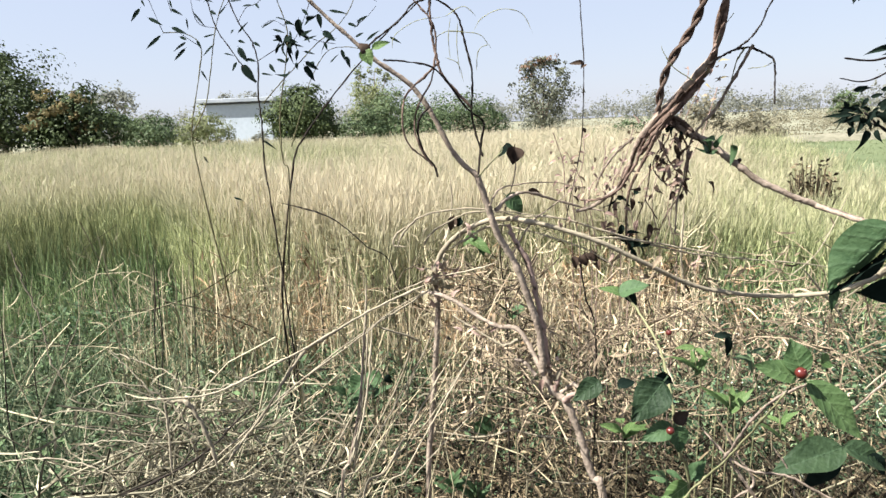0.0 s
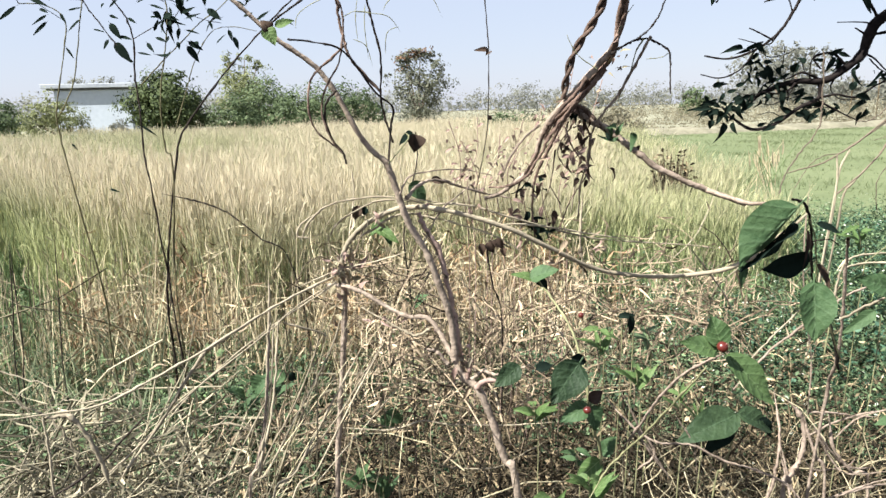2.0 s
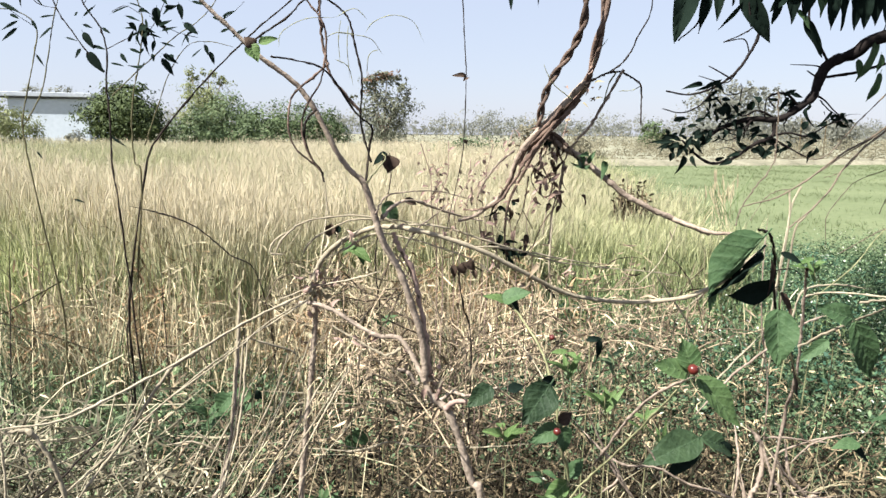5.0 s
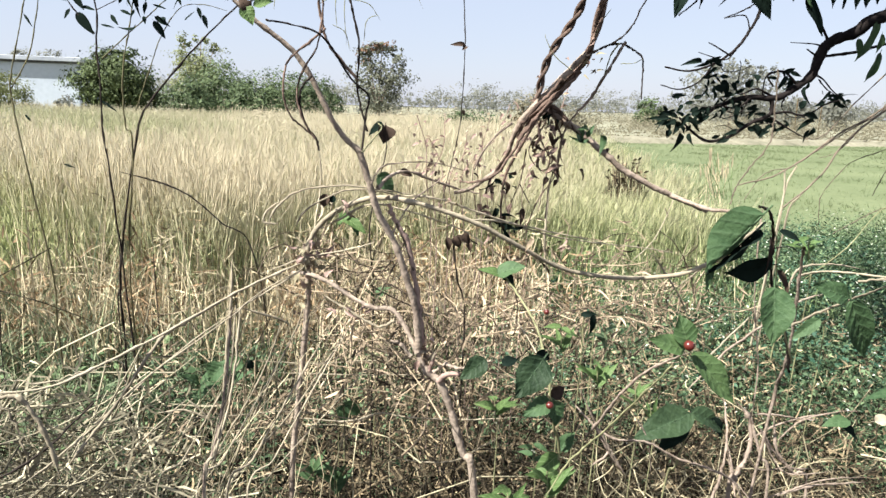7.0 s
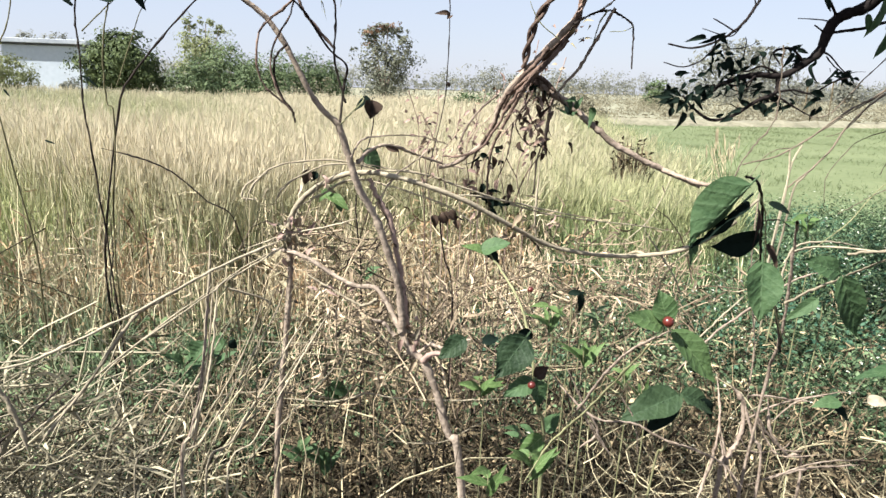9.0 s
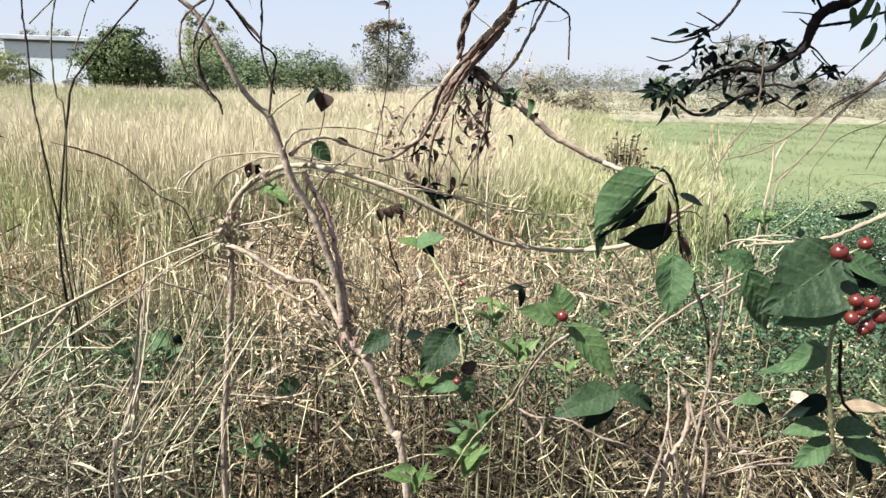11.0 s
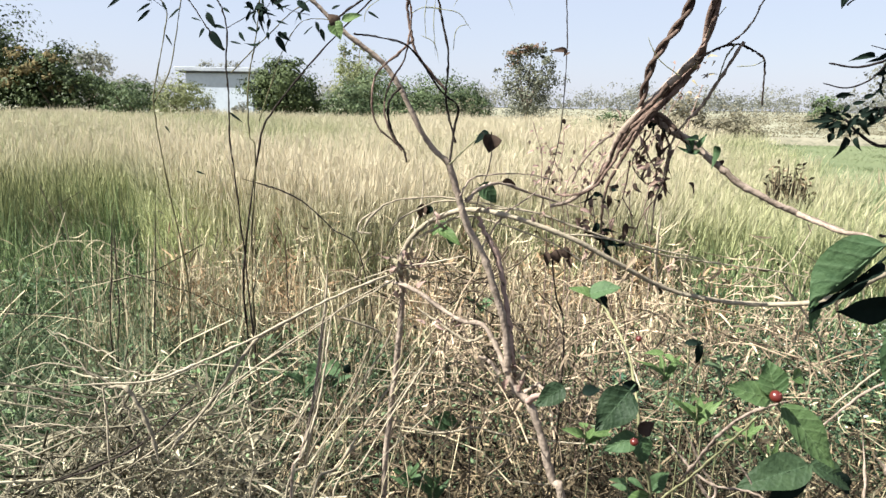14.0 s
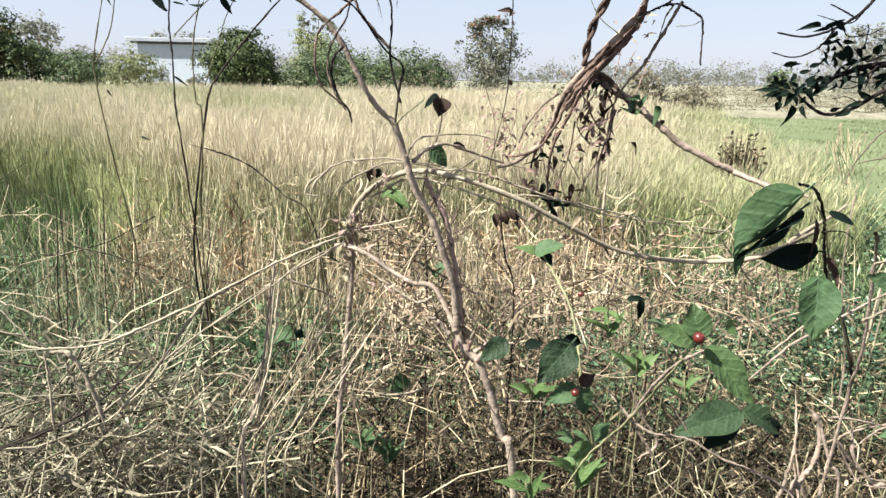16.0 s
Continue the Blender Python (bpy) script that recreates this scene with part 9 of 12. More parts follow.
leaf(bc, (0.271, 0.800, 1.059), (0.225, 0.780, 1.014), 0.0467, DEEPLEAF, (-0.1, -1, 0.5), 0.2, 0.08, 0, 3165, "leaf", "broad dark green veined leaf")
leaf(bc, (0.211, 0.800, 1.056), (0.235, 0.800, 1.062), 0.0156, DARKLEAF, (0, -0.7, 0.7), 0.4, 0.2, 0, 5446)
leaf(bc, (0.188, 0.800, 1.064), (0.152, 0.790, 1.042), 0.0272, DEEPLEAF, (-0.2, -1, 0.4), 0.25, 0.1, 0, 2357)
leaf(bc, (0.267, 0.820, 1.059), (0.292, 0.820, 1.049), 0.0173, DARKLEAF, (0, -1, 0.4), 0.6, 0.2, 0, 3725)
leaf(bc, (0.281, 0.790, 1.001), (0.237, 0.780, 0.990), 0.0256, LEAF, (0, -0.8, 0.6), 0.3, 0.2, 0, 3567)
leaf(bc, (0.284, 0.790, 1.001), (0.290, 0.780, 0.968), 0.0282, LEAF, (0.3, -1, 0.2), 0.3, 0.2, 0, 3502)
leaf(bc, (0.284, 0.800, 1.004), (0.306, 0.800, 1.015), 0.0194, DEADLEAF, (0, -1, 0.4), 0.6, 0.2, 0, 7356, "withered_leaf")
berry(bc, (0.272, 0.775, 1.003), 0.00533)
leaf(bc, (0.326, 0.850, 0.883), (0.282, 0.840, 0.858), 0.0276, PALELEAF, (0, -0.7, 0.8), 0.3, 0.2, 0, 3605)
leaf(bc, (0.327, 0.850, 0.892), (0.344, 0.840, 0.923), 0.0234, LEAF, (0, -0.7, 0.8), 0.3, 0.2, 0, 3171)

y = thing("young_shoot", "young weed shoot with light green leaves", "weed", "young shoots")
stem(y, "stem", [(0.257, 0.950, 0.935), (0.261, 0.950, 0.896), (0.275, 0.980, 0.828), (0.275, 1.010, 0.373), (0.275, 1.030, -0.030)], 0.001, 0.0018, GREENSTEM, 5)
leaf(y, (0.259, 0.950, 0.919), (0.300, 0.948, 0.926), 0.0142, PALELEAF, (0, -0.6, 1), 0.3, 0.25, 0, 5562)
leaf(y, (0.259, 0.950, 0.916), (0.227, 0.929, 0.946), 0.0142, PALELEAF, (0, -0.6, 1), 0.3, 0.25, 0, 2343)
leaf(y, (0.259, 0.950, 0.930), (0.256, 0.979, 0.931), 0.0142, PALELEAF, (0, -0.6, 1), 0.3, 0.25, 0, 6679)
leaf(y, (0.260, 0.950, 0.906), (0.264, 0.922, 0.952), 0.0142, PALELEAF, (0, -0.6, 1), 0.3, 0.25, 0, 2173)
leaf(y, (0.259, 0.950, 0.915), (0.229, 0.960, 0.927), 0.0142, PALELEAF, (0, -0.6, 1), 0.3, 0.25, 0, 1932)
leaf(y, (0.260, 0.950, 0.905), (0.302, 0.961, 0.928), 0.0142, PALELEAF, (0, -0.6, 1), 0.3, 0.25, 0, 765)

y = thing("young_shoot", "young weed shoot with light green leaves", "weed", "young shoots")
stem(y, "stem", [(0.376, 0.850, 1.030), (0.381, 0.850, 0.995), (0.402, 0.880, 0.934), (0.402, 0.910, 0.420), (0.402, 0.930, -0.030)], 0.001, 0.0018, GREENSTEM, 5)
leaf(y, (0.381, 0.850, 0.987), (0.406, 0.843, 1.028), 0.0116, PALELEAF, (0, -0.6, 1), 0.3, 0.25, 0, 6291)
leaf(y, (0.380, 0.850, 0.991), (0.342, 0.828, 1.044), 0.0116, PALELEAF, (0, -0.6, 1), 0.3, 0.25, 0, 449)
leaf(y, (0.380, 0.850, 0.993), (0.398, 0.879, 1.022), 0.0116, PALELEAF, (0, -0.6, 1), 0.3, 0.25, 0, 3192)
leaf(y, (0.380, 0.850, 1.006), (0.370, 0.821, 1.040), 0.0116, PALELEAF, (0, -0.6, 1), 0.3, 0.25, 0, 6763)
leaf(y, (0.380, 0.850, 1.006), (0.349, 0.857, 1.021), 0.0116, PALELEAF, (0, -0.6, 1), 0.3, 0.25, 0, 6877)
leaf(y, (0.380, 0.850, 0.998), (0.413, 0.871, 1.018), 0.0116, PALELEAF, (0, -0.6, 1), 0.3, 0.25, 0, 7703)
leaf(y, (0.378, 0.850, 1.026), (0.360, 0.820, 1.044), 0.0116, PALELEAF, (0, -0.6, 1), 0.3, 0.25, 0, 7416)

y = thing("young_shoot", "young weed shoot with light green leaves", "weed", "young shoots")
stem(y, "stem", [(0.286, 0.800, 0.890), (0.290, 0.800, 0.854), (0.308, 0.830, 0.787), (0.308, 0.860, 0.354), (0.308, 0.880, -0.030)], 0.001, 0.0018, GREENSTEM, 5)
leaf(y, (0.289, 0.800, 0.849), (0.322, 0.790, 0.896), 0.0142, PALELEAF, (0, -0.6, 1), 0.3, 0.25, 0, 4493)
leaf(y, (0.288, 0.800, 0.876), (0.254, 0.777, 0.910), 0.0142, PALELEAF, (0, -0.6, 1), 0.3, 0.25, 0, 2753)
leaf(y, (0.289, 0.800, 0.864), (0.314, 0.829, 0.876), 0.0142, PALELEAF, (0, -0.6, 1), 0.3, 0.25, 0, 273)
leaf(y, (0.289, 0.800, 0.857), (0.312, 0.784, 0.904), 0.0142, PALELEAF, (0, -0.6, 1), 0.3, 0.25, 0, 3294)
leaf(y, (0.288, 0.800, 0.888), (0.259, 0.812, 0.885), 0.0142, PALELEAF, (0, -0.6, 1), 0.3, 0.25, 0, 5702)
leaf(y, (0.288, 0.800, 0.890), (0.327, 0.811, 0.868), 0.0142, PALELEAF, (0, -0.6, 1), 0.3, 0.25, 0, 6915)
leaf(y, (0.289, 0.800, 0.867), (0.259, 0.773, 0.921), 0.0142, PALELEAF, (0, -0.6, 1), 0.3, 0.25, 0, 3166)

y = thing("young_shoot", "young weed shoot with light green leaves", "weed", "young shoots")
stem(y, "stem", [(0.474, 0.900, 0.965), (0.480, 0.900, 0.926), (0.504, 0.930, 0.859), (0.504, 0.960, 0.387), (0.504, 0.980, -0.030)], 0.001, 0.0018, GREENSTEM, 5)
leaf(y, (0.477, 0.900, 0.948), (0.501, 0.909, 0.947), 0.0092, PALELEAF, (0, -0.6, 1), 0.3, 0.25, 0, 2917)
leaf(y, (0.479, 0.900, 0.920), (0.441, 0.881, 0.965), 0.0092, PALELEAF, (0, -0.6, 1), 0.3, 0.25, 0, 4278)
leaf(y, (0.478, 0.900, 0.930), (0.504, 0.927, 0.960), 0.0092, PALELEAF, (0, -0.6, 1), 0.3, 0.25, 0, 5027)
leaf(y, (0.477, 0.900, 0.944), (0.491, 0.885, 0.972), 0.0092, PALELEAF, (0, -0.6, 1), 0.3, 0.25, 0, 9084)
leaf(y, (0.477, 0.900, 0.945), (0.460, 0.912, 0.957), 0.0092, PALELEAF, (0, -0.6, 1), 0.3, 0.25, 0, 9923)

y = thing("young_shoot", "young weed shoot with light green leaves", "weed", "young shoots")
stem(y, "stem", [(0.386, 1.000, 1.032), (0.391, 1.000, 0.992), (0.410, 1.030, 0.927), (0.410, 1.060, 0.417), (0.410, 1.080, -0.030)], 0.001, 0.0018, GREENSTEM, 5)
leaf(y, (0.389, 1.000, 1.022), (0.429, 1.002, 1.012), 0.0123, PALELEAF, (0, -0.6, 1), 0.3, 0.25, 0, 4361)
leaf(y, (0.390, 1.000, 0.994), (0.349, 0.987, 1.029), 0.0123, PALELEAF, (0, -0.6, 1), 0.3, 0.25, 0, 5169)
leaf(y, (0.390, 1.000, 0.991), (0.395, 1.030, 1.022), 0.0123, PALELEAF, (0, -0.6, 1), 0.3, 0.25, 0, 1385)
leaf(y, (0.388, 1.000, 1.028), (0.399, 0.980, 1.025), 0.0123, PALELEAF, (0, -0.6, 1), 0.3, 0.25, 0, 310)
leaf(y, (0.388, 1.000, 1.029), (0.356, 0.996, 1.036), 0.0123, PALELEAF, (0, -0.6, 1), 0.3, 0.25, 0, 1547)
leaf(y, (0.390, 1.000, 0.982), (0.420, 1.013, 1.028), 0.0123, PALELEAF, (0, -0.6, 1), 0.3, 0.25, 0, 2725)

y = thing("young_shoot", "young weed shoot with light green leaves", "weed", "young shoots")
stem(y, "stem", [(0.524, 1.100, 0.989), (0.530, 1.100, 0.944), (0.553, 1.130, 0.872), (0.553, 1.160, 0.392), (0.553, 1.180, -0.030)], 0.001, 0.0018, GREENSTEM, 5)
leaf(y, (0.527, 1.100, 0.980), (0.556, 1.108, 0.977), 0.0112, WEED, (0, -0.6, 1), 0.3, 0.25, 0, 645)
leaf(y, (0.528, 1.100, 0.966), (0.491, 1.083, 0.985), 0.0112, WEED, (0, -0.6, 1), 0.3, 0.25, 0, 6010)
leaf(y, (0.529, 1.100, 0.941), (0.536, 1.130, 0.988), 0.0112, WEED, (0, -0.6, 1), 0.3, 0.25, 0, 456)
leaf(y, (0.527, 1.100, 0.980), (0.539, 1.082, 0.996), 0.0112, WEED, (0, -0.6, 1), 0.3, 0.25, 0, 1405)
leaf(y, (0.528, 1.100, 0.959), (0.502, 1.114, 0.979), 0.0112, WEED, (0, -0.6, 1), 0.3, 0.25, 0, 8823)

y = thing("young_shoot", "young weed shoot with light green leaves", "weed", "young shoots")
stem(y, "stem", [(0.036, 1.300, 0.631), (0.038, 1.300, 0.578), (0.041, 1.330, 0.489), (0.041, 1.360, 0.220), (0.041, 1.380, -0.030)], 0.001, 0.0018, GREENSTEM, 5)
leaf(y, (0.037, 1.300, 0.598), (0.067, 1.295, 0.621), 0.0159, LEAF, (0, -0.6, 1), 0.3, 0.25, 0, 1285)
leaf(y, (0.038, 1.300, 0.611), (0.020, 1.273, 0.664), 0.0159, LEAF, (0, -0.6, 1), 0.3, 0.25, 0, 4497)
leaf(y, (0.038, 1.300, 0.626), (0.058, 1.327, 0.616), 0.0159, LEAF, (0, -0.6, 1), 0.3, 0.25, 0, 803)
leaf(y, (0.037, 1.300, 0.599), (0.045, 1.271, 0.655), 0.0159, LEAF, (0, -0.6, 1), 0.3, 0.25, 0, 2132)
leaf(y, (0.037, 1.300, 0.594), (0.002, 1.299, 0.633), 0.0159, LEAF, (0, -0.6, 1), 0.3, 0.25, 0, 6456)
leaf(y, (0.037, 1.300, 0.576), (0.074, 1.319, 0.625), 0.0159, LEAF, (0, -0.6, 1), 0.3, 0.25, 0, 7264)
leaf(y, (0.037, 1.300, 0.591), (0.011, 1.274, 0.639), 0.0159, LEAF, (0, -0.6, 1), 0.3, 0.25, 0, 3848)
leaf(y, (0.037, 1.300, 0.571), (0.029, 1.329, 0.618), 0.0159, LEAF, (0, -0.6, 1), 0.3, 0.25, 0, 2146)

y = thing("young_shoot", "young weed shoot with light green leaves", "weed", "young shoots")
stem(y, "stem", [(-0.011, 1.300, 0.664), (-0.009, 1.300, 0.611), (-0.007, 1.330, 0.524), (-0.007, 1.360, 0.236), (-0.007, 1.380, -0.030)], 0.001, 0.0018, GREENSTEM, 5)
leaf(y, (-0.010, 1.300, 0.628), (0.024, 1.294, 0.646), 0.0150, LEAF, (0, -0.6, 1), 0.3, 0.25, 0, 8609)
leaf(y, (-0.010, 1.300, 0.627), (-0.039, 1.280, 0.668), 0.0150, LEAF, (0, -0.6, 1), 0.3, 0.25, 0, 7850)
leaf(y, (-0.010, 1.300, 0.626), (-0.011, 1.330, 0.658), 0.0150, LEAF, (0, -0.6, 1), 0.3, 0.25, 0, 6207)
leaf(y, (-0.010, 1.300, 0.623), (0.003, 1.275, 0.686), 0.0150, LEAF, (0, -0.6, 1), 0.3, 0.25, 0, 3632)
leaf(y, (-0.010, 1.300, 0.611), (-0.050, 1.296, 0.645), 0.0150, LEAF, (0, -0.6, 1), 0.3, 0.25, 0, 1114)
leaf(y, (-0.010, 1.300, 0.612), (0.025, 1.310, 0.652), 0.0150, LEAF, (0, -0.6, 1), 0.3, 0.25, 0, 2283)

y = thing("young_shoot", "young weed shoot with light green leaves", "weed", "young shoots")
stem(y, "stem", [(0.327, 0.950, 0.849), (0.332, 0.950, 0.807), (0.349, 0.980, 0.734), (0.349, 1.010, 0.330), (0.349, 1.030, -0.030)], 0.001, 0.0018, GREENSTEM, 5)
leaf(y, (0.330, 0.950, 0.817), (0.367, 0.955, 0.820), 0.0110, LEAF, (0, -0.6, 1), 0.3, 0.25, 0, 4630)
leaf(y, (0.330, 0.950, 0.838), (0.300, 0.931, 0.861), 0.0110, LEAF, (0, -0.6, 1), 0.3, 0.25, 0, 6340)
leaf(y, (0.330, 0.950, 0.821), (0.333, 0.979, 0.828), 0.0110, LEAF, (0, -0.6, 1), 0.3, 0.25, 0, 8874)
leaf(y, (0.329, 0.950, 0.847), (0.353, 0.935, 0.840), 0.0110, LEAF, (0, -0.6, 1), 0.3, 0.25, 0, 5914)
leaf(y, (0.330, 0.950, 0.827), (0.306, 0.959, 0.834), 0.0110, LEAF, (0, -0.6, 1), 0.3, 0.25, 0, 4768)

y = thing("young_shoot", "young weed shoot with light green leaves", "weed", "young shoots")
stem(y, "stem", [(0.571, 1.000, 0.881), (0.578, 1.000, 0.837), (0.605, 1.030, 0.762), (0.605, 1.060, 0.343), (0.605, 1.080, -0.030)], 0.001, 0.0018, GREENSTEM, 5)
leaf(y, (0.576, 1.000, 0.855), (0.592, 0.990, 0.865), 0.0088, PALELEAF, (0, -0.6, 1), 0.3, 0.25, 0, 3101)
leaf(y, (0.578, 1.000, 0.829), (0.543, 0.973, 0.902), 0.0088, PALELEAF, (0, -0.6, 1), 0.3, 0.25, 0, 6759)
leaf(y, (0.577, 1.000, 0.843), (0.587, 1.030, 0.867), 0.0088, PALELEAF, (0, -0.6, 1), 0.3, 0.25, 0, 752)
leaf(y, (0.577, 1.000, 0.840), (0.580, 0.985, 0.890), 0.0088, PALELEAF, (0, -0.6, 1), 0.3, 0.25, 0, 8061)

y = thing("young_shoot", "young weed shoot with light green leaves", "weed", "young shoots")
stem(y, "stem", [(-0.170, 1.300, 0.880), (-0.170, 1.300, 0.832), (-0.173, 1.330, 0.757), (-0.173, 1.360, 0.340), (-0.173, 1.380, -0.030)], 0.001, 0.0018, GREENSTEM, 5)
leaf(y, (-0.171, 1.300, 0.835), (-0.138, 1.302, 0.868), 0.0177, LEAF, (0, -0.6, 1), 0.3, 0.25, 0, 3500)
leaf(y, (-0.168, 1.300, 0.874), (-0.200, 1.281, 0.884), 0.0177, LEAF, (0, -0.6, 1), 0.3, 0.25, 0, 4898)
leaf(y, (-0.170, 1.300, 0.855), (-0.160, 1.327, 0.860), 0.0177, LEAF, (0, -0.6, 1), 0.3, 0.25, 0, 3910)
leaf(y, (-0.170, 1.300, 0.840), (-0.133, 1.282, 0.877), 0.0177, LEAF, (0, -0.6, 1), 0.3, 0.25, 0, 9006)
leaf(y, (-0.169, 1.300, 0.865), (-0.203, 1.297, 0.863), 0.0177, LEAF, (0, -0.6, 1), 0.3, 0.25, 0, 5200)

y = thing("young_shoot", "young weed shoot with light green leaves", "weed", "young shoots")
stem(y, "stem", [(-0.225, 1.300, 0.861), (-0.225, 1.300, 0.813), (-0.230, 1.330, 0.738), (-0.230, 1.360, 0.332), (-0.230, 1.380, -0.030)], 0.001, 0.0018, GREENSTEM, 5)
leaf(y, (-0.225, 1.300, 0.825), (-0.189, 1.310, 0.848), 0.0195, LEAF, (0, -0.6, 1), 0.3, 0.25, 0, 8050)
leaf(y, (-0.224, 1.300, 0.846), (-0.253, 1.280, 0.880), 0.0195, LEAF, (0, -0.6, 1), 0.3, 0.25, 0, 792)
leaf(y, (-0.226, 1.300, 0.813), (-0.209, 1.327, 0.847), 0.0195, LEAF, (0, -0.6, 1), 0.3, 0.25, 0, 5688)
leaf(y, (-0.224, 1.300, 0.847), (-0.196, 1.280, 0.880), 0.0195, LEAF, (0, -0.6, 1), 0.3, 0.25, 0, 1855)

y = thing("young_shoot", "young weed shoot with light green leaves", "weed", "young shoots")
stem(y, "stem", [(0.956, 1.100, 1.156), (0.967, 1.100, 1.110), (1.007, 1.130, 1.042), (1.007, 1.160, 0.469), (1.007, 1.180, -0.030)], 0.001, 0.0018, GREENSTEM, 5)
leaf(y, (0.961, 1.100, 1.136), (1.008, 1.109, 1.133), 0.0112, PALELEAF, (0, -0.6, 1), 0.3, 0.25, 0, 9730)
leaf(y, (0.959, 1.100, 1.151), (0.908, 1.084, 1.147), 0.0112, PALELEAF, (0, -0.6, 1), 0.3, 0.25, 0, 5346)
leaf(y, (0.967, 1.100, 1.098), (0.973, 1.129, 1.158), 0.0112, PALELEAF, (0, -0.6, 1), 0.3, 0.25, 0, 167)
leaf(y, (0.961, 1.100, 1.137), (0.975, 1.083, 1.150), 0.0112, PALELEAF, (0, -0.6, 1), 0.3, 0.25, 0, 9931)
leaf(y, (0.964, 1.100, 1.119), (0.911, 1.095, 1.149), 0.0112, PALELEAF, (0, -0.6, 1), 0.3, 0.25, 0, 1532)
leaf(y, (0.964, 1.100, 1.119), (1.004, 1.122, 1.153), 0.0112, PALELEAF, (0, -0.6, 1), 0.3, 0.25, 0, 1275)

y = thing("young_shoot", "young weed shoot with light green leaves", "weed", "young shoots")
stem(y, "stem", [(0.209, 0.750, 0.905), (0.212, 0.750, 0.871), (0.227, 0.780, 0.806), (0.227, 0.810, 0.363), (0.227, 0.830, -0.030)], 0.001, 0.0018, GREENSTEM, 5)
leaf(y, (0.211, 0.750, 0.886), (0.251, 0.761, 0.886), 0.0128, PALELEAF, (0, -0.6, 1), 0.3, 0.25, 0, 7378)
leaf(y, (0.211, 0.750, 0.904), (0.184, 0.725, 0.923), 0.0128, PALELEAF, (0, -0.6, 1), 0.3, 0.25, 0, 6190)
leaf(y, (0.211, 0.750, 0.892), (0.211, 0.779, 0.896), 0.0128, PALELEAF, (0, -0.6, 1), 0.3, 0.25, 0, 3155)
leaf(y, (0.212, 0.750, 0.868), (0.218, 0.725, 0.919), 0.0128, PALELEAF, (0, -0.6, 1), 0.3, 0.25, 0, 8054)
leaf(y, (0.211, 0.750, 0.884), (0.172, 0.745, 0.907), 0.0128, PALELEAF, (0, -0.6, 1), 0.3, 0.25, 0, 4984)

y = thing("young_shoot", "young weed shoot with light green leaves", "weed", "young shoots")
stem(y, "stem", [(0.143, 1.500, 0.983), (0.146, 1.500, 0.927), (0.153, 1.530, 0.846), (0.153, 1.560, 0.381), (0.153, 1.580, -0.030)], 0.001, 0.0018, GREENSTEM, 5)
leaf(y, (0.146, 1.500, 0.956), (0.181, 1.491, 0.976), 0.0153, LEAF, (0, -0.6, 1), 0.3, 0.25, 0, 5600)
leaf(y, (0.145, 1.500, 0.938), (0.122, 1.474, 0.985), 0.0153, LEAF, (0, -0.6, 1), 0.3, 0.25, 0, 6487)
leaf(y, (0.146, 1.500, 0.974), (0.145, 1.530, 0.969), 0.0153, LEAF, (0, -0.6, 1), 0.3, 0.25, 0, 3971)
leaf(y, (0.145, 1.500, 0.936), (0.167, 1.481, 0.969), 0.0153, LEAF, (0, -0.6, 1), 0.3, 0.25, 0, 4061)

s = thing("dark_sprig", "small dark curled leaf on a thin stalk", "weed", "dark sprigs")
leaf(s, (-0.132, 1.200, 0.923), (-0.117, 1.200, 0.910), 0.0175, DARKLEAF, (0, -0.8, 0.6), 0.4, 0.3, 0, 8240)
stem(s, "stalk", [(-0.132, 1.200, 0.923), (-0.133, 1.220, 0.846), (-0.133, 1.250, 0.381), (-0.133, 1.270, -0.030)], 0.0012, 0.0016, GREENSTEM, 5)

s = thing("dark_sprig", "small dark curled leaf on a thin stalk", "weed", "dark sprigs")
leaf(s, (-0.172, 1.200, 0.921), (-0.204, 1.200, 0.890), 0.0389, LEAF, (0, -0.8, 0.6), 0.4, 0.3, 0, 3037)
stem(s, "stalk", [(-0.172, 1.200, 0.921), (-0.174, 1.220, 0.845), (-0.174, 1.250, 0.380), (-0.174, 1.270, -0.030)], 0.0012, 0.0016, GREENSTEM, 5)

s = thing("dark_sprig", "small dark curled leaf on a thin stalk", "weed", "dark sprigs")
leaf(s, (-0.137, 1.200, 0.917), (-0.182, 1.200, 0.927), 0.0292, LEAF, (0, -0.8, 0.6), 0.4, 0.3, 0, 2535)
stem(s, "stalk", [(-0.137, 1.200, 0.917), (-0.138, 1.220, 0.841), (-0.138, 1.250, 0.379), (-0.138, 1.270, -0.030)], 0.0012, 0.0016, GREENSTEM, 5)

s = thing("dark_sprig", "small dark curled leaf on a thin stalk", "weed", "dark sprigs")
leaf(s, (0.416, 0.950, 1.065), (0.423, 0.950, 1.027), 0.0139, DARKLEAF, (0, -0.8, 0.6), 0.4, 0.3, 0, 1755)
stem(s, "stalk", [(0.416, 0.950, 1.065), (0.433, 0.970, 0.999), (0.433, 1.000, 0.450), (0.433, 1.020, -0.030)], 0.0012, 0.0016, GREENSTEM, 5)

s = thing("dark_sprig", "small dark curled leaf on a thin stalk", "weed", "dark sprigs")
leaf(s, (0.396, 0.950, 1.065), (0.430, 0.950, 1.068), 0.0108, DARKLEAF, (0, -0.8, 0.6), 0.4, 0.3, 0, 9615)
stem(s, "stalk", [(0.396, 0.950, 1.065), (0.413, 0.970, 0.999), (0.413, 1.000, 0.449), (0.413, 1.020, -0.030)], 0.0012, 0.0016, GREENSTEM, 5)

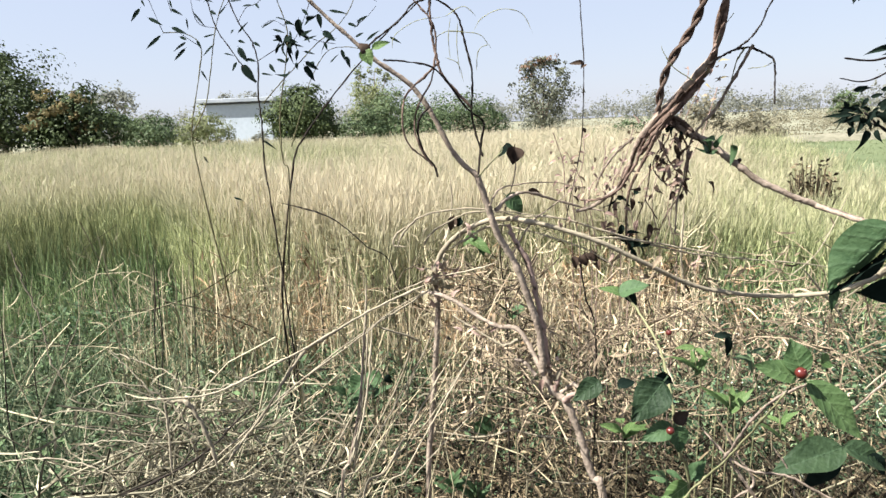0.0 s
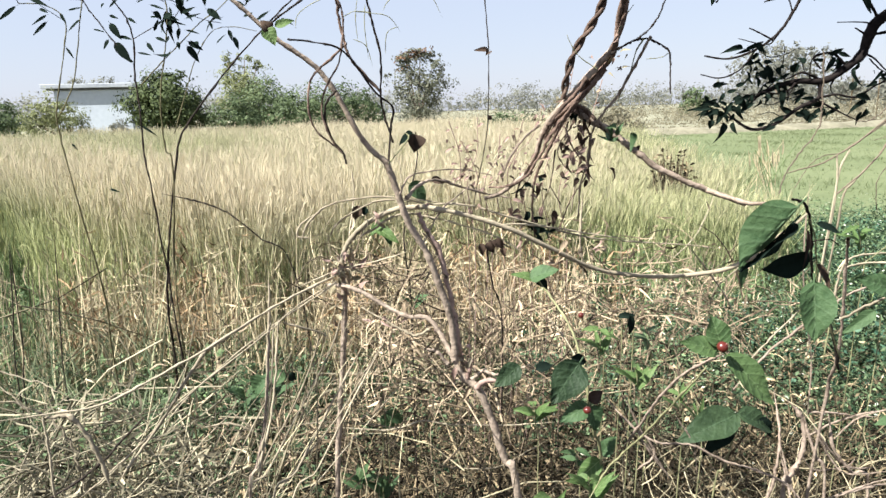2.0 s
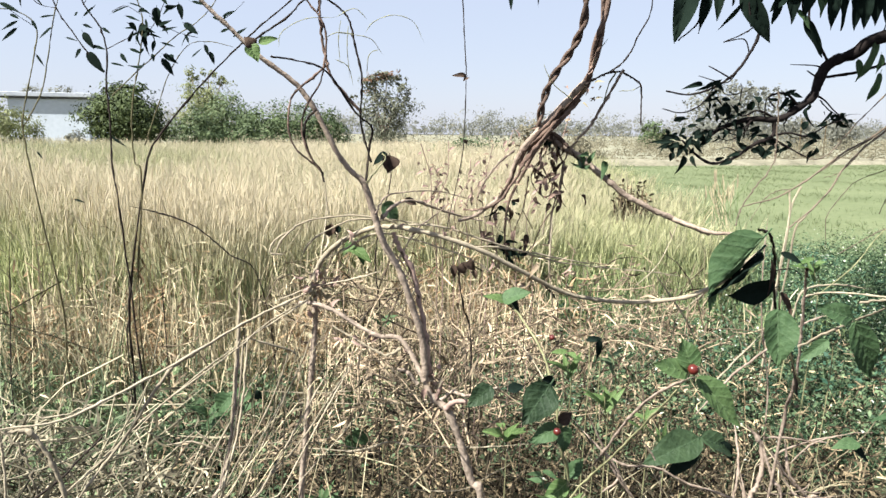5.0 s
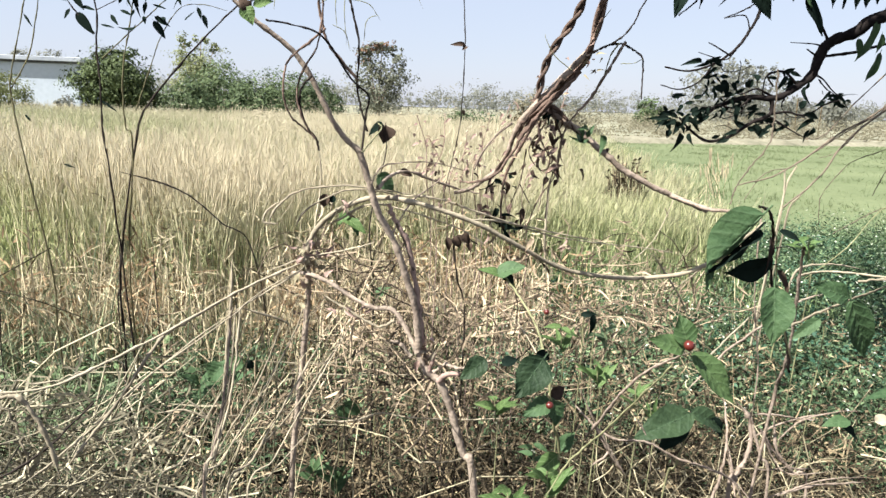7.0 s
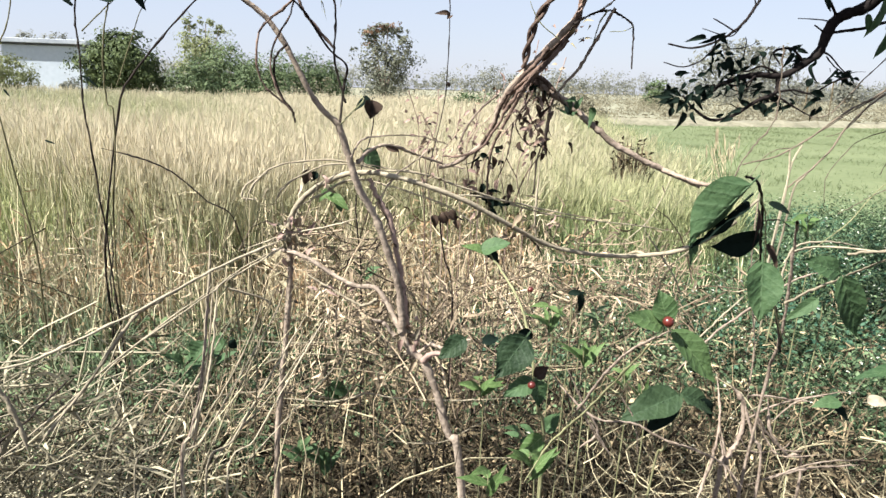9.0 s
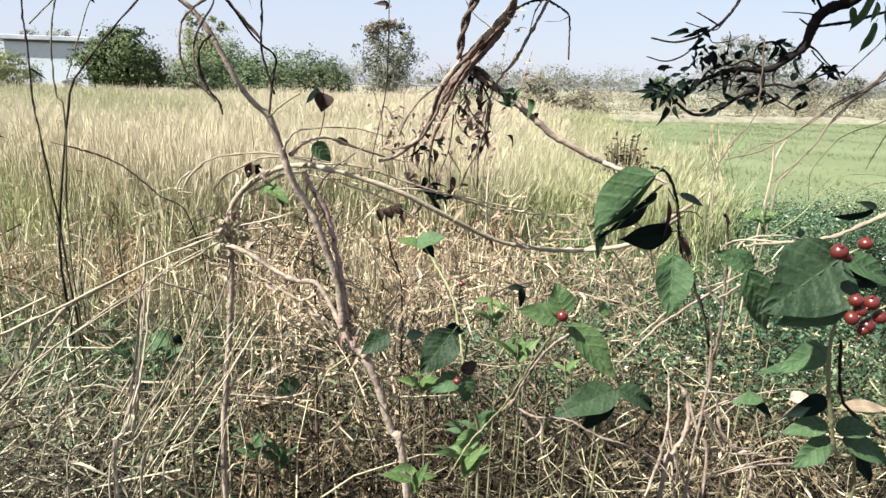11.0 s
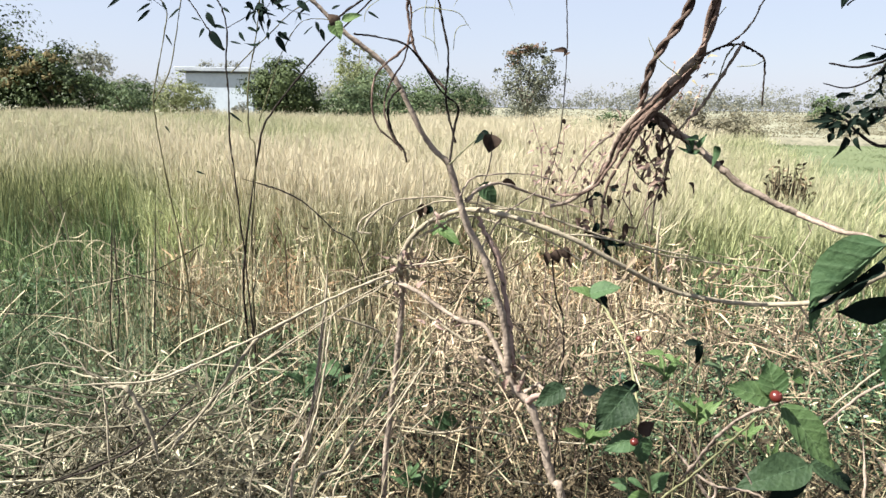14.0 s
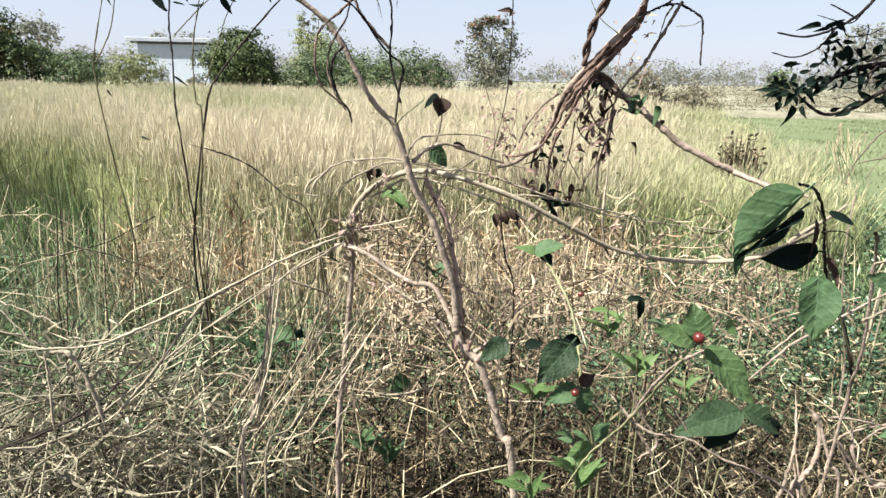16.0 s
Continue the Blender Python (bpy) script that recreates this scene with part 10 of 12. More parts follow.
s = thing("dark_sprig", "small dark curled leaf on a thin stalk", "weed", "dark sprigs")
leaf(s, (0.039, 1.300, 0.767), (0.074, 1.300, 0.744), 0.0316, LEAF, (0, -0.8, 0.6), 0.4, 0.3, 0, 8823)
stem(s, "stalk", [(0.039, 1.300, 0.767), (0.044, 1.320, 0.679), (0.044, 1.350, 0.305), (0.044, 1.370, -0.030)], 0.0012, 0.0016, GREENSTEM, 5)

s = thing("dark_sprig", "small dark curled leaf on a thin stalk", "weed", "dark sprigs")
leaf(s, (0.051, 1.300, 0.779), (0.098, 1.300, 0.748), 0.0274, LEAF, (0, -0.8, 0.6), 0.4, 0.3, 0, 1820)
stem(s, "stalk", [(0.051, 1.300, 0.779), (0.056, 1.320, 0.691), (0.056, 1.350, 0.311), (0.056, 1.370, -0.030)], 0.0012, 0.0016, GREENSTEM, 5)

s = thing("dark_sprig", "small dark curled leaf on a thin stalk", "weed", "dark sprigs")
leaf(s, (0.915, 1.000, 1.015), (0.859, 1.000, 0.976), 0.0243, LEAF, (0, -0.8, 0.6), 0.4, 0.3, 0, 8992)
stem(s, "stalk", [(0.915, 1.000, 1.015), (0.950, 1.020, 0.939), (0.950, 1.050, 0.423), (0.950, 1.070, -0.030)], 0.0012, 0.0016, GREENSTEM, 5)

bd = thing("berry_bush", "low bush branch with broad dark crinkled leaves", "bush")
stem(bd, "stem", [(0.516, 0.810, 0.950), (0.516, 0.820, 0.895), (0.520, 0.840, 0.846), (0.525, 0.870, 0.778), (0.513, 0.900, 0.350), (0.505, 0.920, -0.030)], 0.002, 0.003, GREENSTEM)
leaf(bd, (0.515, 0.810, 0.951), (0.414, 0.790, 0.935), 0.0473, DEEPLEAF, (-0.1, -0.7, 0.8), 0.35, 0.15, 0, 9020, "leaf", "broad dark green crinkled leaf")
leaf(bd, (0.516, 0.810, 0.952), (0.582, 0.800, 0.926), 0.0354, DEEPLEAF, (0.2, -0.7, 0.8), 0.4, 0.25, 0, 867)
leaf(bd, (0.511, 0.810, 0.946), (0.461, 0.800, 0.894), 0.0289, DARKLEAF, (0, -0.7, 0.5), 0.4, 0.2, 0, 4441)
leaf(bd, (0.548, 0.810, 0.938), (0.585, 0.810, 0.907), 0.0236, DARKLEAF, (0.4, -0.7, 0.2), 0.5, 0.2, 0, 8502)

be = thing("berry_bush", "tall berry bush with broad leaves and clusters of red berries", "bush")
stem(be, "stem", [(0.409, 0.600, 1.294), (0.431, 0.612, 1.288), (0.450, 0.625, 1.272), (0.465, 0.638, 1.253), (0.477, 0.650, 1.231), (0.492, 0.663, 1.200), (0.513, 0.675, 1.168), (0.549, 0.688, 1.111), (0.574, 0.700, 1.058)], 0.0018, 0.0026, DARKBARK)
stem(be, "stem", [(0.429, 0.600, 1.274), (0.453, 0.618, 1.251), (0.473, 0.636, 1.221), (0.494, 0.654, 1.183), (0.525, 0.672, 1.140), (0.565, 0.690, 1.078)], 0.0009, 0.0013, GREENSTEM)
leaf(be, (0.366, 0.612, 1.234), (0.365, 0.606, 1.203), 0.012, LEAF, (0.2, -1, 0.1), 0.4, 0.1, 0, 611)
leaf(be, (0.460, 0.620, 1.220), (0.473, 0.610, 1.192), 0.011, DEADLEAF, (0.3, -1, 0.1), 0.6, 0.1, 0, 612, "withered_leaf")
leaf(be, (0.438, 0.612, 1.260), (0.437, 0.606, 1.219), 0.008, DEADLEAF, (0.5, -1, 0.1), 0.6, 0.1, 0, 613, "withered_leaf")
stem(be, "twig", [(0.448, 0.615, 1.246), (0.459, 0.615, 1.247), (0.471, 0.615, 1.246), (0.481, 0.615, 1.239)], 0.0010, 0.0007, DARKBARK, 5)
leaf(be, (0.408, 0.590, 1.288), (0.355, 0.600, 1.226), 0.0440, LEAF, (0.26, -0.88, 0.0), -0.75, 0.02, 0, 1317, "leaf", "broad leaf folded along its midrib")
# extra dark leaf added as the shaded wedge below the folded leaf
leaf(be, (0.422, 0.612, 1.268), (0.362, 0.606, 1.220), 0.040, DARKLEAF, (0.4, -0.5, -0.6), 0.35, 0.05, 0, 2531, "leaf", "dark second leaf for the shaded underside")
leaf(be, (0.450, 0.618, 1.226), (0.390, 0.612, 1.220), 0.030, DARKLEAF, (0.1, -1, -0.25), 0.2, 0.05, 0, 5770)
leaf(be, (0.442, 0.600, 1.207), (0.435, 0.582, 1.147), 0.0389, LEAF, (-0.25, -1, 0.25), 0.35, 0.05, 0, 9870, "leaf", "pointed green leaf with a pale midrib")
leaf(be, (0.452, 0.615, 1.265), (0.480, 0.610, 1.254), 0.0095, DARKLEAF, (0, -0.8, 0.5), 0.3, 0.1, 0, 384)
leaf(be, (0.526, 0.585, 1.195), (0.481, 0.585, 1.213), 0.0237, LEAF, (0, -1, 0.35), 0.2, 0.1, 0, 9658)
leaf(be, (0.483, 0.542, 1.206), (0.521, 0.542, 1.139), 0.0308, LEAF, (-0.2, -1, 0.2), 0.2, 0.1, 0, 1650)
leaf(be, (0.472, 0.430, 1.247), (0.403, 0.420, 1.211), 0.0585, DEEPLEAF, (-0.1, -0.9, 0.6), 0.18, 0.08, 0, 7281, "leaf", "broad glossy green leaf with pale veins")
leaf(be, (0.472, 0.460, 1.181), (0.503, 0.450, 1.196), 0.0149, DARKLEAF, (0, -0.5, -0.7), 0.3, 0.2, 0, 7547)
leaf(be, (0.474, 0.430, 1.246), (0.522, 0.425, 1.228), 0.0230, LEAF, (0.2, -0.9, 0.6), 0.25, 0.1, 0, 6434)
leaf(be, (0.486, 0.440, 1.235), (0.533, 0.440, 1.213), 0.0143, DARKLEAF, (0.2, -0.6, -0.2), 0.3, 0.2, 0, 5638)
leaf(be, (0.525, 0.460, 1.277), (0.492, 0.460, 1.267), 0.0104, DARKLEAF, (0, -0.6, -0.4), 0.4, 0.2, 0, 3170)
leaf(be, (0.527, 0.460, 1.278), (0.510, 0.460, 1.284), 0.0067, DARKLEAF, (0, -0.6, 0.2), 0.4, 0.2, 0, 4231)
leaf(be, (0.496, 0.500, 1.246), (0.495, 0.500, 1.255), 0.0081, DARKLEAF, (0, -1, 0), 0.4, 0.2, 0, 7430)
leaf(be, (0.540, 0.460, 1.250), (0.561, 0.460, 1.259), 0.0149, LEAF, (0, -1, 0.5), 0.3, 0.2, 0, 5821)
leaf(be, (0.503, 0.460, 1.161), (0.453, 0.450, 1.148), 0.0224, LEAF, (-0.2, -0.8, 0.7), 0.25, 0.1, 0, 9288)
leaf(be, (0.540, 0.500, 1.125), (0.477, 0.500, 1.129), 0.0146, LEAF, (0, -0.5, 0.9), 0.3, 0.2, 0, 4707)
leaf(be, (0.572, 0.600, 1.039), (0.537, 0.600, 1.040), 0.0165, LEAF, (0, -0.6, 0.9), 0.3, 0.2, 0, 6858)
leaf(be, (0.566, 0.600, 1.030), (0.598, 0.600, 1.013), 0.0146, DARKLEAF, (0, -0.6, 0.6), 0.4, 0.2, 0, 6402)
leaf(be, (0.511, 0.460, 1.115), (0.477, 0.460, 1.099), 0.0171, DARKLEAF, (-0.2, -0.7, 0.3), 0.4, 0.2, 0, 993)
leaf(be, (0.516, 0.460, 1.090), (0.476, 0.460, 1.087), 0.0186, LEAF, (-0.2, -0.7, 0.7), 0.3, 0.2, 0, 5872)
leaf(be, (0.521, 0.460, 1.076), (0.484, 0.450, 1.055), 0.0224, LEAF, (-0.2, -0.9, 0.4), 0.3, 0.2, 0, 1595)
leaf(be, (0.529, 0.460, 1.081), (0.561, 0.450, 1.090), 0.0209, LEAF, (0.1, -0.6, 0.9), 0.3, 0.2, 0, 6856)
leaf(be, (0.536, 0.460, 1.072), (0.596, 0.450, 1.050), 0.0239, LEAF, (0.2, -0.8, 0.6), 0.3, 0.2, 0, 7928)
leaf(be, (0.594, 0.500, 1.033), (0.645, 0.500, 0.982), 0.0203, DARKLEAF, (0.2, -0.8, 0.2), 0.3, 0.2, 0, 1577)
leaf(be, (0.609, 0.600, 1.035), (0.646, 0.600, 1.035), 0.0165, CANE, (0, -0.6, 0.9), 0.3, 0.2, 0, 5630, "withered_leaf", "dry tan leaf")
leaf(be, (0.626, 0.550, 1.048), (0.706, 0.550, 1.046), 0.0152, STRAW, (0, -0.6, 0.9), 0.3, 0.2, 0, 719, "withered_leaf", "dry yellow leaf")
stem(be, "stem", [(0.587, 0.720, 1.220), (0.611, 0.746, 1.206), (0.637, 0.772, 1.144), (0.663, 0.798, 1.054), (0.678, 0.824, 0.990), (0.693, 0.850, 0.916), (0.693, 0.900, 0.400), (0.693, 0.920, -0.030)], 0.0026, 0.004, BRANCHBARK, 6)
stem(be, "twig", [(0.610, 0.740, 1.178), (0.588, 0.693, 1.195), (0.584, 0.647, 1.206), (0.590, 0.600, 1.212)], 0.002, 0.0015, CANE, 5)
stem(be, "twig", [(0.625, 0.760, 1.100), (0.629, 0.720, 1.132), (0.630, 0.680, 1.160), (0.613, 0.640, 1.181), (0.596, 0.600, 1.203)], 0.0024, 0.0018, CANE, 5)
leaf(be, (0.478, 0.425, 1.216), (0.421, 0.425, 1.200), 0.0265, LEAF, (-0.1, -0.9, 0.5), 0.2, 0.1, 0, 4411)
berry(be, (0.443, 0.405, 1.259), 0.00613)
berry(be, (0.464, 0.405, 1.264), 0.00494)
berry(be, (0.451, 0.405, 1.254), 0.00346)
berry(be, (0.465, 0.405, 1.222), 0.00514)
berry(be, (0.479, 0.405, 1.220), 0.00554)
berry(be, (0.464, 0.405, 1.209), 0.00554)
berry(be, (0.479, 0.405, 1.202), 0.00554)
berry(be, (0.489, 0.405, 1.208), 0.00554)
berry(be, (0.471, 0.405, 1.214), 0.00494)
berry(be, (0.476, 0.405, 1.199), 0.00445)
stem(be, "stem", [(0.474, 0.430, 1.247), (0.476, 0.430, 1.198), (0.482, 0.435, 1.154), (0.520, 0.450, 1.071), (0.569, 0.470, 0.986), (0.587, 0.530, 0.444), (0.599, 0.570, -0.030)], 0.0022, 0.0028, GREENSTEM)
stem(be, "stem", [(0.442, 0.500, 1.240), (0.449, 0.480, 1.247), (0.476, 0.460, 1.253), (0.501, 0.450, 1.265), (0.534, 0.440, 1.285)], 0.0014, 0.003, CANE)
stem(be, "twig", [(0.460, 0.410, 1.224), (0.470, 0.408, 1.215), (0.485, 0.408, 1.212), (0.515, 0.410, 1.220)], 0.0012, 0.0008, GREENSTEM)
stem(be, "twig", [(0.460, 0.420, 1.250), (0.459, 0.410, 1.257), (0.469, 0.410, 1.261)], 0.0012, 0.0008, GREENSTEM)
stem(be, "stem", [(0.655, 0.500, 1.031), (0.618, 0.500, 1.048), (0.550, 0.480, 1.101), (0.506, 0.450, 1.170)], 0.0025, 0.0018, DARKBARK)

# ---- overhanging tree limb ----

limb = thing("overhanging_tree", "dark tree reaching a gnarled leafy limb over the field edge", "tree")
TREE_TOP = (4.277, 2.200, 2.120)
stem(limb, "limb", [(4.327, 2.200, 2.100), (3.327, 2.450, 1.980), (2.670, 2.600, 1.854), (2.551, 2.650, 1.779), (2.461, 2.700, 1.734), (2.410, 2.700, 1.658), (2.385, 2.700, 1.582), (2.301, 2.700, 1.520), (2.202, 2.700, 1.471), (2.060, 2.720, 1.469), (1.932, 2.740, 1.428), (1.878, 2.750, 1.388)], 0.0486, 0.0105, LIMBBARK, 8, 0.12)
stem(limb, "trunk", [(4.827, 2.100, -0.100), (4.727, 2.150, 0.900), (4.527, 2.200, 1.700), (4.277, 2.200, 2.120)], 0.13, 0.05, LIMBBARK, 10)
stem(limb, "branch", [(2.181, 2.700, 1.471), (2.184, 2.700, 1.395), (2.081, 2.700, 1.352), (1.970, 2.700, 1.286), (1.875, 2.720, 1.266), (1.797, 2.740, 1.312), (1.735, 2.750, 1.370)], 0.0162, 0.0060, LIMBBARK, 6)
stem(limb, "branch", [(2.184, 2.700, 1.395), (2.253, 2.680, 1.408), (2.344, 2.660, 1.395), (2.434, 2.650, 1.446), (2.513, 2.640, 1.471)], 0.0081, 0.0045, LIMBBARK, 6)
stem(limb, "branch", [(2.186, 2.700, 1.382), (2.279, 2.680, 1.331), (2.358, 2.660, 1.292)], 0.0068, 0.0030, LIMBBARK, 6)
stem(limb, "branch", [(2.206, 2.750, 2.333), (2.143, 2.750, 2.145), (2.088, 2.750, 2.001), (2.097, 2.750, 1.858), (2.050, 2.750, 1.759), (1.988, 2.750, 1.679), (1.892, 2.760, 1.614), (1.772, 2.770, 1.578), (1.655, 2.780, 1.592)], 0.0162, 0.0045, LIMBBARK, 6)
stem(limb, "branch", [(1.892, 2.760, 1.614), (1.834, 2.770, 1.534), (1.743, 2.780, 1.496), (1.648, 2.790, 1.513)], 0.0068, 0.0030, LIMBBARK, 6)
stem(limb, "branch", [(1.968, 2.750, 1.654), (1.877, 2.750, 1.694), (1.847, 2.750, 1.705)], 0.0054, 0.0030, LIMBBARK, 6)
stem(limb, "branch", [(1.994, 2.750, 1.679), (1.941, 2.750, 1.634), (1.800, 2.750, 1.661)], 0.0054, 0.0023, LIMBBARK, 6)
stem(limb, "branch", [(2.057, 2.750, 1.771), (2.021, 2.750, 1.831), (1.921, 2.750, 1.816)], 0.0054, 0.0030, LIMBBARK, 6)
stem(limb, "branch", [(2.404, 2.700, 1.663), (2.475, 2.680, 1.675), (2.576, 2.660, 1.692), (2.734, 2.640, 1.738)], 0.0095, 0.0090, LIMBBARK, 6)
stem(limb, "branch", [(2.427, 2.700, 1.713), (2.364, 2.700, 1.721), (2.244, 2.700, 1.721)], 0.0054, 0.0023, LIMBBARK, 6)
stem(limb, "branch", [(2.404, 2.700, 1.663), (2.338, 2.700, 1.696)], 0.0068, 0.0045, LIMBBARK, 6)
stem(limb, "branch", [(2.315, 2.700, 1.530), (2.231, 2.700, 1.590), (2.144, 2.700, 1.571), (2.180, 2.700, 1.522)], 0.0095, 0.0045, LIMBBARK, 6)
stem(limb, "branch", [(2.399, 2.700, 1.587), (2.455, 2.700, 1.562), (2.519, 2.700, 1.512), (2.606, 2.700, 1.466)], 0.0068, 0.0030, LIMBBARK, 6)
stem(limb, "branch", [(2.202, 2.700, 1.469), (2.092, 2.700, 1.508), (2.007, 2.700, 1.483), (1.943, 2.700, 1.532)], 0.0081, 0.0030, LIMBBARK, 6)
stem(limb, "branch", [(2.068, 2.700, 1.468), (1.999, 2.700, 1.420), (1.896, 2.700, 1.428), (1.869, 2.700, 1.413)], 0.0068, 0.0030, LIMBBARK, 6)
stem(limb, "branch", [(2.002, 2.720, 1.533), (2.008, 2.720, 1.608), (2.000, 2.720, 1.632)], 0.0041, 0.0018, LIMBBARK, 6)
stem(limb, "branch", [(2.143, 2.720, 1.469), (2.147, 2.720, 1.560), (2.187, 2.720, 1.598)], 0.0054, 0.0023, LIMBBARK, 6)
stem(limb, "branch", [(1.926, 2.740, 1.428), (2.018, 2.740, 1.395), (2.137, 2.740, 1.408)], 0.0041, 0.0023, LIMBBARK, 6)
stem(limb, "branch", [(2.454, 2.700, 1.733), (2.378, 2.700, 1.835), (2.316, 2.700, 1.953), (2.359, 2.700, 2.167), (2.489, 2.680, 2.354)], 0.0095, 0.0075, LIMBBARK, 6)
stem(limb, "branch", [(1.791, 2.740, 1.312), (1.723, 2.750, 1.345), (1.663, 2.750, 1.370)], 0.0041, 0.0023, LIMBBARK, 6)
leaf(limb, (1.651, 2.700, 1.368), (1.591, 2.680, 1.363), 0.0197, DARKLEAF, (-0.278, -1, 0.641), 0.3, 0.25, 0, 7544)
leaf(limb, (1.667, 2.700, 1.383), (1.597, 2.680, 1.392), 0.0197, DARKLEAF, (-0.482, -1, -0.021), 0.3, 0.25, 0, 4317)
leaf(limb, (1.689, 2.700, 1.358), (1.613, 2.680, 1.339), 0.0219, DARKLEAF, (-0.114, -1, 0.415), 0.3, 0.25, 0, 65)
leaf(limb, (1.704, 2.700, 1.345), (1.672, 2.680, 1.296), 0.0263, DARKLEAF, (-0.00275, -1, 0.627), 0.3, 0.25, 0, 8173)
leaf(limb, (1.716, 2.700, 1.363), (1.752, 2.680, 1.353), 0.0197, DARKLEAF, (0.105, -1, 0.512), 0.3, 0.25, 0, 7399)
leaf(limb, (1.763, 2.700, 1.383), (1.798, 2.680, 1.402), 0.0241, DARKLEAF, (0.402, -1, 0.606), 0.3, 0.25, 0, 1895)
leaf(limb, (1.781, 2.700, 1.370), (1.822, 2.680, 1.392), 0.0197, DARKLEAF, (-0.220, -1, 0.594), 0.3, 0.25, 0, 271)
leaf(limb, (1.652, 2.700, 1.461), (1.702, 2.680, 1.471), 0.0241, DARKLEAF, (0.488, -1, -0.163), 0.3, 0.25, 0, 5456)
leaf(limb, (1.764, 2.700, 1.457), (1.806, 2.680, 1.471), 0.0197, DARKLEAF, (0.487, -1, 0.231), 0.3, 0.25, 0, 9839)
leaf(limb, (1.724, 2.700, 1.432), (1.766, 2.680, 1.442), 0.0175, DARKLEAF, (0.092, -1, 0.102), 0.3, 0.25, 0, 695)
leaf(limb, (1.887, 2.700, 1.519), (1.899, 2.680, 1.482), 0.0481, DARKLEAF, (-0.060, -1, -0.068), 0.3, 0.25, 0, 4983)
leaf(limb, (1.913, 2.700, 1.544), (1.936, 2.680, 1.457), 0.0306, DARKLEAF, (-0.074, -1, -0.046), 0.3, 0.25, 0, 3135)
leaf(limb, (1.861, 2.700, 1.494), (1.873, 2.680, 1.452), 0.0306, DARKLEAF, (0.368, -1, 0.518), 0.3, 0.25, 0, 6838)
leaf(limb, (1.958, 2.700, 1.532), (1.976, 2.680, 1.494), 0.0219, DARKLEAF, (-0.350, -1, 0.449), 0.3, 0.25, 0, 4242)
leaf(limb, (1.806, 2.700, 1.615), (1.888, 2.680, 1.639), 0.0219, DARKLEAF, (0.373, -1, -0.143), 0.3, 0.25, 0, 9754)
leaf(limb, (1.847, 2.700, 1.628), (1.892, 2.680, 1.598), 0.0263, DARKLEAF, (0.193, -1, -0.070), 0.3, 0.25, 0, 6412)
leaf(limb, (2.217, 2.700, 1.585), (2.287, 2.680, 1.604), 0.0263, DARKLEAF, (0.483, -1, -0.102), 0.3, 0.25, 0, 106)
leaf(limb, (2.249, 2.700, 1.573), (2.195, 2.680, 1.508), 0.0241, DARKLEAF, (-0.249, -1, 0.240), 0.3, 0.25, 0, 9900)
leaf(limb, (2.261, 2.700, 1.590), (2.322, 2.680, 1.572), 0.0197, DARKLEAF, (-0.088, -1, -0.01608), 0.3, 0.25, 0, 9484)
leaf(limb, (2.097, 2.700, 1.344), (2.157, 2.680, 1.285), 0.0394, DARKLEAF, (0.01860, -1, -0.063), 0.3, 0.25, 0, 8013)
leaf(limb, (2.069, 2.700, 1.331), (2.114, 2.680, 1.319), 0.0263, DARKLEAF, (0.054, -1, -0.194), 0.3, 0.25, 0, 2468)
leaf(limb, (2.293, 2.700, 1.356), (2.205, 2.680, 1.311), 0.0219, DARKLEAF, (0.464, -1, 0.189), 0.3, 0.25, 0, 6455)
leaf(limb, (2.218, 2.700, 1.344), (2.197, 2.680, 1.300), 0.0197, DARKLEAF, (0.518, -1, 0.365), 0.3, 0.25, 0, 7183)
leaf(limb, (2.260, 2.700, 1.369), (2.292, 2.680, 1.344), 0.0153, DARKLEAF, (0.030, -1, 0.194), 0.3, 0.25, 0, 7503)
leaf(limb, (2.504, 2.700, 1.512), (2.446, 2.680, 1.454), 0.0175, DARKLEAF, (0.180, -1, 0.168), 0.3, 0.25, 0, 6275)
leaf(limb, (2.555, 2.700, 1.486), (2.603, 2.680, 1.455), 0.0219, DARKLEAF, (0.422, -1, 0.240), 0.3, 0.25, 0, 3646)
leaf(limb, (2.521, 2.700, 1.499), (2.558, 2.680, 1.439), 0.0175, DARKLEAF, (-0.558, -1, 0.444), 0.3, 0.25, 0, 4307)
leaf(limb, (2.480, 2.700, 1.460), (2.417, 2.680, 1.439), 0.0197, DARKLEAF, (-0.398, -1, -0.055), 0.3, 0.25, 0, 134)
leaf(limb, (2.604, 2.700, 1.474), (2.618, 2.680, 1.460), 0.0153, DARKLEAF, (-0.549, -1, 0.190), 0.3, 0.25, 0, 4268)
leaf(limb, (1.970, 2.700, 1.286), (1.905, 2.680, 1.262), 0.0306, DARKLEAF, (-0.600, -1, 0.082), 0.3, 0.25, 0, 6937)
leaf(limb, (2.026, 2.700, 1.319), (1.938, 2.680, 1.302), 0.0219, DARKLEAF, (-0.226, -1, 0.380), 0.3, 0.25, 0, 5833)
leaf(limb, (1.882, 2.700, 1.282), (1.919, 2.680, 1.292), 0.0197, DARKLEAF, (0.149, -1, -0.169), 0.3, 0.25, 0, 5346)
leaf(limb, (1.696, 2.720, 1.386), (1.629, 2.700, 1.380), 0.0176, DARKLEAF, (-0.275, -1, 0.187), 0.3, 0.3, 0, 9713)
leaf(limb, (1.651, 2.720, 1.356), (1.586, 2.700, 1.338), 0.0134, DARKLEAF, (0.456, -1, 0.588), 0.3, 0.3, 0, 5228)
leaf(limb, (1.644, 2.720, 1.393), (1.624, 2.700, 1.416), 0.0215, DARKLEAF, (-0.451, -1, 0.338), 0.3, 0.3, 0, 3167)
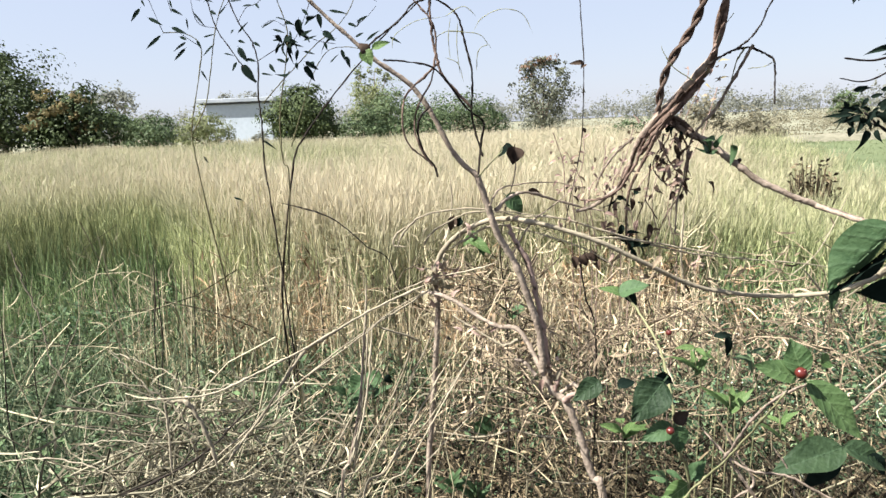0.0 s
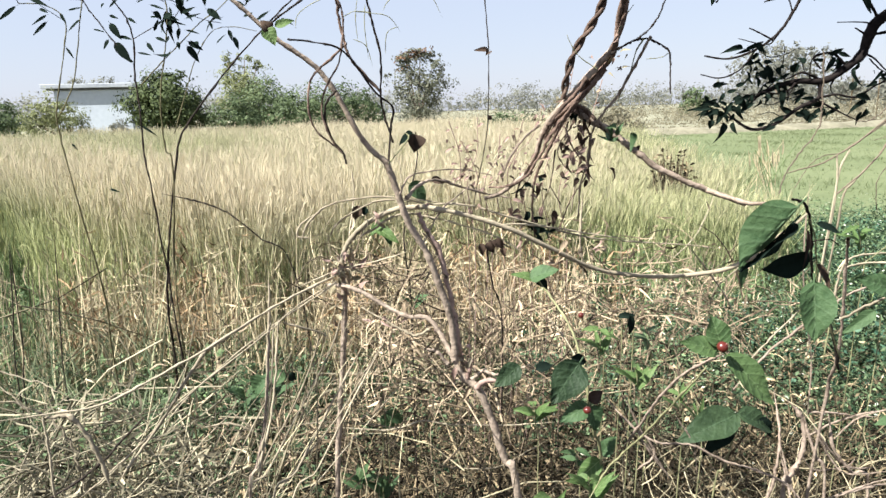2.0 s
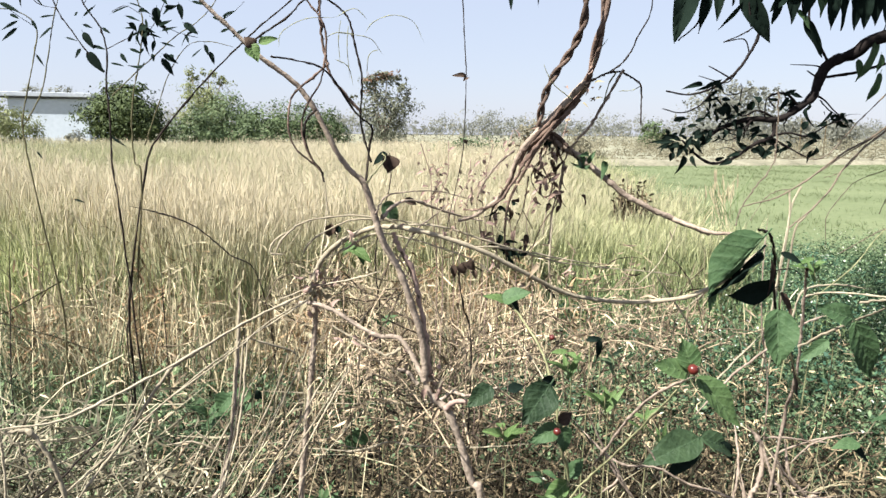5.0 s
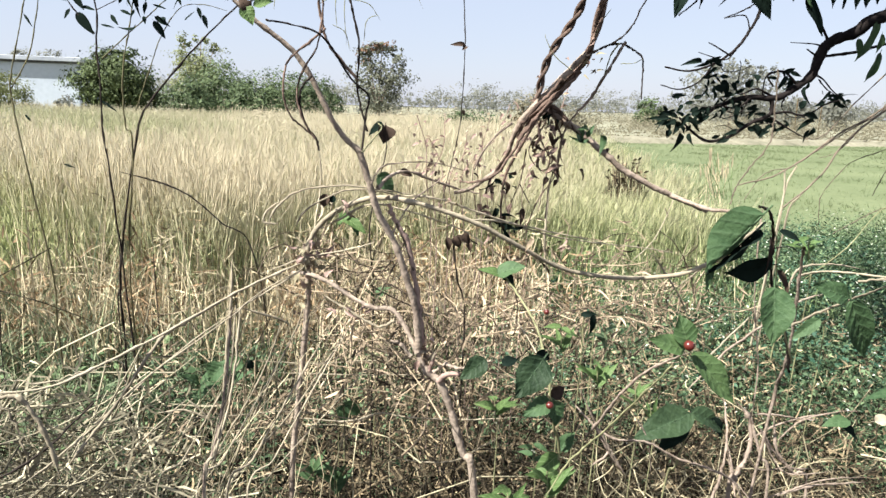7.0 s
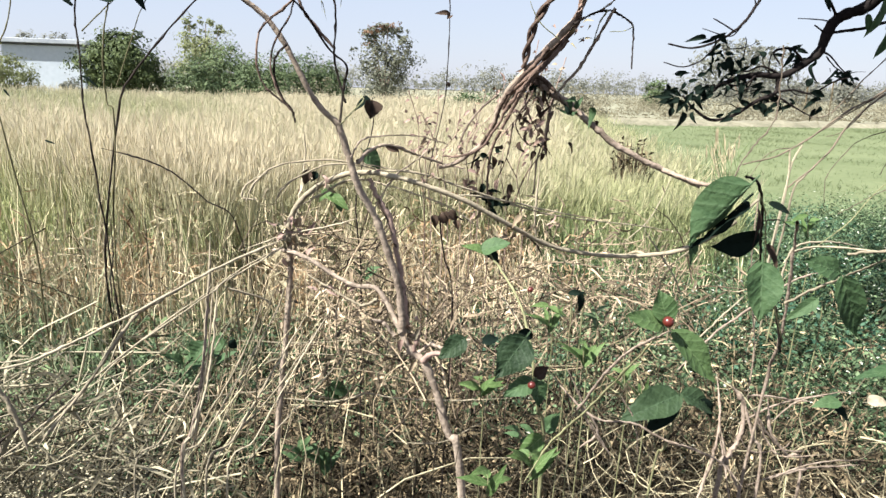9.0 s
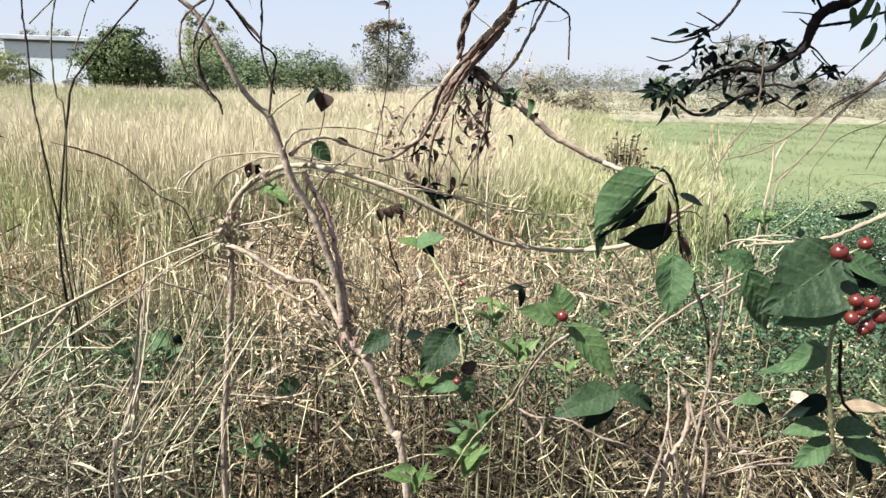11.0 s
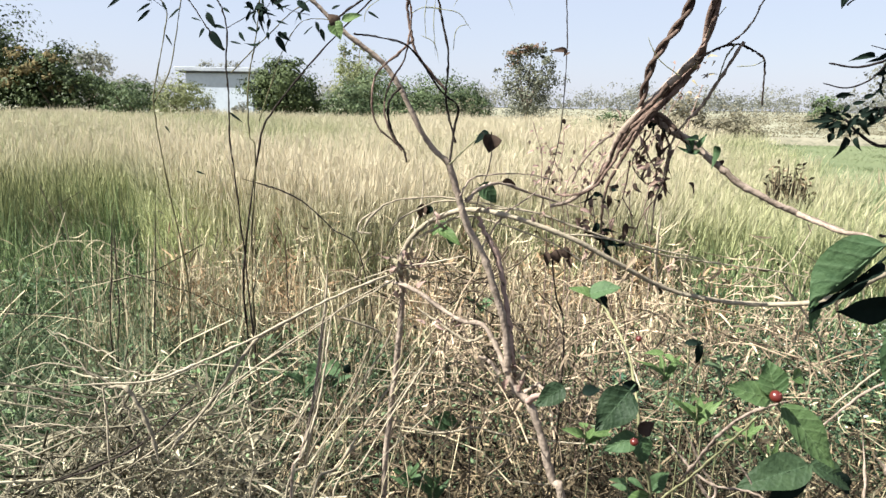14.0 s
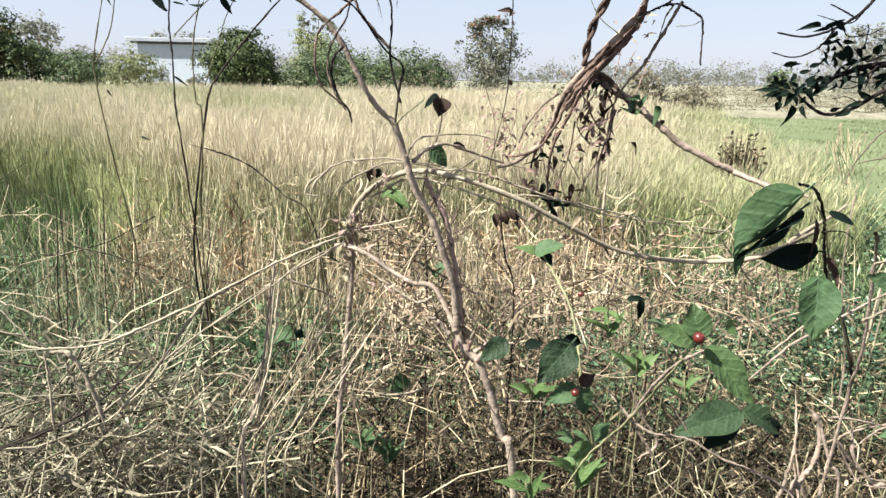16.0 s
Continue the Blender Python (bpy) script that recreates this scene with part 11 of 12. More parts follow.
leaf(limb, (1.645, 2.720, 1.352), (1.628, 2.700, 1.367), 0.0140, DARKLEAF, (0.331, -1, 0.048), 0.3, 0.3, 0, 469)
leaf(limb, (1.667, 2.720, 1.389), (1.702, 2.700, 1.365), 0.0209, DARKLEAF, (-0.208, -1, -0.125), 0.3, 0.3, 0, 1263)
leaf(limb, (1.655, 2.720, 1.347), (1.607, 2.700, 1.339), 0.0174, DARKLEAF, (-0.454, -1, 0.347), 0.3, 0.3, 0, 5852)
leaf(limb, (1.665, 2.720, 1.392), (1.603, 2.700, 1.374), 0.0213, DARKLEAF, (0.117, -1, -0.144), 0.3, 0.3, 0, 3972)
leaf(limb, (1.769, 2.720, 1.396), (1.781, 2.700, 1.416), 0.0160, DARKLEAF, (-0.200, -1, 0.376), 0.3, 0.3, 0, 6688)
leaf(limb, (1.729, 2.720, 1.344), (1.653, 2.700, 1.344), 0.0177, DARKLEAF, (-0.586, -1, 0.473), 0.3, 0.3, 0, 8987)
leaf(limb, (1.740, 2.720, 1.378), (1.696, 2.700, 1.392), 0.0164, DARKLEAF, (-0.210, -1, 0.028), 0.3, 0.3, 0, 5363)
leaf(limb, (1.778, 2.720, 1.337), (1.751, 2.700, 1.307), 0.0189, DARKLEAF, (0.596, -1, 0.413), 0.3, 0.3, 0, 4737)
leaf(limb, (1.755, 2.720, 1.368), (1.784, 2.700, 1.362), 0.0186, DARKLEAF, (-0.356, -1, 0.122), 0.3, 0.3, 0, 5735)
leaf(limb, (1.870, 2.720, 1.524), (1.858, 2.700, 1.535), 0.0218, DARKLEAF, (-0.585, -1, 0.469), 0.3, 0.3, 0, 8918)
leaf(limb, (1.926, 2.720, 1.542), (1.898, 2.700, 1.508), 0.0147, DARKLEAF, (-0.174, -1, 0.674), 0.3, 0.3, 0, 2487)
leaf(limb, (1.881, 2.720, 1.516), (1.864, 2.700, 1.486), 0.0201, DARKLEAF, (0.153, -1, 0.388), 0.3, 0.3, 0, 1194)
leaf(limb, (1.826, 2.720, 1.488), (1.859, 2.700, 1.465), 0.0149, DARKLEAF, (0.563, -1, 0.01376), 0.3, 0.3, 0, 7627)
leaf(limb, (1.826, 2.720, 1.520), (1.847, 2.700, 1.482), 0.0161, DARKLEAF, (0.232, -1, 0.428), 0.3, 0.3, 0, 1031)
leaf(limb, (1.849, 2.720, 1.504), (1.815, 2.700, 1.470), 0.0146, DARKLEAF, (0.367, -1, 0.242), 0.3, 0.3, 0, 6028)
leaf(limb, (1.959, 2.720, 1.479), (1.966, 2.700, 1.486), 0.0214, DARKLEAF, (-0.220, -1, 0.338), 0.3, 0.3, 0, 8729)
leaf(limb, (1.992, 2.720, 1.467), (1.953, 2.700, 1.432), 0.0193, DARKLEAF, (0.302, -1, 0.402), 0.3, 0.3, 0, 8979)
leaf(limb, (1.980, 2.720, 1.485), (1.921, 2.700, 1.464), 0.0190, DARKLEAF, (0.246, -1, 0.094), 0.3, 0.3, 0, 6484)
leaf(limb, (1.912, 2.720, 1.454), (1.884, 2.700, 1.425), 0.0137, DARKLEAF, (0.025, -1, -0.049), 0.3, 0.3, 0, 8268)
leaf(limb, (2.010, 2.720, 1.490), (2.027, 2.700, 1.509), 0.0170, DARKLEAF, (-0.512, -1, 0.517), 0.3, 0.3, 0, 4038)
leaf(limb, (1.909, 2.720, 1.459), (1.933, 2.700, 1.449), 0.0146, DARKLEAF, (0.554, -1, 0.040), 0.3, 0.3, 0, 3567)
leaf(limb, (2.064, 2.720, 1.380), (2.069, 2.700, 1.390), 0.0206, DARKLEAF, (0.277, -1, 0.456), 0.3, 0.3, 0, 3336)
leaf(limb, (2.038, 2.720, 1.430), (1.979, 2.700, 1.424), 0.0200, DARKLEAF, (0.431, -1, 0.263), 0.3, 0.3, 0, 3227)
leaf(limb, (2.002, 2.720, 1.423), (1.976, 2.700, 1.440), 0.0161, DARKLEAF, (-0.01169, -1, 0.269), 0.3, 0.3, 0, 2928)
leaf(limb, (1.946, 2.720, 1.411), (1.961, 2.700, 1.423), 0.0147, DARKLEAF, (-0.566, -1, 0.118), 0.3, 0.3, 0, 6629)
leaf(limb, (1.963, 2.720, 1.412), (1.910, 2.700, 1.405), 0.0187, DARKLEAF, (0.383, -1, 0.287), 0.3, 0.3, 0, 8623)
leaf(limb, (1.949, 2.720, 1.406), (1.952, 2.700, 1.421), 0.0183, DARKLEAF, (-0.120, -1, 0.109), 0.3, 0.3, 0, 1537)
leaf(limb, (2.239, 2.720, 1.586), (2.254, 2.700, 1.550), 0.0140, DARKLEAF, (0.397, -1, 0.01398), 0.3, 0.3, 0, 2955)
leaf(limb, (2.212, 2.720, 1.557), (2.148, 2.700, 1.569), 0.0186, DARKLEAF, (0.364, -1, 0.437), 0.3, 0.3, 0, 314)
leaf(limb, (2.306, 2.720, 1.547), (2.253, 2.700, 1.538), 0.0172, DARKLEAF, (-0.330, -1, 0.200), 0.3, 0.3, 0, 7801)
leaf(limb, (2.271, 2.720, 1.556), (2.288, 2.700, 1.558), 0.0216, DARKLEAF, (-0.205, -1, -0.147), 0.3, 0.3, 0, 4086)
leaf(limb, (2.313, 2.720, 1.547), (2.352, 2.700, 1.540), 0.0210, DARKLEAF, (-0.150, -1, 0.180), 0.3, 0.3, 0, 7867)
leaf(limb, (2.306, 2.720, 1.545), (2.255, 2.700, 1.524), 0.0155, DARKLEAF, (-0.343, -1, 0.601), 0.3, 0.3, 0, 5474)
leaf(limb, (2.196, 2.720, 1.375), (2.122, 2.700, 1.364), 0.0166, DARKLEAF, (0.386, -1, 0.243), 0.3, 0.3, 0, 8589)
leaf(limb, (2.114, 2.720, 1.377), (2.123, 2.700, 1.341), 0.0181, DARKLEAF, (-0.219, -1, 0.615), 0.3, 0.3, 0, 4167)
leaf(limb, (2.125, 2.720, 1.365), (2.161, 2.700, 1.355), 0.0187, DARKLEAF, (-0.593, -1, -0.047), 0.3, 0.3, 0, 2077)
leaf(limb, (2.187, 2.720, 1.412), (2.185, 2.700, 1.429), 0.0133, DARKLEAF, (0.062, -1, 0.550), 0.3, 0.3, 0, 6389)
leaf(limb, (2.103, 2.720, 1.405), (2.068, 2.700, 1.377), 0.0175, DARKLEAF, (-0.451, -1, 0.479), 0.3, 0.3, 0, 2607)
leaf(limb, (2.178, 2.720, 1.394), (2.108, 2.700, 1.396), 0.0189, DARKLEAF, (0.162, -1, 0.020), 0.3, 0.3, 0, 7243)
leaf(limb, (2.574, 2.720, 1.472), (2.506, 2.700, 1.473), 0.0173, DARKLEAF, (0.287, -1, -0.177), 0.3, 0.3, 0, 9716)
leaf(limb, (2.568, 2.720, 1.497), (2.586, 2.700, 1.502), 0.0158, DARKLEAF, (-0.172, -1, -0.141), 0.3, 0.3, 0, 5651)
leaf(limb, (2.480, 2.720, 1.498), (2.465, 2.700, 1.511), 0.0176, DARKLEAF, (0.371, -1, 0.484), 0.3, 0.3, 0, 25)
leaf(limb, (2.600, 2.720, 1.490), (2.514, 2.700, 1.467), 0.0170, DARKLEAF, (-0.570, -1, 0.385), 0.3, 0.3, 0, 1134)
leaf(limb, (2.599, 2.720, 1.485), (2.599, 2.700, 1.451), 0.0140, DARKLEAF, (0.367, -1, 0.524), 0.3, 0.3, 0, 5601)
leaf(limb, (2.561, 2.720, 1.474), (2.590, 2.700, 1.441), 0.0157, DARKLEAF, (-0.300, -1, 0.061), 0.3, 0.3, 0, 1104)
leaf(limb, (2.095, 2.720, 1.416), (2.130, 2.700, 1.419), 0.0149, DARKLEAF, (-0.472, -1, 0.178), 0.3, 0.3, 0, 3410)
leaf(limb, (2.087, 2.720, 1.449), (2.017, 2.700, 1.460), 0.0184, DARKLEAF, (0.108, -1, -0.080), 0.3, 0.3, 0, 7700)
leaf(limb, (2.122, 2.720, 1.420), (2.067, 2.700, 1.386), 0.0169, DARKLEAF, (0.292, -1, 0.211), 0.3, 0.3, 0, 9221)
leaf(limb, (2.122, 2.720, 1.435), (2.057, 2.700, 1.416), 0.0196, DARKLEAF, (0.079, -1, 0.062), 0.3, 0.3, 0, 5287)
leaf(limb, (2.066, 2.720, 1.419), (2.103, 2.700, 1.419), 0.0174, DARKLEAF, (-0.599, -1, -0.123), 0.3, 0.3, 0, 4006)
leaf(limb, (2.117, 2.720, 1.411), (2.097, 2.700, 1.430), 0.0154, DARKLEAF, (0.133, -1, -0.056), 0.3, 0.3, 0, 313)
leaf(limb, (1.807, 2.720, 1.418), (1.762, 2.700, 1.398), 0.0189, DARKLEAF, (0.239, -1, 0.366), 0.3, 0.3, 0, 2152)
leaf(limb, (1.813, 2.720, 1.433), (1.811, 2.700, 1.443), 0.0206, DARKLEAF, (0.283, -1, -0.129), 0.3, 0.3, 0, 8999)
leaf(limb, (1.847, 2.720, 1.418), (1.787, 2.700, 1.390), 0.0213, DARKLEAF, (-0.236, -1, -0.166), 0.3, 0.3, 0, 5537)
leaf(limb, (1.860, 2.720, 1.419), (1.851, 2.700, 1.375), 0.0161, DARKLEAF, (-0.315, -1, -0.196), 0.3, 0.3, 0, 7688)
leaf(limb, (1.905, 2.720, 1.416), (1.906, 2.700, 1.439), 0.0205, DARKLEAF, (-0.585, -1, 0.437), 0.3, 0.3, 0, 8659)
leaf(limb, (1.858, 2.720, 1.410), (1.830, 2.700, 1.377), 0.0150, DARKLEAF, (-0.113, -1, -0.180), 0.3, 0.3, 0, 8060)
leaf(limb, (1.770, 2.720, 1.389), (1.729, 2.700, 1.361), 0.0153, DARKLEAF, (-0.249, -1, 0.274), 0.3, 0.3, 0, 8758)
leaf(limb, (1.782, 2.720, 1.378), (1.786, 2.700, 1.393), 0.0168, DARKLEAF, (-0.549, -1, 0.117), 0.3, 0.3, 0, 8237)
leaf(limb, (1.691, 2.720, 1.402), (1.632, 2.700, 1.386), 0.0146, DARKLEAF, (0.050, -1, 0.072), 0.3, 0.3, 0, 6221)
leaf(limb, (1.793, 2.720, 1.390), (1.823, 2.700, 1.357), 0.0144, DARKLEAF, (-0.493, -1, -0.097), 0.3, 0.3, 0, 2563)
leaf(limb, (1.724, 2.720, 1.427), (1.692, 2.700, 1.393), 0.0181, DARKLEAF, (-0.182, -1, 0.341), 0.3, 0.3, 0, 5618)
leaf(limb, (1.726, 2.720, 1.385), (1.702, 2.700, 1.394), 0.0138, DARKLEAF, (0.580, -1, 0.093), 0.3, 0.3, 0, 1004)
leaf(limb, (1.873, 2.720, 1.558), (1.916, 2.700, 1.528), 0.0180, DARKLEAF, (0.196, -1, 0.682), 0.3, 0.3, 0, 4972)
leaf(limb, (1.891, 2.720, 1.568), (1.842, 2.700, 1.548), 0.0142, DARKLEAF, (-0.208, -1, -0.190), 0.3, 0.3, 0, 6287)
leaf(limb, (1.840, 2.720, 1.549), (1.843, 2.700, 1.505), 0.0189, DARKLEAF, (0.360, -1, -0.051), 0.3, 0.3, 0, 2402)
leaf(limb, (1.906, 2.720, 1.557), (1.945, 2.700, 1.558), 0.0205, DARKLEAF, (-0.542, -1, 0.309), 0.3, 0.3, 0, 6054)
leaf(limb, (1.843, 2.720, 1.614), (1.768, 2.700, 1.597), 0.0149, DARKLEAF, (-0.447, -1, 0.055), 0.3, 0.3, 0, 925)
leaf(limb, (1.856, 2.720, 1.558), (1.806, 2.700, 1.547), 0.0215, DARKLEAF, (0.114, -1, 0.170), 0.3, 0.3, 0, 3255)
leaf(limb, (1.630, 2.600, 2.064), (1.560, 2.580, 1.777), 0.1086, DARKLEAF, (-0.246, -1, 0.357), 0.3, 0.08, 0, 6800)
leaf(limb, (1.701, 2.600, 2.052), (1.682, 2.580, 1.819), 0.0724, DARKLEAF, (0.339, -1, 0.326), 0.3, 0.08, 0, 224)
leaf(limb, (1.768, 2.600, 2.040), (1.753, 2.580, 1.873), 0.0473, DARKLEAF, (-0.390, -1, 0.371), 0.3, 0.08, 0, 2868)
leaf(limb, (1.889, 2.600, 1.962), (1.765, 2.580, 1.832), 0.0223, DARKLEAF, (0.344, -1, 0.01371), 0.3, 0.08, 0, 9876)
leaf(limb, (1.877, 2.600, 1.999), (2.036, 2.580, 1.792), 0.0919, DARKLEAF, (-0.481, -1, 0.109), 0.3, 0.08, 0, 8497)
leaf(limb, (2.057, 2.600, 2.068), (2.042, 2.580, 1.875), 0.0863, DARKLEAF, (0.302, -1, 0.136), 0.3, 0.08, 0, 4759)
leaf(limb, (2.132, 2.600, 2.071), (2.133, 2.580, 1.878), 0.0752, DARKLEAF, (-0.155, -1, 0.363), 0.3, 0.08, 0, 4202)
leaf(limb, (2.164, 2.600, 1.940), (2.235, 2.580, 1.860), 0.0473, LEAF, (0.353, -1, 0.218), 0.3, 0.08, 0, 9286)
leaf(limb, (2.202, 2.600, 1.902), (2.317, 2.580, 1.746), 0.0641, DARKLEAF, (-0.025, -1, 0.275), 0.3, 0.08, 0, 2363)
leaf(limb, (2.276, 2.600, 2.077), (2.284, 2.580, 1.914), 0.0808, LEAF, (0.217, -1, 0.147), 0.3, 0.08, 0, 2200)
leaf(limb, (2.334, 2.600, 2.080), (2.348, 2.580, 1.862), 0.0752, DARKLEAF, (-0.068, -1, 0.246), 0.3, 0.08, 0, 9485)
leaf(limb, (2.387, 2.600, 2.082), (2.408, 2.580, 1.864), 0.0696, DARKLEAF, (0.287, -1, 0.031), 0.3, 0.08, 0, 6123)
leaf(limb, (2.452, 2.600, 2.085), (2.478, 2.580, 1.866), 0.0780, DARKLEAF, (0.032, -1, 0.027), 0.3, 0.08, 0, 4299)
leaf(limb, (2.514, 2.600, 2.072), (2.523, 2.580, 1.873), 0.0696, DARKLEAF, (-0.373, -1, 0.152), 0.3, 0.08, 0, 5380)
leaf(limb, (2.568, 2.600, 2.074), (2.578, 2.580, 1.891), 0.0696, DARKLEAF, (-0.456, -1, 0.00644), 0.3, 0.08, 0, 2134)
leaf(limb, (2.208, 2.600, 2.074), (2.203, 2.580, 1.907), 0.0836, DARKLEAF, (0.209, -1, 0.114), 0.3, 0.08, 0, 3751)
leaf(limb, (2.616, 2.600, 1.825), (2.519, 2.580, 1.640), 0.0696, LEAF, (0.408, -1, 0.083), 0.3, 0.08, 0, 4141)
leaf(limb, (2.654, 2.600, 1.685), (2.583, 2.580, 1.552), 0.0585, LEAF, (0.271, -1, 0.066), 0.3, 0.08, 0, 9890)
leaf(limb, (1.964, 2.600, 2.064), (1.946, 2.580, 1.906), 0.0696, DARKLEAF, (0.345, -1, 0.346), 0.3, 0.08, 0, 3110)
leaf(limb, (2.108, 2.600, 2.024), (2.015, 2.580, 1.924), 0.0557, DARKLEAF, (0.00954, -1, 0.074), 0.3, 0.08, 0, 2622)
leaf(limb, (2.637, 2.600, 2.061), (2.659, 2.580, 1.880), 0.0780, DARKLEAF, (-0.300, -1, 0.01932), 0.3, 0.08, 0, 3871)
leaf(limb, (2.699, 2.600, 2.064), (2.713, 2.580, 1.866), 0.0780, DARKLEAF, (-0.416, -1, 0.278), 0.3, 0.08, 0, 1443)
leaf(limb, (2.776, 2.600, 2.034), (2.757, 2.580, 1.850), 0.0780, LEAF, (-0.079, -1, 0.144), 0.3, 0.08, 0, 6798)
leaf(limb, (1.818, 2.600, 2.057), (1.830, 2.580, 1.940), 0.0557, DARKLEAF, (0.400, -1, 0.273), 0.3, 0.08, 0, 4795)
leaf(limb, (1.654, 2.600, 2.095), (1.704, 2.580, 1.943), 0.0557, DARKLEAF, (-0.190, -1, 0.258), 0.3, 0.08, 0, 1000)
leaf(limb, (1.464, 2.600, 2.086), (1.475, 2.580, 1.965), 0.0696, DARKLEAF, (-0.362, -1, 0.386), 0.3, 0.08, 0, 6436)
leaf(limb, (2.242, 2.600, 2.122), (2.296, 2.580, 1.980), 0.0836, DARKLEAF, (-0.183, -1, 0.103), 0.3, 0.08, 0, 6757)
leaf(limb, (2.156, 2.600, 2.118), (2.086, 2.580, 1.973), 0.0836, DARKLEAF, (-0.382, -1, 0.260), 0.3, 0.08, 0, 5691)
leaf(limb, (2.014, 2.600, 2.127), (1.954, 2.580, 1.983), 0.0836, DARKLEAF, (0.00124, -1, 0.092), 0.3, 0.08, 0, 3322)
leaf(limb, (2.415, 2.600, 2.146), (2.355, 2.580, 1.982), 0.0836, LEAF, (-0.259, -1, 0.01680), 0.3, 0.08, 0, 5512)
leaf(limb, (2.534, 2.600, 2.152), (2.473, 2.580, 1.987), 0.0836, DARKLEAF, (0.400, -1, 0.045), 0.3, 0.08, 0, 1021)
leaf(limb, (1.166, 2.600, 2.029), (1.086, 2.580, 1.947), 0.0418, DARKLEAF, (0.029, -1, 0.365), 0.3, 0.08, 0, 3059)
leaf(limb, (1.053, 2.600, 1.996), (1.030, 2.580, 1.951), 0.0334, DARKLEAF, (-0.165, -1, 0.172), 0.3, 0.08, 0, 9149)
leaf(limb, (0.942, 2.600, 2.005), (0.944, 2.580, 1.888), 0.0167, DARKLEAF, (0.488, -1, 0.282), 0.3, 0.08, 0, 243)
leaf(limb, (0.825, 2.600, 1.958), (0.827, 2.580, 1.870), 0.0223, DARKLEAF, (-0.127, -1, 0.01357), 0.3, 0.08, 0, 1778)
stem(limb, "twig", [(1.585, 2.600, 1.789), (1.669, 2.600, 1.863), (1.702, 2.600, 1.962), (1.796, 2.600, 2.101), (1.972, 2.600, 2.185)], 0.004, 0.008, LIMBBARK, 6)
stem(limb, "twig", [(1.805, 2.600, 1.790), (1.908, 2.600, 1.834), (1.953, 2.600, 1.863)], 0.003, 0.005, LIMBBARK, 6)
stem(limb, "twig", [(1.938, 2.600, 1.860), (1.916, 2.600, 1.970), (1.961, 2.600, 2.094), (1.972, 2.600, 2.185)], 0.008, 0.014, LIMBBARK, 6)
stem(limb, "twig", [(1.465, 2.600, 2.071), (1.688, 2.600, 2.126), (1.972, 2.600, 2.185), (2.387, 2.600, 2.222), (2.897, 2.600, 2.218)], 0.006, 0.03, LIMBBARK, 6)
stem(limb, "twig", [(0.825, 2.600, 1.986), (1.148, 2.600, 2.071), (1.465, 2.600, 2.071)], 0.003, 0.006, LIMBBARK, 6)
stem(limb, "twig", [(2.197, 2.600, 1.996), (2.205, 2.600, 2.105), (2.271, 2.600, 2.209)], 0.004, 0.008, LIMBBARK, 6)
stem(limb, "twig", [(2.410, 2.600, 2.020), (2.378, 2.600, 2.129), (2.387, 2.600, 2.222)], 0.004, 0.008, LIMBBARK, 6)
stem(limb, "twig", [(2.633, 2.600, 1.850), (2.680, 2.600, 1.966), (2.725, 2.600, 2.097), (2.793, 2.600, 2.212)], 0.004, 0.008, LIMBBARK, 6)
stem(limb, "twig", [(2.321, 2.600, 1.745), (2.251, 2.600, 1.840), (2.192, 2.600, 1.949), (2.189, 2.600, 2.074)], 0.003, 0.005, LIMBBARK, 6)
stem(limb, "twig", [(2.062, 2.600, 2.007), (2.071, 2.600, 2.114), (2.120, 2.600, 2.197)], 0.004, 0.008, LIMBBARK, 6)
leaf(limb, (2.418, 2.500, 1.729), (2.447, 2.500, 1.651), 0.0324, LEAF, (-0.497, -1, 0.4), 0.3, 0.25, 0, 7309)
leaf(limb, (2.590, 2.500, 1.735), (2.664, 2.500, 1.599), 0.0486, LEAF, (-0.117, -1, 0.4), 0.3, 0.25, 0, 7659)
leaf(limb, (2.542, 2.500, 1.756), (2.545, 2.500, 1.670), 0.0365, LEAF, (0.028, -1, 0.4), 0.3, 0.25, 0, 5694)
leaf(limb, (2.689, 2.500, 1.693), (2.704, 2.500, 1.553), 0.0486, LEAF, (0.045, -1, 0.4), 0.3, 0.25, 0, 990)

# ---- brown stems by the green field ----

c = thing("climbing_stem", "brown knotted climbing stem hanging by the green field", "vine", "climbing stems")
stem(c, "stem", [(2.825, 2.500, 1.616), (2.696, 2.500, 1.520), (2.615, 2.500, 1.439), (2.529, 2.500, 1.384), (2.411, 2.500, 1.328), (2.326, 2.500, 1.274), (2.229, 2.500, 1.207), (2.144, 2.500, 1.161), (2.059, 2.500, 1.121), (1.956, 2.500, 1.100), (1.898, 2.500, 1.087)], 0.0085, 0.004, GREYVINE, 6, 0.5)

c = thing("climbing_stem", "brown knotted climbing stem hanging by the green field", "vine", "climbing stems")
stem(c, "stem", [(2.772, 2.450, 1.586), (2.646, 2.450, 1.492), (2.551, 2.450, 1.412), (2.439, 2.450, 1.332), (2.348, 2.450, 1.240), (2.300, 2.450, 1.162), (2.222, 2.450, 1.084), (2.154, 2.450, 1.032), (2.100, 2.450, 0.993)], 0.0075, 0.0045, GREYVINE, 6, 0.5)

c = thing("climbing_stem", "brown knotted climbing stem hanging by the green field", "vine", "climbing stems")
stem(c, "stem", [(2.879, 2.550, 1.568), (2.779, 2.550, 1.484), (2.690, 2.550, 1.428), (2.568, 2.550, 1.370), (2.434, 2.550, 1.300), (2.348, 2.550, 1.245), (2.231, 2.550, 1.183)], 0.006, 0.003, GREYVINE, 6, 0.5)

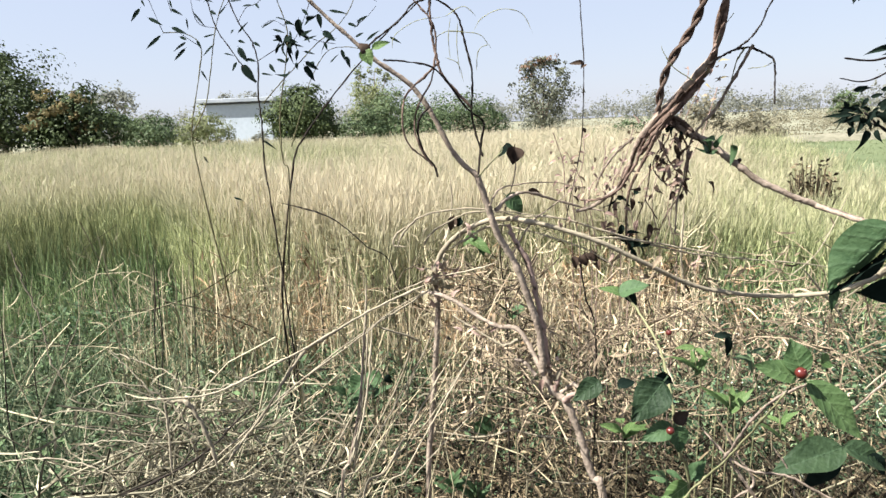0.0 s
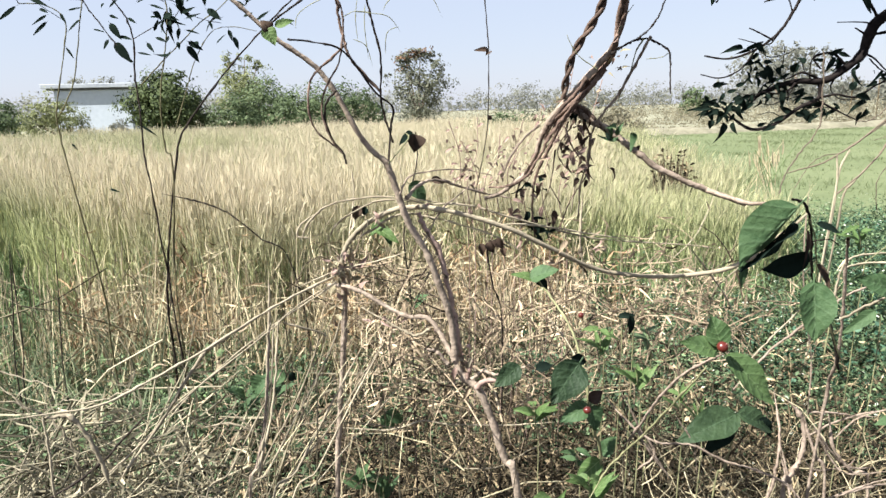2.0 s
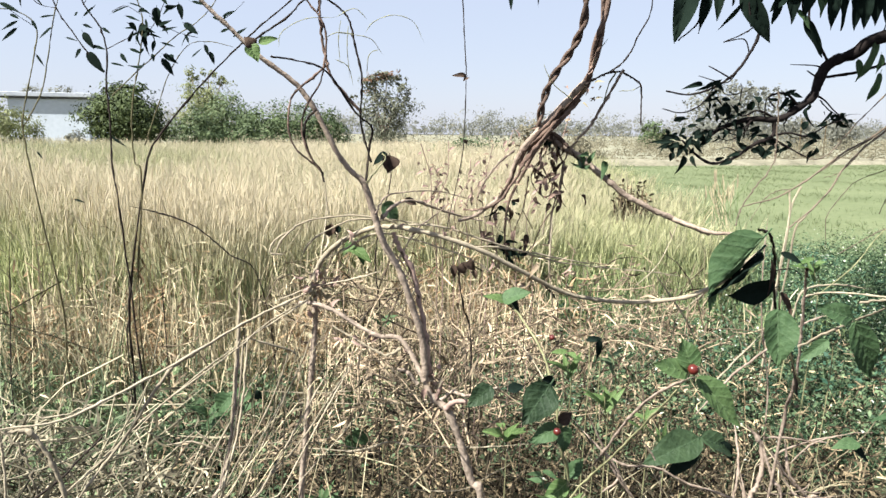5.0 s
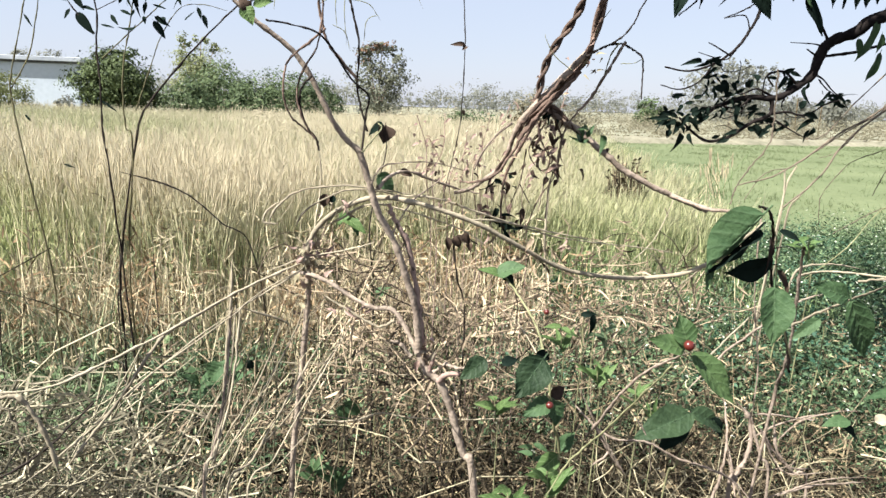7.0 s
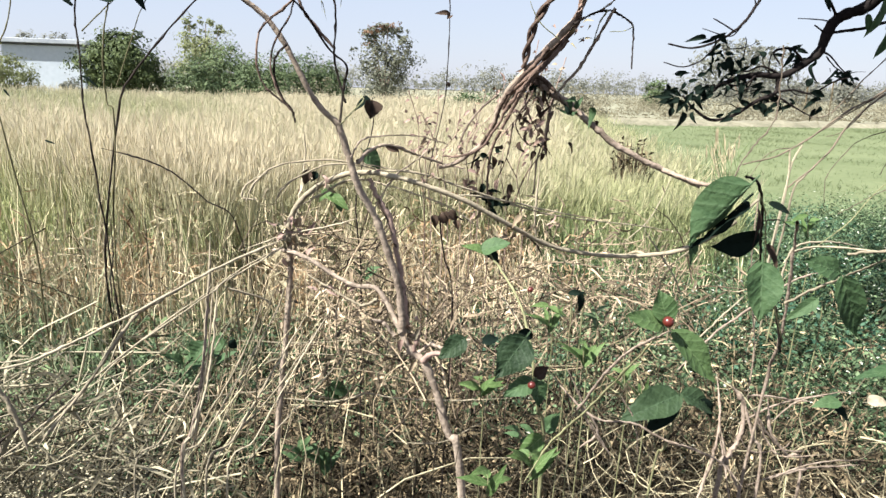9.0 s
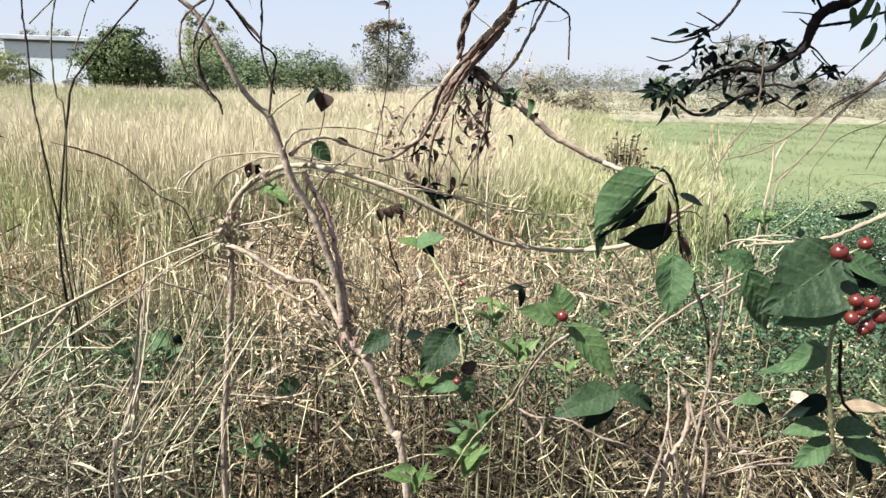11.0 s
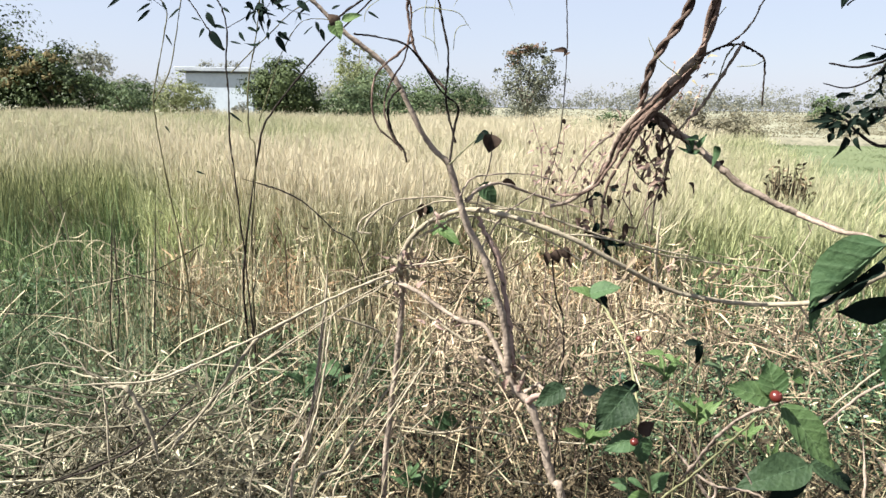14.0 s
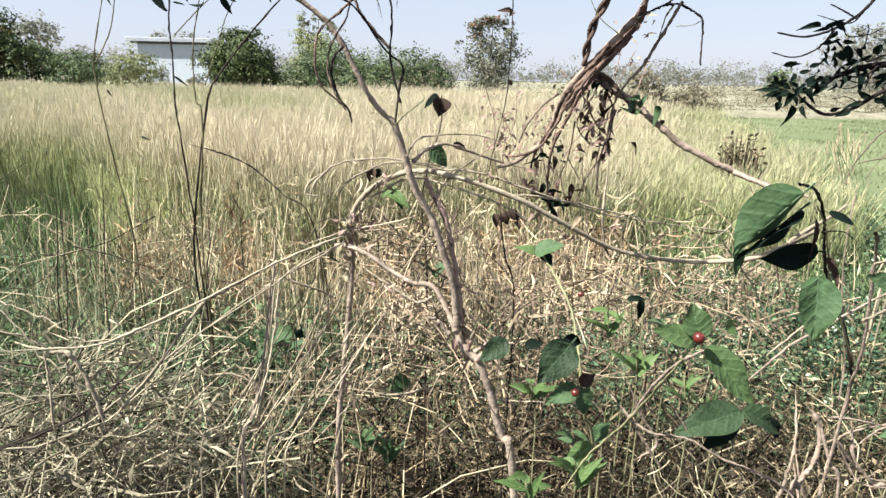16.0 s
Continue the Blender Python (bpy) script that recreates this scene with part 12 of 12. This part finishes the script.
c = thing("climbing_stem", "brown knotted climbing stem hanging by the green field", "vine", "climbing stems")
stem(c, "stem", [(2.658, 2.400, 1.737), (2.554, 2.400, 1.641), (2.437, 2.400, 1.531), (2.347, 2.400, 1.448), (2.259, 2.400, 1.353), (2.194, 2.400, 1.302), (2.120, 2.400, 1.296)], 0.0045, 0.0028, GREYVINE, 6, 0.5)

c = thing("climbing_stem", "brown knotted climbing stem hanging by the green field", "vine", "climbing stems")
stem(c, "stem", [(1.852, 2.300, 1.568), (1.861, 2.300, 1.480), (1.867, 2.300, 1.367), (1.856, 2.300, 1.275), (1.782, 2.300, 1.181), (1.727, 2.300, 1.099), (1.710, 2.300, 1.034)], 0.0045, 0.004, GREYVINE, 6, 0.5)

c = thing("climbing_stem", "brown knotted climbing stem hanging by the green field", "vine", "climbing stems")
stem(c, "stem", [(2.866, 2.500, 1.383), (2.759, 2.500, 1.259), (2.696, 2.500, 1.164), (2.650, 2.500, 1.068), (2.636, 2.500, 1.038)], 0.004, 0.002, GREYVINE, 6, 0.5)

c = thing("climbing_stem", "brown knotted climbing stem hanging by the green field", "vine", "climbing stems")
stem(c, "stem", [(2.894, 2.500, 1.344), (2.691, 2.500, 1.258), (2.503, 2.500, 1.200), (2.406, 2.500, 1.119), (2.344, 2.500, 1.025), (2.355, 2.500, 0.904)], 0.0032, 0.0022, GREYVINE, 6, 0.5)

c = thing("climbing_stem", "brown knotted climbing stem hanging by the green field", "vine", "climbing stems")
stem(c, "stem", [(2.841, 2.400, 1.009), (2.707, 2.400, 1.000), (2.577, 2.400, 0.986), (2.457, 2.400, 0.936), (2.341, 2.400, 0.881)], 0.0035, 0.0022, GREYVINE, 6, 0.5)

c = thing("climbing_stem", "brown knotted climbing stem hanging by the green field", "vine", "climbing stems")
stem(c, "stem", [(2.529, 2.500, 1.384), (2.459, 2.500, 1.291), (2.383, 2.500, 1.230), (2.307, 2.500, 1.209)], 0.003, 0.0018, GREYVINE, 6, 0.5)

c = thing("climbing_stem", "brown knotted climbing stem hanging by the green field", "vine", "climbing stems")
stem(c, "stem", [(2.144, 2.500, 1.161), (2.068, 2.500, 1.153), (1.999, 2.500, 1.114), (1.938, 2.500, 1.023)], 0.0032, 0.002, GREYVINE, 6, 0.5)

c = thing("climbing_stem", "pale dry stem standing up beside a green field", "vine", "climbing stems")
stem(c, "stem", [(2.188, 2.500, 1.174), (2.154, 2.500, 1.103), (2.141, 2.500, 1.024), (2.138, 2.500, 0.932), (2.138, 2.550, 0.500), (2.138, 2.600, -0.030)], 0.006, 0.007, CANE, 6, 0.5)

c = thing("climbing_stem", "pale dry stem standing up beside a green field", "vine", "climbing stems")
stem(c, "stem", [(2.129, 2.500, 1.154), (2.142, 2.500, 1.050), (2.133, 2.500, 0.945), (2.133, 2.550, 0.500), (2.133, 2.600, -0.030)], 0.006, 0.007, CANE, 6, 0.5)

c = thing("climbing_stem", "pale dry stem standing up beside a green field", "vine", "climbing stems")
stem(c, "stem", [(2.269, 2.500, 1.078), (2.216, 2.500, 1.025), (2.189, 2.500, 0.998), (2.172, 2.500, 0.918), (2.172, 2.550, 0.500), (2.172, 2.600, -0.030)], 0.006, 0.007, CANE, 6, 0.5)

# ---- dark dead clump among the wheat ----
CLUMP = (3.13, 5.60)
rng = np.random.default_rng(81)
n = 520
a, r = rng.uniform(0, 6.283, n), 0.16 * np.sqrt(rng.uniform(0, 1, n))
bx, by = CLUMP[0] + r * np.cos(a), CLUMP[1] + 0.8 * r * np.sin(a)
h = rng.uniform(0.6, 0.98, n) * (1 - 0.5 * (r / 0.16) ** 3)
s = np.linspace(0, 1, 4)
P = np.stack([bx[:, None] + 0.06 * np.cos(a)[:, None] * s ** 2, by[:, None] + 0.06 * np.sin(a)[:, None] * s ** 2, h[:, None] * s], -1)
v1 = strands(P, np.repeat(np.array([[0.004, 0.004, 0.006, 0.002]]), n, 0), 3)
tip = P[:, 2:, :].reshape(-1, 3)
v, f = merged([v1, leaflets(tip[rng.integers(0, len(tip), 700)] + rng.standard_normal((700, 3)) * 0.03, 0.022, 82, 1.0)])
clump = thing("dead_clump", "dark brown dead weed clump standing in the wheat", "weed")
tagged(mesh_object("dead_stem_clump", v, f, BROWN, clump), kind="stuff")

# tall seeding grass at the corner of the wheat
for at, tall, mat, count, label in (((3.96, 5.40), 1.10, GOLDSTALK, 16, "tall pale seeding grass at the wheat's edge"), ((3.92, 5.20), 1.06, GREENBLADE, 9, "tall dark green grass blades at the wheat's edge")):
    rng = np.random.default_rng(int(tall * 1000))
    tuft = thing("tall_grass", label, "grass", "tall grasses", (at[0], at[1], 0))
    for q in range(count):
        foot, top = rng.standard_normal(2) * 0.07, rng.standard_normal(2) * 0.11
        h = tall * rng.uniform(0.8, 1.0)
        stem(tuft, "blade", [(at[0] + foot[0], at[1] + foot[1], 0.0), (at[0] + foot[0] * 1.2, at[1] + foot[1], h * 0.5), (at[0] + top[0], at[1] + top[1], h)], 0.006, 0.004, mat, 4)
        if mat == GOLDSTALK:
            leaf(tuft, (at[0] + top[0], at[1] + top[1], h - 0.12), (at[0] + top[0] * 1.1, at[1] + top[1], h + 0.03), 0.018, mat, (0, -1, 0.2), 0.3, 0.1, 0, q, "seed_head")

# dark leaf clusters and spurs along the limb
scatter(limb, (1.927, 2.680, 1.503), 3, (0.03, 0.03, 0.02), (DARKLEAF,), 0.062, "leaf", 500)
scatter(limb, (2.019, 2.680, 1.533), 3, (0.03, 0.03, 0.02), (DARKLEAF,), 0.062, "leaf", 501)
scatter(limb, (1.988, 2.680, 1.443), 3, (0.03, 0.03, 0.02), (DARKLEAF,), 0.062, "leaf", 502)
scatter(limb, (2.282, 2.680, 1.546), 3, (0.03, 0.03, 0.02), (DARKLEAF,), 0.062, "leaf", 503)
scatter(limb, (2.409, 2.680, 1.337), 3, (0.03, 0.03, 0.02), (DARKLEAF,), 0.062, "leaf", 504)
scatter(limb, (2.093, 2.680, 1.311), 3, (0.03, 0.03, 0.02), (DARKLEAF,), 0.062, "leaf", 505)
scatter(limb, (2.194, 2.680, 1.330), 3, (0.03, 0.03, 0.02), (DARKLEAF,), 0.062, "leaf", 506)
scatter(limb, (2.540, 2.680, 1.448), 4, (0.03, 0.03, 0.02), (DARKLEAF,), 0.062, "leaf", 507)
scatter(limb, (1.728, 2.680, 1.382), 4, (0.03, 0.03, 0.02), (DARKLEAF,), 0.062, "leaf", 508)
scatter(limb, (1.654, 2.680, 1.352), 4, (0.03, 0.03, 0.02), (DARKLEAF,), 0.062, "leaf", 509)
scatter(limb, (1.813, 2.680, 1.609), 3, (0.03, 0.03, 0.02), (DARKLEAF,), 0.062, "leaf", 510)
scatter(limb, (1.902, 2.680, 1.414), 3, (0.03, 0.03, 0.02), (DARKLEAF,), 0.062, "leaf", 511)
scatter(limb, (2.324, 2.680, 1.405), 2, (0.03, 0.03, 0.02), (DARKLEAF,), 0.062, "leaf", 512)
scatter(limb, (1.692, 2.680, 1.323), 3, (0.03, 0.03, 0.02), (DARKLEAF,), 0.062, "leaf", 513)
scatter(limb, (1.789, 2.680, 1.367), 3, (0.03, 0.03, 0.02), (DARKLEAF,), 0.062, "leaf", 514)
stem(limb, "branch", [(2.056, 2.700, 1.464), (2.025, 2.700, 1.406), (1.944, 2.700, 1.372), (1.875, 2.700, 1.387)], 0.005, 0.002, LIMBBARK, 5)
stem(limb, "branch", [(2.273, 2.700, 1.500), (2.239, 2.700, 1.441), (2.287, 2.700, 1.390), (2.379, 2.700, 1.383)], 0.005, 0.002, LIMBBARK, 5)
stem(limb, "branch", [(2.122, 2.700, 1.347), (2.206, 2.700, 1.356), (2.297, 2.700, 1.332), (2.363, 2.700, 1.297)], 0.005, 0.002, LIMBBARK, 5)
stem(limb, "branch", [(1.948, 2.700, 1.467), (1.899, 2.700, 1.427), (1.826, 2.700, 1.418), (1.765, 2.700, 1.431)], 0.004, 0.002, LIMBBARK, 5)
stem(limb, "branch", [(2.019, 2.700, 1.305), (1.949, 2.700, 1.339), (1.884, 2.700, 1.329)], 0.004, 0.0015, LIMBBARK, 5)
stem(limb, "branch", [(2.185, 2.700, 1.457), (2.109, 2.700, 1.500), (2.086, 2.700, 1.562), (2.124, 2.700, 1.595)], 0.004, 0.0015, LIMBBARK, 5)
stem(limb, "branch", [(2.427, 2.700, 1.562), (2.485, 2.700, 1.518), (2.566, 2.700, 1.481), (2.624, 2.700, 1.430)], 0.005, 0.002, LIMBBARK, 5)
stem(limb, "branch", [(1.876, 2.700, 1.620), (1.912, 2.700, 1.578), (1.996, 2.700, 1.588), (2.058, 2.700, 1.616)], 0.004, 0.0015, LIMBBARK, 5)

# leafy crown of the overhanging tree, above the path; unseen, added to cast shade
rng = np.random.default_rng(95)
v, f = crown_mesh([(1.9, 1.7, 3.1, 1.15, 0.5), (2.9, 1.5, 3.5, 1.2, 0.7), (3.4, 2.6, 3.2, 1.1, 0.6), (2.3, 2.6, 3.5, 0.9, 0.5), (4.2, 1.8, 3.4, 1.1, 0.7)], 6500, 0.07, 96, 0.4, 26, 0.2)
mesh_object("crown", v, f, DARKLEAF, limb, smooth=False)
for k in range(5):
    a = k * 1.25
    tip = (3.1 + 1.3 * math.cos(a), 2.0 + 0.8 * math.sin(a), 3.3)
    stem(limb, "bough", [TREE_TOP, (TREE_TOP[0] * 0.6 + tip[0] * 0.4, TREE_TOP[1] * 0.6 + tip[1] * 0.4, 2.7), tip], 0.04, 0.012, DARKBARK)


# leaves and berries belong to the nearest stem of their plant
for plant in [o for o in bpy.data.objects if o.type == "EMPTY" and o.location.length < 1e-6]:
    stems = [o for o in plant.children if o.name.split(".")[0] in ("stem", "branch", "twig", "strand", "limb", "cane")]
    marks = [np.array([v.co for v in o.data.vertices]) for o in stems]
    for o in list(plant.children):
        if stems and o.name.split(".")[0] in ("leaf", "leaflet", "berry", "withered_leaf", "husk", "seed_husk"):
            at = np.array(o.location) + np.array(o.data.vertices[0].co) * (o.name[:5] != "berry")
            gap = [np.linalg.norm(m - at, axis=1).min() for m in marks]
            k = int(np.argmin(gap))
            if gap[k] < 0.06:
                o.parent = stems[k]
